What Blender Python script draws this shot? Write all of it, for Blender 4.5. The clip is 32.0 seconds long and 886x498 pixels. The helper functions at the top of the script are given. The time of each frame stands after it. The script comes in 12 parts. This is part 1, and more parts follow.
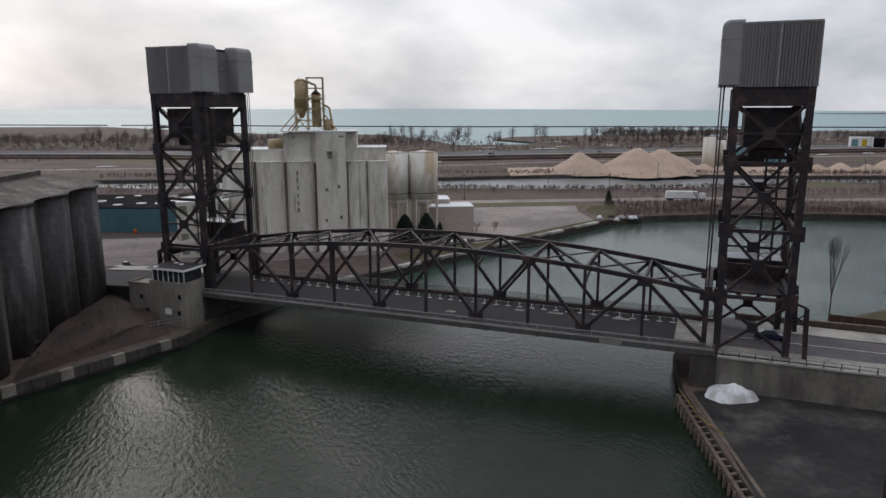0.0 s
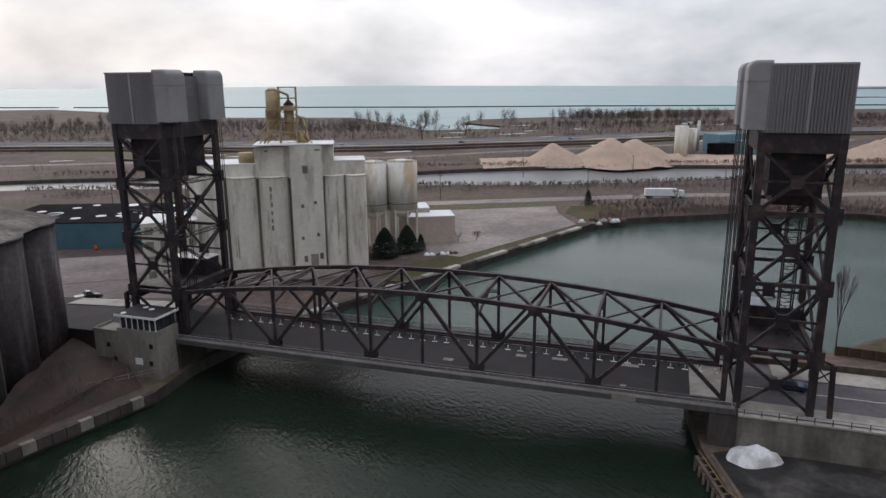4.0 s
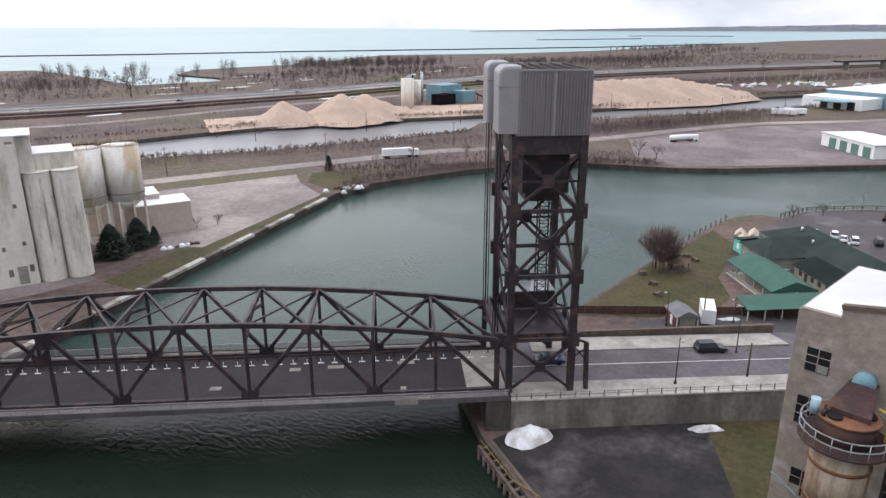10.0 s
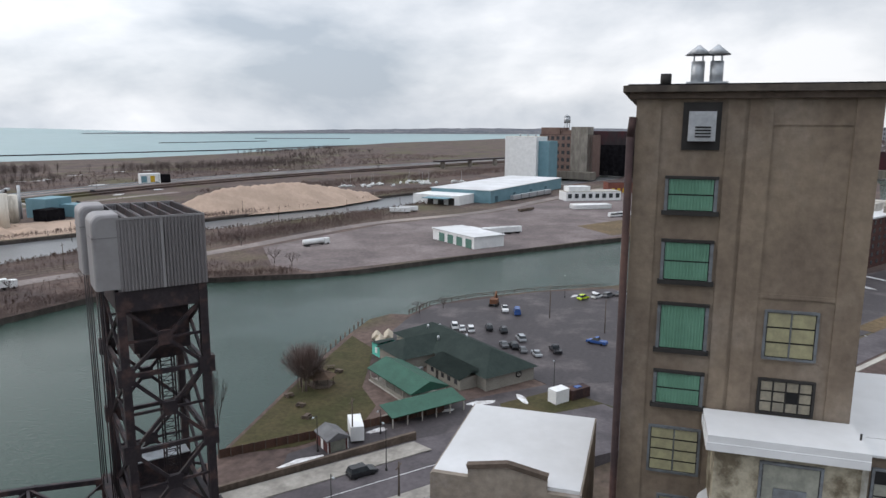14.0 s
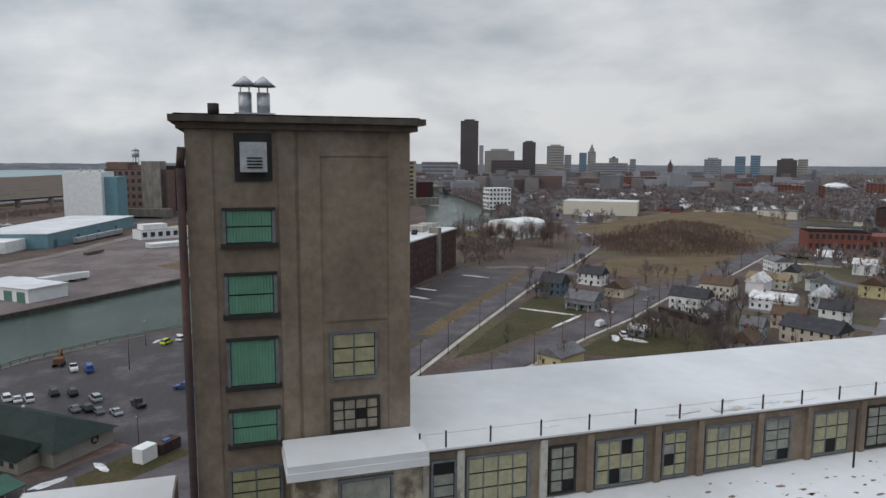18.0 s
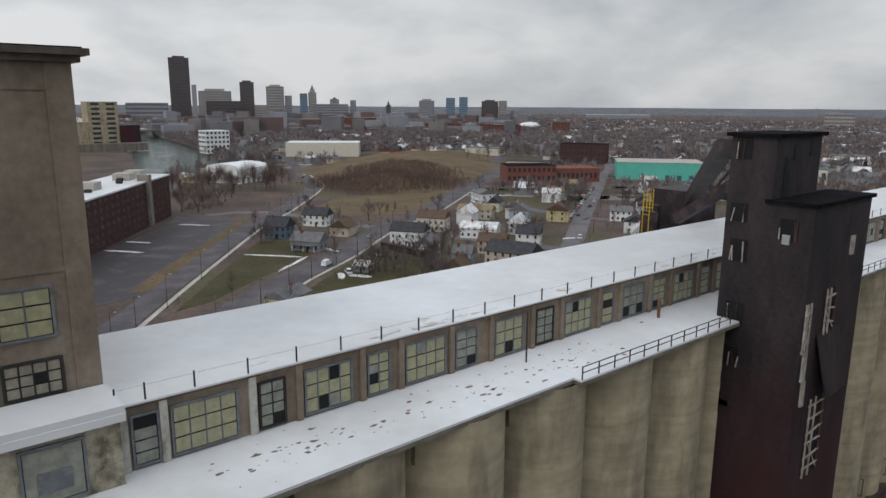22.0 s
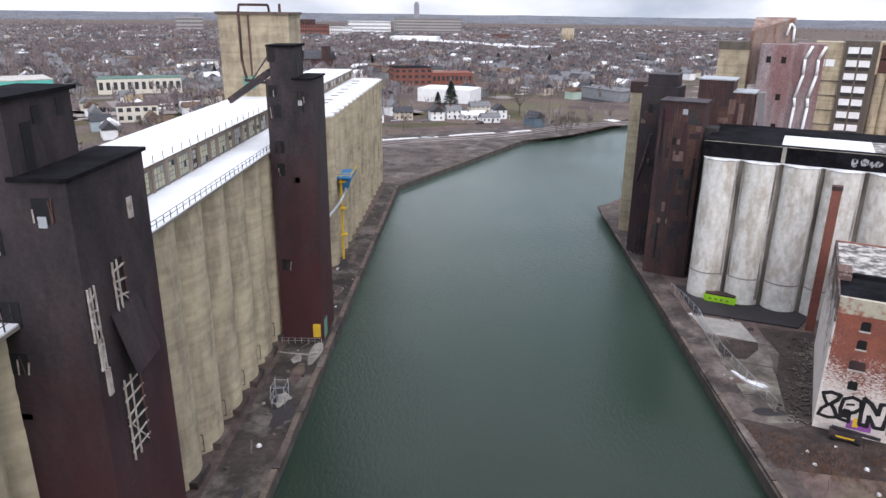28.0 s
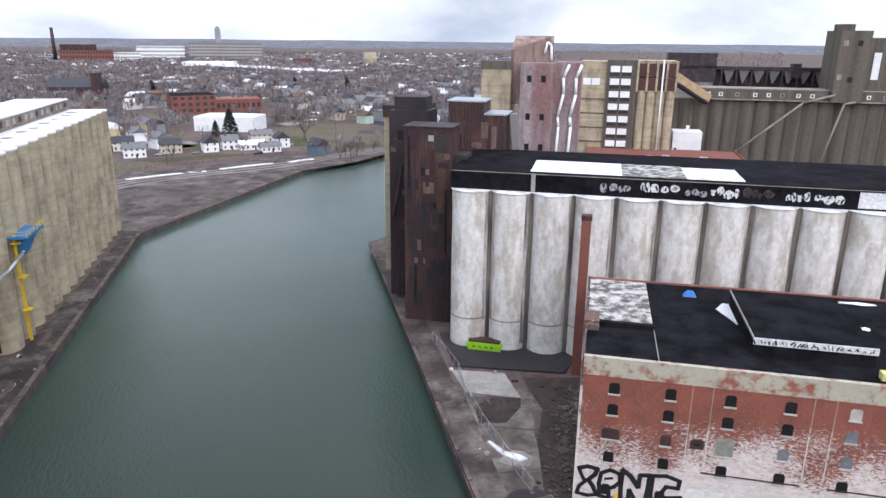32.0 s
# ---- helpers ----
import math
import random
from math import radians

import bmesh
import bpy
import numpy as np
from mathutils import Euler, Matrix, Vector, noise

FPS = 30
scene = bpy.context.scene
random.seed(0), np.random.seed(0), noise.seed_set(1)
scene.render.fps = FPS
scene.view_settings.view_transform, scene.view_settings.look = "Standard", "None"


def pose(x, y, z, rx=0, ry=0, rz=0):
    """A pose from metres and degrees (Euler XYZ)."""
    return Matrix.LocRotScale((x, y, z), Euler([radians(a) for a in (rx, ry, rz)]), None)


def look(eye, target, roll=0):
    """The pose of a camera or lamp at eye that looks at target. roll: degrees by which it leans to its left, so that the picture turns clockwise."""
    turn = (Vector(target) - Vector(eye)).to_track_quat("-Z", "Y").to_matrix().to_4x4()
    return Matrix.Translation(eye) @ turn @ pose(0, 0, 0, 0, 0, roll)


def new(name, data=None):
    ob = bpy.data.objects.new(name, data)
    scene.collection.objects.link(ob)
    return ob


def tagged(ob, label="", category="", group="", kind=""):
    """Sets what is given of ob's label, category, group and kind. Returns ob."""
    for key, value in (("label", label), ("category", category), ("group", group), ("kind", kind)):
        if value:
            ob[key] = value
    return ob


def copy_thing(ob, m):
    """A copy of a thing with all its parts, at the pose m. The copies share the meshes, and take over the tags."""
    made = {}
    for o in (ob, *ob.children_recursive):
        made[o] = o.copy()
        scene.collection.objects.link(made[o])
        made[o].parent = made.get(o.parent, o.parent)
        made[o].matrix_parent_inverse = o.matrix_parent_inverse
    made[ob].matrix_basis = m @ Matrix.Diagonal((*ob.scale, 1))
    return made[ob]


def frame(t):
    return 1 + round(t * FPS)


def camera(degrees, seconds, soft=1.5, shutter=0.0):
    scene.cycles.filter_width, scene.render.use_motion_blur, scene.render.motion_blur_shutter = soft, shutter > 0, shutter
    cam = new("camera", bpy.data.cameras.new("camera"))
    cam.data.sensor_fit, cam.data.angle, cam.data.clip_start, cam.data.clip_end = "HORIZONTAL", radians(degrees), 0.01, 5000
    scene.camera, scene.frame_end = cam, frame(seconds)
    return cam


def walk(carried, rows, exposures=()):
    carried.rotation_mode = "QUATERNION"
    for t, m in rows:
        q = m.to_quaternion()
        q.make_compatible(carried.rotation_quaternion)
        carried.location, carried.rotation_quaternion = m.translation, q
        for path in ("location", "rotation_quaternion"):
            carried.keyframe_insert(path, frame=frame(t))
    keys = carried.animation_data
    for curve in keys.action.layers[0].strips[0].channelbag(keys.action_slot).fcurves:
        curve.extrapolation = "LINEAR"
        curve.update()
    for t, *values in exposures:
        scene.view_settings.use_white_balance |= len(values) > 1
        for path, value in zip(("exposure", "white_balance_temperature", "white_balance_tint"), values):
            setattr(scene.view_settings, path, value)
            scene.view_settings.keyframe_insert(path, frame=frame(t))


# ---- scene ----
cam = camera(65.2, 32.0)
METRES, EYE, TILT, LEAN, TURN = 96.0, 42.0, 0.0, 0.0, -18.5
PATH = [
    (0, (2.139, 2.776, 40.469), (2.764, 4.633, 40.069), -0.1),
    (0.5, (1.94, 4.414, 41.608), (2.58, 6.266, 41.21), -0.0),
    (1, (1.83, 5.924, 43.183), (2.469, 7.776, 42.782), -0.2),
    (1.5, (1.781, 7.601, 44.838), (2.42, 9.452, 44.433), -0.2),
    (2, (1.797, 9.192, 46.532), (2.456, 11.036, 46.125), -0.2),
    (2.5, (1.695, 10.599, 47.712), (2.354, 12.443, 47.309), -0.3),
    (4.5, (0.894, 14.886, 49.452), (1.628, 16.674, 48.937), -0.4),
    (5, (0.867, 15.789, 50.177), (1.614, 17.554, 49.604), -0.4),
    (5.5, (0.758, 16.803, 50.855), (1.53, 18.545, 50.245), -0.4),
    (6, (0.879, 17.611, 51.453), (1.673, 19.341, 50.838), -0.3),
    (6.5, (1.032, 18.257, 51.972), (1.847, 19.977, 51.356), -0.4),
    (7, (1.219, 18.928, 52.538), (2.057, 20.636, 51.921), -0.5),
    (7.5, (1.155, 19.553, 53.206), (2.02, 21.248, 52.59), -0.4),
    (8, (1.315, 20.171, 53.915), (2.217, 21.845, 53.297), -0.4),
    (8.5, (1.399, 20.715, 54.653), (2.38, 22.344, 54.033), -0.4),
    (9, (1.475, 21.325, 55.192), (2.615, 22.847, 54.573), -0.4),
    (9.5, (1.511, 21.861, 55.862), (2.746, 23.305, 55.24), -0.3),
    (10, (1.56, 22.321, 56.391), (2.878, 23.69, 55.769), -0.2),
    (10.5, (1.815, 22.751, 56.927), (3.217, 24.034, 56.305), -0.0),
    (11, (2.261, 23.105, 57.597), (3.741, 24.298, 56.975), -0.0),
    (11.5, (2.727, 23.349, 58.242), (4.286, 24.446, 57.636), -0.0),
    (12, (3.536, 23.572, 58.81), (5.172, 24.573, 58.242), 0.0),
    (12.5, (4.342, 23.624, 59.412), (6.051, 24.525, 58.896), 0.1),
    (13, (5.459, 23.62, 59.992), (7.235, 24.411, 59.525), 0.0),
    (13.5, (6.662, 23.598, 60.34), (8.498, 24.278, 59.93), 0.2),
    (15.5, (10.919, 24.410, 62.167), (12.903, 24.514, 61.933), 0.04),
    (16, (10.809, 24.007, 61.911), (12.794, 23.897, 61.697), 0.29),
    (16.5, (10.597, 23.519, 61.493), (12.560, 23.198, 61.285), 0.24),
    (17, (10.379, 23.150, 61.125), (12.324, 22.743, 60.906), 0.39),
    (17.5, (10.090, 22.754, 60.837), (12.019, 22.283, 60.601), 0.32),
    (18, (9.758, 22.419, 60.641), (11.655, 21.839, 60.389), 0.27),
    (18.5, (9.494, 22.138, 60.439), (11.354, 21.453, 60.170), 0.34),
    (19, (9.258, 21.911, 60.206), (11.073, 21.122, 59.918), 0.32),
    (19.5, (9.018, 21.730, 59.934), (10.784, 20.844, 59.629), 0.34),
    (20, (8.818, 21.587, 59.703), (10.532, 20.610, 59.378), 0.33),
    (20.5, (8.646, 21.491, 59.668), (10.318, 20.449, 59.322), 0.32),
    (21, (8.518, 21.380, 59.868), (10.165, 20.306, 59.500), 0.30),
    (21.5, (8.390, 21.200, 60.116), (9.980, 20.051, 59.727), 0.32),
    (22, (8.270, 21.025, 60.315), (9.782, 19.781, 59.904), 0.34),
    (22.5, (8.130, 20.859, 60.426), (9.559, 19.528, 59.993), 0.34),
    (23, (8.039, 20.758, 60.438), (9.378, 19.344, 59.984), 0.43),
    (23.5, (8.045, 20.765, 60.467), (9.293, 19.277, 59.989), 0.35),
    (24, (8.081, 20.704, 60.600), (9.241, 19.153, 60.100), 0.32),
    (24.5, (8.145, 20.668, 60.815), (9.218, 19.064, 60.291), 0.24),
    (26.5, (7.702, 16.015, 63.574), (8.45, 14.262, 62.966), 0.7),
    (27, (6.635, 13.744, 63.966), (7.371, 11.993, 63.341), 0.5),
    (27.5, (5.104, 10.974, 64.349), (5.637, 9.157, 63.703), 0.8),
    (28, (3.607, 7.527, 64.092), (3.676, 5.636, 63.442), 0.7),
    (28.5, (2.017, 3.636, 63.678), (1.968, 1.746, 63.024), 0.7),
    (29, (-0.071, 0.691, 63.42), (-0.261, -1.189, 62.765), 0.8),
    (29.5, (-2.281, -2.499, 63.152), (-2.572, -4.365, 62.495), 0.8),
    (30, (-5.33, -5.862, 63.002), (-5.675, -7.719, 62.344), 0.7),
    (30.5, (-7.872, -8.638, 62.64), (-8.284, -10.49, 62.005), 0.8),
    (31, (-10.848, -11.574, 62.586), (-11.265, -13.432, 61.972), 0.7),
    (31.5, (-14.092, -14.344, 62.561), (-14.512, -16.207, 61.967), 0.5),
    (32, (-17.425, -16.937, 62.327), (-17.847, -18.803, 61.745), 0.6),
]
LIGHT = [(0, -0.25, 6450, 14), (1, -0.22, 6450, 14), (3, -0.08, 6450, 14), (4.5, -0.03, 6500, 16), (5, 0.12, 6550, 17), (6, 0.52, 6600, 18), (8, 0.78, 6550, 18), (11, 0.76, 6450, 16), (12, 0.68, 6400, 14), (13.5, 0.42, 6450, 13), (16, -0.12, 6350, 11), (19, -0.15, 6500, 11), (22, -0.12, 6500, 11), (24, 0.02, 6550, 12), (26.5, 0.6, 6400, 16), (28, 0.93, 6250, 18), (29, 1.2, 6200, 18), (30, 1.22, 6150, 18), (32, 1.02, 6050, 18)]
walk(cam, [(t, look(eye, target, roll)) for t, eye, target, roll in PATH], LIGHT)

# ---------------------------------------------------------------- world and sun
world = bpy.data.worlds.new("overcast_sky")
scene.world = world
world.use_nodes = True
wn, wl = world.node_tree.nodes, world.node_tree.links
wn.clear()
w_out, w_bg = wn.new("ShaderNodeOutputWorld"), wn.new("ShaderNodeBackground")
w_sky = wn.new("ShaderNodeTexSky")
w_sky.sky_type, w_sky.sun_disc = "NISHITA", False
SUN_ELEVATION, SUN_AZIMUTH = 32.0, 99.0   # degrees; azimuth counter-clockwise from +x
w_sky.sun_elevation, w_sky.sun_rotation = radians(SUN_ELEVATION), radians(90.0 - SUN_AZIMUTH)
w_sky.air_density, w_sky.dust_density = 1.0, 3.0
w_co, w_map = wn.new("ShaderNodeTexCoord"), wn.new("ShaderNodeMapping")
w_map.inputs["Scale"].default_value = (1.0, 1.0, 2.3)
wl.new(w_co.outputs["Generated"], w_map.inputs["Vector"])
w_n1, w_n2 = wn.new("ShaderNodeTexNoise"), wn.new("ShaderNodeTexNoise")
w_n1.inputs["Scale"].default_value, w_n1.inputs["Detail"].default_value, w_n1.inputs["Roughness"].default_value = 3.0, 7.0, 0.52
w_n2.inputs["Scale"].default_value, w_n2.inputs["Detail"].default_value = 0.9, 2.0
w_n1.inputs["Distortion"].default_value = 0.15
for n in (w_n1, w_n2):
    wl.new(w_map.outputs["Vector"], n.inputs["Vector"])
w_add = wn.new("ShaderNodeMath")
w_add.operation = "MULTIPLY_ADD"
w_add.inputs[1].default_value = 0.62
wl.new(w_n1.outputs["Fac"], w_add.inputs[0])
w_half = wn.new("ShaderNodeMath")
w_half.operation = "MULTIPLY"
w_half.inputs[1].default_value = 0.38
wl.new(w_n2.outputs["Fac"], w_half.inputs[0])
wl.new(w_half.outputs[0], w_add.inputs[2])
w_ramp = wn.new("ShaderNodeValToRGB")
w_ramp.color_ramp.elements[0].position, w_ramp.color_ramp.elements[0].color = 0.4, (3.8, 4.35, 4.9, 1)
w_ramp.color_ramp.elements[1].position, w_ramp.color_ramp.elements[1].color = 0.6, (8.8, 9.0, 9.1, 1)
wl.new(w_add.outputs[0], w_ramp.inputs["Fac"])
w_mix = wn.new("ShaderNodeMixRGB")
w_mix.inputs["Fac"].default_value = 0.88
wl.new(w_sky.outputs["Color"], w_mix.inputs["Color1"])
wl.new(w_ramp.outputs["Color"], w_mix.inputs["Color2"])
# an overcast sky is two to three times brighter overhead than at the horizon
w_sep, w_up = wn.new("ShaderNodeSeparateXYZ"), wn.new("ShaderNodeMapRange")
wl.new(w_co.outputs["Generated"], w_sep.inputs["Vector"])
w_up.inputs["From Min"].default_value, w_up.inputs["From Max"].default_value = 0.5, 0.97
w_up.inputs["To Min"].default_value, w_up.inputs["To Max"].default_value = 1.0, 2.5
wl.new(w_sep.outputs["Z"], w_up.inputs["Value"])
w_scale = wn.new("ShaderNodeMixRGB")
w_scale.blend_type = "MULTIPLY"
w_scale.inputs["Fac"].default_value = 1.0
wl.new(w_mix.outputs["Color"], w_scale.inputs["Color1"])
wl.new(w_up.outputs["Result"], w_scale.inputs["Color2"])
# brighter towards the hidden sun than away from it
w_dot, w_side, w_tint = wn.new("ShaderNodeVectorMath"), wn.new("ShaderNodeMapRange"), wn.new("ShaderNodeMixRGB")
w_dot.operation = "DOT_PRODUCT"
w_dot.inputs[1].default_value = (math.cos(radians(SUN_AZIMUTH)), math.sin(radians(SUN_AZIMUTH)), 0.0)
wl.new(w_co.outputs["Generated"], w_dot.inputs[0])
w_side.inputs["From Min"].default_value, w_side.inputs["From Max"].default_value = -1.0, 1.0
w_side.inputs["To Min"].default_value, w_side.inputs["To Max"].default_value = 0.82, 1.28
wl.new(w_dot.outputs["Value"], w_side.inputs["Value"])
w_tint.blend_type = "MULTIPLY"
w_tint.inputs["Fac"].default_value = 1.0
wl.new(w_scale.outputs["Color"], w_tint.inputs["Color1"])
wl.new(w_side.outputs["Result"], w_tint.inputs["Color2"])
wl.new(w_tint.outputs["Color"], w_bg.inputs["Color"])
w_bg.inputs["Strength"].default_value = 0.1
wl.new(w_bg.outputs["Background"], w_out.inputs["Surface"])
sun = new("sun", bpy.data.lights.new("sun", "SUN"))
sun.data.energy, sun.data.angle, sun.data.color = 0.6, radians(32), (1.0, 0.95, 0.88)
az, el = radians(SUN_AZIMUTH), radians(SUN_ELEVATION)
sun.matrix_world = look((math.cos(az) * math.cos(el) * 500, math.sin(az) * math.cos(el) * 500, math.sin(el) * 500), (0, 0, 0))


# ---------------------------------------------------------------- helpers of the scene
class Geo:
    """Collects vertices and faces of one mesh."""

    def __init__(self):
        self.v, self.f, self.smooth = [], [], []

    def add(self, vs, fs, smooth=False):
        n = len(self.v)
        self.v.extend(vs)
        self.f.extend([tuple(i + n for i in f) for f in fs])
        self.smooth.extend([smooth] * len(fs))
        return self

    def box(self, x0, x1, y0, y1, z0, z1):
        vs = [(x, y, z) for z in (z0, z1) for x, y in ((x0, y0), (x1, y0), (x1, y1), (x0, y1))]
        return self.add(vs, [(3, 2, 1, 0), (4, 5, 6, 7), (0, 1, 5, 4), (1, 2, 6, 5), (2, 3, 7, 6), (3, 0, 4, 7)])

    def beam(self, p, q, w, h, up=(0, 0, 1)):
        p, q = Vector(p), Vector(q)
        d = (q - p).normalized()
        u = Vector(up)
        if abs(d.dot(u)) > 0.98:
            u = Vector((1, 0, 0))
        r = d.cross(u).normalized()
        u = r.cross(d)
        r, u = r * (w / 2), u * (h / 2)
        vs = [tuple(c + a * r + b * u) for c in (p, q) for a, b in ((-1, -1), (1, -1), (1, 1), (-1, 1))]
        return self.add(vs, [(0, 1, 2, 3), (7, 6, 5, 4), (4, 5, 1, 0), (5, 6, 2, 1), (6, 7, 3, 2), (7, 4, 0, 3)])

    def laced(self, p, q, w, h, step=1.1, up=(0, 0, 1)):
        """Two flanges joined by crossed lacing bars, as in a built-up steel member."""
        p, q = Vector(p), Vector(q)
        d = (q - p).normalized()
        u = Vector(up)
        if abs(d.dot(u)) > 0.98:
            u = Vector((1, 0, 0))
        r = d.cross(u).normalized()
        u = r.cross(d)
        a, b = u * (h / 2), r * (w / 2)
        self.beam(p + a, q + a, w, 0.1, u)
        self.beam(p - a, q - a, w, 0.1, u)
        n = max(2, int((q - p).length / step))
        for i in range(n):
            s, t = p.lerp(q, i / n), p.lerp(q, (i + 1) / n)
            for side in (b * 0.9, b * -0.9):
                self.beam(s + a + side, t - a + side, 0.07, 0.03, r)
                self.beam(s - a + side, t + a + side, 0.07, 0.03, r)
        return self

    def cyl(self, x, y, z0, z1, r, n=24, r2=None, caps=True, a0=0.0, a1=2 * math.pi, smooth=True):
        r2 = r if r2 is None else r2
        full = abs(a1 - a0) > 6.28
        m = n if full else n + 1
        ang = [a0 + (a1 - a0) * i / n for i in range(m)]
        vs = [(x + r * math.cos(a), y + r * math.sin(a), z0) for a in ang] + [(x + r2 * math.cos(a), y + r2 * math.sin(a), z1) for a in ang]
        self.add(vs, [(i, (i + 1) % m, m + (i + 1) % m, m + i) for i in range(n)], smooth)
        if caps:
            k = len(self.v) - 2 * m
            self.f += [tuple(range(k + m - 1, k - 1, -1)), tuple(range(k + m, k + 2 * m))]
            self.smooth += [False, False]
        return self

    def tube(self, pts, r, n=6):
        for a, b in zip(pts, pts[1:]):
            self.rod(a, b, r, r, n)
        return self

    def rod(self, p, q, r, r2, n=6):
        p, q = Vector(p), Vector(q)
        d = (q - p)
        if d.length < 1e-6:
            return self
        d.normalize()
        u = d.orthogonal().normalized()
        w = d.cross(u)
        vs = [tuple(c + (u * math.cos(a) + w * math.sin(a)) * rr) for c, rr in ((p, r), (q, r2)) for a in [2 * math.pi * i / n for i in range(n)]]
        return self.add(vs, [(i, (i + 1) % n, n + (i + 1) % n, n + i) for i in range(n)] + [tuple(range(n - 1, -1, -1)), tuple(range(n, 2 * n))], n > 5)

    def prism(self, poly, z0, z1):
        n = len(poly)
        vs = [(x, y, z0) for x, y in poly] + [(x, y, z1) for x, y in poly]
        return self.add(vs, [tuple(range(n - 1, -1, -1)), tuple(range(n, 2 * n))] + [(i, (i + 1) % n, n + (i + 1) % n, n + i) for i in range(n)])

    def extrude_x(self, prof, x0, x1):
        """A profile in (y, z), counter-clockwise seen from +x, swept from x0 to x1."""
        n = len(prof)
        vs = [(x0, y, z) for y, z in prof] + [(x1, y, z) for y, z in prof]
        return self.add(vs, [tuple(range(n - 1, -1, -1)), tuple(range(n, 2 * n))] + [(i, (i + 1) % n, n + (i + 1) % n, n + i) for i in range(n)])

    def gable(self, x0, x1, y0, y1, z0, z1, over=0.0):
        """A solid gable roof with its ridge along x."""
        ym, t = (y0 + y1) / 2, 0.22
        k = (z1 - z0) / ((y1 - y0) / 2)
        return self.extrude_x([(y0 - over, z0 - k * over), (y1 + over, z0 - k * over), (y1 + over, z0 - k * over + t), (ym, z1 + t), (y0 - over, z0 - k * over + t)], x0 - over, x1 + over)

    def move(self, m, start=0):
        self.v[start:] = [tuple(m @ Vector(v)) for v in self.v[start:]]
        return self

    def mesh(self, name, mat):
        me = bpy.data.meshes.new(name)
        me.from_pydata(self.v, [], self.f)
        me.polygons.foreach_set("use_smooth", self.smooth)
        if mat:
            me.materials.append(mat)
        me.update()
        return me


def thing(name, at=(0, 0, 0), label="", category="", group="", kind="", rz=0.0):
    """A top-level Empty at the base of a thing."""
    ob = new(name)
    ob.empty_display_size = 0.5
    ob.matrix_world = pose(*at, 0, 0, rz)
    return tagged(ob, label, category, group, kind)


def part(name, geo, mat, parent, label="", kind=""):
    """One mesh under a thing or a part, in the coordinates of its parent."""
    ob = new(name, geo if isinstance(geo, bpy.types.Mesh) else geo.mesh(name, mat))
    ob.parent = parent
    return tagged(ob, label, kind=kind)


def solid(name, geo, mat, label="", category="", group="", kind="", at=(0, 0, 0), rz=0.0):
    """A thing that is one mesh."""
    ob = new(name, geo if isinstance(geo, bpy.types.Mesh) else geo.mesh(name, mat))
    ob.matrix_world = pose(*at, 0, 0, rz)
    return tagged(ob, label, category, group, kind)


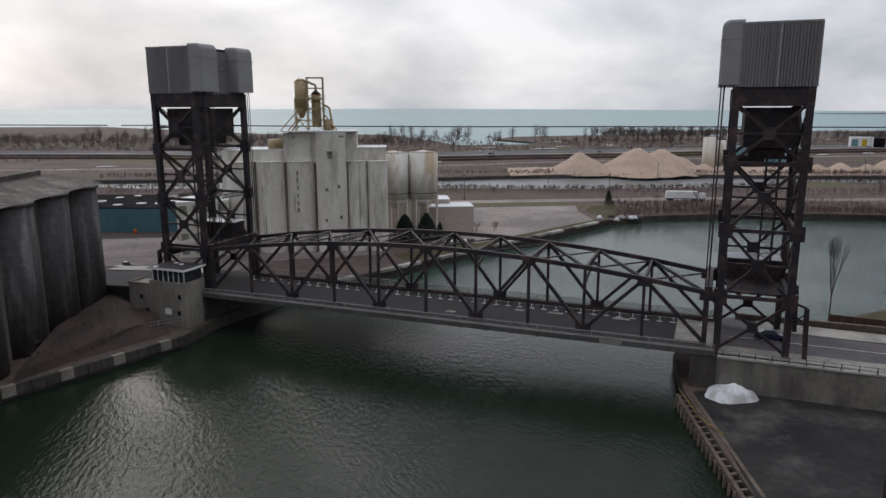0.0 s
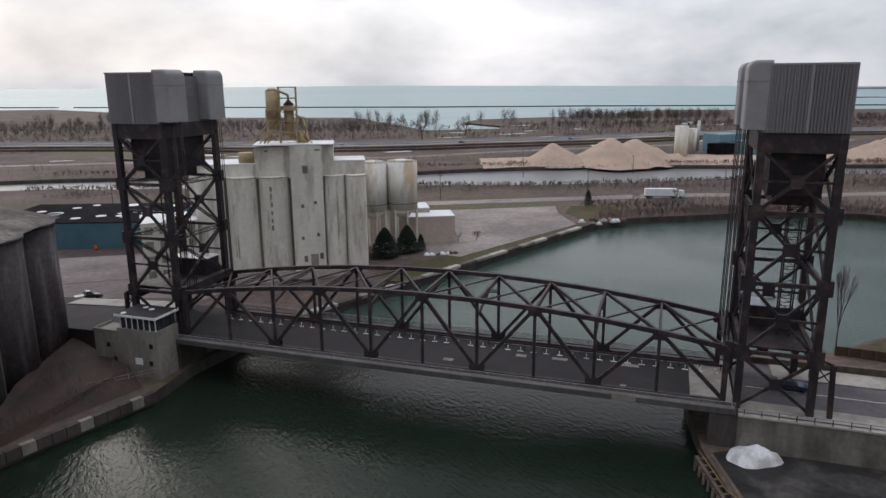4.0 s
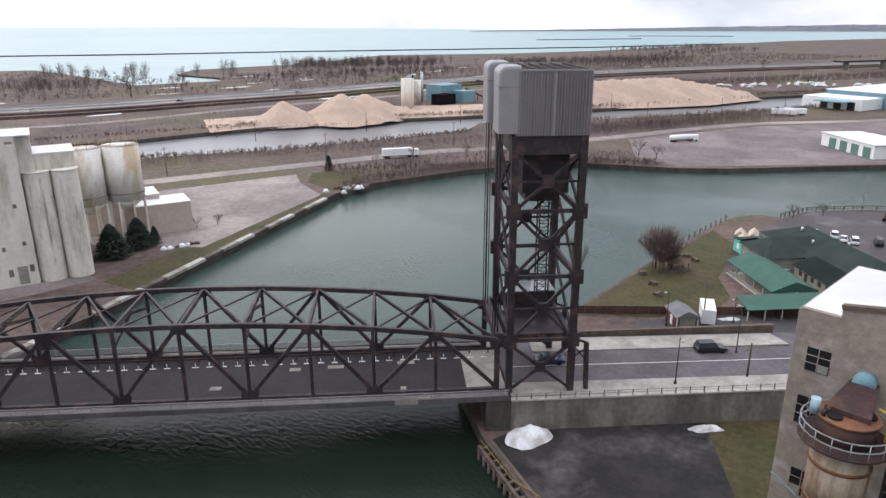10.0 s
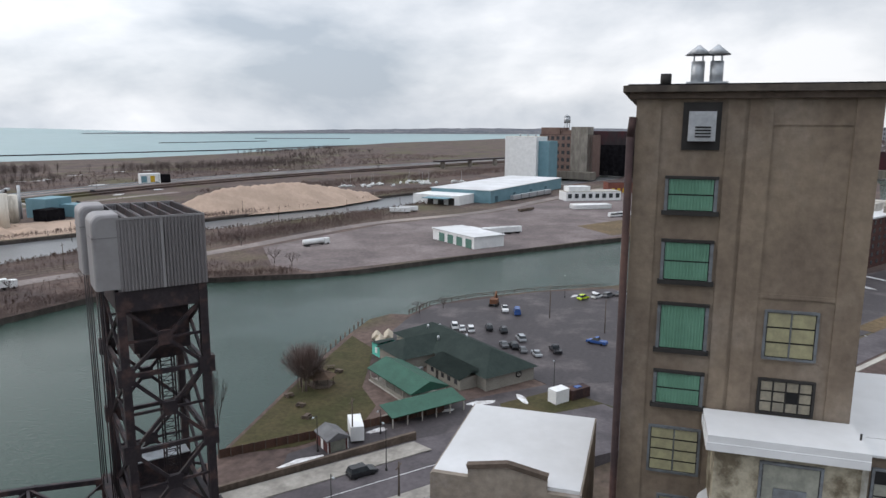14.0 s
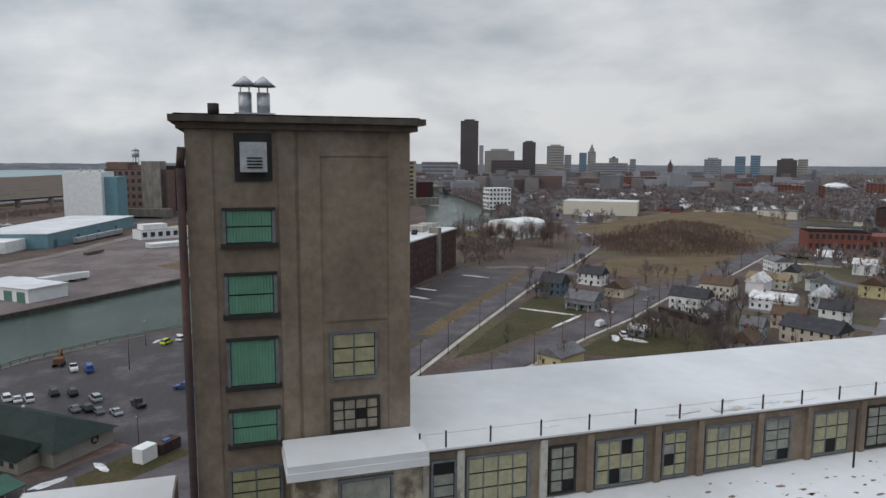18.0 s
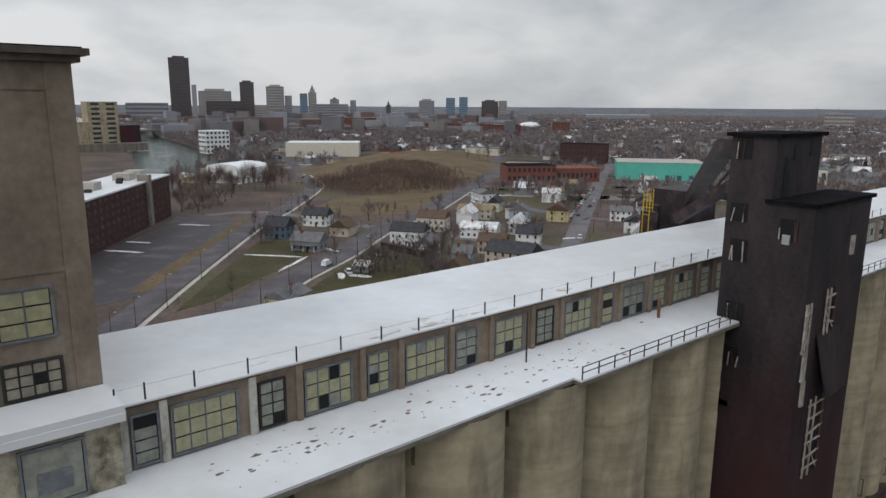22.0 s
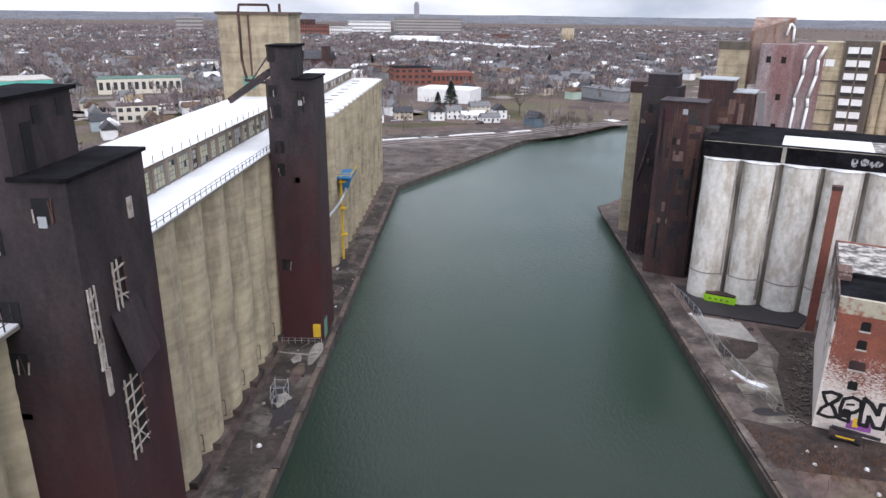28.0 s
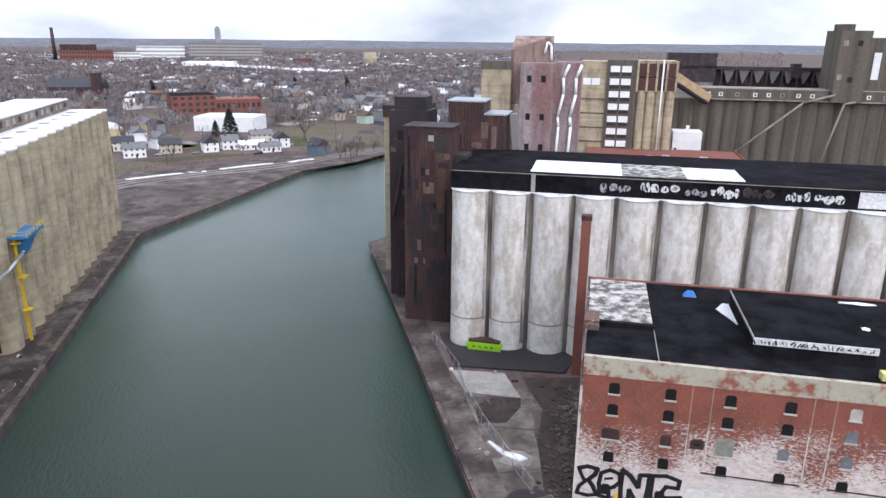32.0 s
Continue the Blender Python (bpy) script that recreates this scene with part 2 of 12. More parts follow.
# ---------------------------------------------------------------- materials
def mat(name, c1, c2=None, rough=0.85, metal=0.0, scale=0.25, streak=1.0, fine=3.0, grain=0.18, bump=0.15, bump_scale=None, low=0.38, high=0.62, spec=None, c3=None, c3_scale=0.05, vary=0.0):
    """A two-scale noise material. scale: features per metre; streak below 1 draws them out along z. vary: change from object to object."""
    m = bpy.data.materials.new(name)
    m.use_nodes = True
    n, l = m.node_tree.nodes, m.node_tree.links
    b = n["Principled BSDF"]
    geo = n.new("ShaderNodeNewGeometry")
    mp = n.new("ShaderNodeMapping")
    mp.inputs["Scale"].default_value = (1, 1, streak)
    l.new(geo.outputs["Position"], mp.inputs["Vector"])

    def noise_at(s, detail, src):
        t = n.new("ShaderNodeTexNoise")
        t.inputs["Scale"].default_value, t.inputs["Detail"].default_value = s, detail
        t.inputs["Roughness"].default_value = 0.6
        l.new(src, t.inputs["Vector"])
        return t.outputs["Fac"]

    def ramp_of(fac, a, b_):
        r = n.new("ShaderNodeMapRange")
        r.inputs["From Min"].default_value, r.inputs["From Max"].default_value = a, b_
        l.new(fac, r.inputs["Value"])
        return r.outputs["Result"]

    def mix(kind, fac, a, b_):
        x = n.new("ShaderNodeMixRGB")
        x.blend_type = kind
        for k, val in (("Fac", fac), ("Color1", a), ("Color2", b_)):
            if isinstance(val, (int, float)):
                x.inputs[k].default_value = val
            elif isinstance(val, tuple):
                x.inputs[k].default_value = (*val, 1)
            else:
                l.new(val, x.inputs[k])
        return x.outputs["Color"]

    c2 = c2 or tuple(v * 0.72 for v in c1)
    col = mix("MIX", ramp_of(noise_at(scale, 6, mp.outputs["Vector"]), low, high), c1, c2)
    if c3:
        col = mix("MIX", ramp_of(noise_at(c3_scale, 8, mp.outputs["Vector"]), 0.5, 0.64), col, c3)
    f = noise_at(fine, 4, geo.outputs["Position"])
    g = n.new("ShaderNodeMapRange")
    g.inputs["From Min"].default_value, g.inputs["From Max"].default_value = 0.25, 0.75
    g.inputs["To Min"].default_value, g.inputs["To Max"].default_value = 1 - grain, 1 + grain
    l.new(f, g.inputs["Value"])
    col = mix("MULTIPLY", 1.0, col, g.outputs["Result"])
    if vary:
        info = n.new("ShaderNodeObjectInfo")
        hs = n.new("ShaderNodeHueSaturation")
        v = n.new("ShaderNodeMapRange")
        v.inputs["To Min"].default_value, v.inputs["To Max"].default_value = 1 - vary, 1 + vary
        l.new(info.outputs["Random"], v.inputs["Value"])
        l.new(v.outputs["Result"], hs.inputs["Value"])
        l.new(col, hs.inputs["Color"])
        col = hs.outputs["Color"]
    l.new(col, b.inputs["Base Color"])
    b.inputs["Roughness"].default_value, b.inputs["Metallic"].default_value = rough, metal
    if spec is None and rough > 0.42:
        spec = 0.22
    if spec is not None:
        b.inputs["Specular IOR Level"].default_value = spec
    if bump:
        bp = n.new("ShaderNodeBump")
        bp.inputs["Strength"].default_value, bp.inputs["Distance"].default_value = bump, 0.1
        l.new(noise_at(bump_scale or fine * 1.7, 3, geo.outputs["Position"]), bp.inputs["Height"])
        l.new(bp.outputs["Normal"], b.inputs["Normal"])
    return m


def water_mat(name, c1, c2, waves=0.45, strength=0.5, rough=0.06):
    m = mat(name, c1, c2, rough=rough, scale=0.012, fine=0.2, grain=0.05, bump=0)
    n, l = m.node_tree.nodes, m.node_tree.links
    b, geo = n["Principled BSDF"], n.new("ShaderNodeNewGeometry")
    b.inputs["IOR"].default_value = 1.33
    mp = n.new("ShaderNodeMapping")
    mp.inputs["Rotation"].default_value = (0, 0, radians(-35))
    mp.inputs["Scale"].default_value = (1.0, 0.42, 1.0)
    l.new(geo.outputs["Position"], mp.inputs["Vector"])
    t1, t2, t3 = (n.new("ShaderNodeTexNoise") for _ in range(3))
    for t, s, d in ((t1, waves, 3), (t2, waves * 3.1, 2), (t3, 0.02, 2)):
        t.inputs["Scale"].default_value, t.inputs["Detail"].default_value = s, d
        l.new((geo.outputs["Position"] if t is t3 else mp.outputs["Vector"]), t.inputs["Vector"])
    add = n.new("ShaderNodeMath")
    add.operation = "MULTIPLY_ADD"
    add.inputs[1].default_value = 0.35
    l.new(t2.outputs["Fac"], add.inputs[0])
    l.new(t1.outputs["Fac"], add.inputs[2])
    calm = n.new("ShaderNodeMapRange")
    calm.inputs["From Min"].default_value, calm.inputs["From Max"].default_value = 0.35, 0.65
    calm.inputs["To Min"].default_value, calm.inputs["To Max"].default_value = 0.35 * strength, strength
    l.new(t3.outputs["Fac"], calm.inputs["Value"])
    bp = n.new("ShaderNodeBump")
    bp.inputs["Distance"].default_value = 0.5
    l.new(calm.outputs["Result"], bp.inputs["Strength"])
    l.new(add.outputs[0], bp.inputs["Height"])
    l.new(bp.outputs["Normal"], b.inputs["Normal"])
    return m


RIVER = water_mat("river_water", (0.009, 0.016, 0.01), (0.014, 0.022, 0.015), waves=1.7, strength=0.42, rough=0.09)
# basin beyond the bridge: silty, paler than the river, reflected sky in its colour
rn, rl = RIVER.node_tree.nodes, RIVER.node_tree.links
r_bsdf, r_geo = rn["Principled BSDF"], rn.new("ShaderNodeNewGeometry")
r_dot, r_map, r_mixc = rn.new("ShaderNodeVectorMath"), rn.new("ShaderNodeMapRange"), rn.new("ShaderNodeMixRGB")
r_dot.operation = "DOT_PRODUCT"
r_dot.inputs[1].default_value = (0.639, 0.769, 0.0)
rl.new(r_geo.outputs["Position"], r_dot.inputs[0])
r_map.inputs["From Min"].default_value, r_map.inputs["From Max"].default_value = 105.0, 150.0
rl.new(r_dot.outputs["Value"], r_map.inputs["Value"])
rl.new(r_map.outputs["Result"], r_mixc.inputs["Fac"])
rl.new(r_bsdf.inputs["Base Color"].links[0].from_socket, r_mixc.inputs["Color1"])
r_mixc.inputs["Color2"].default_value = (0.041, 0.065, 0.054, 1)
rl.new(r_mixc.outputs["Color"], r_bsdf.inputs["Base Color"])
# southern reach: sky reflection painted in as a paler base colour
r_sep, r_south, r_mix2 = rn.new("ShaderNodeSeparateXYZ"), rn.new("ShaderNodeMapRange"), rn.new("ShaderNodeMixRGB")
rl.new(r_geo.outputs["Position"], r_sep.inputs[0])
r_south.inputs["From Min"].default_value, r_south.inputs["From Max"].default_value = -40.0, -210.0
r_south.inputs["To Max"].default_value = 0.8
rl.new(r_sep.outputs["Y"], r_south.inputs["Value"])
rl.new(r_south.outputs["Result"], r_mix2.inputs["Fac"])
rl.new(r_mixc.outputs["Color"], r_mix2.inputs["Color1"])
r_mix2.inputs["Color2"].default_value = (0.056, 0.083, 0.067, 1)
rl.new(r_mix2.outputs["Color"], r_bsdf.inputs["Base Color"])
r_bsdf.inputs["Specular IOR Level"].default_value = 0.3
CANAL = water_mat("canal_water", (0.12, 0.125, 0.13), (0.15, 0.155, 0.16), waves=0.5, strength=0.3, rough=0.3)
LAKE = water_mat("lake_water", (0.17, 0.27, 0.28), (0.2, 0.31, 0.32), waves=0.1, strength=0.25, rough=0.35)
SOIL = mat("winter_scrub_ground", (0.115, 0.08075, 0.068), (0.062, 0.04465, 0.042), scale=0.03, fine=0.5, grain=0.45, c3=(0.085, 0.076, 0.04), c3_scale=0.012)
GRASS = mat("winter_grass", (0.042, 0.04074, 0.015), (0.066, 0.05335, 0.025), scale=0.1, fine=1.2, grain=0.35)
BROWN_GRASS = mat("dry_brown_grass", (0.135, 0.095, 0.053), (0.098, 0.07125, 0.041), scale=0.05, fine=0.8, grain=0.35)
GRAVEL = mat("grey_gravel", (0.22, 0.19, 0.18), (0.15, 0.1283, 0.12), scale=0.035, fine=0.6, grain=0.25, c3=(0.3, 0.2565, 0.23), c3_scale=0.02)
ASPHALT = mat("asphalt", (0.037, 0.033, 0.035), (0.025, 0.022, 0.024), scale=0.08, fine=1.5, grain=0.2)
WORN_ASPHALT = mat("worn_wet_asphalt", (0.05, 0.0437, 0.047), (0.11, 0.095, 0.097), rough=0.6, scale=0.09, fine=1.0, grain=0.25, low=0.5, high=0.68)
DARK_YARD = mat("dark_wet_yard", (0.016, 0.0145, 0.015), (0.03, 0.027, 0.026), rough=0.75, scale=0.15, fine=1.0, grain=0.3, spec=0.2, c3=(0.07, 0.064, 0.061), c3_scale=0.12)
YARD = mat("broken_concrete_yard", (0.088, 0.06935, 0.06), (0.034, 0.0266, 0.025), scale=0.12, fine=0.9, grain=0.35, c3=(0.135, 0.1111, 0.098), c3_scale=0.1, bump=0.3)
CONCRETE = mat("grey_concrete", (0.27, 0.25, 0.22), (0.17, 0.155, 0.135), scale=0.3, streak=0.3, fine=1.5)
DECK_CONCRETE = mat("worn_deck_concrete", (0.32, 0.3, 0.27), (0.22, 0.205, 0.185), scale=0.25, fine=1.2)
WALL_CONCRETE = mat("stained_retaining_wall", (0.21, 0.195, 0.172), (0.13, 0.12, 0.106), scale=0.35, streak=0.35, fine=1.4, grain=0.2, c3=(0.1, 0.09, 0.08), c3_scale=0.2)
PALE_CONCRETE = mat("pale_concrete_slab", (0.42, 0.4, 0.36), (0.33, 0.31, 0.28), scale=0.2, fine=1.0)
TAN_CONCRETE = mat("tan_stained_concrete", (0.215, 0.171, 0.128), (0.155, 0.1216, 0.094), scale=0.22, streak=0.6, fine=1.8, grain=0.2, c3=(0.25, 0.209, 0.17), c3_scale=0.16, bump=0.35)
GREY_TAN = mat("grey_tan_stained_concrete", (0.27, 0.2327, 0.195), (0.19, 0.1596, 0.13), scale=0.3, streak=1.6, fine=1.8, grain=0.2, c3=(0.33, 0.2945, 0.27), c3_scale=0.3, bump=0.35)
SILO_CONCRETE = mat("buff_silo_concrete", (0.395, 0.34, 0.235), (0.32, 0.27, 0.187), scale=0.3, streak=0.3, fine=1.1, grain=0.13, c3=(0.25, 0.21, 0.15), c3_scale=0.3)
def slip_lifts(m, deep=0.2):
    """Uneven level courses, as a slip-form leaves them, over a concrete material."""
    n, l = m.node_tree.nodes, m.node_tree.links
    b = n["Principled BSDF"]
    geo, mp, t, r, x = (n.new("ShaderNode" + k) for k in ("NewGeometry", "Mapping", "TexNoise", "MapRange", "MixRGB"))
    l.new(geo.outputs["Position"], mp.inputs["Vector"])
    mp.inputs["Scale"].default_value = (0.1, 0.1, 1.0)
    l.new(mp.outputs["Vector"], t.inputs["Vector"])
    t.inputs["Scale"].default_value, t.inputs["Detail"].default_value, t.inputs["Distortion"].default_value = 0.75, 5, 0.6
    r.inputs["From Min"].default_value, r.inputs["From Max"].default_value = 0.32, 0.6
    r.inputs["To Min"].default_value, r.inputs["To Max"].default_value = 1 - deep, 1.03
    l.new(t.outputs["Fac"], r.inputs["Value"])
    x.blend_type = "MULTIPLY"
    x.inputs["Fac"].default_value = 1.0
    l.new(b.inputs["Base Color"].links[0].from_socket, x.inputs["Color1"])
    l.new(r.outputs["Result"], x.inputs["Color2"])
    l.new(x.outputs["Color"], b.inputs["Base Color"])


SILO_DARK = mat("weathered_silo_concrete", (0.2, 0.18, 0.15), (0.13, 0.115, 0.1), scale=0.35, streak=0.08, fine=1.2, grain=0.15)
slip_lifts(SILO_CONCRETE, 0.22)
BLACK_SILO = mat("sooty_silo_concrete", (0.075, 0.066, 0.068), (0.2, 0.185, 0.185), scale=0.4, streak=0.14, fine=1.2, grain=0.3, low=0.5, high=0.72)
WHITE_CONCRETE = mat("white_weathered_concrete", (0.68, 0.65, 0.58), (0.58, 0.55, 0.49), scale=0.25, streak=0.25, fine=1.2, grain=0.08, c3=(0.42, 0.39, 0.33), c3_scale=0.3)
WHITE_SILO = mat("peeling_white_silo_paint", (0.58, 0.57, 0.54), (0.4, 0.375, 0.33), scale=0.6, streak=0.4, fine=1.1, grain=0.16, low=0.44, high=0.7, c3=(0.4, 0.365, 0.31), c3_scale=0.3)
SNOW = mat("roof_snow", (0.66, 0.67, 0.685), (0.54, 0.545, 0.55), rough=0.6, scale=0.06, fine=0.8, grain=0.04, bump=0.1)
DIRTY_SNOW = mat("dirty_snow", (0.72, 0.73, 0.75), (0.42, 0.4, 0.39), rough=0.7, scale=0.5, fine=1.4, grain=0.1, bump=0.5)
STREET = mat("bleached_street_asphalt", (0.16, 0.1472, 0.155), (0.115, 0.1045, 0.11), scale=0.08, fine=1.2, grain=0.2)
STREET_DARK = mat("tracked_street_asphalt", (0.115, 0.1026, 0.11), (0.07, 0.0627, 0.068), scale=0.1, fine=1.2, grain=0.2)
LOT = mat("bare_gravelly_lot", (0.16, 0.1311, 0.128), (0.115, 0.095, 0.094), scale=0.05, fine=0.6, grain=0.25, c3=(0.2, 0.1691, 0.165), c3_scale=0.03)
STEEL = mat("dark_bridge_steel", (0.024, 0.01995, 0.024), (0.036, 0.02945, 0.033), rough=0.55, scale=0.4, fine=2.5, grain=0.25, c3=(0.075, 0.0475, 0.045), c3_scale=0.5)
FASCIA = mat("dirty_grey_fascia", (0.1, 0.094, 0.094), (0.065, 0.06, 0.06), rough=0.7, scale=0.3, streak=0.3, fine=1.5)
PANEL = mat("grey_metal_siding", (0.2, 0.19, 0.195), (0.17, 0.16, 0.165), rough=0.5, scale=0.2, streak=0.2, fine=2.0, grain=0.06, bump=0)
HOOD = mat("light_grey_sheave_hood", (0.27, 0.265, 0.27), (0.24, 0.23, 0.235), rough=0.5, scale=0.3, fine=2.0, grain=0.05, bump=0)
RUST_SHEET = mat("dark_rusted_sheet", (0.021, 0.018, 0.021), (0.036, 0.028, 0.031), rough=0.6, scale=0.14, streak=0.35, fine=2.0, grain=0.2, c3=(0.055, 0.014, 0.019), c3_scale=0.045)
RUST_BROWN = mat("brown_rust_sheet", (0.052, 0.03, 0.029), (0.034, 0.023, 0.024), rough=0.7, scale=0.35, streak=0.3, fine=2.0, grain=0.28, c3=(0.085, 0.046, 0.036), c3_scale=0.3)
DARK_BRICK = mat("dark_brown_brick", (0.085, 0.04, 0.034), (0.062, 0.032, 0.029), scale=0.3, fine=2.5, grain=0.22)
RUST_BRIGHT = mat("orange_rust", (0.2, 0.09, 0.045), (0.12, 0.06, 0.04), rough=0.75, scale=0.6, streak=0.15, fine=2.0, grain=0.2)
# near-black panel colour stands for the unlit space behind openings
DARK = mat("unlit_opening", (0.012, 0.012, 0.013), rough=0.5, bump=0)
BLACK_ROOF = mat("black_tar_roof", (0.006, 0.0058, 0.007), (0.014, 0.0135, 0.016), rough=0.95, spec=0.03, scale=0.25, fine=1.4, grain=0.3)
GLASS = mat("dark_window_glass", (0.03, 0.035, 0.04), (0.05, 0.055, 0.06), rough=0.15, scale=0.7, bump=0)
GREEN_SHEET = mat("green_fibreglass_sheet", (0.13, 0.27, 0.195), (0.105, 0.225, 0.16), rough=0.45, scale=1.0, fine=4, grain=0.08, bump=0)
YELLOW_GLASS = mat("yellowed_window_glass", (0.32, 0.305, 0.185), (0.25, 0.235, 0.15), rough=0.3, scale=1.6, fine=5, grain=0.12, bump=0)
GREY_GLASS = mat("grey_dusty_glass", (0.24, 0.245, 0.205), (0.16, 0.165, 0.14), rough=0.3, scale=1.2, fine=5, grain=0.15, bump=0)
FRAME = mat("weathered_blue_grey_frame", (0.15, 0.165, 0.18), (0.11, 0.115, 0.12), rough=0.7, scale=1.0, bump=0)
DARK_FRAME = mat("dark_window_frame", (0.035, 0.033, 0.032), rough=0.7, bump=0)
GALV = mat("galvanised_metal", (0.42, 0.44, 0.46), (0.34, 0.36, 0.38), rough=0.4, metal=0.5, scale=1.0, bump=0)
WHITE_PAINT = mat("white_paint", (0.74, 0.75, 0.75), (0.66, 0.67, 0.67), rough=0.55, scale=0.3, fine=2, grain=0.05, bump=0)
YELLOW = mat("yellow_safety_paint", (0.6, 0.4, 0.03), (0.5, 0.32, 0.03), rough=0.5, bump=0)
BUFF_STEEL = mat("buff_painted_steel", (0.4, 0.31, 0.18), (0.3, 0.22, 0.13), rough=0.6, scale=0.5, fine=2)
BRICK_RED = mat("red_brick_wall", (0.2, 0.075, 0.055), (0.155, 0.062, 0.048), scale=0.25, fine=3.0, grain=0.25)
GREEN_ROOF = mat("dark_green_shingles", (0.024, 0.036, 0.032), (0.018, 0.028, 0.025), scale=0.3, fine=1.5, grain=0.15)
GREEN_METAL = mat("green_metal_roof", (0.033, 0.1, 0.07), (0.026, 0.08, 0.056), rough=0.5, scale=0.3, bump=0)
TEAL = mat("turquoise_painted_wall", (0.12, 0.47, 0.39), (0.1, 0.42, 0.35), rough=0.6, scale=0.1, grain=0.05, bump=0)
BLUE_WALL = mat("blue_grey_siding", (0.16, 0.28, 0.33), (0.13, 0.24, 0.28), rough=0.6, scale=0.1, bump=0)
TEAL_DARK = mat("dark_teal_siding", (0.06, 0.13, 0.16), (0.05, 0.1, 0.13), rough=0.6, scale=0.1, bump=0)
SAND = mat("pale_sand", (0.43, 0.32, 0.25), (0.36, 0.27, 0.21), scale=0.06, fine=0.5, grain=0.1, bump=0.2)
TIMBER = mat("weathered_timber", (0.13, 0.1, 0.08), (0.08, 0.062, 0.05), scale=0.4, fine=2, grain=0.25)
BARK = mat("bare_branches", (0.12, 0.095, 0.088), (0.08, 0.064, 0.06), scale=0.5, bump=0, vary=0.25)
SCRUB = mat("brown_scrub_twigs", (0.165, 0.12, 0.106), (0.11, 0.079, 0.073), scale=0.03, bump=0)
DARK_BRUSH = mat("dark_brown_brush", (0.125, 0.086, 0.072), (0.085, 0.06, 0.053), scale=0.03, bump=0)
CONIFER = mat("dark_conifer", (0.02, 0.032, 0.022), (0.013, 0.022, 0.016), scale=0.5, bump=0)
RUBBER = mat("black_rubber", (0.015, 0.015, 0.016), bump=0)
# distance haze is put into this bluish base colour
FAR_HAZE_HILL = mat("haze_blue_rise", (0.085, 0.092, 0.11), (0.135, 0.138, 0.15), scale=0.012, fine=0.05, grain=0.45, bump=0)
# paler than BARK: aerial haze goes into the colour of the far twigs
FAR_HAZE_TWIGS = mat("haze_pale_crowns", (0.2, 0.165, 0.162), (0.14, 0.115, 0.116), scale=0.02, bump=0)
SKIRT = mat("green_scum_wall", (0.085, 0.074, 0.066), (0.05, 0.044, 0.04), scale=0.3, streak=0.2, fine=1.2, grain=0.2)

# ---------------------------------------------------------------- water and land
W = 4900.0
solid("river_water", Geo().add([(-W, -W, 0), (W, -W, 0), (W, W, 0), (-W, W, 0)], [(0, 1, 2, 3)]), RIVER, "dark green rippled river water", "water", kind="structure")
lake_edge = [(-W, 900), (300, 620), (1500, 560), (W, 60)]
solid("lake_water", Geo().add([(x, y, 0.05) for x, y in lake_edge] + [(W, 3300, 0.05), (-W, 3300, 0.05), (W, W, 33), (-W, W, 33)], [(0, 1, 2, 3, 4, 5), (5, 4, 6, 7)]), LAKE, "pale turquoise lake water reaching the horizon", "water", kind="structure")
canal_edge = [(-700, 640), (-700, 520), (-50, 376), (110, 316), (164, 293), (220, 280), (267, 273), (292, 286), (357, 244), (469, 194), (550, 178), (640, 133), (800, 53), (900, 40), (900, 110), (700, 190), (552, 245), (401, 290), (300, 330), (200, 370), (-54, 430)]
solid("canal_water", Geo().prism(canal_edge, -0.3, 0.04), CANAL, "pale grey canal water beyond the island", "water", kind="structure")
GROUND = 2.0
LAND_EAST = [(29.7, -245), (29.7, -5), (35, 10), (56.1, 62.8), (62.5, 77.6), (70, 90), (78, 97), (94, 96), (110, 96), (146, 100.5), (181, 103.5), (198, 104), (206, 100), (207, 94), (220, 91), (234, 80),
             (250, 61), (267, 35), (330, -30), (400, -90), (514, -150), (640, -230), (790, -285), (1100, -340), (W, -900), (W, -W), (-W, -W), (-W, -1400), (-600, -640), (-160, -490), (-90, -425), (-50.5, -377), (-23.8, -347)]
LAND_WEST = [(-W, -1250), (-600, -540), (-140, -420), (-75, -300), (-51, -234), (-42, -222), (-40.5, -165), (-39.6, -75), (-40, 60), (-27.6, 108.8), (-4.3, 124.5), (2, 134), (20, 150.6), (70, 177), (132.4, 209.9), (150, 214),
             (194, 206), (232, 188), (252, 152), (266, 136), (310.5, 101.3), (381, 39.7), (480, -40), (625, -150), (830, -205), (1250, -268), (W, -820), (W, -560), (800, 60), (640, 140), (550, 185), (469, 201), (357, 251), (292, 293), (267, 279),
             (220, 286), (164, 299), (110, 322), (-29, 370), (-50, 381), (-W, 1000)]
LAND_HARBOUR = [(-W, 1100), (-54, 420), (129, 372), (169, 370), (200, 362), (263, 341), (301, 322), (401, 280), (552, 235), (700, 170), (900, 90), (W, -480), (W, 330), (2657, 696), (2154, 829), (1200, 835), (1000, 880), (800, 1000), (700, 960), (620, 900), (540, 872), (450, 870), (386, 862),
                (340, 800), (350, 720), (330, 680), (250, 690), (255, 800), (250, 1000), (87, 1090), (-208, 1640), (-W, 2700)]
ground = thing("ground", kind="structure", label="flat riverside land with brown winter scrub", category="ground")
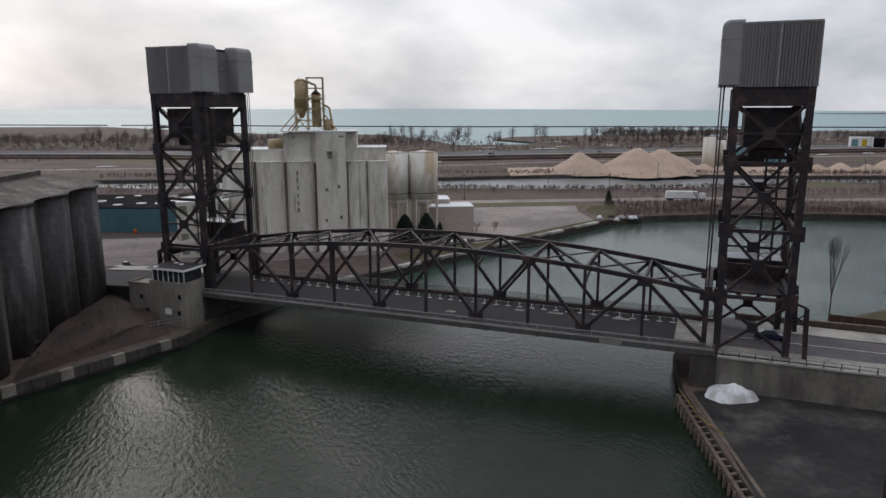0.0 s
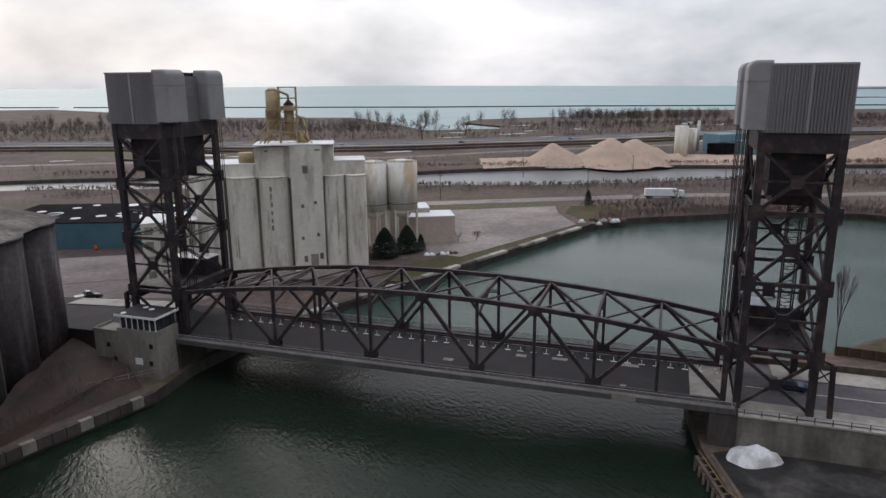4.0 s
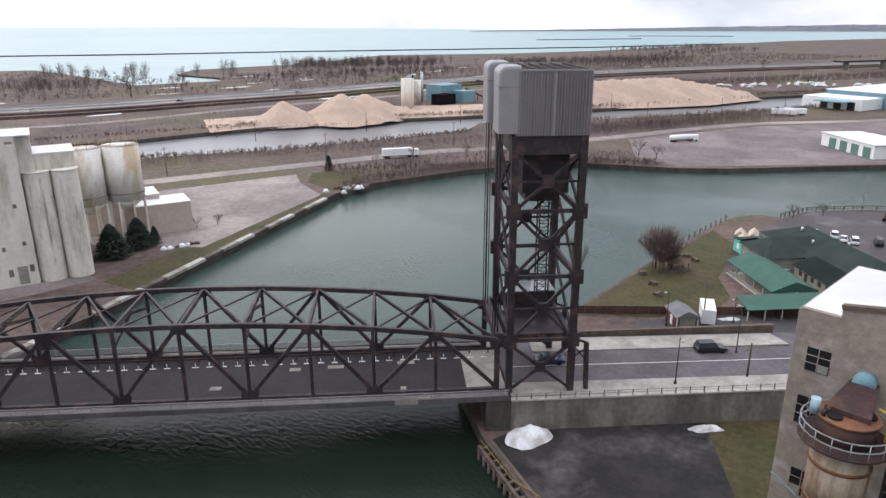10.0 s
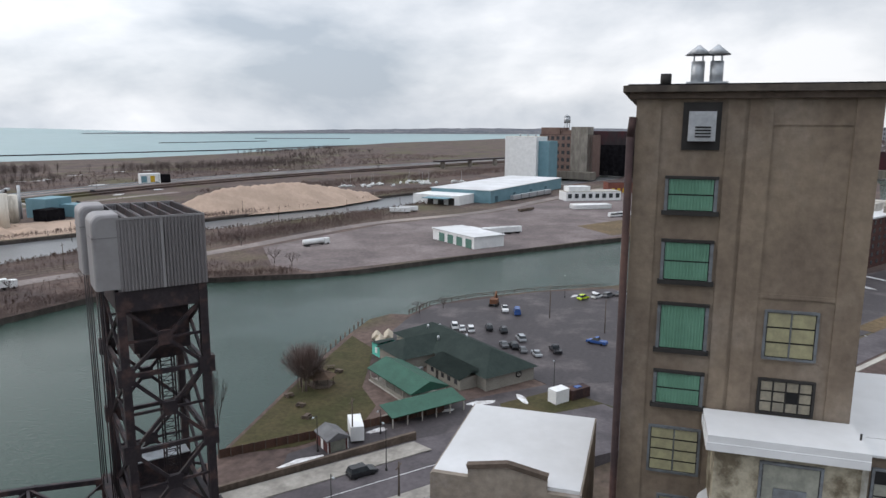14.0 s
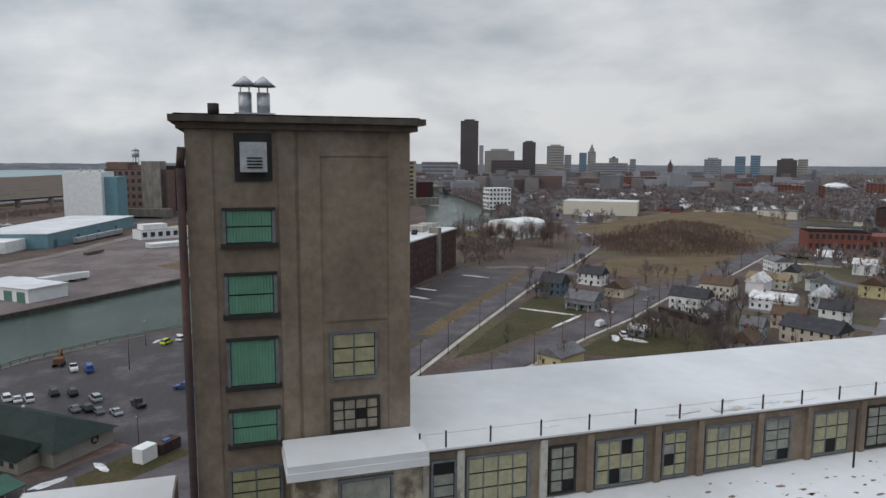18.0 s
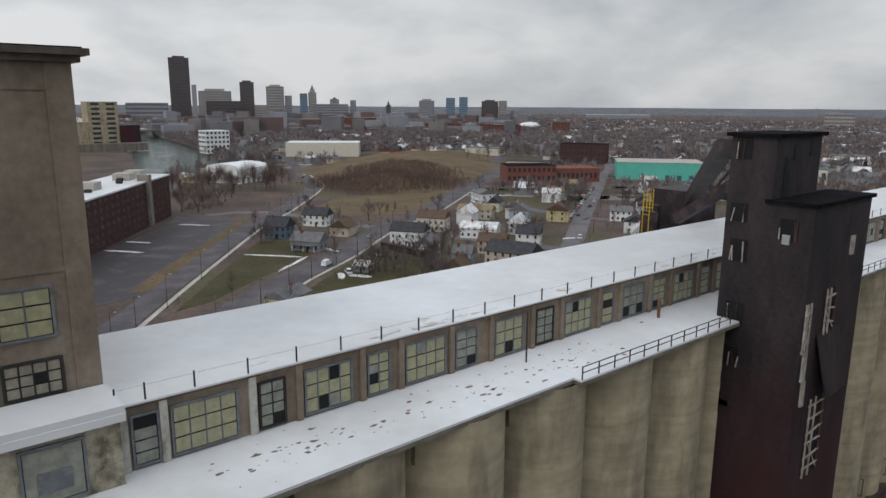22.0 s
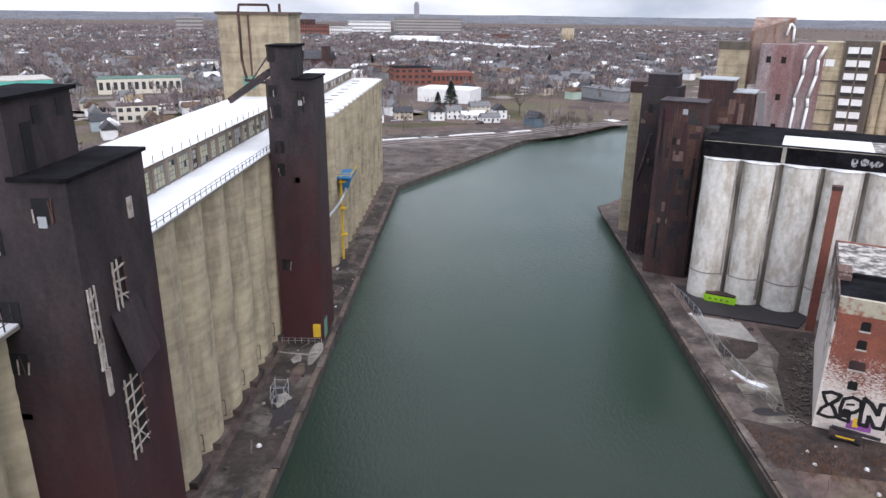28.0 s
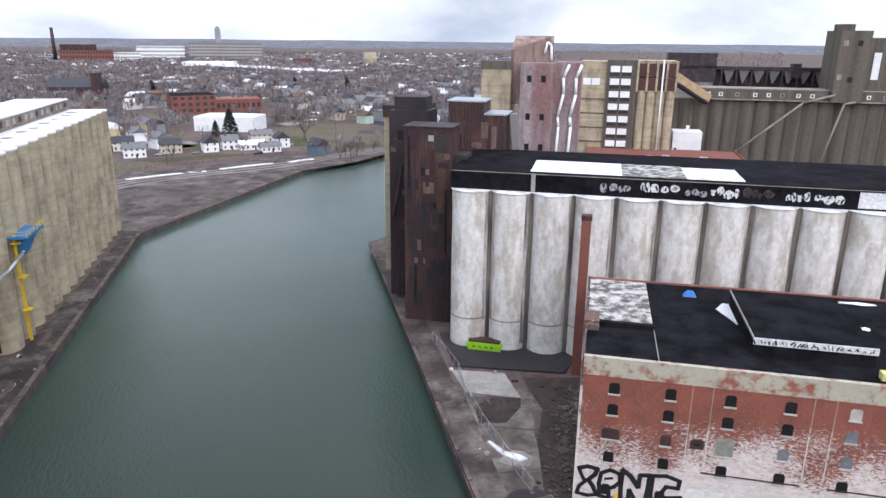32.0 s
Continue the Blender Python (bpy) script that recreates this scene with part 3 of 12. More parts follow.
for nm, poly in (("east_bank", LAND_EAST), ("west_bank", LAND_WEST), ("harbour_bank", LAND_HARBOUR)):
    g = Geo()
    n = len(poly)
    g.add([(x, y, GROUND) for x, y in poly], [tuple(range(n))])
    part(nm, g, SOIL, ground)
    g = Geo()
    g.add([(x, y, -2) for x, y in poly] + [(x, y, GROUND) for x, y in poly], [(i, (i + 1) % n, n + (i + 1) % n, n + i) for i in range(n)])
    part("quay_wall", g, SKIRT, ground, "stained quay wall at the waterline")


# far rise of the land that closes the view, its colour tinted with haze
def far_rise(a0, a1, height, r0=4100.0, r1=4850.0, taper=0.001):
    g = Geo()
    n = 90
    vs = []
    for i in range(n + 1):
        a = radians(a0 + (a1 - a0) * i / n)
        h = height + 5 * noise.noise((i * 0.31, 3.3, 0)) + 2.5 * noise.noise((i * 1.3, 7.3, 0))
        h *= 0.02 + 0.98 * min(1.0, (n - i) / n / taper)
        vs += [(r0 * math.cos(a), r0 * math.sin(a), GROUND), (r1 * math.cos(a), r1 * math.sin(a), h)]
    return g.add(vs, [(2 * i, 2 * i + 2, 2 * i + 3, 2 * i + 1) for i in range(n)])


solid("distant_land", far_rise(-175, 8, 40), FAR_HAZE_HILL, "distant wooded rise on the horizon, haze blue in its colour", "hills", kind="structure")
solid("distant_shore", far_rise(8, 44, 36, 4600.0, taper=0.8), FAR_HAZE_HILL, "distant far shore across the lake, coloured blue-grey for haze", "hills", kind="structure")


def slab(name, poly, mat_, label, category, z=GROUND, t=0.06, kind="structure"):
    return solid(name, Geo().prism(poly, z - 0.2, z + t), mat_, label, category, kind=kind)

# ---------------------------------------------------------------- lift bridge: local x runs towards the east end, y across, z up
BRIDGE_AT, BRIDGE_RZ = (66.73, 76.93, 0.0), -39.72
Y0, Y1 = 1.5, 15.0            # the two truss planes
PAN = 8.44
NODES = [-1.6 - PAN * i for i in range(11)]


def chord_z(x):
    k = (x - (NODES[0] + NODES[10]) / 2) / (NODES[0] - NODES[10]) * 2
    return 18.75 - 3.5 * k * k


span = thing("lift_span", BRIDGE_AT, "dark steel through-truss lift span carrying a road over the river", "bridge", rz=BRIDGE_RZ)
LOW = 8.0
for y in (Y0, Y1):
    for i in range(10):
        a, b = NODES[i], NODES[i + 1]
        part("top_chord", Geo().beam((a, y, chord_z(a)), (b, y, chord_z(b)), 0.55, 0.65), STEEL, span)
        part("bottom_chord", Geo().beam((a, y, LOW - 0.35), (b, y, LOW - 0.35), 0.55, 0.7), STEEL, span)
        top, bot = (b, a) if i % 2 == 0 else (a, b)
        part("diagonal", Geo().beam((top, y, chord_z(top)), (bot, y, LOW), 0.42, 0.5), STEEL, span)
    for i, a in enumerate(NODES):
        end = i in (0, 10)
        part("vertical", Geo().beam((a, y, LOW - 0.3), (a, y, chord_z(a)), 0.7 if end else 0.36, 0.7 if end else 0.42), STEEL, span)
        if i % 2 == 1 or end:
            z = chord_z(a) - 0.35
            part("gusset", Geo().box(a - 0.95, a + 0.95, y - 0.33, y - 0.28, z - 0.7, z + 0.6).box(a - 0.95, a + 0.95, y + 0.28, y + 0.33, z - 0.7, z + 0.6), STEEL, span)
        else:
            part("gusset", Geo().box(a - 1.1, a + 1.1, y - 0.32, y - 0.28, LOW - 0.6, LOW + 0.8).box(a - 1.1, a + 1.1, y + 0.28, y + 0.32, LOW - 0.6, LOW + 0.8), STEEL, span)
for i, a in enumerate(NODES):
    z = chord_z(a)
    part("top_strut", Geo().laced((a, Y0, z - 0.25), (a, Y1, z - 0.25), 0.35, 0.6, 1.0), STEEL, span)
    if i in (0, 2, 4, 6, 8, 10):
        part("sway_frame", Geo().laced((a, Y0, z - 2.6), (a, (Y0 + Y1) / 2, z - 0.6), 0.25, 0.4, 0.9).laced((a, Y1, z - 2.6), (a, (Y0 + Y1) / 2, z - 0.6), 0.25, 0.4, 0.9), STEEL, span)
    if i < 10:
        b = NODES[i + 1]
        part("lateral", Geo().laced((a, Y0, z - 0.1), (b, Y1, chord_z(b) - 0.1), 0.3, 0.35, 1.1), STEEL, span)
        part("lateral", Geo().beam((a, Y1, z - 0.2), (b, Y0, chord_z(b) - 0.2), 0.24, 0.2), STEEL, span)
part("deck", Geo().box(-87.2, -0.1, 2.1, 14.5, 6.95, 7.3), ASPHALT, span, "dark asphalt bridge roadway")
part("deck_end", Geo().box(-5.6, -0.1, 2.2, 14.4, 7.3, 7.315), DECK_CONCRETE, span, "paler concrete deck end")
for x, y, w in ((-24.5, 10.6, 2.4), (-14.0, 11.2, 2.6), (-30.5, 10.2, 1.6), (-14.5, 3.4, 0.8), (-41, 5.4, 1.6)):
    part("patch", Geo().box(x - w / 2, x + w / 2, y - 0.5, y + 0.5, 7.3, 7.31), CONCRETE, span, "pale repair patch")
for i in range(22):
    x = -0.8 - i * 4.09
    part("floor_beam", Geo().box(x - 0.15, x + 0.15, 0.9, 16.2, 6.2, 6.95), STEEL, span)
for y in (2.6, 5.4, 8.2, 11.0, 13.8):
    part("stringer", Geo().box(-87, -0.3, y - 0.12, y + 0.12, 6.35, 6.95), STEEL, span)
part("walkway", Geo().box(-87.2, -0.1, -0.15, 1.2, 7.2, 7.36), CONCRETE, span, "narrow grey side walkway")
part("walkway", Geo().box(-87.2, -0.1, 15.3, 17.2, 7.2, 7.36), CONCRETE, span, "narrow grey side walkway")
part("fascia", Geo().box(-87.3, 0.0, -0.32, -0.16, 6.75, 7.5), FASCIA, span, "grey fascia plate along the deck edge")
part("fascia", Geo().box(-87.3, 0.0, 17.2, 17.36, 6.75, 7.5), FASCIA, span)
RAILPAINT = mat("chalky_rail_paint", (0.3, 0.28, 0.29), (0.22, 0.2, 0.21), rough=0.6, scale=0.6, bump=0)
for y in (-0.24, 17.28):
    part("handrail", Geo().beam((-87.2, y, 8.42), (-0.1, y, 8.42), 0.1, 0.08), RAILPAINT, span, "pale painted handrail")
    for k in range(6):
        part("rail_bar", Geo().beam((-87.2, y, 7.6 + 0.13 * k), (-0.1, y, 7.6 + 0.13 * k), 0.03, 0.05), PANEL, span)
    for i in range(43):
        x = -0.6 - i * 2.04
        part("rail_post", Geo().box(x - 0.04, x + 0.04, y - 0.05, y + 0.05, 7.4, 8.42), RAILPAINT if i % 4 == 0 else PANEL, span)
part("fascia_patch", Geo().box(-15.8, -12.6, -0.345, -0.325, 6.8, 7.7), CONCRETE, span, "pale patched fascia panel")
part("guard_rail", Geo().beam((-87, 13.4, 8.0), (-0.3, 13.4, 8.0), 0.12, 0.3), RUST_BROWN, span, "brown guard rail beside the road")
for i in range(30):
    part("guard_post", Geo().box(-1.2 - i * 2.95, -1.05 - i * 2.95, 13.38, 13.55, 7.3, 8.0), STEEL, span)
post0 = thing("delineator_post", (0, 0, 0), "white flexible traffic post on a white base bar", "traffic post", "traffic posts on the bridge")
part("post", Geo().cyl(0, 0, 0.03, 0.75, 0.05, 8), WHITE_PAINT, post0)
part("base", Geo().box(-0.45, 0.45, -0.1, 0.1, 0, 0.05), WHITE_PAINT, post0)
BM = pose(*BRIDGE_AT, 0, 0, BRIDGE_RZ)
post0.matrix_world = BM @ pose(-2.0, 12.0, 7.315)
for i in range(1, 41):
    copy_thing(post0, BM @ pose(-2.0 - i * 2.07, 12.0, 7.305))


def sheave_hood(x0, x1, y0, y1, z0, z1):
    """A box with a rounded top and rounded outer end; x0 is the end over the span."""
    g = Geo()
    r, s = 1.0, (1 if x1 > x0 else -1)
    prof = [(x1, z0), (x1, z1)]
    for k in range(7):
        a = radians(90 - 90 * k / 6)
        prof.append((x0 + s * (r - r * math.cos(a)), z1 - r + r * math.sin(a)))
    prof.append((x0, z0))
    e = 0.35
    n = len(prof)
    rings = []
    for y, shrink in ((y0, e), (y0 + e * 0.3, e * 0.3), (y0 + e, 0.0), (y1 - e, 0.0), (y1 - e * 0.3, e * 0.3), (y1, e)):
        rings.append([(x + s * shrink if i >= 2 else x, y, z - (shrink if 1 <= i < n - 1 else 0)) for i, (x, z) in enumerate(prof)])
    vs = [v for r_ in rings for v in r_]
    fs = [tuple(range(n)), tuple(range(6 * n - 1, 5 * n - 1, -1))]
    for k in range(5):
        fs += [(k * n + i, k * n + (i + 1) % n, (k + 1) * n + (i + 1) % n, (k + 1) * n + i) for i in range(n)]
    return g.add(vs, fs)


def corrugated(p, q, z0, z1, pitch, depth, out):
    """A corrugated wall sheet from p to q, ribs standing out along `out`."""
    p, q, o = Vector((*p, 0)), Vector((*q, 0)), Vector((*out, 0)) * depth
    n = max(2, int((q - p).length / pitch))
    vs, fs = [], []
    for i in range(n):
        for k, push in ((0.0, 0), (0.3, 0), (0.45, 1), (0.85, 1)):
            c = p.lerp(q, (i + k) / n) + o * push
            vs += [(c.x, c.y, z0), (c.x, c.y, z1)]
    vs += [(q.x, q.y, z0), (q.x, q.y, z1)]
    m = len(vs) // 2
    return Geo().add(vs, [(2 * i, 2 * i + 2, 2 * i + 3, 2 * i + 1) for i in range(m - 1)])


def lift_tower(inner, outer, label):
    """A braced tower whose span-side legs stand at x = inner, its far legs at x = outer."""
    t = thing("bridge_tower", BRIDGE_AT, label, "lift tower", "towers of the lift bridge", rz=BRIDGE_RZ)
    s = 1 if outer > inner else -1
    ZB, ZT = 7.2, 43.0
    levels = [15.0, 24.2, 33.2, 41.0]
    for x in (inner, outer):
        for y in (Y0, Y1):
            part("leg", Geo().box(x - 0.45, x + 0.45, y - 0.45, y + 0.45, ZB, ZT), STEEL, t)
    for y in (Y0, Y1):
        for z0, z1 in zip(levels, levels[1:]):
            m, zm = (inner + outer) / 2, (z0 + z1) / 2
            part("brace", Geo().beam((inner, y, z0), (outer, y, z1), 0.36, 0.4), STEEL, t)
            part("brace", Geo().beam((outer, y, z0), (inner, y, z1), 0.32, 0.4), STEEL, t)
            part("strut", Geo().beam((inner, y, z0), (outer, y, z0), 0.4, 0.5), STEEL, t)
            part("mid_strut", Geo().beam((inner, y, zm), (outer, y, zm), 0.25, 0.3), STEEL, t)
            part("gusset", Geo().box(m - 0.8, m + 0.8, y - 0.3, y + 0.3, zm - 0.8, zm + 0.8), STEEL, t)
            for x in (inner, outer):
                part("gusset", Geo().box(x - 0.9, x + 0.9, y - 0.48, y + 0.48, z0 - 1.0, z0 + 1.0), STEEL, t)
        part("brace", Geo().beam((inner, y, 7.4), (outer, y, 14.4), 0.32, 0.4), STEEL, t)
        part("brace", Geo().beam((outer, y, 7.4), (inner, y, 14.4), 0.32, 0.4), STEEL, t)
        m = (inner + outer) / 2
        part("gusset", Geo().box(m - 0.7, m + 0.7, y - 0.3, y + 0.3, 10.2, 11.6), STEEL, t)
        part("top_girder", Geo().box(min(inner, outer) - 0.5, max(inner, outer) + 0.5, y - 0.35, y + 0.35, 40.6, 43.0), STEEL, t)
    for x in (inner, outer):
        for z0, z1 in zip(levels, levels[1:]):
            part("cross_strut", Geo().laced((x, Y0, z0), (x, Y1, z0), 0.4, 0.7, 1.0), STEEL, t)
            part("cross_brace", Geo().laced((x, Y0, z0), (x, Y1, z1), 0.3, 0.4, 1.0), STEEL, t)
            part("cross_brace", Geo().laced((x, Y1, z0), (x, Y0, z1), 0.3, 0.4, 1.0), STEEL, t)
        part("top_girder", Geo().box(x - 0.35, x + 0.35, Y0, Y1, 40.6, 43.0), STEEL, t)
    part("portal_girder", Geo().box(outer - 0.3, outer + 0.3, Y0, Y1, 13.4, 15.4), STEEL, t)
    part("portal_girder", Geo().box(inner - 0.3, inner + 0.3, Y0, Y1, 14.4, 15.9), STEEL, t)
    a, b = sorted((inner + s * 1.3, outer - s * 1.3))
    part("counterweight", Geo().box(a, b, 3.0, 13.5, 35.2, 40.4), STEEL, t, "dark counterweight box hung under the machinery house")
    part("counterweight_foot", Geo().prism([(a + 0.8, 4.5), (b - 0.8, 4.5), (b - 0.8, 12), (a + 0.8, 12)], 33.8, 35.2), STEEL, t)
    # stair and lift shaft inside the tower
    xm = (inner + outer) / 2 + s * 1.2
    for dx, dy in ((-0.8, -0.8), (0.8, -0.8), (0.8, 0.8), (-0.8, 0.8)):
        part("shaft_post", Geo().box(xm + dx - 0.09, xm + dx + 0.09, 8.2 + dy - 0.09, 8.2 + dy + 0.09, 15.4, 35.0), STEEL, t)
    g = Geo()
    for k in range(19):
        z = 15.8 + k
        g.box(xm - 0.8, xm + 0.8, 7.36, 7.44, z, z + 0.08).box(xm - 0.8, xm + 0.8, 8.96, 9.04, z, z + 0.08)
        g.beam((xm - 0.8, 7.4, z), (xm + 0.8, 7.4, z + 1), 0.06, 0.06).beam((xm + 0.8, 9, z), (xm - 0.8, 9, z + 1), 0.06, 0.06)
    part("shaft_lacing", g, STEEL, t)
    a, b = sorted((inner + s * 0.8, outer - s * 0.8))
    part("machine_room", Geo().box(a, b, 10.4, 14.2, 15.6, 18.6), STEEL, t)
    part("machine_roof", Geo().box(a - 0.2, b + 0.2, 10.2, 14.4, 18.6, 18.75), GALV, t, "pale metal roof sheet")
    part("platform", Geo().box(a, b, 2.2, 14.4, 15.35, 15.6), STEEL, t)
    # outer stub frame with a stair
    x2 = outer + s * 2.4
    for y in (Y0 + 0.3, Y1 - 0.3):
        part("stub_post", Geo().beam((x2, y, 6.9), (x2 - s * 0.3, y, 14.2), 0.55, 0.6), STEEL, t)
        part("stub_tie", Geo().beam((x2 - s * 0.3, y, 14.2), (outer, y, 15.0), 0.3, 0.3), STEEL, t)
        part("stub_lacing", Geo().beam((outer, y, 11.8), (x2, y, 13.6), 0.15, 0.15).beam((outer, y, 14.2), (x2, y, 11.2), 0.15, 0.15), STEEL, t)
    # machinery house
    house = part("machinery_house", Geo().box(min(inner, outer) - 0.1, max(inner, outer) + 0.1, 0.95, 15.55, 43.0, 50.2), PANEL, t, "grey metal machinery house on top of the tower")
    xo = outer + s * 0.55
    for y, out in ((0.95, (0, -1)), (15.55, (0, 1))):
        part("siding", corrugated((inner, y), (xo, y), 43.0, 50.9, 0.36, 0.09, out), PANEL, house, "ribbed grey siding")
        m = (inner + xo) / 2
        part("joint_strip", Geo().box(m - 0.16, m + 0.16, y - 0.12 if out[1] < 0 else y, y if out[1] < 0 else y + 0.12, 43.0, 50.9), HOOD, house)
        part("edge_trim", Geo().box(min(inner, xo), max(inner, xo), y - 0.14 if out[1] < 0 else y, y if out[1] < 0 else y + 0.14, 50.75, 51.0), HOOD, house)
    part("siding", corrugated((xo, 0.95), (xo, 15.55), 43.0, 50.9, 0.36, 0.09, (s, 0)), PANEL, house, "ribbed grey siding")
    part("siding", corrugated((inner - s * 0.12, 5.4), (inner - s * 0.12, 11.0), 43.2, 50.4, 0.36, 0.07, (-s, 0)), PANEL, house, "ribbed grey siding")
    g = Geo()
    for k in range(9):
        g.box(min(inner - s * 0.1, inner - s * 0.35), max(inner - s * 0.1, inner - s * 0.35), 6.6, 9.8, 47.2 + k * 0.22, 47.3 + k * 0.22)
    part("louvre", g, HOOD, house)
    for y0, y1 in ((0.9, 5.5), (11.0, 15.6)):
        hood = part("sheave_hood", sheave_hood(inner - s * 2.3, inner + s * 0.4, y0, y1, 43.3, 51.4), HOOD, house, "light grey rounded hood over the sheave")
        part("hood_band", Geo().box(min(inner - s * 2.34, inner + s * 0.38), max(inner - s * 2.34, inner + s * 0.38), y0 - 0.03, y1 + 0.03, 48.9, 49.0), PANEL, hood)
    for k in range(6):
        x = inner + s * (0.9 + k * 1.6)
        part("roof_frame", Geo().box(x - 0.12, x + 0.12, 1.2, 15.3, 50.2, 51.0), STEEL, house)
    # hoisting ropes
    for y in (2.2, 4.0, 12.3, 14.4):
        for dx in (-0.2, 0.2):
            part("rope", Geo().rod((inner - s * (1.7 + dx), y, 43.4), (inner - s * (1.8 + dx), y, 15.6), 0.07, 0.07, 6), STEEL, t, "dark hoisting rope")
    return t


lift_tower(0.1, 8.8, "braced dark steel lift tower with grey machinery house, east bank")
lift_tower(-87.3, -96.2, "braced dark steel lift tower with grey machinery house, west bank")
# lifting girders at the ends of the span
for x in (-1.4, -86.2):
    part("lifting_girder", Geo().box(x - 0.5, x + 0.5, Y0, Y1, chord_z(x) - 0.2, chord_z(x) + 0.9), STEEL, span)

# abutments and approaches
ab = thing("bridge_abutment", BRIDGE_AT, "grey concrete abutment and approach ramp of the bridge", "abutment", rz=BRIDGE_RZ, kind="structure")
part("retaining_wall", Geo().prism([(0.3, -0.3), (42, -0.3), (64, 2.0), (64, 2.5), (42, 0.3), (0.3, 0.3)], 1.5, 6.7), WALL_CONCRETE, ab, "stained concrete retaining wall")
part("ramp", Geo().add([(0.3, 0.3, 7.0), (46, 0.3, 6.6), (95, 0.3, 2.2), (95, 19.0, 2.2), (46, 19.0, 6.6), (0.3, 19.0, 7.0), (0.3, 0.3, 1), (46, 0.3, 1), (95, 0.3, 1), (95, 19, 1), (46, 19, 1), (0.3, 19, 1)],
     [(0, 1, 4, 5), (1, 2, 3, 4), (6, 7, 1, 0), (7, 8, 2, 1), (9, 10, 4, 3), (10, 11, 5, 4), (11, 6, 0, 5)]), STREET_DARK, ab, "worn asphalt approach road with dark tyre tracks")
part("sidewalk", Geo().add([(0.3, 0.3, 7.16), (46, 0.3, 6.76), (46, 3.9, 6.76), (0.3, 3.9, 7.16), (46, 3.9, 6.6), (0.3, 3.9, 7.0)], [(0, 1, 2, 3), (3, 2, 4, 5)]), DECK_CONCRETE, ab, "pale concrete sidewalk")
part("sidewalk", Geo().add([(6, 13.6, 7.12), (48, 13.6, 6.76), (47, 17.8, 6.76), (6, 18.4, 7.12), (48, 13.6, 6.6), (6, 13.6, 6.9)], [(0, 1, 2, 3), (5, 4, 1, 0)]), DECK_CONCRETE, ab, "wide pale concrete sidewalk with worn edges")
part("parapet", Geo().prism([(3, 18.6), (48, 18.6), (48, 19.2), (3, 19.2)], 5.0, 7.9), TIMBER, ab, "dark weathered parapet")
part("wall_cap", Geo().beam((0.3, -0.05, 6.82), (42, -0.05, 6.75), 0.8, 0.25), PALE_CONCRETE, ab)
part("centre_line", Geo().add([(2, 9.0, 7.02), (46, 9.0, 6.62), (46, 9.12, 6.62), (2, 9.12, 7.02)], [(0, 1, 2, 3)]), WHITE_PAINT, ab, "faded white lane line")
for i in range(21):
    x = 1.0 + i * 2.05
    part("rail_post", Geo().box(x - 0.05, x + 0.05, -0.25, -0.15, 6.6, 7.75), STEEL, ab)
    part("rail_foot", Geo().box(x - 0.14, x + 0.14, -0.36, -0.1, 6.8, 7.05), RAILPAINT, ab)
part("rail", Geo().beam((0.4, -0.2, 7.75), (42.2, -0.2, 7.6), 0.08, 0.08).beam((0.4, -0.2, 7.35), (42.2, -0.2, 7.2), 0.05, 0.05), RAILPAINT, ab)
part("pier", Geo().box(-3.2, 0.3, -0.2, 17.2, -2, 6.6), SKIRT, ab, "dark stained concrete pier under the span end")
wa = thing("bridge_abutment", BRIDGE_AT, "concrete abutment and approach road on the west bank", "abutment", rz=BRIDGE_RZ, kind="structure")
part("pier", Geo().box(-98, -87.2, -0.2, 17.2, -2, 6.6), SKIRT, wa, "dark stained concrete pier under the span end")
part("ramp", Geo().add([(-87.3, 0.3, 7.2), (-104, 0.3, 7.0), (-150, 8, 2.4), (-150, 24, 2.4), (-104, 18, 7.0), (-87.3, 17, 7.2), (-87.3, 0.3, 1), (-104, 0.3, 1), (-150, 8, 1), (-150, 24, 1), (-104, 18, 1), (-87.3, 17, 1)],
     [(5, 4, 1, 0), (4, 3, 2, 1), (0, 1, 7, 6), (1, 2, 8, 7), (3, 4, 10, 9), (4, 5, 11, 10)]), ASPHALT, wa, "asphalt approach road")
part("sidewalk", Geo().add([(-98, 13.4, 7.14), (-104, 13.6, 7.06), (-128, 16.5, 4.8), (-128, 20.5, 4.8), (-104, 18, 7.06), (-98, 17, 7.14)], [(5, 4, 1, 0), (4, 3, 2, 1)]), DECK_CONCRETE, wa, "pale concrete sidewalk")

# operator's house
oh = thing("operator_house", BRIDGE_AT, "concrete bridge operator's house with a windowed cabin and flat roof", "operator house", rz=BRIDGE_RZ)
part("body", Geo().box(-95.2, -87.2, -4.5, 0.6, 1.8, 10.2), CONCRETE, oh, "stained concrete walls")
part("annex", Geo().box(-101, -95.2, -3.6, 0.4, 1.8, 8.9), CONCRETE, oh, "lower stained concrete annex")
part("annex_parapet", Geo().box(-101.1, -95.2, -3.7, -3.4, 8.9, 9.3).box(-101.1, -100.8, -3.7, 0.4, 8.9, 9.3), CONCRETE, oh)
cabin = part("cabin", Geo().box(-94.6, -87.5, -4.2, 0.3, 10.2, 12.3), DARK_FRAME, oh, "cabin with a band of dark windows")
for i in range(6):
    x = -94.35 + i * 1.17
    part("window_pane", Geo().box(x, x + 0.95, -4.26, -4.2, 10.55, 12.1), GLASS, cabin)
for i in range(4):
    y = -3.95 + i * 1.08
    part("window_pane", Geo().box(-87.5, -87.44, y, y + 0.9, 10.55, 12.1), GLASS, cabin)
for i in range(7):
    x = -94.5 + i * 1.16
    part("mullion", Geo().box(x - 0.07, x + 0.07, -4.3, -4.2, 10.2, 12.3), WHITE_PAINT, cabin)
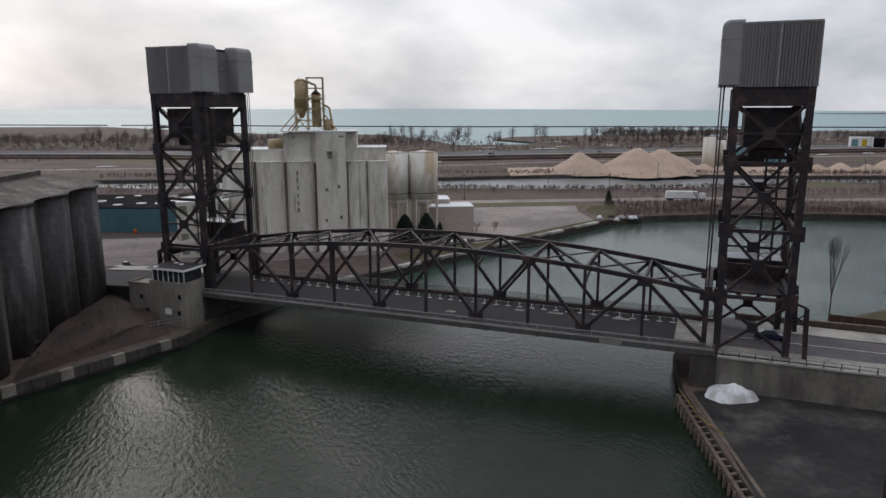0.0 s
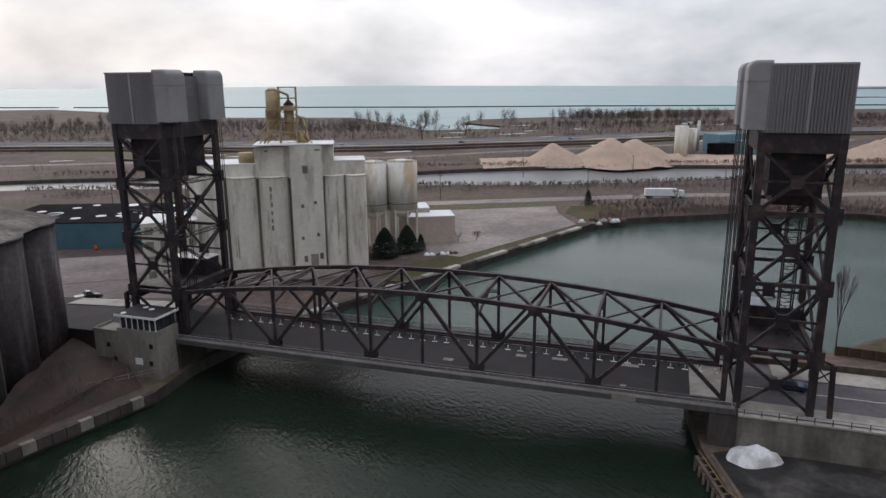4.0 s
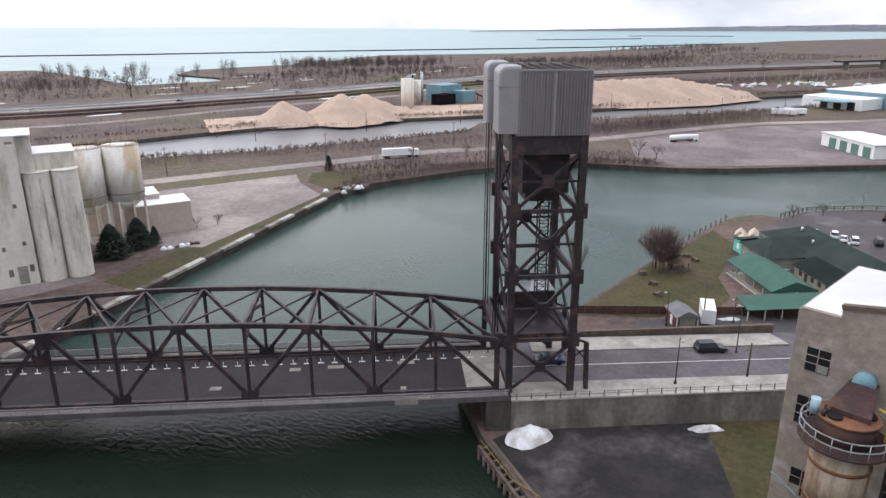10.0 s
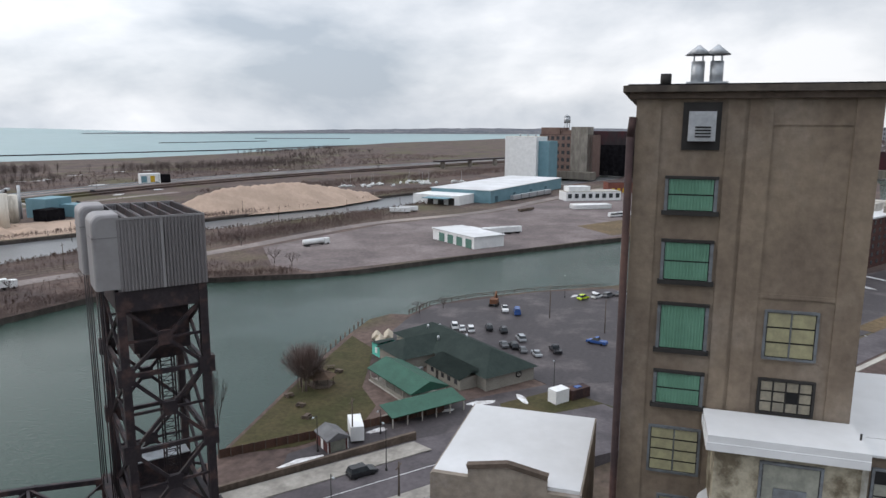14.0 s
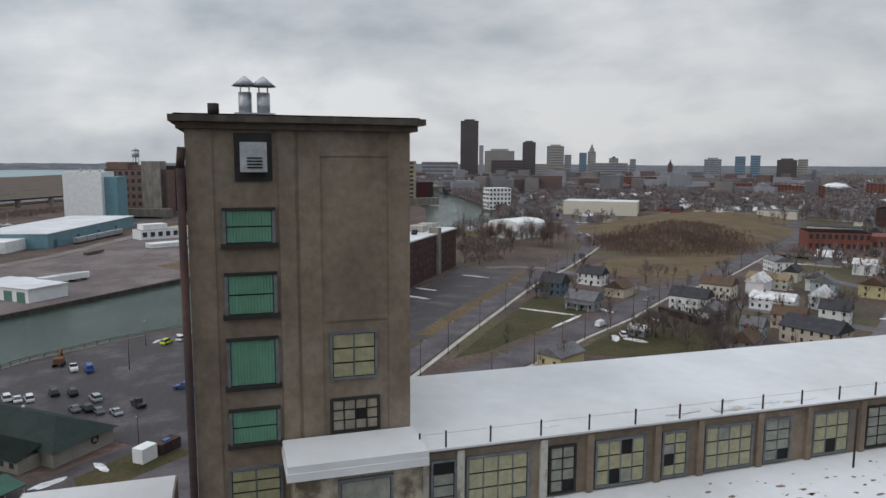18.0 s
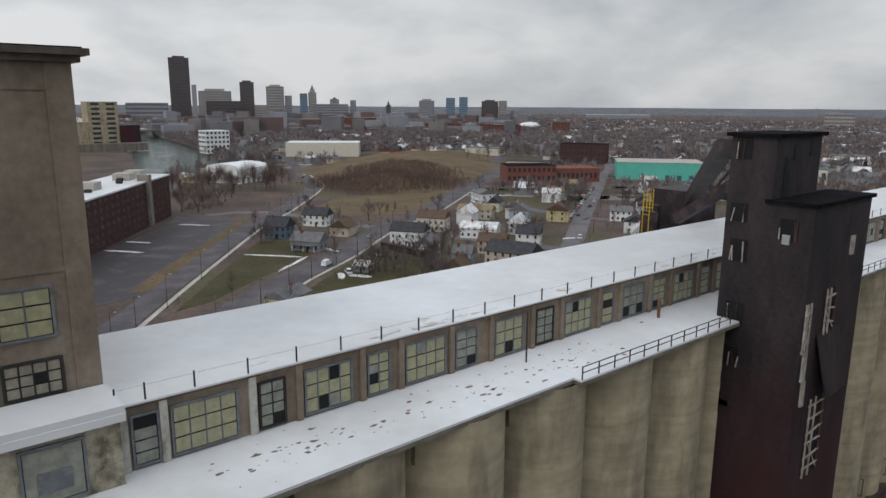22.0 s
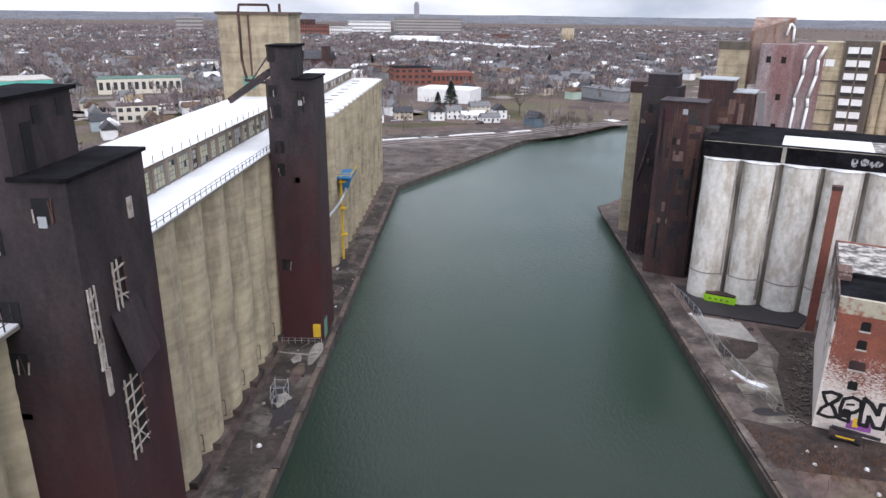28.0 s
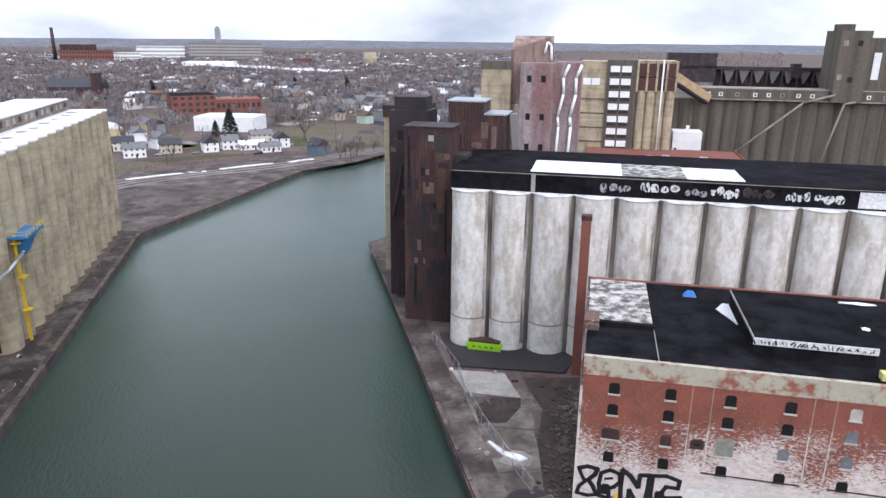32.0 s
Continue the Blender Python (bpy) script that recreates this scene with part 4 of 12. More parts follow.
part("roof", Geo().box(-95.1, -87.0, -4.8, 0.9, 12.3, 12.65), ASPHALT, oh, "flat grey roof slab with pale edge")
part("roof_edge", Geo().box(-95.15, -86.95, -4.85, -4.78, 12.3, 12.7).box(-87.02, -86.95, -4.8, 0.9, 12.3, 12.7), WHITE_PAINT, oh)
for x, y in ((-94.0, -3.9), (-90.8, -1.0), (-92.5, -0.4)):
    part("snow_patch", Geo().cyl(x, y, 12.64, 12.72, 0.45, 10), SNOW, oh)
for x, z in ((-98.2, 6.6), (-97.0, 4.2), (-88.6, 7.6), (-88.9, 4.6)):
    part("window", Geo().box(x - 0.35, x + 0.35, -4.56 if x > -95 else -3.66, -4.4 if x > -95 else -3.5, z - 0.4, z + 0.4), DARK, oh)
part("notice_board", Geo().box(-92.0, -90.6, -4.6, -4.5, 4.2, 5.3), WHITE_PAINT, oh, "blank white notice board")

# ---------------------------------------------------------------- east bank: grain elevator with the tall concrete workhouse
XW, YT0, YT1, ZTOP = 49.3, 12.4, 24.7, 62.3
FRONT = 47.0              # wall of the long gallery
BIN_X, BIN_R = 43.1, 3.5  # outer row of bins
ROOF_LOW, ROOF_HIGH = 39.8, 43.7

tower = thing("elevator_workhouse", (XW, 18.5, GROUND), "tall tan concrete elevator workhouse with green sheeted windows", "grain elevator")
TX, TY, TZ = XW, 18.5, GROUND


def tw(x0, x1, y0, y1, z0, z1):
    return Geo().box(x0 - TX, x1 - TX, y0 - TY, y1 - TY, z0 - TZ, z1 - TZ)


part("wall", tw(XW, XW + 14, YT0, YT1, GROUND, ZTOP), TAN_CONCRETE, tower, "stained tan concrete walls")
for y0, y1 in ((YT0, YT0 + 1.3), (17.6, 18.8), (19.0, 19.9), (23.35, YT1)):
    part("pilaster", tw(XW - 0.09, XW, y0, y1, GROUND, ZTOP), TAN_CONCRETE, tower)
for z in (61.0, 51.5):
    part("string_course", tw(XW - 0.06, XW, YT0 + 1.3, 17.6, z - 0.12, z + 0.12), TAN_CONCRETE, tower)
part("roof_edge", tw(XW - 0.75, XW + 14.7, YT0 - 0.8, YT1 + 0.75, ZTOP + 0.35, ZTOP + 0.7), mat("weathered_eaves", (0.1, 0.085, 0.07), (0.06, 0.05, 0.045), scale=1.0, fine=3), tower, "dark weathered roof edge")
part("cornice", tw(XW - 0.4, XW + 14.3, YT0 - 0.4, YT1 + 0.4, ZTOP, ZTOP + 0.35), TIMBER, tower)
part("roof", tw(XW - 0.5, XW + 14.4, YT0 - 0.5, YT1 + 0.5, ZTOP + 0.7, ZTOP + 0.78), BLACK_ROOF, tower)
part("downpipe", Geo().tube([(-0.35, YT1 - TY + 0.15, 61.3 - TZ), (-0.4, YT1 - TY + 0.25, 60.2 - TZ), (-0.4, YT1 - TY + 0.2, 3)], 0.22, 10), RUST_BROWN, tower, "rusty downpipe on the corner")


def sheeted_window(y0, y1, z0, z1, rows, m, parent, x=XW, surround=TAN_CONCRETE, tz=(TX, TY, TZ)):
    """A window opening with a frame and corrugated or glazed sheets; the opening looks towards -x."""
    ox, oy, oz = tz
    w = part("window", Geo().box(x - 0.1 - ox, x + 0.05 - ox, y0 - oy, y1 - oy, z0 - oz, z1 - oz), DARK, parent)
    for a, b, c, d in ((y0 - 0.18, y0, z0 - 0.15, z1 + 0.15), (y1, y1 + 0.18, z0 - 0.15, z1 + 0.15)):
        part("frame", Geo().box(x - 0.2 - ox, x - ox, a - oy, b - oy, c - oz, d - oz), FRAME, w)
    part("sill", Geo().box(x - 0.3 - ox, x - ox, y0 - 0.3 - oy, y1 + 0.3 - oy, z0 - 0.25 - oz, z0 - oz), DARK_FRAME, w)
    part("lintel", Geo().box(x - 0.24 - ox, x - ox, y0 - 0.2 - oy, y1 + 0.2 - oy, z1 - oz, z1 + 0.16 - oz), DARK_FRAME, w)
    h = (z1 - z0) / rows
    for k in range(rows):
        g = corrugated((x - 0.12 - ox, y1 - 0.04 - oy), (x - 0.12 - ox, y0 + 0.04 - oy), z0 + k * h + 0.05 - oz, z0 + (k + 1) * h - 0.03 - oz, 0.16, 0.035, (-1, 0))
        part("pane", g, m, w)
    return w


def glazed_window(y0, y1, z0, z1, cols, rows, m, parent, x, tz, frame=FRAME, broken=(), alt=None):
    """A steel window of many panes towards -x; broken panes bare a near-black panel."""
    ox, oy, oz = tz
    w = part("window", Geo().box(x - 0.06 - ox, x + 0.3 - ox, y0 - oy, y1 - oy, z0 - oz, z1 - oz), DARK, parent)
    for a, b, c, d in ((y0 - 0.14, y0, z0 - 0.12, z1 + 0.12), (y1, y1 + 0.14, z0 - 0.12, z1 + 0.12), (y0, y1, z0 - 0.14, z0), (y0, y1, z1, z1 + 0.14)):
        part("frame", Geo().box(x - 0.16 - ox, x - ox, a - oy, b - oy, c - oz, d - oz), frame, w)
    cw, rh = (y1 - y0) / cols, (z1 - z0) / rows
    for i in range(cols):
        for j in range(rows):
            if (i, j) in broken:
                continue
            a, b = y0 + i * cw, z0 + j * rh
            part("pane", Geo().box(x - 0.1 - ox, x - 0.06 - ox, a + 0.05 - oy, a + cw - 0.05 - oy, b + 0.05 - oz, b + rh - 0.05 - oz), alt if alt and (i * 7 + j * 5 + int(y0 * 3)) % 9 == 0 else m, w)
    for i in range(1, cols):
        part("mullion", Geo().box(x - 0.13 - ox, x - 0.05 - ox, y0 + i * cw - 0.035 - oy, y0 + i * cw + 0.035 - oy, z0 - oz, z1 - oz), frame, w)
    return w


O3 = (TX, TY, TZ)
for z0, z1, rows in ((56.1, 57.9, 2), (52.1, 54.3, 2), (48.0, 50.6, 1), (44.6, 46.5, 2)):
    sheeted_window(20.3, 22.75, z0, z1, rows, GREEN_SHEET, tower)
glazed_window(20.2, 22.9, 40.3, 43.0, 2, 4, YELLOW_GLASS, tower, XW, O3)
glazed_window(14.55, 17.05, 48.0, 50.6, 2, 3, YELLOW_GLASS, tower, XW, O3)
CREAM_GLASS = mat("dusty_cream_glass", (0.25, 0.225, 0.17), (0.16, 0.145, 0.115), rough=0.35, scale=1.4, fine=5, grain=0.15, bump=0)
glazed_window(14.4, 17.1, 44.75, 46.6, 4, 3, CREAM_GLASS, tower, XW, O3, DARK_FRAME, {(1, 1)}, GREY_GLASS)
glazed_window(20.6, 22.2, 36.6, 38.6, 1, 2, YELLOW_GLASS, tower, XW, O3)
# fan housing under the eaves
part("fan_opening", tw(XW - 0.12, XW, 20.2, 22.2, 59.5, 62.1), DARK_FRAME, tower)
fan = part("fan_housing", tw(XW - 0.7, XW - 0.1, 20.5, 21.9, 60.0, 61.6), GALV, tower, "grey sheet metal fan housing with louvres")
for k in range(4):
    part("louvre", tw(XW - 0.76, XW - 0.7, 20.75, 21.55, 60.2 + 0.17 * k, 60.28 + 0.17 * k), DARK, fan)
for y in (20.5, 21.5):
    v = part("roof_vent", Geo().cyl(1.6, y - TY, ZTOP + 0.7 - TZ, ZTOP + 2.1 - TZ, 0.36, 16), GALV, tower, "galvanised roof vent with a conical cap")
    for k in range(4):
        a = math.pi / 4 + k * math.pi / 2
        part("cap_strut", Geo().box(1.6 + 0.33 * math.cos(a) - 0.03, 1.6 + 0.33 * math.cos(a) + 0.03, y - TY + 0.33 * math.sin(a) - 0.03, y - TY + 0.33 * math.sin(a) + 0.03, ZTOP + 2.1 - TZ, ZTOP + 2.5 - TZ), GALV, v)
    part("cap", Geo().cyl(1.6, y - TY, ZTOP + 2.45 - TZ, ZTOP + 3.0 - TZ, 0.72, 16, 0.05), GALV, v)
part("vent_base", tw(XW + 0.9, XW + 2.4, 19.9, 22.1, ZTOP + 0.7, ZTOP + 0.95), GALV, tower)
part("stub_stack", Geo().cyl(0.9, 23.2 - TY, ZTOP + 0.7 - TZ, ZTOP + 1.4 - TZ, 0.3, 12), DARK_FRAME, tower)

# long gallery over the bins
gal = thing("bin_gallery", (FRONT, -70, GROUND), "long tan concrete gallery with a snowy flat roof", "gallery")
GO = (FRONT, -70.0, GROUND)
END = -155.0


def gb(x0, x1, y0, y1, z0, z1):
    return Geo().box(x0 - GO[0], x1 - GO[0], y0 - GO[1], y1 - GO[1], z0 - GO[2], z1 - GO[2])


part("wall", gb(FRONT, FRONT + 0.4, END, 12.4, ROOF_LOW - 0.2, ROOF_HIGH), TAN_CONCRETE, gal, "tan concrete gallery wall with pilasters")
part("wall", gb(FRONT + 0.4, 60.3, END, END + 0.4, ROOF_LOW - 0.2, ROOF_HIGH), TAN_CONCRETE, gal)
part("wall", gb(59.9, 60.3, END, 12.4, ROOF_LOW - 0.2, ROOF_HIGH), TAN_CONCRETE, gal)
part("roof_slab", gb(FRONT - 0.25, 60.55, END - 0.2, 12.6, ROOF_HIGH, ROOF_HIGH + 0.12), TIMBER, gal)
part("roof_snow", gb(FRONT - 0.22, 60.5, END - 0.15, 12.6, ROOF_HIGH + 0.12, ROOF_HIGH + 0.24), SNOW, gal, "smooth white snow on the flat roof")
MELT_BROWN = mat("brown_wet_snow", (0.4, 0.36, 0.32), (0.55, 0.53, 0.5), rough=0.5, scale=0.9, bump=0)
MELT = mat("wet_melting_snow", (0.5, 0.5, 0.53), (0.62, 0.63, 0.66), rough=0.5, scale=0.7, bump=0)
mp_r = random.Random(14)
for k in range(26):
    y0, x0, a, b = mp_r.choice((mp_r.gauss(-11, 3), mp_r.uniform(-60, 8))), FRONT + 0.3 + abs(mp_r.gauss(0, 0.8)), mp_r.uniform(0.15, 0.5), mp_r.uniform(0.3, 1.3)
    part("melt_patch", Geo().prism([(x0 + a * math.cos(q * 0.785) * mp_r.uniform(0.5, 1.1) - GO[0], y0 + b * math.sin(q * 0.785) * mp_r.uniform(0.5, 1.1) - GO[1]) for q in range(8)], ROOF_HIGH + 0.2 - GO[2], ROOF_HIGH + 0.246 + 0.003 * k - GO[2]), MELT if k % 3 else MELT_BROWN, gal)
# projecting end bay beside the workhouse
part("end_bay", gb(FRONT - 1.2, XW, 12.5, 19.6, ROOF_LOW - 0.2, 43.95), mat("pale_patched_plaster", (0.33, 0.3, 0.23), (0.12, 0.1, 0.07), scale=0.8, fine=2.5, grain=0.25, low=0.42, high=0.6), gal, "patchy pale rendered end bay")
part("end_bay_roof", gb(FRONT - 1.75, XW - 0.25, 12.3, 20.1, 43.75, 44.2), SNOW, gal, "snow-crusted white roof edge")
part("end_bay_snow", gb(FRONT - 1.7, XW - 0.25, 12.3, 20.05, 44.2, 44.6), SNOW, gal, "thick snow on the end bay roof")
glazed_window(14.4, 17.2, 40.2, 43.2, 1, 1, GREY_GLASS, gal, FRONT - 1.2, GO)
part("window_patch", gb(FRONT - 1.4, FRONT - 1.3, 15.0, 16.6, 40.8, 41.9), FRAME, gal)
# windows and pilasters, a repeating rhythm of bays along the wall
PIL_PALE = mat("pale_pilaster_paint", (0.42, 0.41, 0.37), (0.2, 0.18, 0.14), scale=0.9, streak=0.4, fine=3, low=0.45, high=0.62)
bays = [(9.4, 5.6, 4), (11.6, 10.3, 1), (4.0, 2.4, 2), (0.8, -2.6, 4), (-4.1, -5.8, 2), (-7.4, -11.0, 4), (-12.2, -14.2, 2), (-16.4, -19.4, 3)]
y = -21.2
k = 0
while y > END + 5:
    w = (2.0, 3.5, 1.5, 3.2)[k % 4]
    bays.append((y, y - w, (2, 4, 1, 3)[k % 4]))
    y -= w + 1.7
    k += 1
rng = random.Random(4)
for k, (ya, yb, cols) in enumerate(bays):
    rows = 3 if cols > 2 else 4
    broken = {(rng.randrange(cols), rng.randrange(rows)) for _ in range(rng.choice((0, 0, 1, 2)) if ya > -60 else rng.choice((0, 1)))}
    dark = k == 2 or k % 9 == 8
    glazed_window(yb, ya, 40.15, 43.05, cols, rows, GREY_GLASS if dark or k % 5 == 1 else YELLOW_GLASS, gal, FRONT, GO, DARK_FRAME if dark else FRAME, broken, GREY_GLASS)
    part("pilaster", gb(FRONT - 0.24, FRONT, ya + 0.3, ya + 0.75, ROOF_LOW, ROOF_HIGH), PIL_PALE if k < 3 else TAN_CONCRETE, gal)
# roof-edge posts and wires
for i in range(51):
    y = 12.4 if not i else 10.8 if i == 1 else 8.0 - (i - 2) * 3.31
    part("roof_post", gb(FRONT - 0.06, FRONT + 0.02, y - 0.045, y + 0.045, ROOF_HIGH, ROOF_HIGH + 1.25), DARK_FRAME, gal)
part("roof_wire", gb(FRONT - 0.026, FRONT - 0.016, END, 12.2, ROOF_HIGH + 1.1, ROOF_HIGH + 1.11), DARK_FRAME, gal)
part("vent_pipe", Geo().cyl(44.9 - GO[0], -17.9 - GO[1], ROOF_LOW - GO[2], ROOF_LOW + 4.3 - GO[2], 0.07, 8), DARK_FRAME, gal)
part("vent_pipe", Geo().cyl(45.2 - GO[0], -36.8 - GO[1], ROOF_LOW - GO[2], ROOF_LOW + 2.0 - GO[2], 0.16, 8), RUST_BRIGHT, gal, "rusty vent pipe")

# bins
BIN_GRIME = mat("dark_grime_on_buff_concrete", (0.075, 0.065, 0.05), (0.27, 0.23, 0.165), scale=0.9, streak=0.25, fine=2.5, grain=0.25, low=0.38, high=0.58)
bins = thing("grain_bins", (BIN_X, -70, GROUND), "row of tall buff concrete grain bins with a snow-covered top slab", "silos")
BO = (BIN_X, -70.0, GROUND)
PITCH = 9.05
for i in range(28):
    y = 18.4 - i * PITCH if i else 15.9
    if y < END + 3:
        break
    g = Geo().cyl(1.5, y - BO[1], 0, ROOF_LOW - 0.3 - BO[2], BIN_R + 1.2, 24, caps=False, a0=radians(75), a1=radians(285))
    part("bin", g, SILO_CONCRETE, bins)
    part("web", Geo().box(0.6, 4.5, y + PITCH / 2 - 0.6 - BO[1], y + PITCH / 2 + 0.6 - BO[1], 0, ROOF_LOW - 0.3 - BO[2]), SILO_DARK, bins)
    for a in (rng.uniform(238, 246), rng.uniform(112, 122)):
        zt = ROOF_LOW - 0.32 - BO[2]
        part("stain_streak", Geo().cyl(1.5, y - BO[1], zt - rng.choice((1.5, 3, 5, 9, 14, 22)), zt, BIN_R + 1.225, 3, caps=False, a0=radians(a - rng.uniform(1.0, 3.5)), a1=radians(a + rng.uniform(1.0, 3.5))), BIN_GRIME, bins)
    if i > 6:
        part("bin_bracket", Geo().tube([(-3.3, y - BO[1] - 1.0, 6.4), (-3.7, y - BO[1] - 1.0, 6.4), (-3.7, y - BO[1] - 1.0, 3.8), (-3.3, y - BO[1] - 1.0, 3.8)], 0.06, 5), DARK_FRAME, bins)
        part("bin_foot", Geo().box(-3.7, -2.0, y - BO[1] - 2.4, y - BO[1] + 2.4, 0, 1.1), YARD, bins)
slab_pts = [(47.0, END), (39.55, END), (39.55, -18.4), (40.3, -18.4), (39.7, 14), (40.0, 17), (41.2, 19.4), (43.2, 20.5), (45.5, 20.6), (47.8, 20.1), (49.2, 19.2), (49.2, 14.5), (47.0, 14.5)]
part("top_slab", Geo().prism([(x - BO[0], y - BO[1]) for x, y in slab_pts][::-1], ROOF_LOW - 0.4 - BO[2], ROOF_LOW - 0.1 - BO[2]), SILO_DARK, bins)
part("slab_snow", Geo().prism([(x - BO[0] + (0.06 if x < 44 else 0), y - BO[1]) for x, y in slab_pts][::-1], ROOF_LOW - 0.1 - BO[2], ROOF_LOW + 0.06 - BO[2]), SNOW, bins, "thin white snow on the top slab")
LITTER = mat("brown_litter", (0.24, 0.18, 0.145), (0.12, 0.09, 0.075), scale=2.0, bump=0)
litter = Geo()
for _ in range(150):
    y = rng.choice((rng.gauss(-4, 4), rng.gauss(-12, 2.5), rng.uniform(-60, 10), rng.gauss(-21, 2.5), rng.gauss(3, 3)))
    x, r = 43.2 + rng.gauss(0, 1.1), rng.choice((0.03, 0.04, 0.05, 0.07, 0.11, 0.16))
    x = max(40.5, min(46.2, x))
    pts = [(x - BO[0] + r * (0.6 + 0.6 * rng.random()) * math.cos(a), y - BO[1] + 2.2 * r * (0.25 + 1.0 * rng.random()) * math.sin(a)) for a in [k * 0.9 for k in range(7)]]
    litter.prism(pts, ROOF_LOW - BO[2], ROOF_LOW + 0.075 - BO[2])
part("litter", litter, LITTER, bins, "scattered brown litter on the snow", kind="stuff")
# guard rail on the slab edge, beyond its start
for i in range(68):
    y = -18.6 - i * 1.98
    if -55.5 < y < -41 or y < END:
        continue
    part("guard_post", Geo().box(39.7 - BO[0] - 0.04, 39.7 - BO[0] + 0.04, y - BO[1] - 0.04, y - BO[1] + 0.04, ROOF_LOW - BO[2], ROOF_LOW + 1.1 - BO[2]), DARK_FRAME, bins)
for y0, y1 in ((-41.5, -18.6), (END, -55.0)):
    for z in (1.08, 0.6):
        part("guard_bar", Geo().box(39.7 - BO[0] - 0.03, 39.7 - BO[0] + 0.03, y0 - BO[1], y1 - BO[1], ROOF_LOW + z - BO[2] - 0.03, ROOF_LOW + z - BO[2] + 0.03), DARK_FRAME, bins)
part("back_wall", Geo().box(44.5 - BO[0], 60.2 - BO[0], END - BO[1], 13.0 - BO[1], 0, ROOF_LOW - 0.4 - BO[2]), SILO_DARK, bins, "plain concrete body of the bins")


# ---------------------------------------------------------------- marine towers
IRON_CLAD = mat("red_oxide_under_black_iron", (0.019, 0.016, 0.018), (0.04, 0.03, 0.032), rough=0.65, scale=0.3, streak=0.35, fine=2.0, grain=0.3)
in_, il_, ib_ = IRON_CLAD.node_tree.nodes, IRON_CLAD.node_tree.links, IRON_CLAD.node_tree.nodes["Principled BSDF"]
ig_, isep_, imap_, inz_, iadd_, imix_ = (in_.new("ShaderNode" + k) for k in ("NewGeometry", "SeparateXYZ", "MapRange", "TexNoise", "Math", "MixRGB"))
il_.new(ig_.outputs["Position"], isep_.inputs[0])
inz_.inputs["Scale"].default_value, inz_.inputs["Detail"].default_value = 0.16, 8
il_.new(ig_.outputs["Position"], inz_.inputs["Vector"])
iadd_.operation = "MULTIPLY_ADD"
iadd_.inputs[1].default_value = 44.0
il_.new(inz_.outputs["Fac"], iadd_.inputs[0])
il_.new(isep_.outputs["Z"], iadd_.inputs[2])
imap_.inputs["From Min"].default_value, imap_.inputs["From Max"].default_value = 62.0, 36.0
imap_.inputs["To Max"].default_value = 0.7
il_.new(iadd_.outputs[0], imap_.inputs["Value"])
il_.new(imap_.outputs["Result"], imix_.inputs["Fac"])
il_.new(ib_.inputs["Base Color"].links[0].from_socket, imix_.inputs["Color1"])
imix_.inputs["Color2"].default_value = (0.056, 0.016, 0.018, 1)
il_.new(imix_.outputs["Color"], ib_.inputs["Base Color"])
BARE_STEEL = mat("pale_bare_framing", (0.42, 0.39, 0.36), (0.25, 0.2, 0.17), rough=0.7, scale=1.5, bump=0)


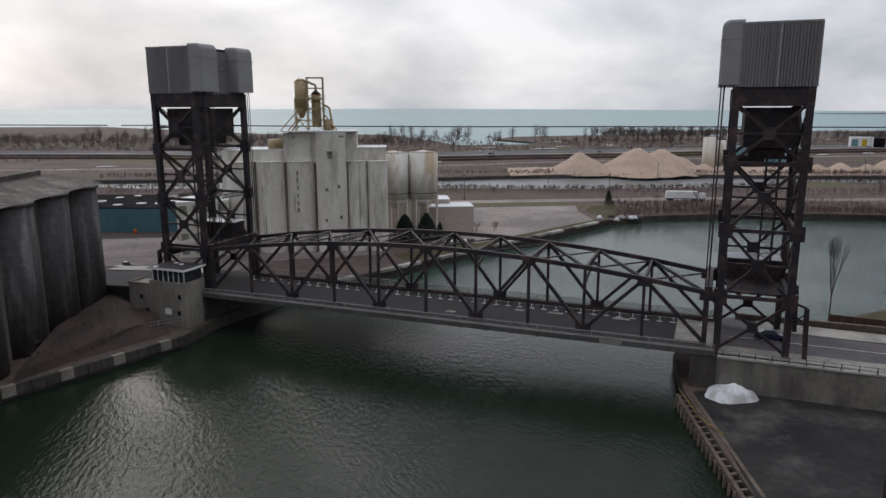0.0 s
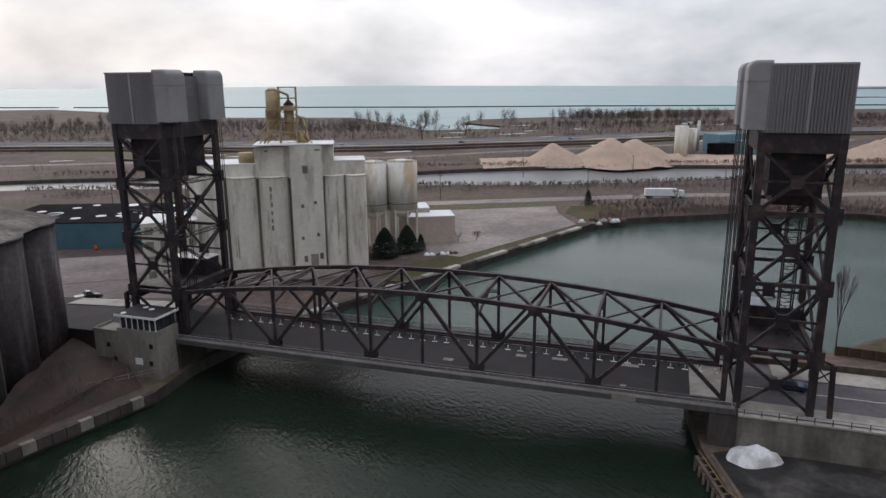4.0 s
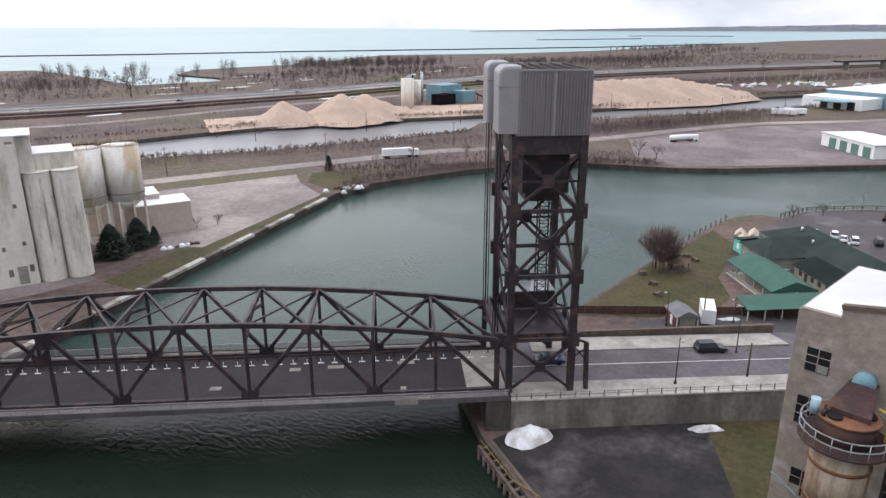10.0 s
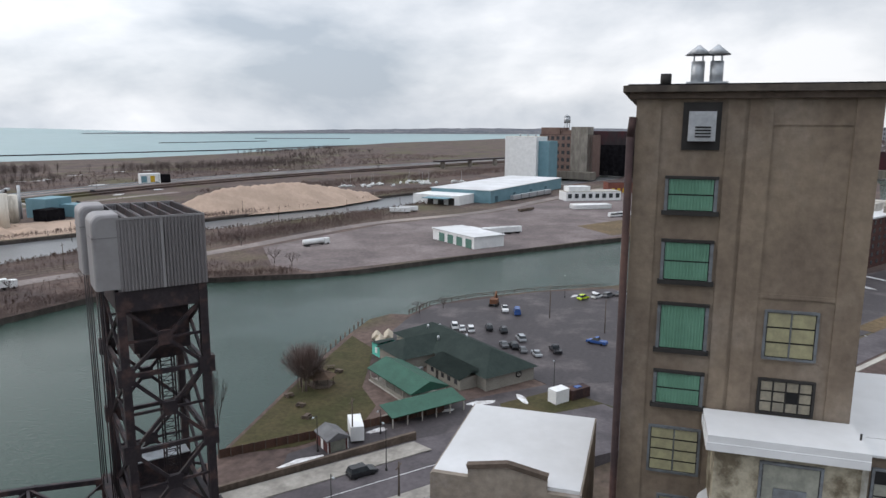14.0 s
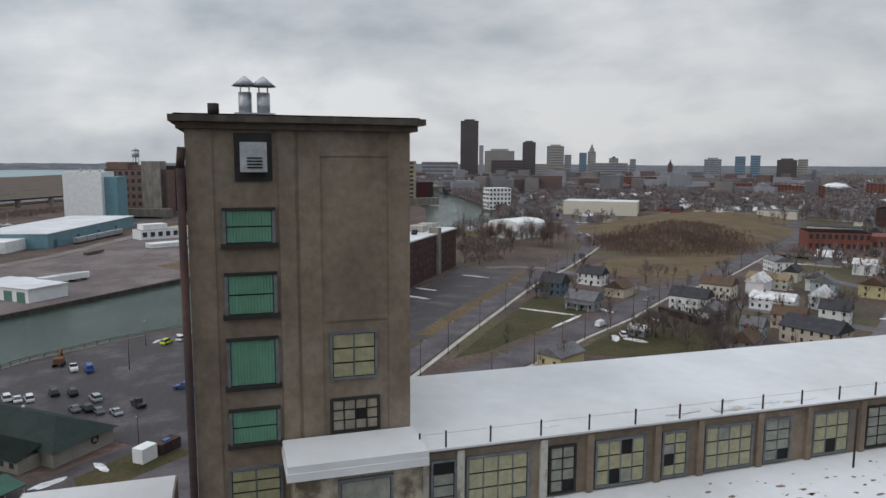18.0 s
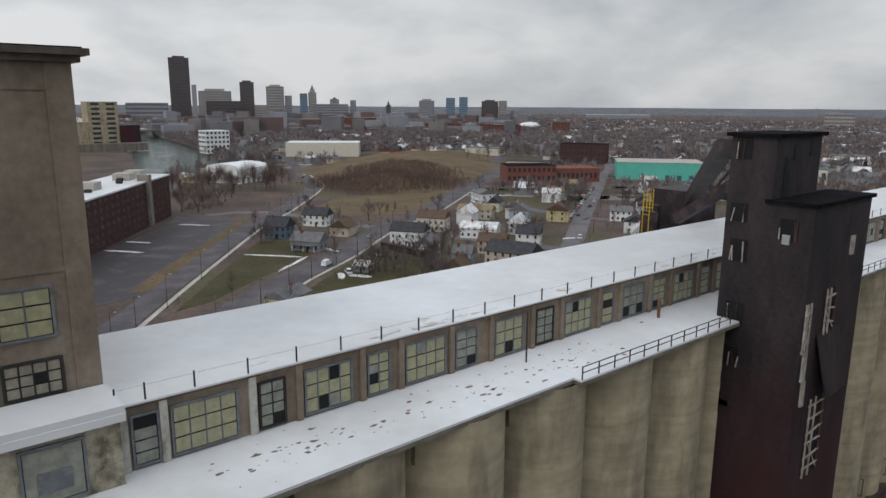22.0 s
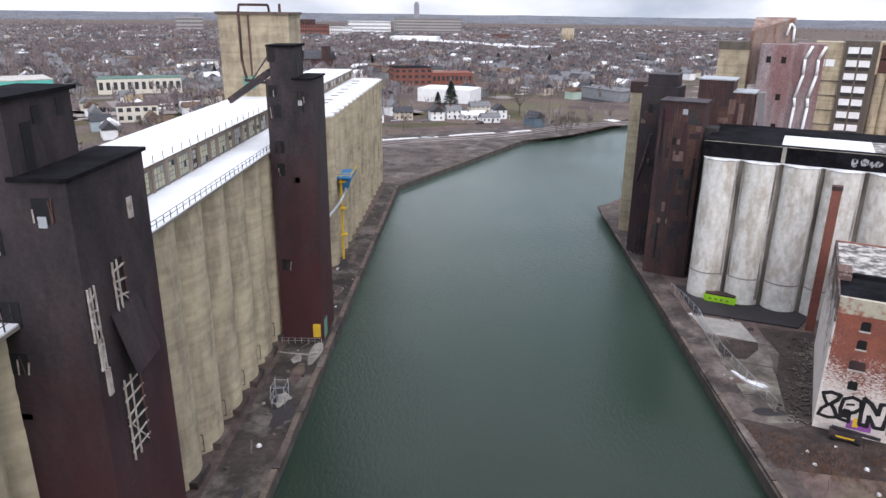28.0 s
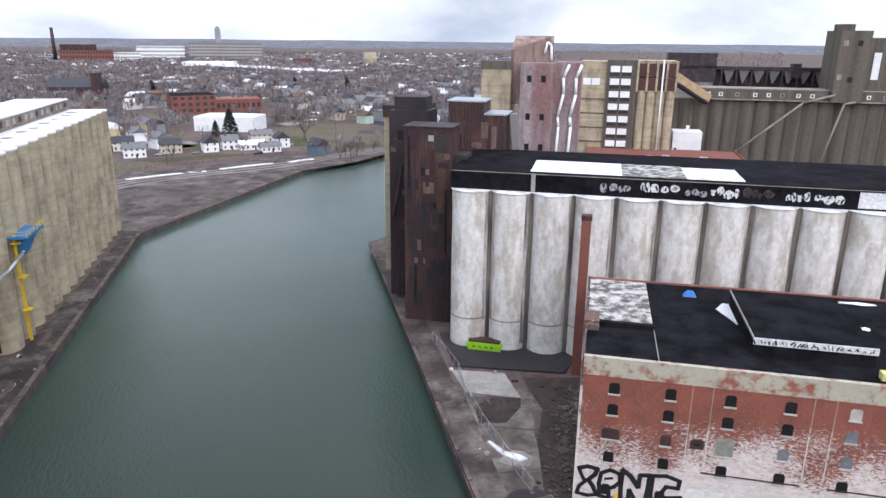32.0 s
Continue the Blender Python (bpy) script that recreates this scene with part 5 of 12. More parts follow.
def marine_tower(xw, yn, depth, label, torn, ux=3.9, h1=49.6, h2=55.5):
    """A dark iron-clad tower: a wide lower block and a narrower upper block; xw and yn are its west and north faces, ux the set-back of the upper block."""
    t = thing("marine_tower", (xw, yn, GROUND), label, "marine tower", "iron-clad marine towers")
    yb = -depth
    body = part("lower_block", Geo().box(0, 8.2, yb, 0, 0, h1), IRON_CLAD, t, "dark rusted sheet-iron cladding, red towards the base")
    part("lower_roof", Geo().box(-0.3, ux + 0.5, yb - 0.3, 0.3, h1, h1 + 0.35), BLACK_ROOF, body)
    up = part("upper_block", Geo().box(ux, ux + 4.3, yb + 3.4, 0, h1, h2), IRON_CLAD, t)
    part("upper_roof", Geo().box(ux - 0.4, ux + 4.7, yb + 3.0, 0.4, h2, h2 + 0.35), BLACK_ROOF, up)
    rr = random.Random(int(-yn))
    def hole(face, a, z, w, hh, parent=body):
        """A torn opening: flat near-black panel for the unlit inside, with scraps of sash bars."""
        if face == "n":
            ob = part("opening", Geo().box(a - w / 2, a + w / 2, -0.02, 0.05, z, z + hh), DARK, parent)
            for k in range(3):
                s0 = a - w / 2 + w * rr.random()
                part("sash_bar", Geo().beam((s0, 0.08, z), (s0 + rr.uniform(-0.3, 0.3), 0.08, z + hh * rr.uniform(0.5, 1)), 0.1, 0.1), BARE_STEEL if rr.random() < 0.35 else RUST_BROWN, ob)
            return ob
        x = 0.0 if parent is body else ux
        ob = part("opening", Geo().box(x - 0.05, x + 0.02, a - w / 2, a + w / 2, z, z + hh), DARK, parent)
        return ob
    for x, z in ((6.9, 47.7), (6.6, 43.9), (6.4, 37.7), (6.4, 33.4), (6.6, 15.0), (6.9, 53.6), (2.1, 46.6)):
        hole("n", x, z - 0.2, rr.uniform(1.4, 1.9), rr.uniform(1.8, 2.5))
    pane = part("grey_panel", Geo().box(1.9, 2.6, 0.05, 0.12, 46.0, 46.9), GALV, body)
    for yy, z in ((-4.0, 53.4), (-7.4, 53.6)):
        hole("w", yy, z, 1.1, 1.4, up)
    hole("w", -2.4, 49.9, 1.2, 3.8, up)
    if torn:
        # long torn strips on the river face, with bare framing in them
        for yy, z, w, hh in ((-0.75, 36.4, 1.2, 4.4), (-1.0, 33.6, 0.8, 2.6), (-5.0, 22.8, 3.4, 8.0), (-5.4, 37.4, 2.2, 4.2), (-1.4, 31.0, 0.6, 2.2), (-8.9, 44.6, 0.7, 1.6)):
            ob = hole("w", yy, z, w, hh)
            rungs = max(2, int(hh / 1.3))
            for k in range(rungs):
                zz = z + hh * (k + 0.5) / rungs
                part("bare_girt", Geo().beam((-0.13, yy - w / 2, zz), (-0.13, yy + w / 2, zz + rr.uniform(-0.4, 0.4)), 0.12, 0.15), BARE_STEEL, ob)
            for k in (-0.42, 0.08, 0.42):
                part("bare_post", Geo().beam((-0.1, yy + w * k, z - 0.3), (-0.1, yy + w * k, z + hh), 0.12, 0.2), BARE_STEEL if k > -0.4 or w < 2 else RUST_BROWN, ob)
            part("bare_brace", Geo().beam((-0.16, yy - w * 0.4, z + 0.2), (-0.16, yy + w * 0.4, z + hh * 0.45), 0.08, 0.12), BARE_STEEL, ob)
        part("hanging_sheet", Geo().add([(-0.1, -3.2, 37.3), (-0.1, -8.0, 37.6), (-1.0, -9.4, 31.2), (-1.2, -4.2, 31.0), (-0.05, -3.2, 37.2), (-0.05, -8.0, 37.5), (-0.95, -9.4, 31.1), (-1.15, -4.2, 30.9)],
             [(0, 1, 2, 3), (7, 6, 5, 4), (0, 3, 7, 4), (1, 5, 6, 2), (2, 6, 7, 3), (0, 4, 5, 1)]), IRON_CLAD, body, "loose rusted sheet hanging off the wall")
    for k in range(12):
        z = rr.uniform(6, 46)
        face_n = rr.random() < 0.5
        a = rr.uniform(1, 7)
        w, hh = rr.uniform(0.8, 2.2), rr.uniform(1.0, 3.0)
        g = Geo().box(a, a + w, 0.0, 0.035, z, z + hh) if face_n else Geo().box(-0.035, 0.0, -a - w, -a, z, z + hh)
        part("patch_sheet", g, IRON_CLAD, body)
    # spout arms towards the bins
    part("spout_arm", Geo().beam((8.2, -3.5, 51.5), (16.5, -5.0, 46.0), 0.9, 1.1), STEEL, t, "dark conveyor spout to the bin house")
    part("spout_arm", Geo().beam((8.2, -6.5, 49.0), (14.0, -7.0, 49.6), 0.5, 0.5), STEEL, t)
    part("spout_tie", Geo().beam((8.2, -3.5, 54.5), (12.5, -4.2, 49.0), 0.2, 0.2), STEEL, t)
    return t


marine_tower(33.8, -42.0, 12.6, "tall dark iron-clad marine tower with torn sheeting", True)
mt = marine_tower(31.4, -115.4, 10.2, "tall dark iron-clad marine tower farther along the wharf", False, 3.0, 50.4, 55.9)
part("yellow_box", Geo().box(0.6, 2.0, 0.0, 0.5, 1.0, 3.6), YELLOW, mt, "yellow box at the tower foot")
part("green_panel", Geo().box(-0.06, 0.0, -3.2, -0.5, 0.2, 4.2), GREEN_SHEET, mt, "green painted panel at the tower foot")
for k in range(7):
    part("foot_rail_post", Geo().cyl(0.2 + k * 1.3, 1.6, 0, 1.3, 0.05, 6), GALV, mt)
for z in (0.7, 1.25):
    part("foot_rail", Geo().rod((0.2, 1.6, z), (8.0, 1.6, z), 0.03, 0.03, 5), GALV, mt)

# ---------------------------------------------------------------- second bin house and round-cornered headhouse
hh = thing("elevator_headhouse", (56.0, -165, GROUND), "tan concrete headhouse with green sheeted windows and a rusty roof pipe", "grain elevator")
part("wall", Geo().box(-8.4, 8.6, -12, 0, 0, 60.8), SILO_CONCRETE, hh, "buff stained concrete walls")
part("roof", Geo().box(-8.9, 9.1, -12.5, 0.5, 60.8, 61.4), TIMBER, hh)
for x in (-5.8, 2.0):
    part("window", Geo().box(x - 1.6, x + 1.6, 0.0, 0.12, 43.4, 46.4), GREEN_SHEET, hh, "green sheeted window")
part("roof_pipe", Geo().tube([(2.6, 0.35, 46.0), (3.4, 0.35, 50), (3.4, 0.35, 61.2), (3.4, -0.5, 63.0), (-3.2, -2.0, 63.0), (-3.4, -2.0, 61.4)], 0.3, 8), RUST_BROWN, hh, "rusty looping pipe")
part("stain_strip", Geo().box(1.0, 1.5, 0.0, 0.04, 46, 60.6), RUST_BROWN, hh)

ax = thing("annex_bins", (39.6, -160, GROUND), "second block of tall buff concrete bins with snow on top", "silos")
YA0, YA1 = -156.5, -254.0
n_b = 15
pb = (YA0 - YA1) / n_b
for i in range(n_b):
    y = YA0 - pb * (i + 0.5) + 160
    part("bin", Geo().cyl(0.2, y, 0, 37.8, pb / 2 + 0.12, 20, caps=False, a0=radians(75), a1=radians(285)), SILO_CONCRETE, ax)
    part("vent_hole", Geo().box(-3.1, -2.9, y - 0.35, y + 0.35, 1.0, 2.2), DARK, ax)
part("dark_slot", Geo().box(-0.3, 0.8, 3.5, 3.72, 0.5, 37.6), DARK, ax)
part("body", Geo().box(0, 24.0, YA1 + 160, YA0 + 160, 0, 37.8), SILO_DARK, ax, "plain concrete body of the bins")
for i in range(5):
    x = 2 + 5 * i
    part("end_bin", Geo().cyl(x, YA1 + 160 + 0.4, 0, 37.8, 2.9, 16, caps=False, a0=radians(180), a1=radians(360)), SILO_CONCRETE, ax)
g = Geo()
prof = []
for i in range(n_b):
    yc = YA0 - pb * (i + 0.5) + 160
    for k in range(7):
        a = radians(105 + 25 * k)
        prof.append((0.2 + (pb / 2 + 0.3) * math.cos(a), yc + (pb / 2 + 0.1) * math.sin(a)))
part("top_slab", Geo().prism([(24, YA1 + 160), (24, YA0 + 160)] + prof, 37.8, 38.2), SNOW, ax, "patchy snow on the scalloped top slab")
for i in range(10):
    part("bare_patch", Geo().cyl(3.6 + rng.uniform(-0.4, 1.2), YA0 + 160 - 6 - i * 9 + rng.uniform(-2, 2), 38.1, 38.24, rng.uniform(0.9, 1.6), 14), SILO_DARK, ax)
part("gallery", Geo().box(8, 22, YA1 + 161, YA0 + 160, 38.2, 41.2), TAN_CONCRETE, ax)
part("gallery_snow", Geo().box(7.8, 22.2, YA1 + 160.8, YA0 + 160.2, 41.2, 41.5), SNOW, ax, "white snow on the gallery roof")
for i in range(22):
    y = YA0 + 160 - 3 - i * 4.3
    part("gallery_window", Geo().box(7.94, 8.0, y - 1.0, y + 1.0, 39.2, 40.6), GREY_GLASS if i % 3 else DARK, ax)

# ---------------------------------------------------------------- makers of repeated things: trees, cars, poles, houses
def branch(g, p, d, length, r, depth, rr, spread):
    q = p + d * length
    g.rod(p, q, r, r * 0.62, 5 if depth > 2 else 3)
    if depth == 0:
        return
    for _ in range(3 if depth > 1 else 4):
        a = rr.uniform(0, 6.283)
        k = rr.uniform(0.35, 0.75) * spread
        o = d.orthogonal().normalized()
        nd = (d + (o * math.cos(a) + d.cross(o) * math.sin(a)) * k + Vector((0, 0, 0.12))).normalized()
        branch(g, p.lerp(q, rr.uniform(0.55, 1.0)), nd, length * rr.uniform(0.6, 0.82), r * 0.55, depth - 1, rr, spread)


def tree_meshes(seed, height, spread):
    rr = random.Random(seed)
    trunk, crown = Geo(), Geo()
    trunk.rod((0, 0, -0.2), (0, 0, height * 0.26), height * 0.026, height * 0.019, 8)
    for k in range(5):
        a = 6.283 * k / 5 + rr.uniform(-0.4, 0.4)
        d = Vector((math.cos(a) * spread * 0.7, math.sin(a) * spread * 0.7, 1.0)).normalized()
        branch(crown, Vector((0, 0, height * (0.2 + 0.06 * rr.random()))), d, height * 0.25, height * 0.012, 4, rr, spread)
    return trunk.mesh("trunk", BARK), crown.mesh("crown", BARK)


TREES = [tree_meshes(21 + i, 10.0, s) for i, s in enumerate((1.0, 0.85, 1.15, 0.6))]


def bare_tree(x, y, h, kind=0, z=None, label="leafless winter tree with fine grey-brown twigs", group=""):
    t = thing("bare_tree", (x, y, GROUND if z is None else z), label, "tree", group, rz=(x * 37 + y * 53) % 360)
    t.scale = (h / 10,) * 3
    part("trunk", TREES[kind % 4][0], None, t)
    part("crown", TREES[kind % 4][1], None, t)
    return t


def conifer_mesh(seed):
    rr = random.Random(seed)
    g = Geo()
    for k in range(1700):
        f = rr.random() ** 0.9
        z = 0.6 + 9.2 * f
        rad = (2.6 * (1 - f) ** 0.8 + 0.15) * rr.uniform(0.55, 1.08)
        a = rr.uniform(0, 6.283)
        c = Vector((math.cos(a) * rad, math.sin(a) * rad, z + rr.uniform(-0.2, 0.2)))
        out, side = Vector((math.cos(a), math.sin(a), -0.35)), Vector((-math.sin(a), math.cos(a), rr.uniform(-0.4, 0.4)))
        s = rr.uniform(0.28, 0.6)
        g.add([tuple(c - out * s), tuple(c + side * s * 0.45), tuple(c + out * s * 0.8), tuple(c - side * s * 0.45)], [(0, 1, 2, 3)])
    return g.mesh("needles", CONIFER)


NEEDLES = conifer_mesh(5)


def conifer(x, y, h, z=None, wide=1.25):
    t = thing("conifer", (x, y, GROUND if z is None else z), "dark green dense conifer", "tree", rz=(x * 91) % 360)
    t.scale = (h / 10 * wide, h / 10 * wide, h / 10)
    part("trunk", Geo().cyl(0, 0, -0.1, 9, 0.22, 6, 0.04), BARK, t)
    part("needles", NEEDLES, None, t)
    return t


def twig_mesh(name, origin, tip, half, mat_, rr):
    """Thin tapering strips from origin to tip, as one mesh; half: half their width at the foot."""
    n = len(origin)
    d = tip - origin
    turn = np.arctan2(d[:, 1], d[:, 0]) + 1.5708 + rr.uniform(-0.7, 0.7, n)
    side = np.stack([np.cos(turn), np.sin(turn), np.zeros(n)], 1) * half[:, None]
    v = np.stack([origin - side, origin + side, tip + side * 0.35, tip - side * 0.35], 1).reshape(-1, 3)
    me = bpy.data.meshes.new(name)
    me.vertices.add(4 * n)
    me.vertices.foreach_set("co", v.astype(np.float32).ravel())
    me.loops.add(4 * n)
    me.loops.foreach_set("vertex_index", np.arange(4 * n, dtype=np.int32))
    me.polygons.add(n)
    me.polygons.foreach_set("loop_start", np.arange(0, 4 * n, 4, dtype=np.int32))
    me.materials.append(mat_)
    me.update(calc_edges=True)
    return me


def thicket(name, spots, label, h0=1.5, h1=4.0, blades=14, mat_=None, seed=1, lean=0.5, width=0.05):
    """Low bare bushes, as one object: thin stems that fan out from the foot of each bush."""
    rr = np.random.RandomState(seed)
    base = np.repeat(np.array(spots, float), blades, 0)
    n = len(base)
    h = np.repeat(rr.uniform(h0, h1, len(spots)), blades)
    a, out, up = rr.uniform(0, 6.283, n), rr.uniform(0.05, 0.75, n), rr.uniform(0.35, 1.0, n)
    ring = np.stack([np.cos(a), np.sin(a), np.zeros(n)], 1)
    foot = base + ring * (h * out * 0.45)[:, None] + np.stack([np.zeros(n), np.zeros(n), h * rr.uniform(-0.05, 0.35, n)], 1)
    tip = base + ring * (h * out * 1.05)[:, None]
    tip[:, 2] += h * up * np.sqrt(np.maximum(0.1, 1.0 - 0.6 * out * out))
    return solid(name, twig_mesh(name, foot, tip, h * min(width, 0.02) * rr.uniform(0.5, 1.1, n), mat_ or SCRUB, rr), None, label, "scrub", kind="stuff")


def twig_wood(name, spots, label, h0, h1, twigs=26, seed=1, width=0.006, mat_=None):
    """Many leafless trees as one object: a slim stem and a rounded, see-through crown of thin twigs each."""
    rr = np.random.RandomState(seed)
    base = np.array(spots, float)
    h = rr.uniform(h0, h1, len(base))
    wide = rr.uniform(0.24, 0.36, len(base))
    b, hh, ww = np.repeat(base, twigs, 0), np.repeat(h, twigs), np.repeat(wide, twigs)
    n = len(b)
    a, c, r = rr.uniform(0, 6.283, n), rr.uniform(-0.75, 1.0, n), rr.uniform(0.25, 1.0, n) ** 0.45
    flat = np.sqrt(1 - c * c)
    tip = b + np.stack([np.cos(a) * flat * r * hh * ww, np.sin(a) * flat * r * hh * ww, hh * (0.62 + 0.38 * c * r)], 1)
    stem = b + np.stack([np.zeros(n), np.zeros(n), np.minimum(hh * rr.uniform(0.12, 0.6, n), tip[:, 2] - b[:, 2])], 1)
    foot = tip + (stem - tip) * rr.uniform(0.25, 0.8, n)[:, None]
    trunk_top = base + np.stack([np.zeros(len(h)), np.zeros(len(h)), h * 0.75], 1)
    origin = np.concatenate([foot, base - np.array([0, 0, 0.2])])
    end = np.concatenate([tip, trunk_top])
    half = np.concatenate([hh * width * rr.uniform(0.5, 1.1, n), h * 0.009])
    return solid(name, twig_mesh(name, origin, end, half, mat_ or BARK, rr), None, label, "trees", kind="stuff")


def scatter_line(pts, n, width, rr, z=None):
    out = []
    seg = [(Vector(a), Vector(b)) for a, b in zip(pts, pts[1:])]
    tot = sum((b - a).length for a, b in seg)
    for a, b in seg:
        for _ in range(int(n * (b - a).length / tot)):
            p = a.lerp(b, rr.random())
            out.append((p.x + rr.gauss(0, width / 2), p.y + rr.gauss(0, width / 2), GROUND if z is None else z))
    return out


CAR_COLOURS = {"white": (0.7, 0.71, 0.72), "silver": (0.36, 0.38, 0.4), "black": (0.018, 0.019, 0.022), "blue": (0.03, 0.08, 0.25), "grey": (0.13, 0.135, 0.145), "lime": (0.45, 0.6, 0.02), "red": (0.3, 0.03, 0.03), "dark blue": (0.02, 0.03, 0.07)}
CAR_MATS = {k: mat("car_paint_" + k.replace(" ", "_"), v, tuple(c * 0.94 for c in v), rough=0.25, bump=0, grain=0.03) for k, v in CAR_COLOURS.items()}
CAR_CACHE = {}


def car(kind, colour, x, y, rz, z=None, group="parked cars", state="parked"):
    """kind: sedan, suv, van or pickup; local x is forwards."""
    key = (kind, colour)
    if key not in CAR_CACHE:
        ln, w, belt, top = {"sedan": (4.7, 1.8, 0.92, 1.42), "suv": (4.8, 1.9, 1.05, 1.75), "van": (5.4, 2.0, 1.15, 2.2), "pickup": (5.7, 2.0, 1.1, 1.85)}[kind]
        h = ln / 2
        def prof(pts, w0, w1):
            g = Geo()
            n = len(pts)
            g.add([(px, -(w0 if pz <= belt + 0.01 else w1) / 2, pz) for px, pz in pts] + [(px, (w0 if pz <= belt + 0.01 else w1) / 2, pz) for px, pz in pts],
                  [tuple(range(n)), tuple(range(2 * n - 1, n - 1, -1))] + [(i, i + n, (i + 1) % n + n, (i + 1) % n) for i in range(n)])
            return g
        body = prof([(-h, 0.35), (h, 0.35), (h, 0.7), (h - 0.25, 0.82), (h * 0.42, belt), (-h + 0.1, belt), (-h, belt - 0.2)], w, w)
        if kind == "sedan":
            c = [(h * 0.4, belt), (h * 0.12, top), (-h * 0.45, top), (-h * 0.78, belt)]
        elif kind == "pickup":
            c = [(h * 0.42, belt), (h * 0.2, top), (-h * 0.18, top), (-h * 0.24, belt)]
        elif kind == "van":
            c = [(h * 0.72, belt), (h * 0.45, top), (-h + 0.12, top), (-h + 0.08, belt)]
        else:
            c = [(h * 0.42, belt), (h * 0.2, top), (-h + 0.35, top), (-h + 0.1, belt)]
        glass = prof(c, w * 0.96, w * 0.76)
        rf = Geo().box(c[2][0] + 0.05, c[1][0] - 0.05, -w * 0.38, w * 0.38, top - 0.02, top + 0.05)
        wheel = Geo().rod((0, -0.11, 0), (0, 0.11, 0), 0.34, 0.34, 12)
        CAR_CACHE[key] = (body.mesh("body", CAR_MATS[colour]), glass.mesh("windows", GLASS if kind != "van" else CAR_MATS[colour]), rf.mesh("roof", CAR_MATS[colour]), wheel.mesh("wheel", RUBBER), ln, w)
    body, glass, rf, wheel, ln, w = CAR_CACHE[key]
    nm = {"sedan": "car", "suv": "car", "van": "van", "pickup": "pickup_truck"}[kind]
    t = thing(nm, (x, y, (GROUND + 0.06) if z is None else z), f"{colour} {kind} {state} on the asphalt", nm.replace("_", " "), group, rz=rz)
    part("body", body, None, t)
    part("windows", glass, None, t)
    part("roof", rf, None, t)
    for sx in (-0.31, 0.31):
        for sy in (-0.45, 0.45):
            ob = part("wheel", wheel, None, t)
            ob.location = (sx * ln, sy * w, 0.34)
    return t


def street_pole(x, y, h, kind="pole", z=None, rz=0.0):
    """kind: lamp (steel lamp post with a head) or pole (timber pole with a cross-arm)."""
    if kind == "lamp":
        t = thing("street_lamp", (x, y, GROUND if z is None else z), "dark steel street lamp with one head", "street lamp", "street lamps", rz=rz)
        part("post", Geo().cyl(0, 0, 0, h, 0.09, 8, 0.06), DARK_FRAME, t)
        part("foot", Geo().cyl(0, 0, 0, 0.5, 0.22, 8), DARK_FRAME, t)
        part("arm", Geo().beam((0, 0, h - 0.1), (-1.3, 0, h + 0.15), 0.07, 0.07), DARK_FRAME, t)
        part("head", Geo().box(-1.7, -1.1, -0.14, 0.14, h + 0.05, h + 0.2), GALV, t)
    else:
        t = thing("utility_pole", (x, y, GROUND if z is None else z), "weathered timber utility pole with a cross-arm", "utility pole", "utility poles", rz=rz)
        part("post", Geo().cyl(0, 0, 0, h, 0.16, 7, 0.11), TIMBER, t)
        part("crossarm", Geo().box(-1.1, 1.1, -0.06, 0.06, h - 0.8, h - 0.66), TIMBER, t)
    return t


HOUSE_WALLS = {"white": WHITE_PAINT, "grey": mat("grey_clapboard", (0.24, 0.25, 0.26), (0.2, 0.21, 0.22), scale=0.4, bump=0), "light blue": mat("light_blue_clapboard", (0.34, 0.4, 0.43), (0.3, 0.36, 0.39), scale=0.4, bump=0),
               "blue-grey": mat("blue_grey_clapboard", (0.12, 0.16, 0.2), (0.1, 0.14, 0.17), scale=0.4, bump=0), "beige": mat("beige_siding", (0.5, 0.44, 0.36), (0.45, 0.39, 0.32), scale=0.4, bump=0), "yellow": mat("yellow_siding", (0.52, 0.45, 0.25), (0.47, 0.41, 0.23), scale=0.4, bump=0),
               "red-brick": BRICK_RED, "pale green": mat("pale_green_siding", (0.38, 0.47, 0.4), (0.34, 0.43, 0.36), scale=0.4, bump=0), "cream": mat("cream_siding", (0.58, 0.55, 0.47), (0.53, 0.5, 0.43), scale=0.4, bump=0)}
HOUSE_ROOFS = {"dark grey": mat("dark_grey_shingles", (0.055, 0.056, 0.062), (0.04, 0.041, 0.046), scale=0.5, fine=2), "brown": mat("brown_shingles", (0.12, 0.08, 0.055), (0.09, 0.06, 0.045), scale=0.5, fine=2), "grey": mat("grey_shingles", (0.16, 0.16, 0.165), (0.12, 0.12, 0.125), scale=0.5, fine=2),
               "snowy": DIRTY_SNOW, "green": GREEN_ROOF, "tan": mat("tan_shingles", (0.26, 0.2, 0.12), (0.21, 0.16, 0.1), scale=0.5, fine=2)}


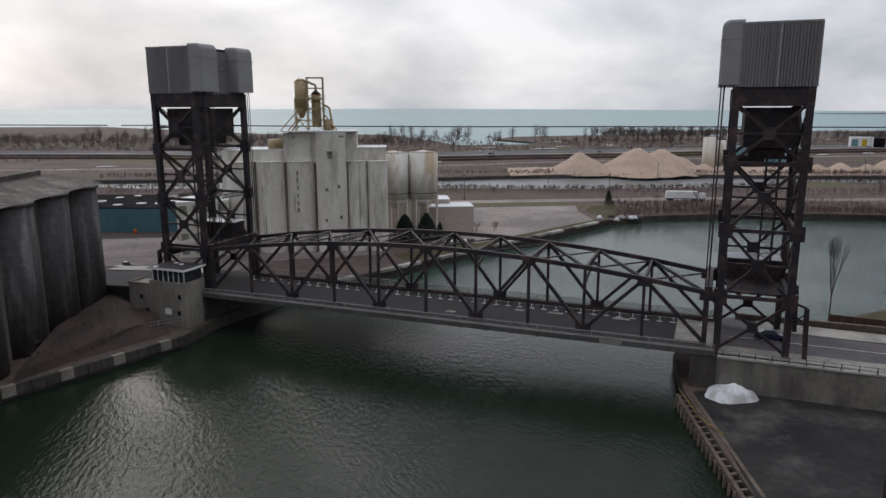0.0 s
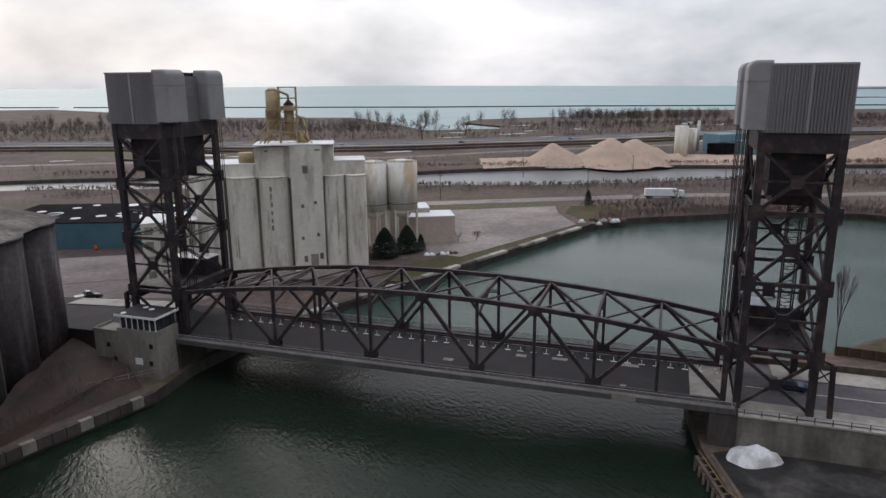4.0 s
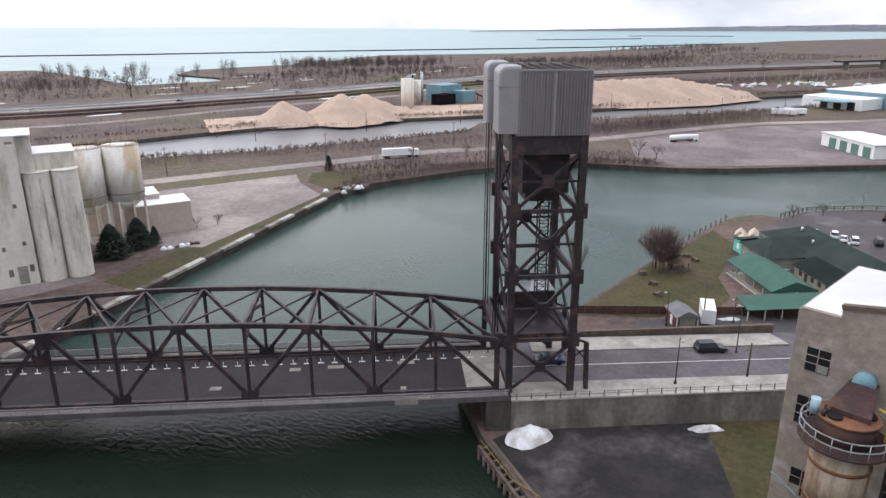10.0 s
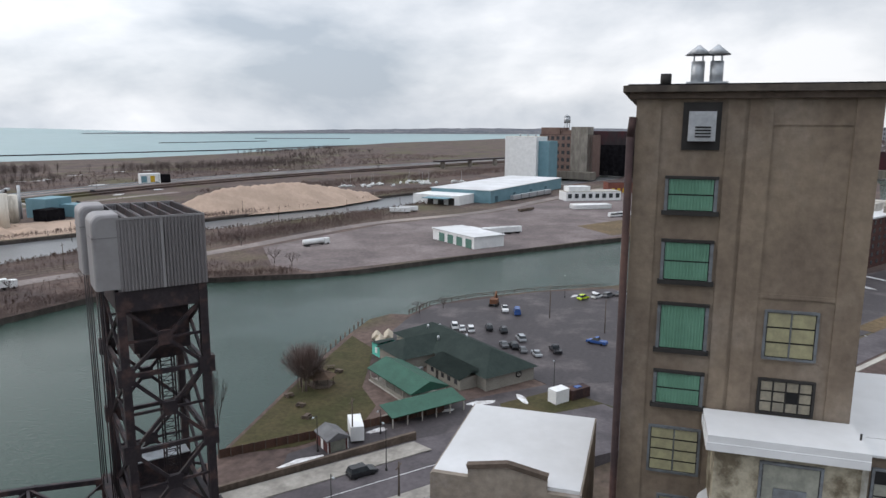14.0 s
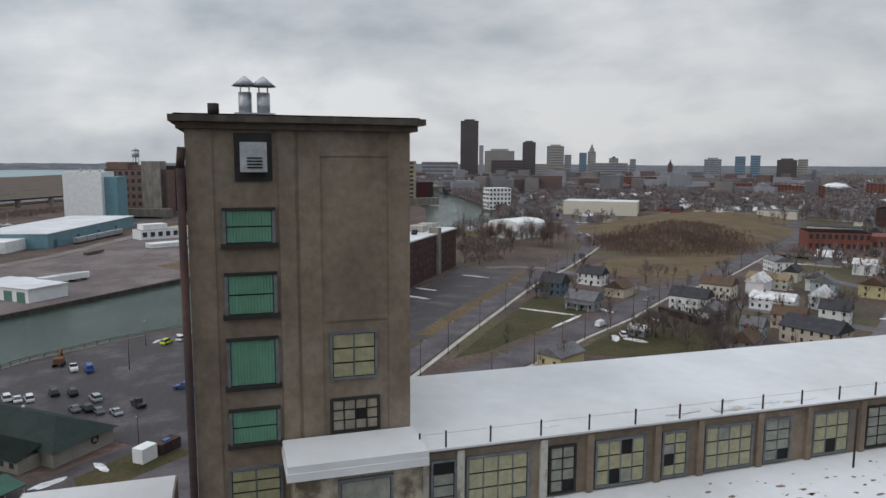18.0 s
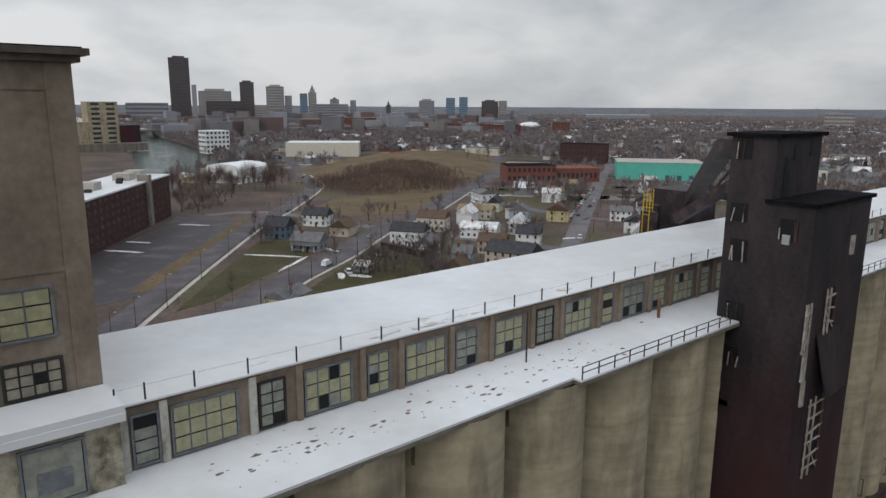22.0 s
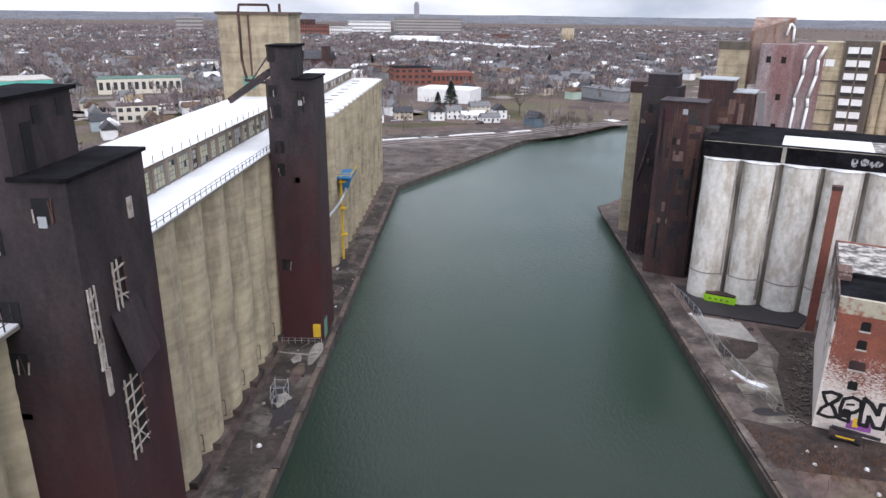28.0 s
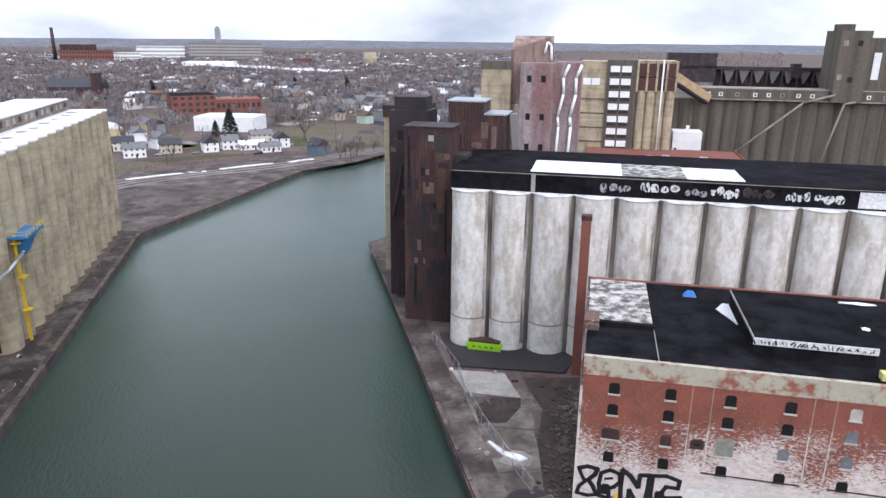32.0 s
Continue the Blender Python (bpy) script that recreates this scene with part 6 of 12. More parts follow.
def house(x, y, w, d, h, roof_h, wall, roof, rz, windows=True, porch=False, group="houses of the town"):
    """A gabled house; its ridge runs along local x and the windowed side looks towards y."""
    w, d, h, roof_h = w * 0.9, d * 0.9, h * 0.92, roof_h * 0.92
    t = thing("house", (x, y, GROUND), f"{wall} house with a {roof} gable roof", "house", group, rz=rz)
    wm, rm = HOUSE_WALLS[wall], HOUSE_ROOFS[roof]
    part("wall", Geo().extrude_x([(-d / 2, 0), (d / 2, 0), (d / 2, h), (0, h + roof_h), (-d / 2, h)], -w / 2, w / 2), wm, t)
    part("roof", Geo().gable(-w / 2, w / 2, -d / 2, d / 2, h, h + roof_h, 0.4), rm, t)
    if windows:
        n = max(2, int(w / 2.6))
        rows = 2 if h > 4.5 else 1
        for r in range(rows):
            z = 1.0 + r * 2.7
            for k in range(n):
                wx = -w / 2 + w * (k + 0.5) / n
                for side in (-1, 1):
                    y0, y1 = sorted((side * d / 2, side * (d / 2 + 0.06)))
                    if side > 0 or windows == 2:
                        part("window", Geo().box(wx - 0.45, wx + 0.45, y0, y1, z, z + 1.35), GLASS, t)
            for side in (-1, 1):
                x0, x1 = sorted((side * w / 2, side * (w / 2 + 0.06)))
                for wy in (-d * 0.24, d * 0.24):
                    part("window", Geo().box(x0, x1, wy - 0.45, wy + 0.45, z, z + 1.35), GLASS, t)
        part("door", Geo().box(-w * 0.12, -w * 0.12 + 0.95, d / 2, d / 2 + 0.05, 0, 2.05), DARK_FRAME, t)
        part("chimney", Geo().box(w * 0.2, w * 0.2 + 0.7, 0.4, 1.1, h, h + roof_h + 0.9), BRICK_RED, t)
    if porch:
        part("porch", Geo().box(-w * 0.4, w * 0.4, d / 2, d / 2 + 2.0, 2.5, 2.75), rm, t)
        for k in (-0.38, 0, 0.38):
            part("porch_post", Geo().box(w * k - 0.08, w * k + 0.08, d / 2 + 1.74, d / 2 + 1.9, 0, 2.5), WHITE_PAINT, t)
    return t


def facing(x, y):
    """The turn with which a building's front looks back to the middle of the river reach."""
    return math.degrees(math.atan2(y - 20, x - 5)) - 90


def block(name, x, y, w, d, h, wall, label, category, rz=0.0, roof=None, rows=0, cols=0, win=None, group="", side_cols=0, parapet=0.0):
    """A flat-roofed building with a grid of windows on its local -y and -x faces; x, y is the middle of the -y face."""
    t = thing(name, (x, y, GROUND), label, category, group, rz=rz)
    part("wall", Geo().box(-w / 2, w / 2, 0, d, 0, h), wall, t)
    part("roof", Geo().box(-w / 2 - 0.05, w / 2 + 0.05, -0.05, d + 0.05, h, h + 0.25), roof or BLACK_ROOF, t)
    if parapet:
        part("parapet", Geo().box(-w / 2 - 0.1, w / 2 + 0.1, -0.1, 0.2, h, h + parapet), wall, t)
    joined = Geo() if rows * cols > 48 else None
    for r in range(rows):
        z0, dz = h * (r + 0.3) / rows, h / rows * 0.5
        for c in range(cols):
            cx, cw = -w / 2 + w * (c + 0.5) / cols, w / cols * 0.55
            if joined:
                joined.box(cx - cw / 2, cx + cw / 2, -0.12, 0, z0, z0 + dz)
                continue
            part("window", Geo().box(cx - cw / 2, cx + cw / 2, -0.12, 0, z0, z0 + dz), win or GLASS, t)
        for c in range(side_cols):
            cy, cw = d * (c + 0.5) / side_cols, d / side_cols * 0.55
            part("window", Geo().box(-w / 2 - 0.12, -w / 2, cy - cw / 2, cy + cw / 2, z0, z0 + dz), win or GLASS, t)
    if joined:
        part("far_windows", joined, win or GLASS, t, kind="stuff")
    return t

# ---------------------------------------------------------------- west bank: local x along the old brick mill's front, y away from the river
WEST_AT, WEST_RZ = (-52.4, -90.2, GROUND), 154.8
GR = GROUND


def west_thing(name, a, b, label, category, group="", kind=""):
    """A thing on the west bank at a metres along and b metres behind the mill's corner; part coordinates start there."""
    p = pose(*WEST_AT, 0, 0, WEST_RZ) @ Vector((a, b, 0))
    return thing(name, (p.x, p.y, GR), label, category, group, kind, WEST_RZ)


def mix_nodes(m):
    return m.node_tree.nodes, m.node_tree.links, m.node_tree.nodes["Principled BSDF"]


def peeling(name, base, base2, paint, lo, hi, scale=0.9, streak=0.6):
    """Masonry with flaking paint that gets whole towards lo metres and is gone at hi metres."""
    m = mat(name, base, base2, scale=0.3, fine=3.5, grain=0.22)
    n, l, b = mix_nodes(m)
    src = b.inputs["Base Color"].links[0].from_socket
    geo, sep = n.new("ShaderNodeNewGeometry"), n.new("ShaderNodeSeparateXYZ")
    l.new(geo.outputs["Position"], sep.inputs[0])
    r = n.new("ShaderNodeMapRange")
    r.inputs["From Min"].default_value, r.inputs["From Max"].default_value = lo, hi
    r.inputs["To Min"].default_value, r.inputs["To Max"].default_value = 0.27, -0.15
    l.new(sep.outputs["Z"], r.inputs["Value"])
    mp = n.new("ShaderNodeMapping")
    mp.inputs["Scale"].default_value = (1, 1, 1 / streak)
    l.new(geo.outputs["Position"], mp.inputs["Vector"])
    t = n.new("ShaderNodeTexNoise")
    t.inputs["Scale"].default_value, t.inputs["Detail"].default_value, t.inputs["Roughness"].default_value = scale, 12, 0.8
    l.new(mp.outputs["Vector"], t.inputs["Vector"])
    big = n.new("ShaderNodeTexNoise")
    big.inputs["Scale"].default_value = 0.14
    l.new(geo.outputs["Position"], big.inputs["Vector"])
    s1, s2 = n.new("ShaderNodeMath"), n.new("ShaderNodeMath")
    l.new(t.outputs["Fac"], s1.inputs[0])
    l.new(r.outputs["Result"], s1.inputs[1])
    s2.operation = "MULTIPLY_ADD"
    s2.inputs[1].default_value = 0.45
    l.new(big.outputs["Fac"], s2.inputs[0])
    l.new(s1.outputs[0], s2.inputs[2])
    cut = n.new("ShaderNodeMapRange")
    cut.inputs["From Min"].default_value, cut.inputs["From Max"].default_value = 0.76, 0.84
    l.new(s2.outputs[0], cut.inputs["Value"])
    x = n.new("ShaderNodeMixRGB")
    l.new(cut.outputs["Result"], x.inputs["Fac"])
    l.new(src, x.inputs["Color1"])
    dirt = n.new("ShaderNodeTexNoise")
    dirt.inputs["Scale"].default_value, dirt.inputs["Detail"].default_value, dirt.inputs["Roughness"].default_value = 0.9, 10, 0.75
    l.new(mp.outputs["Vector"], dirt.inputs["Vector"])
    ramp = n.new("ShaderNodeMapRange")
    ramp.inputs["From Min"].default_value, ramp.inputs["From Max"].default_value = 0.4, 0.66
    l.new(dirt.outputs["Fac"], ramp.inputs["Value"])
    coat = n.new("ShaderNodeMixRGB")
    coat.inputs["Color1"].default_value = (*paint, 1)
    coat.inputs["Color2"].default_value = (paint[0] * 0.72, paint[1] * 0.66, paint[2] * 0.62, 1)
    l.new(ramp.outputs["Result"], coat.inputs["Fac"])
    l.new(coat.outputs["Color"], x.inputs["Color2"])
    l.new(x.outputs["Color"], b.inputs["Base Color"])
    return m


MILL_BRICK = peeling("flaking_white_on_red_brick", (0.21, 0.075, 0.05), (0.16, 0.062, 0.046), (0.58, 0.54, 0.51), 6.0, 21.0, 2.2, 0.45)
MILL_BAND = mat("grey_green_painted_band", (0.36, 0.34, 0.26), (0.32, 0.3, 0.24), scale=0.3, fine=2.5, grain=0.1, c3=(0.23, 0.09, 0.06), c3_scale=0.6)
PATCHY_ROOF = mat("pale_peeling_roof_coating", (0.4, 0.38, 0.35), (0.09, 0.083, 0.078), scale=0.5, fine=1.8, grain=0.3, low=0.42, high=0.56)
LIME = mat("lime_green_paint", (0.3, 0.6, 0.02), (0.26, 0.52, 0.02), rough=0.5, bump=0)
MAUVE = mat("mauve_grey_cladding", (0.3, 0.245, 0.245), (0.19, 0.15, 0.155), scale=0.4, streak=0.25, fine=1.5, grain=0.28, c3=(0.2, 0.115, 0.112), c3_scale=0.12)
RUST_STREAK = mat("rust_streaked_grey_sheet", (0.17, 0.09, 0.065), (0.27, 0.225, 0.2), rough=0.75, scale=0.5, streak=0.15, fine=2.0, grain=0.25, c3=(0.11, 0.05, 0.04), c3_scale=0.25)
GREY_ELEV = mat("grey_brown_elevator_concrete", (0.118, 0.102, 0.084), (0.078, 0.067, 0.056), scale=0.35, streak=0.03, fine=0.7, grain=0.15)
SPRAY = mat("black_spray_paint", (0.02, 0.02, 0.022), bump=0)
SPRAY_G = mat("grey_spray_paint", (0.3, 0.3, 0.31), (0.22, 0.22, 0.23), scale=2, bump=0)
SPRAY_W = mat("white_spray_paint", (0.6, 0.6, 0.6), (0.45, 0.45, 0.45), scale=2, bump=0)

mill = west_thing("old_mill", 0, 0, "old red-brick mill with flaking white paint and a black flat roof", "mill building")
ML, MD, MH = 62.0, 32.0, 22.2
part("front_wall", Geo().box(0, ML, 0, 0.6, 0, 20.0), MILL_BRICK, mill, "red brick with flaking white paint")
part("band", Geo().box(-0.1, ML, -0.08, 0.6, 20.0, 22.5), MILL_BAND, mill, "grey-green painted parapet band")
part("side_wall", Geo().box(-0.3, 0.0, 0, MD, 0, 22.2), peeling("flaking_white_on_dark_wall", (0.09, 0.06, 0.055), (0.06, 0.045, 0.042), (0.6, 0.57, 0.54), 6.0, 30.0, 1.2, 1.6), mill, "dark side wall with shreds of white paint")
part("back_wall", Geo().box(0, ML, MD - 0.6, MD, 0, 22.2), BRICK_RED, mill)
part("roof", Geo().box(0, ML, 0.6, MD - 0.6, 21.6, 22.0), BLACK_ROOF, mill, "black tar roof")
part("roof_coat", Geo().box(0.1, 9.0, 12.0, 31.2, 22.0, 22.1), PATCHY_ROOF, mill, "pale peeling roof coating")
part("roof_step", Geo().box(0.1, 9.0, 11.2, 12.0, 22.0, 22.7), BLACK_ROOF, mill)
part("corner_block", Geo().box(-0.4, 1.6, 9.5, 13.5, 20.0, 23.4), peeling("flaking_block", (0.12, 0.07, 0.06), (0.09, 0.06, 0.05), (0.6, 0.58, 0.55), 10, 30), mill)
part("roof_crack", Geo().box(9.0, 9.12, 1.0, 11.6, 22.0, 22.02), CONCRETE, mill)
dk = part("raised_roof", Geo().box(20.8, 35.0, 6.2, 24.2, 22.0, 24.5), BLACK_ROOF, mill, "raised black roof deck")
part("deck_edge", Geo().box(20.7, 35.1, 6.05, 6.2, 23.6, 24.5), SPRAY_W, dk, "pale edge covered with spray paint")
er = random.Random(31)
for k in range(34):
    x = 20.9 + k * 0.41
    part("spray_bar", Geo().beam((x, 6.04, 23.65 + er.uniform(0, 0.3)), (x + er.uniform(-0.3, 0.5), 6.04, 24.0 + er.uniform(0, 0.45)), 0.03, er.uniform(0.06, 0.24), (0.3, 0, 1)), SPRAY if er.random() < 0.7 else SPRAY_G, dk)
part("deck_edge", Geo().box(20.65, 20.8, 6.2, 24.2, 24.2, 24.5), CONCRETE, dk)
part("snow_strip", Geo().prism([(18.6, 21.8), (19.9, 24.4), (20.75, 24.2), (20.75, 16.2)], 22.0, 22.12), SNOW, mill)
for x, y, w, d in ((24, 27.4, 5, 1.2), (33, 28.5, 2.6, 2.4), (40, 29.5, 7, 1.4), (46, 23, 2.0, 2.4), (38, 19, 1.4, 1.6)):
    n = 10
    part("snow_patch", Geo().prism([(x + w / 2 * math.cos(6.283 * k / n) * (0.8 + 0.2 * math.sin(k * 2.3)), y + d / 2 * math.sin(6.283 * k / n) * (0.8 + 0.2 * math.cos(k * 3.1))) for k in range(n)], 22.0, 22.06), DIRTY_SNOW, mill)
part("blue_tarp", Geo().add([(14.4, 26.2, 22), (16.4, 26.2, 22), (16.4, 27.6, 22), (14.4, 27.6, 22), (15.0, 26.9, 22.9), (15.9, 26.9, 22.9)], [(0, 1, 5, 4), (1, 2, 5), (2, 3, 4, 5), (3, 0, 4)]), mat("blue_tarpaulin", (0.04, 0.16, 0.42), rough=0.5), mill, "small blue tarpaulin")
part("yellow_crate", Geo().box(34.5, 36.4, 2.4, 3.6, 22.0, 22.9), mat("pale_yellow_crate", (0.55, 0.52, 0.2)), mill)


def arched_window(x, z, w, h, fill, parent, sill=True):
    ob = part("window", Geo().box(x - w / 2, x + w / 2, -0.04, 0.05, z - h / 2, z + h / 2 - 0.12).box(x - w / 2 + 0.15, x + w / 2 - 0.15, -0.04, 0.05, z + h / 2 - 0.12, z + h / 2 + 0.06), fill, parent)
    if sill:
        part("sill", Geo().box(x - w / 2 - 0.1, x + w / 2 + 0.1, -0.2, 0.0, z - h / 2 - 0.2, z - h / 2), PALE_CONCRETE, ob)
    return ob


cols = (3.9, 10.7, 17.7, 24.5, 31.6, 38.5, 45.4, 52.3)
for i, x in enumerate(cols):
    for z in (18.4, 15.4, 11.9, 8.5):
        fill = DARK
        if i in (4, 6) and z > 9 or (i == 3 and z == 11.9):
            fill = FRAME if z < 18 else PALE_CONCRETE
        if z == 11.9 and i == 0:
            fill = RUST_BROWN
        if z == 11.9 and i in (1, 2):
            fill = GREY_GLASS if i == 2 else RUST_BROWN
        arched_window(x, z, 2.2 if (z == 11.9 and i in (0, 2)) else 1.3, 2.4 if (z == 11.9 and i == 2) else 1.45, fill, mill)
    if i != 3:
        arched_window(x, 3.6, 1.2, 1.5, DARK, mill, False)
arched_window(14.5, 11.9, 1.7, 1.3, RUST_BROWN, mill, False)
part("small_opening", Geo().box(14.1, 14.9, -0.06, 0.0, 11.7, 12.1), DARK, mill)
part("patched_doorway", Geo().box(23.0, 26.2, -0.06, 0.02, 0, 4.6), RUST_BRIGHT, mill, "reddish patched doorway")
part("doorway", Geo().box(23.6, 25.6, -0.09, 0.0, 0, 2.8), DARK, mill)
for x in (15.3, 30.0, 42.0):
    part("ledge", Geo().box(x, x + 11.5, -0.12, 0.0, 7.9, 8.05), RUST_BROWN, mill)
for x in (13.2, 15.6, 27.0, 29.4):
    part("wall_rib", Geo().box(x - 0.06, x + 0.06, -0.05, 0.0, 9, 20.0), peeling("rib", (0.3, 0.2, 0.17), (0.25, 0.17, 0.14), (0.6, 0.57, 0.53), 10, 22), mill)
# large spray-painted strokes low on the wall: plain bars
def spray_stroke(pts, w):
    """A flat run of sprayed paint on the front wall."""
    for (x0, z0), (x1, z1) in zip(pts, pts[1:]):
        k = 0.18 / max(0.01, math.hypot(x1 - x0, z1 - z0))
        g = Geo().beam((x0 - (x1 - x0) * k, -0.02, z0 - (z1 - z0) * k), (x1 + (x1 - x0) * k, -0.02, z1 + (z1 - z0) * k), 0.05, w, (-(z1 - z0), 0, x1 - x0))
        part("spray_bar", g, SPRAY, mill)


for w, pts in ((0.6, [(0.3, 6.3), (1.4, 6.7), (2.7, 6.5), (2.4, 5.6), (1.6, 4.7), (2.2, 3.9), (2.8, 2.6)]), (0.5, [(2.8, 2.6), (1.6, 2.3), (0.2, 2.5), (0.5, 3.6), (1.2, 4.4), (0.7, 5.3), (0.3, 6.3)]),
               (0.55, [(3.2, 2.5), (3.0, 4.4), (3.2, 6.0), (4.3, 6.6), (5.5, 6.2), (5.7, 5.0), (4.9, 4.1), (4.3, 3.8), (4.4, 2.3), (3.2, 2.5)]), (0.7, [(5.8, 6.9), (6.9, 6.1), (8.0, 4.6)]),
               (0.6, [(8.0, 4.6), (8.1, 6.4), (9.3, 6.6), (9.2, 4.4), (9.0, 2.4), (7.9, 2.3), (6.9, 4.0), (6.9, 2.2), (5.9, 2.3), (5.8, 4.6), (5.9, 6.7)]),
               (0.55, [(9.7, 6.6), (11.4, 6.8), (13.0, 6.3), (12.9, 5.2), (11.4, 5.2), (11.0, 4.4), (11.2, 3.5), (13.3, 3.9), (13.3, 2.6), (12.9, 1.3), (11.0, 1.2), (9.8, 1.7), (9.6, 4.0), (9.7, 6.6)]), (0.4, [(11.6, 3.2), (12.4, 3.1), (12.4, 2.4)]), (0.35, [(3.8, 5.2), (4.6, 5.4)])):
    spray_stroke(pts, w)
part("painted_patch", Geo().box(4.2, 7.6, -0.02, 0.0, 1.2, 2.7), mat("purple_paint", (0.25, 0.08, 0.3)), mill, "purple and yellow sprayed patch")
part("painted_patch", Geo().box(5.0, 5.8, -0.025, 0.0, 1.6, 3.2), YELLOW, mill)
part("whitewash", Geo().box(12.6, 22.5, -0.015, 0.0, 0.2, 5.4), WHITE_SILO, mill)
chim = west_thing("brick_stack", -1.3, 40.0, "square red-brick stack beside the mill", "chimney")
part("shaft", Geo().box(-0.85, 0.85, -0.85, 0.85, 0, 30.6), BRICK_RED, chim)
part("cap", Geo().box(-0.95, 0.95, -0.95, 0.95, 30.0, 30.8), RUST_BROWN, chim)
# machines parked along the mill front
lift = west_thing("scissor_lift", 15.8, -2.2, "blue scissor lift parked by the mill wall", "lift")
BLUEP = mat("blue_machine_paint", (0.03, 0.2, 0.45), rough=0.4)
part("chassis", Geo().box(-2.0, 2.0, -0.9, 0.9, 0.4, 1.0), BLUEP, lift)
part("platform", Geo().box(-1.9, 1.9, -0.8, 0.8, 1.7, 1.9), BLUEP, lift)
part("rail", Geo().box(-1.9, 1.9, -0.82, -0.76, 2.7, 2.8).box(-1.9, 1.9, 0.76, 0.82, 2.7, 2.8), BLUEP, lift)
part("scissor", Geo().beam((-1.6, 0, 1), (1.6, 0, 1.7), 0.9, 0.16).beam((1.6, 0, 1), (-1.6, 0, 1.7), 0.9, 0.16), STEEL, lift)
for x in (-1.5, 1.5):
    for y in (-0.9, 0.9):
        part("wheel", Geo().rod((x, y - 0.12, 0.4), (x, y + 0.12, 0.4), 0.4, 0.4, 14), RUBBER, lift)
crate = west_thing("wooden_crate", 21.2, -2.4, "tan plywood crate beside the mill door", "crate")
part("box", Geo().box(-1.7, 1.7, -1.0, 1.0, 0, 1.9), BUFF_STEEL, crate)
for x in (-1.7, -0.6, 0.6, 1.7):
    part("batten", Geo().box(x - 0.08, x + 0.08, -1.06, -1.0, 0, 1.9), TIMBER, crate)
jack = west_thing("telehandler", 5.2, -1.9, "black and yellow lifting machine parked at the wall", "forklift")
part("body", Geo().box(-3.2, 1.2, -0.9, 0.9, 0.5, 1.5), STEEL, jack)
part("boom", Geo().beam((-3.0, 0, 1.9), (3.6, 0, 1.5), 0.4, 0.4), STEEL, jack)
part("stripe", Geo().box(-2.4, 0.2, -0.93, -0.9, 0.8, 1.05), YELLOW, jack)
for x in (-2.6, 0.7):
    part("wheel", Geo().rod((x, -1.0, 0.5), (x, 1.0, 0.5), 0.5, 0.5, 14), RUBBER, jack)

# white silos with the dark gallery above
ws = west_thing("white_silos", 0, 46, "row of tall white-painted concrete silos with streaked, peeling paint", "silos")
SILO_GRIME = mat("black_grime_streaks", (0.1, 0.09, 0.08), (0.47, 0.455, 0.43), scale=1.0, streak=0.12, fine=2.2, grain=0.3, low=0.36, high=0.6)
sw = random.Random(8)
for i in range(14):
    x = -23.65 + 7.85 * i
    part("silo", Geo().cyl(x, 4.0, 0, 32.3, 3.92, 28, caps=False, a0=radians(170), a1=radians(370)), WHITE_SILO, ws)
    part("base_ring", Geo().cyl(x, 4.0, 6.3, 6.6, 4.0, 28, caps=False, a0=radians(180), a1=radians(360)), CONCRETE, ws)
    for a_, b_, z_ in ((sw.uniform(316, 328), 352, sw.uniform(0, 6)), (188, sw.uniform(202, 222), sw.uniform(4, 16))):
        part("stain_strip", Geo().cyl(x, 4.0, z_, 32.2, 3.95, 5, caps=False, a0=radians(a_), a1=radians(b_)), SILO_GRIME, ws)
    part("silo_top", Geo().cyl(x, 4.0, 32.3, 32.45, 4.1, 28), DIRTY_SNOW, ws)
    part("joint", Geo().box(x + 3.45, x + 4.4, 2.2, 6, 0, 32.3), mat("black_streaked_joint", (0.045, 0.038, 0.033), (0.17, 0.15, 0.125), scale=0.8, streak=0.1) if i == 0 else bpy.data.materials["black_streaked_joint"], ws)
    for dx in (-2.4, -0.5, 1.9):
        part("hopper_opening", Geo().box(x + dx, x + dx + 0.85, 0.1 + 0.5 * abs(dx + 0.4), 1.2, 0.2, 2.4), DARK, ws)
ub = part("dark_gallery", Geo().box(-27.7, 80, 3.0, 30, 32.4, 36.0), BLACK_ROOF, ws, "black tarred gallery wall over the silos")
part("gallery_edge", Geo().box(-27.8, 80, 2.9, 3.02, 35.85, 36.05), CONCRETE, ub)
part("gallery_roof", Geo().box(-27.7, 80, 2.9, 30.2, 36.0, 36.2), BLACK_ROOF, ub)
part("roof_snow", Geo().box(-12.5, 4.5, 4.0, 17.0, 36.2, 36.3), SNOW, ub, "white snow on the gallery roof")
part("roof_snow", Geo().box(4.5, 16, 4.0, 17.0, 36.2, 36.27), PATCHY_ROOF, ub)
part("roof_snow", Geo().box(16, 26, 4.0, 16.0, 36.2, 36.3), DIRTY_SNOW, ub)
part("pale_post", Geo().box(-12.2, -11.4, 2.9, 3.0, 32.4, 36.0), CONCRETE, ub)
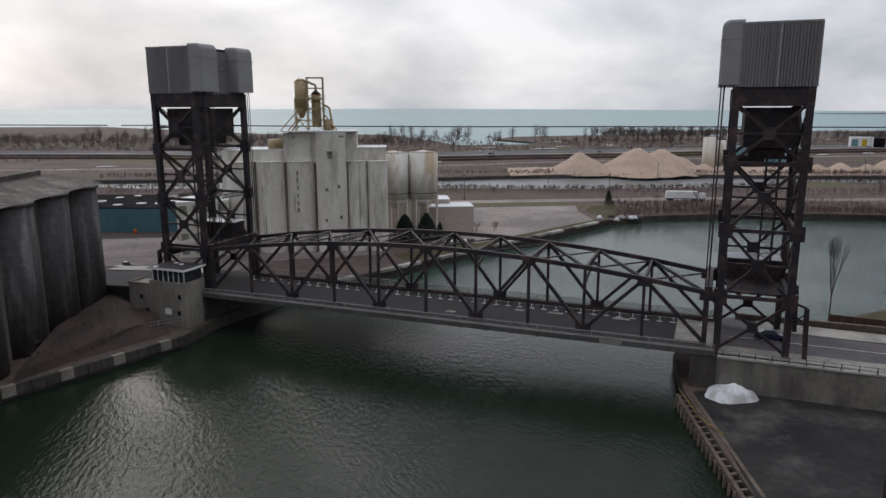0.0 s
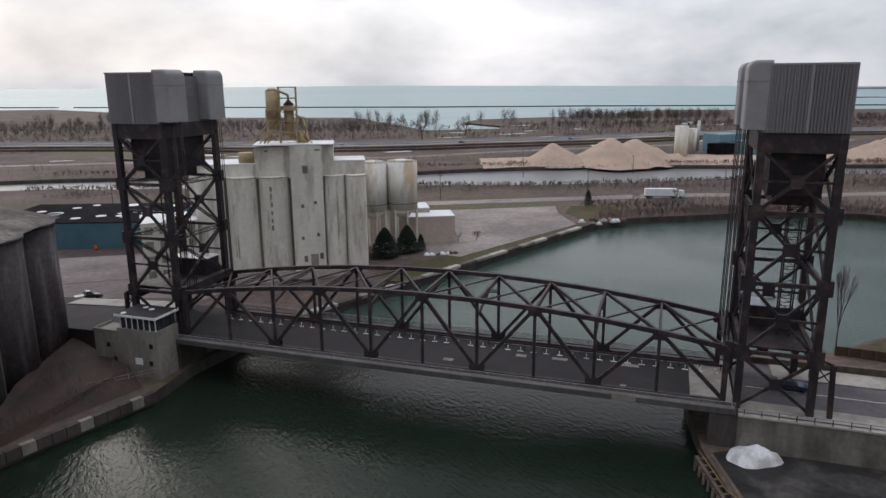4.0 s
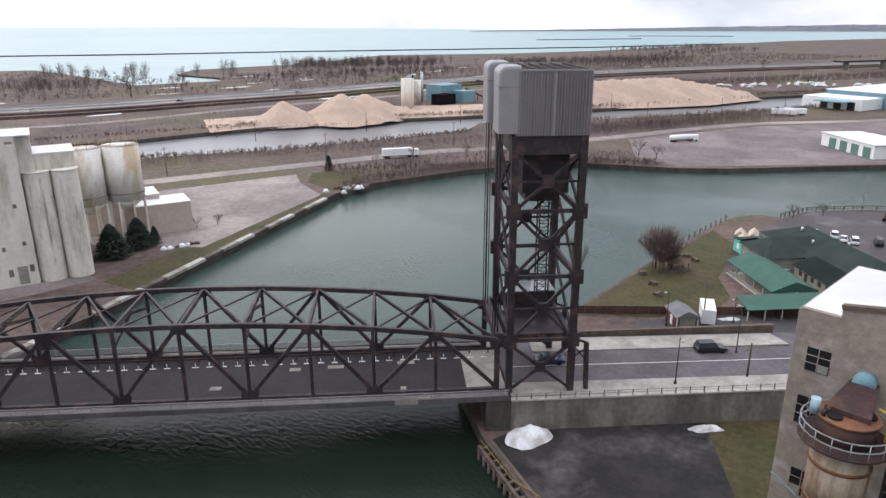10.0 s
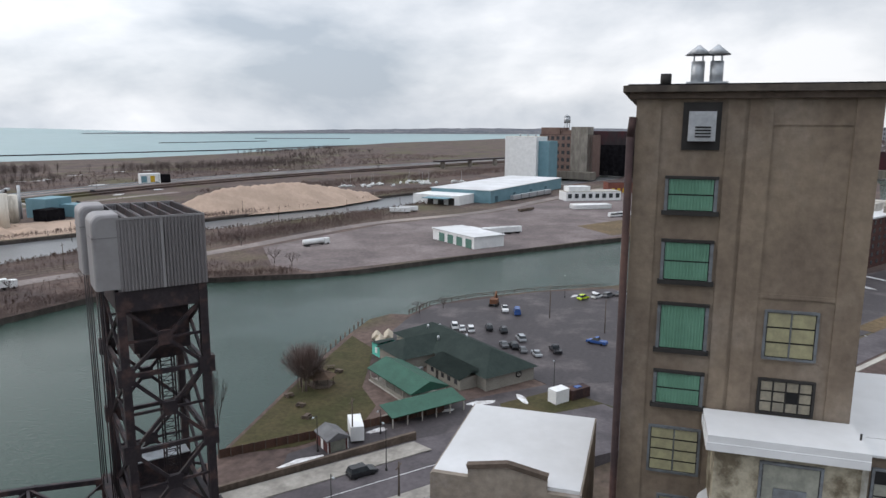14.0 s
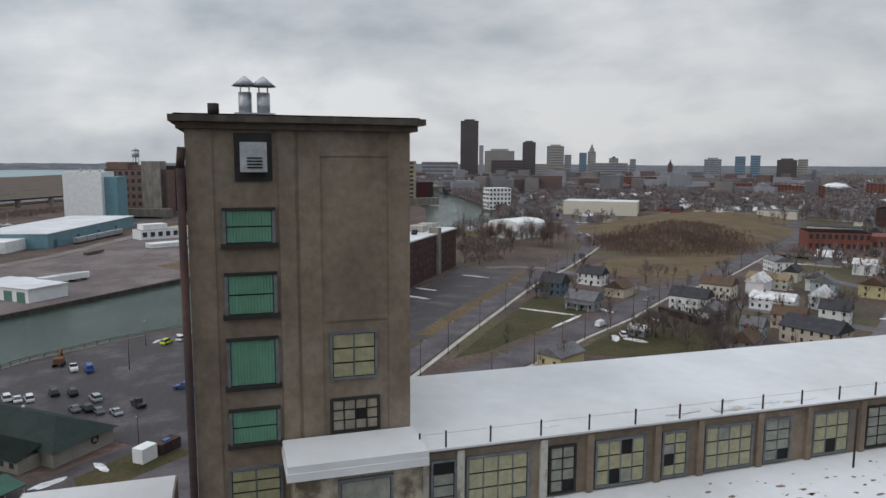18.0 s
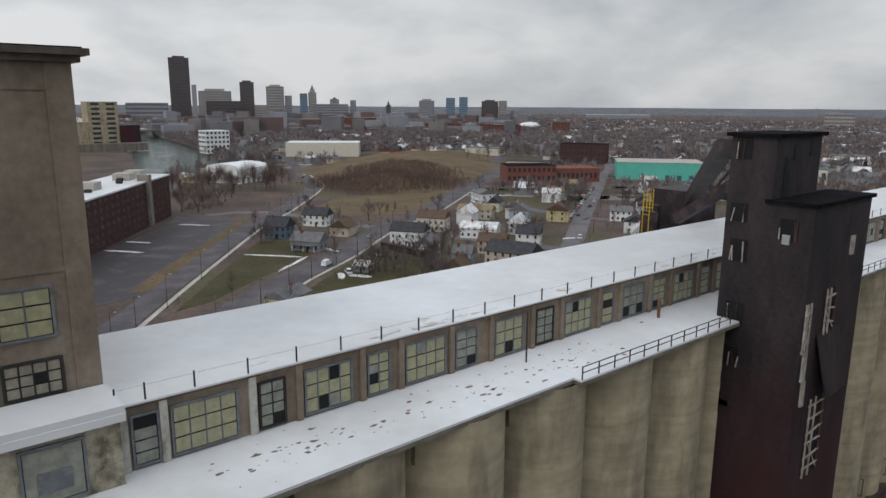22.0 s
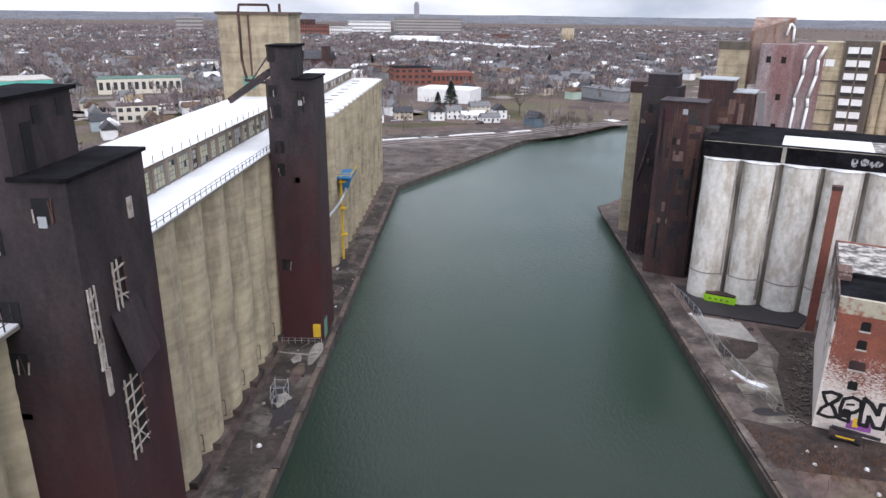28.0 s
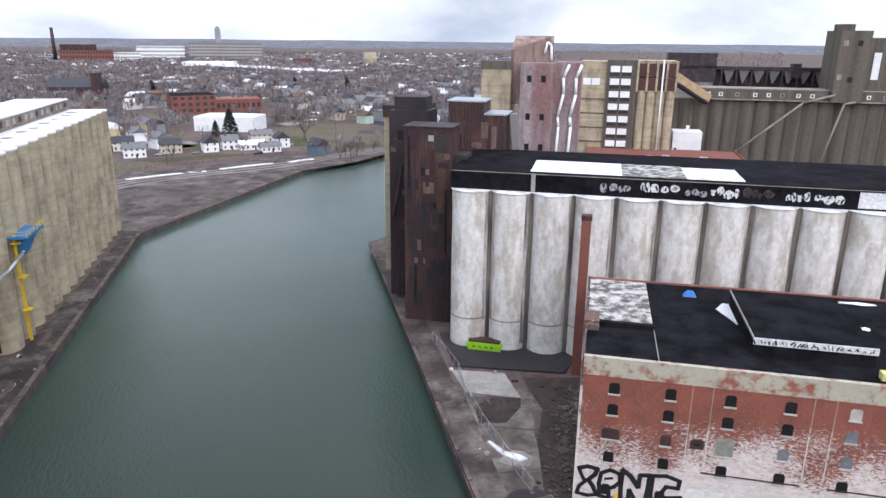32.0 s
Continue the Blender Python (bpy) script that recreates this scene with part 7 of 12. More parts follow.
# spray-painted band: plain pale and dark bars
sr = random.Random(12)
x = 0.5
while x < 43:
    word = sr.randint(3, 5)
    tone = sr.choice((SPRAY_W, SPRAY_W, SPRAY_G, RUST_BROWN))
    for _ in range(word):
        w, h = sr.uniform(0.8, 1.9), sr.uniform(1.1, 2.2)
        z = 33.0 + sr.uniform(0, 0.7)
        ring = [(x + w * (0.5 + 0.55 * sr.uniform(0.7, 1.1) * math.cos(q * 0.785)), h * (0.5 + 0.52 * sr.uniform(0.65, 1.1) * math.sin(q * 0.785))) for q in range(8)]
        bk = part("spray_fill", Geo().prism(ring, 0, 0.05).move(Matrix(((1, 0, 0, 0), (0, 0, 1, 2.93), (0, 1, 0, z), (0, 0, 0, 1)))), tone, ub)
        for _ in range(sr.choice((2, 3, 3, 4))):
            a, b = sr.uniform(0.05, 0.8), sr.uniform(0.05, 0.6)
            c, d = a + sr.uniform(-0.25, 0.35), b + sr.uniform(0.15, 0.45)
            part("spray_bar", Geo().beam((x + a * w, 2.915, z + b * h), (x + c * w, 2.915, z + d * h), 0.04, sr.uniform(0.12, 0.34), (0.2, 0, 1)), SPRAY, bk)
        x += w * sr.uniform(0.9, 1.08)
    x += sr.uniform(0.3, 2.2)
part("pale_sheet", Geo().box(44.5, 52, 2.9, 3.0, 32.8, 35.6), SPRAY_W, ub, "pale panel with sprayed bars")
dump = west_thing("roll_off_container", -19.7, 46.2, "lime green roll-off container filled with scrap", "container")
part("tub", Geo().add([(-3.3, -1.2, 0.2), (3.3, -1.2, 0.2), (3.3, 1.2, 0.2), (-3.3, 1.2, 0.2), (-3.5, -1.35, 1.9), (3.5, -1.35, 1.9), (3.5, 1.35, 1.9), (-3.5, 1.35, 1.9)], [(3, 2, 1, 0), (4, 5, 6, 7), (0, 1, 5, 4), (1, 2, 6, 5), (2, 3, 7, 6), (3, 0, 4, 7)]), LIME, dump, "lime green steel tub")
part("load", Geo().box(-3.2, 3.2, -1.1, 1.1, 1.85, 2.3), RUST_BROWN, dump)
for k in range(7):
    part("rib", Geo().box(-3.1 + k * 1.0, -3.0 + k * 1.0, -1.45, -1.25, 0.3, 1.9), LIME, dump)
for k in range(4):
    part("lettering_bar", Geo().box(-2.3 + k * 1.2, -1.7 + k * 1.2, -1.47, -1.44, 1.0, 1.3), YARD, dump)
part("skid", Geo().box(-3.2, 3.2, -0.9, -0.7, 0, 0.2).box(-3.2, 3.2, 0.7, 0.9, 0, 0.2), STEEL, dump)

# rusted corrugated towers at the wharf end
rt = west_thing("rusted_tower", -39.7, 58, "brown rusted corrugated-iron tower at the wharf edge", "marine tower", "rusted towers")
part("body", Geo().box(0, 10.2, 0, 8.0, 0, 42.7), RUST_BROWN, rt)
part("siding", corrugated((10.2, -0.02), (0, -0.02), 0.5, 42.6, 0.7, 0.1, (0, -1)), RUST_BROWN, rt, "streaked rusty corrugated sheets")
part("left_siding", corrugated((-0.02, 0), (-0.02, 8), 0.5, 42.6, 0.7, 0.1, (-1, 0)), RUST_SHEET, rt)
part("roof", Geo().box(-0.3, 10.4, -0.3, 8.3, 42.7, 43.0), STEEL, rt)
for x, z in ((4.2, 33.6), (6.4, 26.4), (3.0, 17.2), (7.6, 38.4)):
    part("opening", Geo().box(x - 0.6, x + 0.6, -0.14, 0.0, z - 0.8, z + 0.8), DARK, rt)
part("tin_patch", Geo().box(5.2, 6.3, -0.16, -0.1, 40.0, 41.2), GALV, rt)
# solid near-black block whose colour gives the shade of a gap
part("side_gap", Geo().box(10.2, 13.0, 2, 7.5, 0, 37.0), DARK_FRAME, rt)
PALE_RUST = mat("pale_bleached_rust", (0.15, 0.105, 0.09), (0.1, 0.06, 0.05), rough=0.7, scale=0.6, streak=0.25, fine=2.5, grain=0.25)
pr = random.Random(31)


def loose_sheets(parent, x0, x1, y, z0, z1, n):
    """Odd iron sheets, newer, bleached or darker, nailed over the cladding."""
    for _ in range(n):
        w, h = pr.choice((0.8, 1.2, 1.6, 2.4)), pr.choice((1.2, 2.4, 3.6, 5.0))
        x, z = pr.uniform(x0, x1 - w), pr.uniform(z0, z1 - h)
        part("sheet", Geo().box(x, x + w, y - 0.03 - 0.01 * pr.random(), y, z, z + h), pr.choice((RUST_SHEET, RUST_SHEET, RUST_BROWN, PALE_RUST, DARK_FRAME)), parent)


loose_sheets(rt, 0.2, 10.0, -0.12, 2, 42, 34)
for z0, z1, x in ((4, 13, 2.2), (16, 30, 8.8), (30, 41, 0.8)):
    part("torn_strip", Geo().box(x, x + 0.5, -0.18, -0.13, z0, z1), DARK, rt)
r2 = west_thing("rusted_tower", -47.2, 72, "tall dark iron-clad tower behind the rusted one", "marine tower", "rusted towers")
part("body", Geo().box(0, 9.2, 0, 9.0, 0, 44.6), RUST_SHEET, r2)
part("brace", Geo().beam((1.0, -0.2, 20), (4.0, -3, 33), 0.5, 0.5), STEEL, r2)
for k in range(5):
    part("gantry_post", Geo().box(2.0 + k * 1.1, 2.3 + k * 1.1, -1.5, -1.2, 0, 6 + 2 * k), STEEL, r2)
loose_sheets(r2, 0.2, 9.0, -0.01, 4, 44, 26)
for x, z in ((2.0, 38), (5.5, 30), (7.5, 40), (3.5, 24)):
    part("opening", Geo().box(x, x + 1.3, -0.06, 0, z, z + 2.2), DARK, r2)
part("upper_house", Geo().box(1.0, 8.2, 1.0, 8.0, 44.6, 47.6), RUST_SHEET, r2)
r3 = west_thing("tan_silo", -49.5, 92, "tan concrete silo with a dark cap beyond the towers", "silo")
part("silo", Geo().box(-4.5, 6, -2, 10, 0, 41), SILO_CONCRETE, r3)
part("cap", Geo().box(-4.8, 6.3, -2.3, 10.3, 41, 44), RUST_BROWN, r3)
r4 = west_thing("rusted_headhouse", -34.0, 75, "rusty iron-clad headhouse rising behind the silos", "headhouse")
part("tall_block", Geo().box(0, 8.2, 0, 9, 0, 46.7), RUST_BROWN, r4)
part("low_block", Geo().box(8.2, 13.2, 0, 9, 0, 43.9), RUST_BROWN, r4)
part("siding", corrugated((13.2, -0.03), (0, -0.03), 30, 43.8, 0.7, 0.1, (0, -1)), RUST_BROWN, r4)
part("tall_siding", corrugated((8.2, -0.03), (0, -0.03), 43.8, 46.6, 0.7, 0.1, (0, -1)), RUST_BROWN, r4)
part("roof", Geo().box(-0.3, 8.5, -0.3, 9.3, 46.7, 47.0).box(8.2, 13.5, -0.3, 9.3, 43.9, 44.2), GALV, r4)
part("orange_patch", Geo().box(2.2, 5.6, -0.16, -0.1, 33, 35.2), RUST_BRIGHT, r4)
part("pale_patch", Geo().box(7.0, 9.6, -0.16, -0.1, 32.6, 34.8), CONCRETE, r4)
loose_sheets(r4, 0.2, 13.0, -0.14, 24, 43, 30)
part("slanted_spout", Geo().beam((14.4, 4, 44), (16.0, 4, 30), 2.4, 1.6), PANEL, r4)

# the mauve house with rusty penthouse, and the tan tower beside it
mh = west_thing("mauve_headhouse", -25.3, 140, "mauve-grey sheet-clad headhouse with a rusty slanted penthouse", "headhouse")
part("body", Geo().box(0, 10.3, 0, 14, 24, 53.3), MAUVE, mh)
part("right_wing", Geo().box(10.3, 18.6, 2.5, 14, 20, 53.6), MAUVE, mh)
part("wing_face", Geo().box(10.3, 18.6, 2.3, 2.5, 20, 53.4), MAUVE, mh)
part("base", Geo().box(-0.5, 18.8, -0.5, 14, 0, 25), TAN_CONCRETE, mh)
part("penthouse", Geo().extrude_x([(8, 53.3), (20, 53.3), (20, 61.4), (8, 57.0)], -4.2, 8.4), RUST_STREAK, mh, "rust-streaked slanted penthouse")
part("penthouse_face", Geo().add([(-4.2, 7.9, 40), (8.4, 7.9, 40), (8.4, 7.9, 61.3), (-4.2, 7.9, 57.0)], [(0, 1, 2, 3)]), RUST_STREAK, mh)
for x in (2.8, 7.2):
    for z in (48.6, 37.0, 27.5):
        part("window", Geo().box(x - 0.7, x + 0.7, -0.08, 0.02, z - 1.0, z + 1.0), DARK, mh)
for x in (13.2, 17.0):
    part("pipe", Geo().tube([(x + 1.6, 1.9, 53), (x, 1.7, 49), (x + 0.2, 1.7, 44), (x - 1.2, 1.7, 37), (x - 0.8, 1.7, 34), (x - 1.4, 1.7, 22)], 0.45, 8), WHITE_PAINT, mh, "white-painted dust pipe")
part("loop_pipe", Geo().tube([(6.6, 7.0, 56), (7.4, 7.0, 59.6), (8.6, 7.0, 58.4), (8.8, 7.0, 54)], 0.35, 8), WHITE_PAINT, mh)
tt = west_thing("tan_tower", -38.5, 146, "square tan concrete tower with a dark parapet", "tower")
part("body", Geo().box(0, 9.6, 0, 12, 0, 51.0), SILO_CONCRETE, tt)
part("parapet", Geo().box(-0.1, 9.7, -0.1, 12.1, 51.0, 53.6), GREY_ELEV, tt)

ww = west_thing("window_elevator", -10.0, 253, "tan concrete elevator with columns of white-sheeted windows", "grain elevator")
part("left_wing", Geo().box(0, 11.5, 0, 20, 0, 51), SILO_CONCRETE, ww)
part("main", Geo().box(11.5, 25, -1, 20, 0, 51.8), GREY_ELEV, ww)
part("bin_block", Geo().box(25, 42, 0.5, 20, 0, 51.6), SILO_CONCRETE, ww)
for k in range(4):
    part("bin", Geo().cyl(27.3 + k * 4.2, 1.0, 0, 42.0, 2.15, 16, caps=False, a0=radians(180), a1=radians(360)), SILO_CONCRETE, ww)
    for z0, z1 in ((38.6, 44.0), (44.8, 50.4)):
        part("brick_panel", Geo().box(25.6 + k * 4.2, 28.9 + k * 4.2, -1.3, 0.5, z0, z1), DARK_BRICK, ww, "dark red panel")
for k in range(5):
    part("pier", Geo().box(24.7 + k * 4.2, 25.6 + k * 4.2, -1.5, 0.5, 38, 51.6), SILO_CONCRETE, ww)
part("white_pipe", Geo().cyl(36.0, -1.9, 8, 52, 0.35, 8), WHITE_PAINT, ww)
for r in range(7):
    z = 46.4 - r * 5.6
    for x in (13.0, 18.0):
        part("window", Geo().box(x, x + 4.2, -1.12, -0.98, z, z + 2.8), WHITE_PAINT, ww, "white sheeted window")
        part("window_gap", Geo().box(x, x + 4.2, -1.1, -0.98, z - 1.6, z), DARK_FRAME, ww)
for x in (1.0, 5.0):
    part("window", Geo().box(x, x + 3.6, -0.1, 0.02, 40.6, 43.6), WHITE_PAINT, ww, "white sheeted window")
for k in range(5):
    part("string_course", Geo().box(0, 11.5, -0.25, 0.0, 8 + k * 6.5, 8.5 + k * 6.5), GREY_ELEV, ww)
conv = west_thing("conveyor_bridge", 32, 262, "slanting rusty tan conveyor bridge between two elevators", "conveyor")
part("tube", Geo().beam((0, 0, 44.5), (17.5, 16, 34.0), 3.6, 3.8), BUFF_STEEL, conv)
part("truss", Geo().beam((0, 0, 41.6), (17.5, 16, 31.4), 3.4, 0.6), STEEL, conv)

ge = west_thing("grey_elevator", 30, 280, "very long grey-brown concrete elevator with a gallery and a headhouse", "grain elevator")
part("bin_block", Geo().box(0, 170, 2.5, 30, 0, 33.6), GREY_ELEV, ge)
for k in range(24):
    part("bin", Geo().cyl(3.5 + k * 7.0, 5.6, 0, 33.4, 5.2, 10, caps=False, a0=radians(226), a1=radians(314)), GREY_ELEV, ge)
gg = part("gallery", Geo().box(16, 170, -0.8, 14, 34.0, 38.6), GREY_ELEV, ge)
part("gallery_ledge", Geo().box(16, 170, -1.4, 0, 33.5, 34.0), CONCRETE, ge)
part("gallery_roof", Geo().box(16, 170, -1.0, 14, 38.6, 39.0), CONCRETE, ge)
for k, x in enumerate((20, 25.5, 33, 41, 47, 53, 60, 66, 74, 80, 90, 97)):
    w = part("window", Geo().box(x - 0.9, x + 0.9, -0.95, -0.8, 35.2, 37.0), WHITE_PAINT if k % 3 != 2 else CONCRETE, gg)
    part("pane", Geo().box(x - 0.45, x + 0.45, -1.0, -0.9, 35.6, 36.6), DARK, w)
he = part("headhouse", Geo().box(73.5, 86.5, -2.6, 20, 33.6, 65.5), GREY_ELEV, ge)
part("penthouse", Geo().box(73.5, 79.5, 0, 10, 65.5, 68.3), GREY_ELEV, he)
part("headhouse_side", Geo().box(86.5, 104, 2, 20, 33.6, 62.5), GREY_ELEV, he)
part("white_sheet", Geo().box(90, 93, 1.8, 2.0, 44, 56), WHITE_PAINT, he)
for x, z in ((75.5, 45), (80, 44), (76, 60), (82, 60)):
    part("window", Geo().box(x - 1, x + 1, -2.75, -2.6, z - 1.2, z + 1.2), CONCRETE if x < 78 else DARK, he)
for p in ([(28.4, -2.2, 3.0), (62, -2.6, 33), (75, -3, 37)], [(72.5, -2.6, 2), (79.5, -3, 33), (84, -3, 34)]):
    part("spout_pipe", Geo().tube(p, 0.5, 8), CONCRETE, ge, "pale slanting spout pipe")
ds = west_thing("dark_trestle", 32, 306, "dark steel conveyor trestle with hoppers above the elevator", "trestle")
part("top_beam", Geo().box(0, 90, 0, 6, 46.5, 48.2), STEEL, ds)
part("dark_house", Geo().box(0, 24, 0, 10, 40, 54.5), STEEL, ds)
part("back_sheet", Geo().box(24, 90, 5.5, 6, 38, 47), STEEL, ds)
for k in range(9):
    x = 27 + k * 7.2
    part("post", Geo().box(x - 0.4, x + 0.4, 0, 0.8, 34, 47), STEEL, ds)
    part("hopper", Geo().add([(x + 0.8, 1, 46.5), (x + 6.4, 1, 46.5), (x + 6.4, 5, 46.5), (x + 0.8, 5, 46.5), (x + 3.2, 2.6, 40), (x + 4.0, 2.6, 40), (x + 4.0, 3.4, 40), (x + 3.2, 3.4, 40)], [(0, 1, 5, 4), (1, 2, 6, 5), (2, 3, 7, 6), (3, 0, 4, 7), (4, 5, 6, 7)]), PANEL, ds)
part("winch_house", Geo().box(60, 64, -0.5, 5, 43, 50), STEEL, ds)
lb = west_thing("low_brick_building", -5, 206, "low red-brick building with a black flat roof and roof vents", "building")
part("wall", Geo().box(0, 66, 0, 50, 0, 12), BRICK_RED, lb)
part("roof", Geo().box(0.5, 65.5, 0.5, 49.5, 11.6, 11.8), BLACK_ROOF, lb)
part("parapet", Geo().box(0, 66, -0.1, 0.5, 11.8, 12.6).box(65.5, 66, 0, 50, 11.8, 12.6), BRICK_RED, lb)
for x, y in ((22, 12), (26, 13), (33, 16), (48, 15)):
    part("roof_unit", Geo().box(x - 1.5, x + 1.5, y - 1.5, y + 1.5, 11.8, 14.2), GALV, lb)
wb = west_thing("white_shed", 34, 262, "plain white rendered block beside the elevator", "building")
part("block", Geo().box(0, 13, 0, 12, 0, 19.5), WHITE_PAINT, wb)
part("dark_door", Geo().box(1.0, 2.0, -0.06, 0.0, 4, 12), DARK, wb)
part("chimney", Geo().box(6, 7.4, 4, 5.4, 19.5, 22), WHITE_PAINT, wb)
# right-hand yard and wharf
slab("wharf_apron", [(-40.3, -222), (-39.5, -75), (-39.8, 20), (-43.6, 20), (-44.2, -75), (-45.2, -150), (-47, -225)], YARD, "worn concrete wharf apron with a low kerb", "pavement")
slab("yard_slab", [(-44.2, -70), (-44.6, -128), (-63, -122), (-50.5, -90), (-47.0, -82), (-48, -70)], YARD, "broken concrete yard with stains", "pavement", t=0.03)
slab("dark_forecourt", [(-46.6, -134), (-66, -127), (-76, -139), (-47, -150)], ASPHALT, "dark asphalt forecourt by the silos", "pavement", t=0.35)
slab("yard_slab", [(-46.0, -124), (-45.5, -133), (-55, -129.6), (-55, -120)], DECK_CONCRETE, "pale worn concrete slab", "pavement", t=0.07)
YARD_PALE = mat("pale_worn_yard_concrete", (0.17, 0.15, 0.122), (0.085, 0.073, 0.06), scale=0.22, fine=1.0, grain=0.3, c3=(0.05, 0.04, 0.036), c3_scale=0.09, bump=0.3)
for yp in ([(-44.8, -90.6), (-44.6, -99.5), (-51.2, -99.2), (-50.4, -94.4), (-51.6, -91.4)], [(-44.7, -99.8), (-45.0, -112.6), (-53.6, -109.4), (-51.6, -99.6)], [(-45.3, -112.9), (-45.4, -121.6), (-56.6, -119.4), (-54.0, -109.8)]):
    slab("yard_slab", yp, YARD_PALE, "pale worn concrete slab of the yard", "pavement", t=0.05)
kerb = thing("wharf_kerb", (-40.2, -100, GR), "timber and concrete kerb along the wharf edge", "kerb", kind="structure")
for k in range(25):
    y = 70 - k * 7.6
    part("kerb_block", Geo().box(-0.25 - (0.02 if y > -20 else 0.0), 0.35, y - 7.3, y, 0.0, 0.55), (YARD, YARD, TIMBER)[k % 3], kerb)
solid("snow_drift", Geo().prism([(-45.3, -107.6), (-46.5, -103.9), (-48.6, -101.6), (-50.0, -101.9), (-49.3, -103.1), (-47.2, -104.6), (-45.8, -107.8)], GR, GR + 0.3), DIRTY_SNOW, "dirty melting snow drift along the wharf fence", "snow")
fence = thing("chain_link_fence", (-44.6, -146, GR), "galvanised chain-link fence along the wharf", "fence")
fp = [(0, 0), (-1.2, 6.5), (-1.9, 15), (-1.1, 23), (-1.3, 33), (-2.2, 42), (-3.4, 52)]
for (x0, y0), (x1, y1) in zip(fp, fp[1:]):
    for k in range(3):
        x, y = x0 + (x1 - x0) * k / 3, y0 + (y1 - y0) * k / 3
        part("post", Geo().cyl(x, y, 0, 2.3, 0.05, 6), GALV, fence)
    part("rail", Geo().rod((x0, y0, 2.25), (x1, y1, 2.25), 0.04, 0.04, 5), GALV, fence)
    part("rail", Geo().rod((x0, y0, 0.15), (x1, y1, 0.15), 0.03, 0.03, 5), GALV, fence)
    g = Geo()
    for k in range(26):
        f = k / 26
        g.rod((x0 + (x1 - x0) * f, y0 + (y1 - y0) * f, 0.1), (x0 + (x1 - x0) * min(1, f + 0.12), y0 + (y1 - y0) * min(1, f + 0.12), 2.2), 0.012, 0.012, 3)
    part("mesh", g, GALV, fence, kind="stuff")

wy = random.Random(44)
thicket("wharf_weeds", [(wy.uniform(-98, -42), wy.uniform(-84, -30), GR) for _ in range(1100)], "dead brown weeds and saplings on the wharf", 0.5, 2.6, 12, SCRUB, 71, width=0.012)
RED_WEEDS = mat("red_brown_dead_weeds", (0.16, 0.085, 0.055), (0.085, 0.05, 0.038), scale=0.12, bump=0)
thicket("wharf_weeds", [(-41.4 - 0.9 * k_, -90.0 + 0.42 * k_ + wy.uniform(0, 11), GR) for k_ in [wy.uniform(0, 46) for _ in range(1500)]], "red-brown dead weeds before the mill", 0.3, 1.1, 16, RED_WEEDS, 73, width=0.02)
thicket("wharf_weeds", [(-41.2 + wy.gauss(0, 0.4), wy.uniform(-150, -70), GR) for _ in range(160)], "dry weeds along the wharf edge", 0.2, 0.7, 9, SCRUB, 72, width=0.03)
slab("dirt_yard", [(-42, -30), (-42.5, -78), (-60, -84), (-110, -60), (-100, -20)], SOIL, "brown dirt yard with dead weeds", "ground", t=0.04)
for k in range(26):
    x, y, r_ = wy.uniform(-58, -42.5), wy.uniform(-140, -66), wy.uniform(0.15, 0.7)
    solid("rubble_lump", Geo().cyl(0, 0, -0.05, r_ * 0.6, r_, 6, r_ * 0.45), wy.choice((CONCRETE, YARD, TIMBER, DIRTY_SNOW)), "broken lump of rubble on the wharf", "rubble", "rubble on the wharf", at=(x, y, GR + 0.05), rz=wy.uniform(0, 360))
for k in range(7):
    x, y = wy.uniform(-60, -46), wy.uniform(-128, -74)
    n_, a_, b_ = 9, wy.uniform(1.5, 4), wy.uniform(0.8, 2.2)
    slab("stain_patch", [(x + a_ * math.cos(6.283 * i / n_) * wy.uniform(0.6, 1.2), y + b_ * math.sin(6.283 * i / n_) * wy.uniform(0.6, 1.2)) for i in range(n_)], wy.choice((CONCRETE, ASPHALT, SOIL)), "irregular worn patch in the yard", "pavement", t=0.06 + 0.004 * k)

# dark dirt and rubble between the yard and the mill's side wall
DARK_DIRT = mat("dark_wet_dirt", (0.05, 0.036, 0.03), (0.026, 0.02, 0.018), scale=0.3, fine=1.6, grain=0.4, bump=0.4)
slab("rubble_strip", [(-52.6, -90.4), (-49.8, -94.5), (-53.0, -106), (-57.4, -115.6), (-57.8, -127), (-68.5, -125), (-66.2, -119.4)], DARK_DIRT, "dark dirt strip beside the mill", "ground", t=0.12)
slab("weed_bank", [(-41.2, -92), (-48, -89), (-52, -90.6), (-70, -82.4), (-100, -68), (-100, -62), (-60, -76), (-42, -79)], DARK_DIRT, "dark dirt bank with dead weeds", "ground", t=0.1)
slab("oil_stain", [(-45.6, -113.4), (-50, -112.6), (-54, -117), (-55, -120), (-50.6, -121.4), (-46.2, -118.8)], DARK_DIRT, "dark stained patch of the yard", "ground", t=0.06)
dr = random.Random(77)
rub = Geo()
for _ in range(420):
    f, off = dr.random(), abs(dr.gauss(0, 2.2))
    x, y = -52.4 - 14.5 * f + 0.905 * off, -90.2 - 31 * f - 0.425 * off
    r = dr.uniform(0.08, 0.38)
    n0 = len(rub.v)
    rub.box(-r, r, -r * 0.7, r * 0.7, -0.05, r * 0.7)
    rub.move(Matrix.Translation((x, y, GR + 0.12)) @ Matrix.Rotation(dr.uniform(0, 3), 4, "Z") @ Matrix.Rotation(dr.uniform(-0.4, 0.4), 4, "X"), n0)
solid("rubble", rub, YARD, "scattered brick and concrete rubble by the mill", "rubble", kind="stuff")

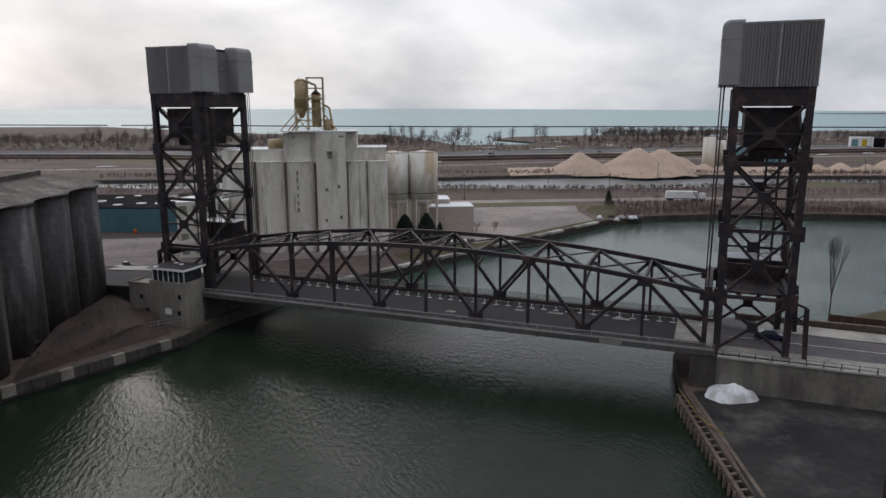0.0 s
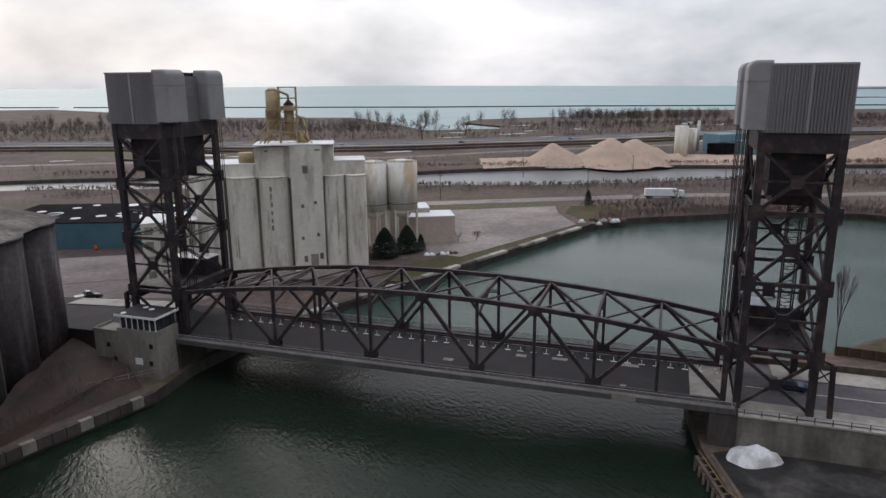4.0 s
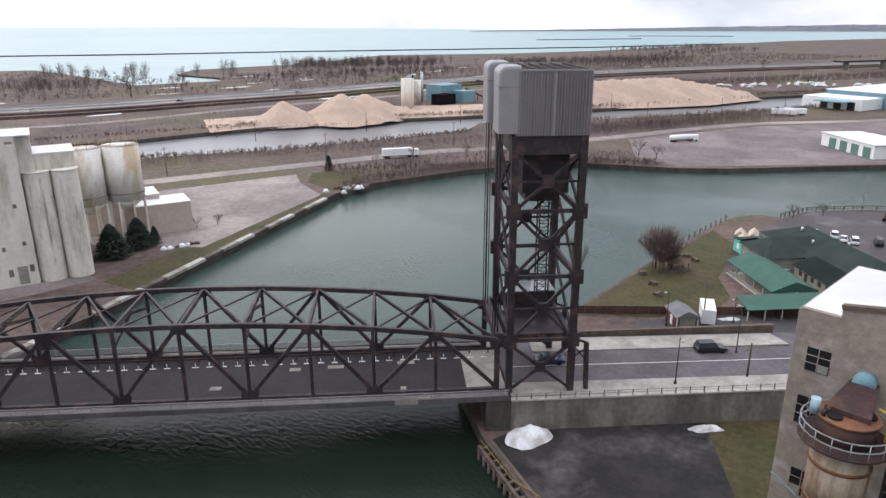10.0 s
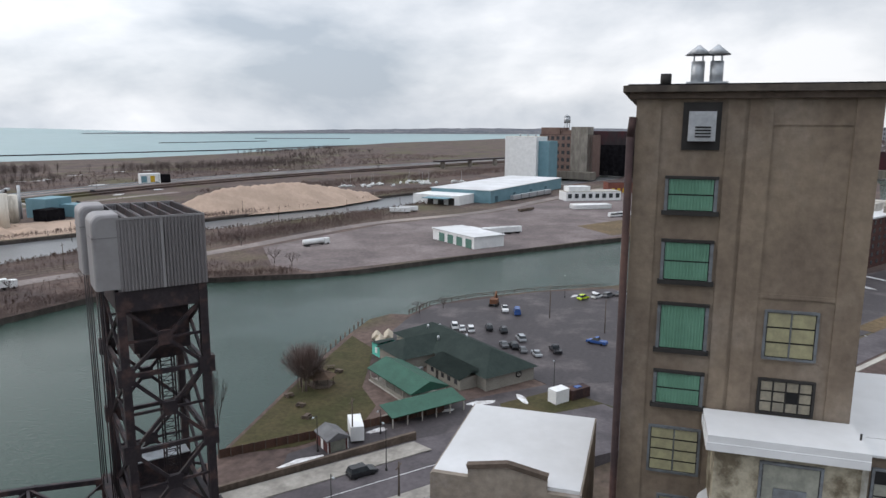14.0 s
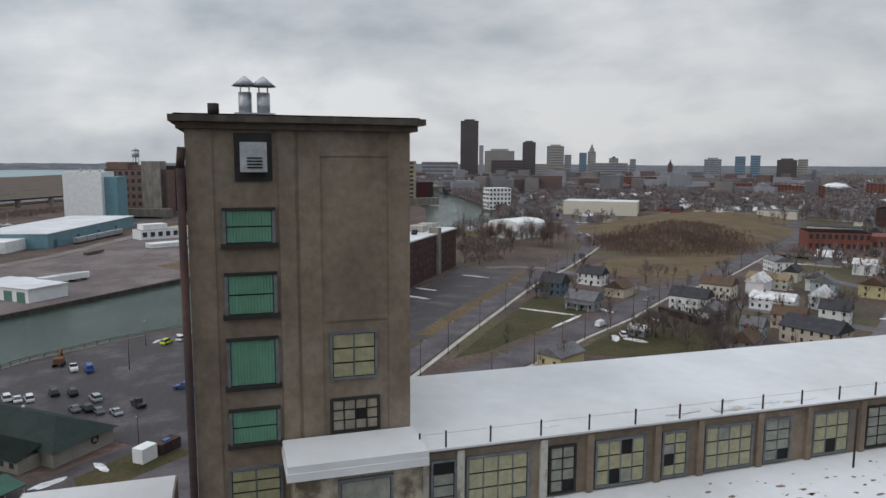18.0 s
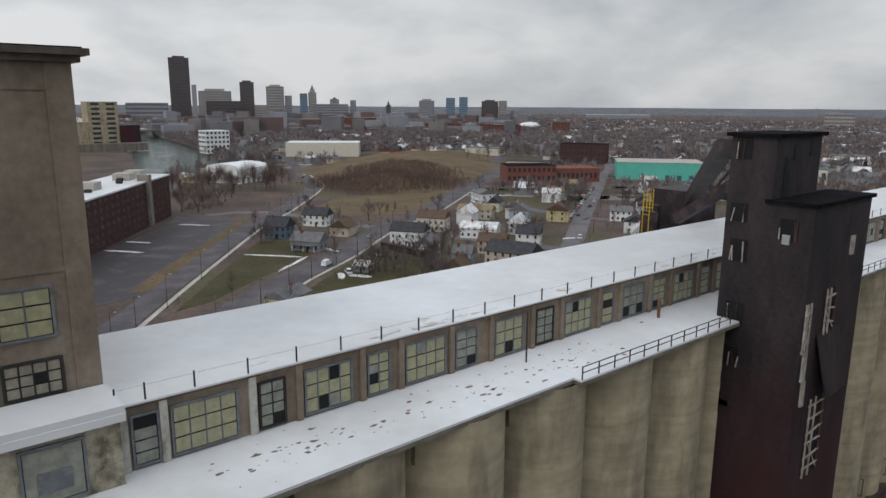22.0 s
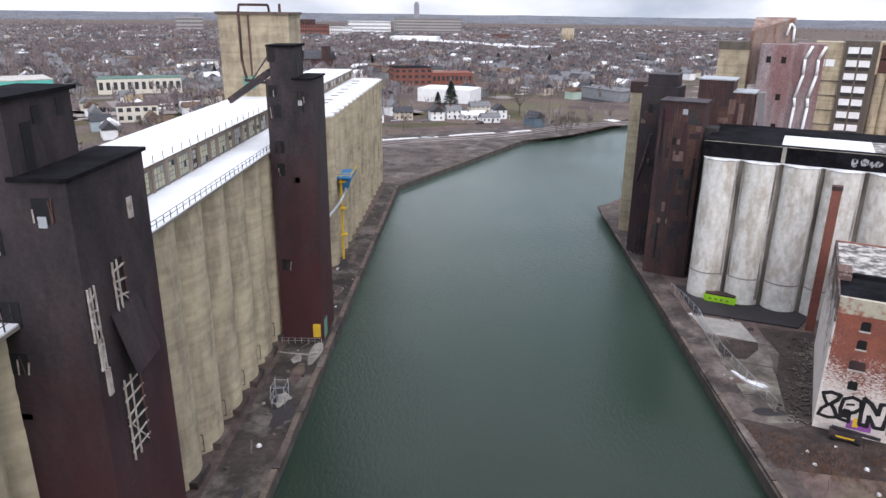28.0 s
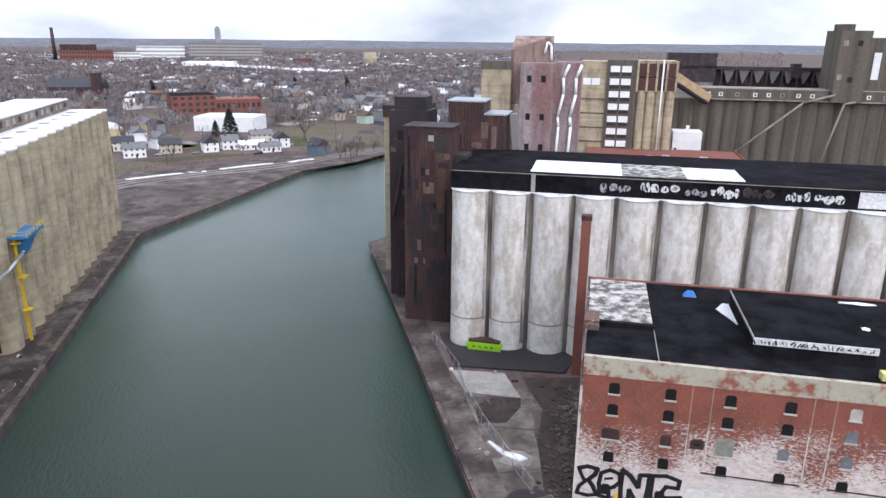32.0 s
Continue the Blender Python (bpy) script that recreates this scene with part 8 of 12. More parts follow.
# ---------------------------------------------------------------- west end of the bridge: white cement elevator and its yard
CEMENT_STAIN = mat("damp_stained_cement", (0.26, 0.25, 0.22), (0.6, 0.575, 0.51), scale=0.8, streak=0.25, fine=2.0, grain=0.2, low=0.34, high=0.58)
cm = thing("cement_elevator", (46.8, 184.0, GROUND), "white weathered concrete elevator with snowy roofs and a buff steel tower", "elevator", rz=-13.4)
for x, r in ((-38.5, 3.9), (-30.6, 3.9), (-22.6, 3.9), (-7.5, 2.75), (-2.1, 2.7)):
    part("silo", Geo().cyl(x, r, 0, 24.3, r, 24, caps=False, a0=radians(165), a1=radians(375)), WHITE_CONCRETE, cm)
    part("silo_top", Geo().cyl(x, r, 24.3, 24.5, r + 0.15, 24), WHITE_CONCRETE, cm)
part("body", Geo().box(-43.4, 0.6, 3.5, 20, 0, 24.4), WHITE_CONCRETE, cm)
for x in (-34.5, -26.6, -18.5, -10.0, -4.8):
    part("dark_joint", Geo().box(x - 0.4, x + 0.4, 2.6, 3.6, 0, 24.3), SILO_DARK, cm)
part("workhouse", Geo().box(-18.2, -10.3, 0.4, 12, 0, 32.2), WHITE_CONCRETE, cm)
part("workhouse_wing", Geo().box(-10.3, -7.4, 1.2, 12, 24.3, 32.0), WHITE_CONCRETE, cm)
part("workhouse_wing", Geo().box(-26.8, -18.2, 2.0, 12, 24, 31.8), WHITE_CONCRETE, cm)
part("workhouse_snow", Geo().box(-27.0, -7.2, 0.3, 12.2, 32.2, 32.5), SNOW, cm, "snow on the workhouse roof")
part("left_block", Geo().box(-43.2, -26.8, 3.2, 16, 24.4, 27.4), WHITE_CONCRETE, cm)
part("left_snow", Geo().box(-43.3, -26.8, 3.1, 16, 27.4, 27.65), SNOW, cm)
part("right_block", Geo().box(-7.4, 0.4, 3.2, 14, 24.4, 27.8), WHITE_CONCRETE, cm)
part("right_snow", Geo().box(-7.4, 0.6, 3.1, 14, 27.8, 28.05), SNOW, cm)
for x, z, w, h in ((-14.6, 25.2, 1.3, 2.0), (-11.4, 30.8, 1.4, 0.5), (-24, 30.6, 0.8, 0.4), (-15.6, 16.5, 0.8, 0.9), (-12.4, 17.3, 0.7, 0.9), (-13.2, 0.4, 1.9, 4.0), (-12.0, 9.0, 0.7, 0.9), (-15.9, 8.2, 0.7, 0.9), (-15.4, 2.4, 0.9, 1.6), (-11.4, 3.0, 0.9, 1.6)):
    y = 0.4 if x > -18.2 else 2.0
    part("opening", Geo().box(x - w / 2, x + w / 2, y - 0.06, y, z, z + h), CONCRETE if w > 1.25 else SILO_DARK, cm)
part("hoist_beam", Geo().box(-15.4, -13.8, -0.3, 0.4, 26.9, 27.2), CONCRETE, cm)
cr = random.Random(19)
for x, r in ((-38.5, 3.9), (-30.6, 3.9), (-22.6, 3.9), (-7.5, 2.75), (-2.1, 2.7)):
    for _ in range(2):
        a0 = cr.uniform(225, 305)
        part("damp_stain", Geo().cyl(x, r, cr.uniform(2, 9), cr.uniform(15, 24.2), r + 0.02, 3, caps=False, a0=radians(a0), a1=radians(a0 + cr.uniform(5, 12))), CEMENT_STAIN, cm)
for k in range(6):
    part("dark_patch", Geo().cyl(-22.6, 3.9, 11.0 + 2.0 * k, 11.9 + 2.0 * k + cr.uniform(0, 0.6), 3.925, 2, caps=False, a0=radians(cr.uniform(256, 259)), a1=radians(cr.uniform(262, 266))), SILO_DARK, cm)
part("buff_bin", Geo().cyl(-22.0, 6.0, 38.4, 45.4, 1.7, 20), BUFF_STEEL, cm, "tall buff steel bin with a domed top")
part("bin_dome", Geo().cyl(-22.0, 6.0, 45.4, 46.1, 1.7, 20, 0.7), BUFF_STEEL, cm)
part("buff_hopper", Geo().cyl(-22.0, 6.0, 35.8, 38.4, 0.5, 18, 1.7), BUFF_STEEL, cm)
part("cyclone", Geo().cyl(-18.1, 6.2, 33.4, 42.0, 1.25, 18), BUFF_STEEL, cm, "buff cyclone with a dark cap")
part("bin_cap", Geo().cyl(-18.1, 6.2, 42.0, 43.1, 1.4, 18, 0.3), RUST_BROWN, cm)
for z in (37.8, 40.6):
    part("ring_platform", Geo().cyl(-18.1, 6.2, z, z + 0.12, 2.5, 18), BUFF_STEEL, cm)
    for zz in (0.55, 1.05):
        part("hand_rail", Geo().tube([(-18.1 + 2.45 * math.cos(k * 0.3927), 6.2 + 2.45 * math.sin(k * 0.3927), z + zz) for k in range(17)], 0.05, 5), BUFF_STEEL, cm)
    for k in range(8):
        part("rail_post", Geo().rod((-18.1 + 2.45 * math.cos(k * 0.785), 6.2 + 2.45 * math.sin(k * 0.785), z), (-18.1 + 2.45 * math.cos(k * 0.785), 6.2 + 2.45 * math.sin(k * 0.785), z + 1.1), 0.045, 0.045, 5), BUFF_STEEL, cm)
for x, top in ((-23.6, 41.0), (-20.4, 46.4), (-16.2, 46.4)):
    for y in (4.4, 8.0):
        part("frame_post", Geo().box(x - 0.13, x + 0.13, y - 0.13, y + 0.13, 32.5, top), BUFF_STEEL, cm)
for z in (35.2, 38.2, 40.9, 43.6, 46.3):
    x0 = -23.6 if z < 41 else -20.4
    for y in (4.4, 8.0):
        part("frame_beam", Geo().box(x0, -16.2, y - 0.1, y + 0.1, z - 0.12, z + 0.12), BUFF_STEEL, cm)
    for x in (x0, -16.2):
        part("frame_beam", Geo().box(x - 0.1, x + 0.1, 4.4, 8.0, z - 0.1, z + 0.1), BUFF_STEEL, cm)
for z in (32.6, 35.2, 38.2):
    part("frame_brace", Geo().beam((-23.6, 4.4, z), (-20.4, 4.4, z + 2.6), 0.16, 0.16), BUFF_STEEL, cm)
    part("frame_brace", Geo().beam((-16.2, 4.4, z), (-20.4, 4.4, z + 2.6), 0.16, 0.16), BUFF_STEEL, cm)
part("stair", Geo().beam((-20.2, 4.0, 32.6), (-23.4, 4.0, 36.2), 0.7, 0.2).beam((-23.4, 3.9, 36.2), (-20.2, 3.9, 39.4), 0.7, 0.2), BUFF_STEEL, cm)
part("pipe_elbow", Geo().tube([(-18.1, 6.2, 43.0), (-18.1, 5.6, 44.4), (-20.0, 5.4, 45.2), (-21.6, 5.8, 45.6)], 0.3, 8), BUFF_STEEL, cm)
part("pipe_elbow", Geo().tube([(-16.6, 5.6, 39.6), (-14.6, 5.2, 38.4), (-14.0, 5.0, 35.0), (-13.6, 5.0, 32.6)], 0.28, 8), BUFF_STEEL, cm)
for x0, x1, z1 in ((-27.6, -22.8, 38.0), (-12.6, -16.2, 37.0), (-25.6, -23.0, 35.6), (-13.8, -16.0, 34.6)):
    part("guy_strut", Geo().beam((x0, 4.2, 32.5), (x1, 5.2, z1), 0.28, 0.28), BUFF_STEEL, cm)
part("machine_block", Geo().cyl(-15.0, 6.0, 32.5, 35.4, 1.3, 14), BUFF_STEEL, cm)
part("conveyor_drum", Geo().cyl(-29.4, 6.5, 27.6, 30.2, 2.0, 18), BUFF_STEEL, cm, "buff roof drum")
part("feed_pipe", Geo().tube([(-28, 6, 30), (-24.6, 5, 32.5), (-22, 5, 36)], 0.22, 6), BUFF_STEEL, cm)
TANK = mat("white_tank_steel", (0.7, 0.68, 0.63), (0.6, 0.57, 0.52), rough=0.5, scale=0.3, streak=0.3, c3=(0.46, 0.36, 0.25), c3_scale=0.2)
for k, (x, y, r) in enumerate(((55.2, 206.5, 4.3), (64.0, 205.5, 4.5))):
    tk = thing("storage_tank", (x, y, GROUND), "white steel storage tank on legs with rusty streaks", "tank", "tanks behind the elevator")
    part("shell", Geo().cyl(0, 0, 11.2, 25.2, r, 28), TANK, tk)
    part("cone", Geo().cyl(0, 0, 8.4, 11.2, 0.8, 20, r), TANK, tk)
    part("roof", Geo().cyl(0, 0, 25.2, 25.8, r, 28, 0.6), TANK, tk)
    for a in range(8):
        q = a * math.pi / 4
        part("leg", Geo().box(r * math.cos(q) - 0.2, r * math.cos(q) + 0.2, r * math.sin(q) - 0.2, r * math.sin(q) + 0.2, 0, 11.4), TANK, tk)
        part("rail_post", Geo().box(r * math.cos(q) - 0.05, r * math.cos(q) + 0.05, r * math.sin(q) - 0.05, r * math.sin(q) + 0.05, 25.2, 26.4), BUFF_STEEL, tk)
    part("top_rail", Geo().cyl(0, 0, 26.3, 26.4, r, 28, caps=False), BUFF_STEEL, tk)
    part("band", Geo().cyl(0, 0, 13.0, 13.3, r + 0.1, 28, caps=False), CONCRETE, tk)
PINK = mat("pale_pink_plaster", (0.45, 0.38, 0.33), (0.4, 0.34, 0.3), scale=0.3)
block("yard_building", 73.0, 205.0, 14, 10, 8.0, PINK, "low pinkish rendered building with snow on the roof", "building", rz=-13.4, roof=SNOW)
block("yard_building", 64.0, 214.0, 22, 10, 9.5, PINK, "low pinkish rendered building with snow on the roof", "building", rz=-13.4, roof=SNOW)
conifer(55.0, 194.5, 8.2, wide=2.0)
conifer(62.5, 197.5, 7.8, wide=1.9)
conifer(66.5, 197.0, 5.0)
conifer(153.3, 243.5, 6.0)
rr6 = random.Random(6)
for x, y, h in ((80.9, 203.5, 4.5), (86.5, 202.5, 4.0), (88, 204.5, 3.6)):
    bare_tree(x, y, h, 2)
slab("gravel_lot", [(74, 186), (128, 212), (133, 232), (140, 246), (60, 262), (40, 225)], GRAVEL, "pale gravel lot behind the quay", "ground")
slab("gravel_patch", [(85, 222), (120, 216), (126, 224), (100, 236)], GRAVEL, "pale sandy patch on the gravel", "ground", t=0.08)
slab("quay_grass", [(50, 168), (131, 211.3), (128.5, 213.6), (92, 196), (72, 190), (47, 178)], GRASS, "strip of winter grass along the quay", "lawn", t=0.05)
slab("quay_grass", [(134, 214), (150, 218), (162, 236), (146, 244), (136, 232)], GRASS, "patch of winter grass", "lawn", t=0.05)
qe = thing("quay_edge", (20, 150.6, GROUND), "weathered concrete quay edge with a low kerb", "quay", kind="structure")
for k in range(18):
    a, b = Vector((0.0, 0.0)), Vector((112.4, 59.3))
    p, q = a.lerp(b, k / 18), a.lerp(b, (k + 0.97) / 18)
    part("kerb", Geo().beam((p.x, p.y, 0.1), (q.x, q.y, 0.1), 1.6, 0.7), (CONCRETE, PALE_CONCRETE, YARD)[k % 3], qe)
rubble = thing("rubble_snow", (136, 211, GROUND), "snow-covered rubble at the quay corner", "rubble")
for k in range(16):
    x, y, r = rr6.uniform(-6, 14), rr6.uniform(-2, 5), rr6.uniform(0.5, 1.6)
    part("heap", Geo().cyl(x, y, -0.1, r * 0.7, r, 9, r * 0.4), SNOW if k % 3 else YARD, rubble)
for k in range(9):
    x, y, r = rr6.uniform(66, 78), rr6.uniform(190, 194), rr6.uniform(0.5, 1.2)
    solid("snow_heap", Geo().cyl(0, 0, -0.1, r * 0.6, r, 9, r * 0.4), SNOW if k % 2 else YARD, "small heap of snow and rubble", "snow", "snow heaps by the conifers", at=(x, y, GROUND))
# dark silos on the near west bank
bs = thing("dark_silos", (-23.6, 149.2, GROUND), "row of soot-stained concrete silos under a low dark roof", "silos", rz=-15.0)
for k in range(5):
    for c in (0.0, -10.6):
        part("silo", Geo().cyl(c, -11.9 * k, 0, 23.6, 5.15, 30, 5.05), BLACK_SILO, bs)
    part("web", Geo().box(-6, 2.2, -11.9 * k - 7.4, -11.9 * k - 4.5, 0, 23.4), SILO_DARK, bs)
    part("rim", Geo().cyl(0, -11.9 * k, 23.6, 24.1, 5.35, 30), BLACK_SILO, bs)
    part("tap_hole", Geo().cyl(4.4, -11.9 * k - 1.6, 1.2, 2.2, 0.75, 10), DARK, bs)
ROOF_TAR = mat("dusty_brown_roofing", (0.06, 0.05, 0.045), (0.1, 0.086, 0.077), scale=0.2, fine=1.2, grain=0.3, c3=(0.15, 0.135, 0.12), c3_scale=0.15)
part("roof", Geo().add([(4.6, 5.2, 24.1), (4.6, -52, 24.1), (-5.2, -52, 26.4), (-5.2, 5.2, 26.4), (-15.4, -52, 24.1), (-15.4, 5.2, 24.1)], [(0, 3, 2, 1), (3, 5, 4, 2), (0, 5, 3), (1, 2, 4)]), ROOF_TAR, bs, "low dusty brown pitched roof")
part("ridge_vent", Geo().box(-6.0, -4.4, -46, 0, 26.2, 27.1), ROOF_TAR, bs)
part("roof_snow", Geo().box(-13.5, -9.5, -40, -3, 24.9, 25.6), DIRTY_SNOW, bs, "old snow left on the roof")
slope = solid("brown_bank", Geo().add([(-27, 109.5, 0.9), (-5, 125, 0.9), (-8, 131, 4.2), (-18, 150, 4.4), (-24, 130, 4.4), (-26, 112, 3.2)], [(0, 1, 2, 5), (5, 2, 3, 4)]), mat("brown_bank_soil", (0.062, 0.04, 0.034), (0.036, 0.027, 0.024), scale=0.2, fine=0.8, grain=0.3), "brown earth bank under the silos", "bank", kind="structure")
qw = thing("sheet_pile_quay", (-27.6, 108.8, 0), "low concrete and sheet-pile quay wall", "quay", kind="structure")
d = Vector((23.3, 15.7)) / 14
for k in range(14):
    part("panel", Geo().beam((d.x * k, d.y * k, 1.4), (d.x * (k + 0.95), d.y * (k + 0.95), 1.4), 0.9, 1.6), SKIRT if k % 4 else CONCRETE, qw)
rl = thing("hand_railing", (-14, 127, GROUND + 0.8), "pale weathered hand railing above the bank", "railing")
for k in range(6):
    part("post", Geo().cyl(k * 2.0, k * 0.5, 0, 1.3, 0.05, 6), RAILPAINT, rl)
for z in (0.7, 1.25):
    part("bar", Geo().rod((0, 0, z), (10, 2.5, z), 0.04, 0.04, 6), RAILPAINT, rl)
# yard beyond the west tower
tw2 = block("teal_warehouse", -27, 240, 52, 34, 7.6, TEAL_DARK, "dark teal metal warehouse with a flat snowy roof", "warehouse", rz=-19, roof=BLACK_ROOF, rows=1, cols=6, win=TEAL_DARK)
for k in range(14):
    part("roof_snow", Geo().cyl(-24 + rr6.uniform(0, 46), 3 + rr6.uniform(0, 28), 7.84, 7.92, rr6.uniform(0.8, 2.6), 9), SNOW, tw2)
block("pale_house", 0, 192, 13, 13, 14.5, HOUSE_WALLS["cream"], "pale four-storey building beside the elevator", "building", rz=2, roof=SNOW, rows=4, cols=4, side_cols=4, win=GREY_GLASS)
slab("west_lot", [(-52, 202), (-46, 231), (8, 222), (42, 206), (47, 180), (9, 181), (-6, 197)], LOT, "grey gravelled lot behind the lift tower", "ground", t=0.03)
slab("west_road", [(-45, 178), (-12, 182), (6, 172), (12, 180), (-6, 196), (-44, 200)], LOT, "dull gravelled street", "road", t=0.05)
car("pickup", "black", -18.6, 183.0, 20, group="cars on the west bank")
car("sedan", "grey", -22.0, 172.0, 60, group="cars on the west bank")
car("suv", "black", -10.5, 170.0, 70, group="cars on the west bank")
cone = thing("orange_marker", (-21, 236, GROUND), "orange traffic drum by the warehouse", "traffic drum")
part("drum", Geo().cyl(0, 0, 0, 1.3, 0.5, 12, 0.4), mat("orange_plastic", (0.6, 0.12, 0.02)), cone)

thicket("bank_brush", scatter_line([(-24, 115), (-12, 126), (-6, 132), (-14, 142), (-20, 130)], 170, 4, random.Random(16), 3.4), "brown leafless brush on the bank", 0.8, 2.6, 16, SCRUB, 17, width=0.012)

# ---------------------------------------------------------------- east end of the bridge: low concrete house, yard, quay
lc = thing("concrete_scale_house", (55, 31.6, GROUND), "square tan concrete house with a snowy roof and stepped parapet", "elevator house")
LX0, LX1, LY0, LY1 = -6.0, 6.2, -4.8, 5.2
part("wall", Geo().box(LX0, LX1, LY0, LY1, 0, 35.2), GREY_TAN, lc, "stained tan concrete walls")
part("roof_snow", Geo().box(LX0 + 0.4, LX1 - 0.12, LY0 + 0.12, LY1 - 0.12, 35.2, 35.95), SNOW, lc, "white snow on the flat roof")
for x0, x1, y0, y1 in ((LX0, LX1, LY0, LY0 + 0.12), (LX0, LX1, LY1 - 0.12, LY1), (LX1 - 0.12, LX1, LY0 + 0.12, LY1 - 0.12)):
    part("parapet", Geo().box(x0, x1, y0, y1, 35.2, 35.9), GREY_TAN, lc)
part("parapet", Geo().extrude_x([(LY0 + 0.12, 35.2), (LY1 - 0.12, 35.2), (LY1 - 0.12, 36.0), (2.6, 36.0), (2.6, 36.7), (0, 37.2), (-2.6, 36.7), (-2.6, 35.7), (LY0 + 0.12, 35.7)], LX0, LX0 + 0.4), GREY_TAN, lc, "stepped and pointed parapet")
part("parapet_rib", Geo().extrude_x([(2.6, 36.6), (2.7, 36.9), (0, 37.4), (-2.7, 36.9), (-2.6, 36.6), (0, 37.1)], LX0 - 0.1, LX0 + 0.4), TIMBER, lc)
for y, z, w, h in ((3.5, 31.7, 1.5, 1.7), (-2.5, 31.6, 1.6, 1.7), (3.6, 27.6, 1.5, 2.1), (-2.3, 28.2, 1.7, 2.3), (3.2, 22, 1.5, 2.0), (-2.4, 23.6, 1.6, 2.0)):
    o = part("window", Geo().box(LX0 - 0.06, LX0 + 0.05, y - w / 2, y + w / 2, z, z + h), DARK, lc)
    part("sash_bar", Geo().box(LX0 - 0.1, LX0 - 0.04, y - 0.03, y + 0.03, z, z + h), GREY_TAN, o)
    for k in (0.35, 0.68):
        part("sash_bar", Geo().box(LX0 - 0.1, LX0 - 0.04, y - w / 2, y + w / 2, z + h * k - 0.025, z + h * k + 0.025), GREY_TAN, o)
    for k in range(2):
        if (k + int(z)) % 2:
            part("pane", Geo().box(LX0 - 0.09, LX0 - 0.06, y - w / 2 + k * w / 2 + 0.05, y - w / 2 + (k + 1) * w / 2 - 0.05, z + 0.05, z + h * 0.33), GREY_GLASS, o)
dc = thing("dust_collector", (45.4, 31.9, GROUND), "rusty dust collector drum with fan and pipes on posts", "dust collector")
DRUM = mat("cream_and_rust_drum", (0.3, 0.24, 0.17), (0.13, 0.08, 0.055), rough=0.65, scale=0.7, streak=0.25, fine=2.5, grain=0.2, c3=(0.4, 0.35, 0.27), c3_scale=0.5)
part("drum", Geo().cyl(0, 0, 24.0, 29.6, 1.75, 24), DRUM, dc, "cream drum streaked with rust")
part("drum_band", Geo().cyl(0, 0, 28.0, 28.2, 1.82, 24).cyl(0, 0, 25.4, 25.6, 1.82, 24), RUST_BRIGHT, dc)
part("hopper", Geo().cyl(0, 0, 20.6, 24.0, 0.5, 18, 1.75), DRUM, dc)
part("walkway", Geo().cyl(0, 0, 29.6, 29.75, 2.65, 24), RUST_BROWN, dc)
part("casing", Geo().cyl(0, 0, 29.75, 31.2, 1.7, 24), RUST_BROWN, dc, "dark rusted fan casing")
part("lid", Geo().cyl(0, 0, 31.2, 31.35, 1.8, 24), RUST_BRIGHT, dc)
for a in range(16):
    q = a * math.pi / 8
    part("rail_post", Geo().cyl(2.6 * math.cos(q), 2.6 * math.sin(q), 29.7, 30.85, 0.035, 5), GALV, dc)
for z in (30.3, 30.85):
    part("rail_ring", Geo().add([(rad * math.cos(k * 0.2618), rad * math.sin(k * 0.2618), z + dz) for k in range(24) for rad, dz in ((2.57, -0.03), (2.63, -0.03), (2.63, 0.03), (2.57, 0.03))], [(4 * k + a, 4 * ((k + 1) % 24) + a, 4 * ((k + 1) % 24) + (a + 1) % 4, 4 * k + (a + 1) % 4) for k in range(24) for a in range(4)]), GALV, dc)
for x, y in ((-0.9, 0.5), (0.5, -1.0), (0.3, 0.9)):
    part("port", Geo().cyl(x, y, 31.35, 31.5, 0.42, 14), DARK, dc)
part("duct", Geo().add([(-0.4, -1.3, 31.36), (-0.4, 1.3, 31.36), (3.6, 1.0, 31.5), (3.6, -0.6, 31.5), (-0.4, -1.3, 31.7), (-0.4, 1.3, 31.7), (3.6, 1.0, 32.2), (3.6, -0.6, 32.2)], [(3, 2, 1, 0), (4, 5, 6, 7), (0, 1, 5, 4), (1, 2, 6, 5), (2, 3, 7, 6), (3, 0, 4, 7)]), RUST_BROWN, dc, "flat rusted duct into the wall")
part("duct_hood", Geo().rod((3.0, 0.2, 32.2), (3.65, 0.2, 32.2), 0.7, 0.7, 14), BLUE_WALL, dc)
part("motor", Geo().cyl(-0.9, 1.7, 31.2, 32.2, 0.3, 12), mat("pale_blue_motor", (0.3, 0.42, 0.48)), dc, "pale blue motor")
for k in range(4):
    part("valve", Geo().cyl(-1.2 + k * 0.5, 1.1 - k * 0.1, 31.35, 31.75, 0.14, 8), RUST_BROWN, dc)
part("yellow_pipe", Geo().tube([(1.2, -1.9, 29.7), (1.2, -1.9, 31.6), (1.6, -1.2, 31.6)], 0.06, 5), YELLOW, dc, "yellow gas pipe")
WORN_YELLOW = mat("worn_yellow_paint", (0.3, 0.21, 0.04), (0.14, 0.1, 0.05), scale=2.0, bump=0)
part("ladder_rail", Geo().box(1.4, 1.48, -2.3, -2.2, 18, 30.6), DARK_FRAME, dc)
part("ladder_rail", Geo().box(1.8, 1.88, -2.3, -2.2, 18, 30.6), DARK_FRAME, dc)
part("wall_brace", Geo().beam((-2.0, 3.2, 26.6), (-1.5, 0.8, 24.8), 0.12, 0.12), GALV, dc)
part("wall_brace", Geo().beam((-1.0, -1.5, 24.6), (4.0, -3.4, 25.6), 0.12, 0.12), GALV, dc)
for x, y in ((-1.5, -1.5), (1.5, -1.5), (1.5, 1.5), (-1.5, 1.5)):
    part("post", Geo().box(x - 0.15, x + 0.15, y - 0.15, y + 0.15, 0, 24.5), RUST_BROWN, dc)
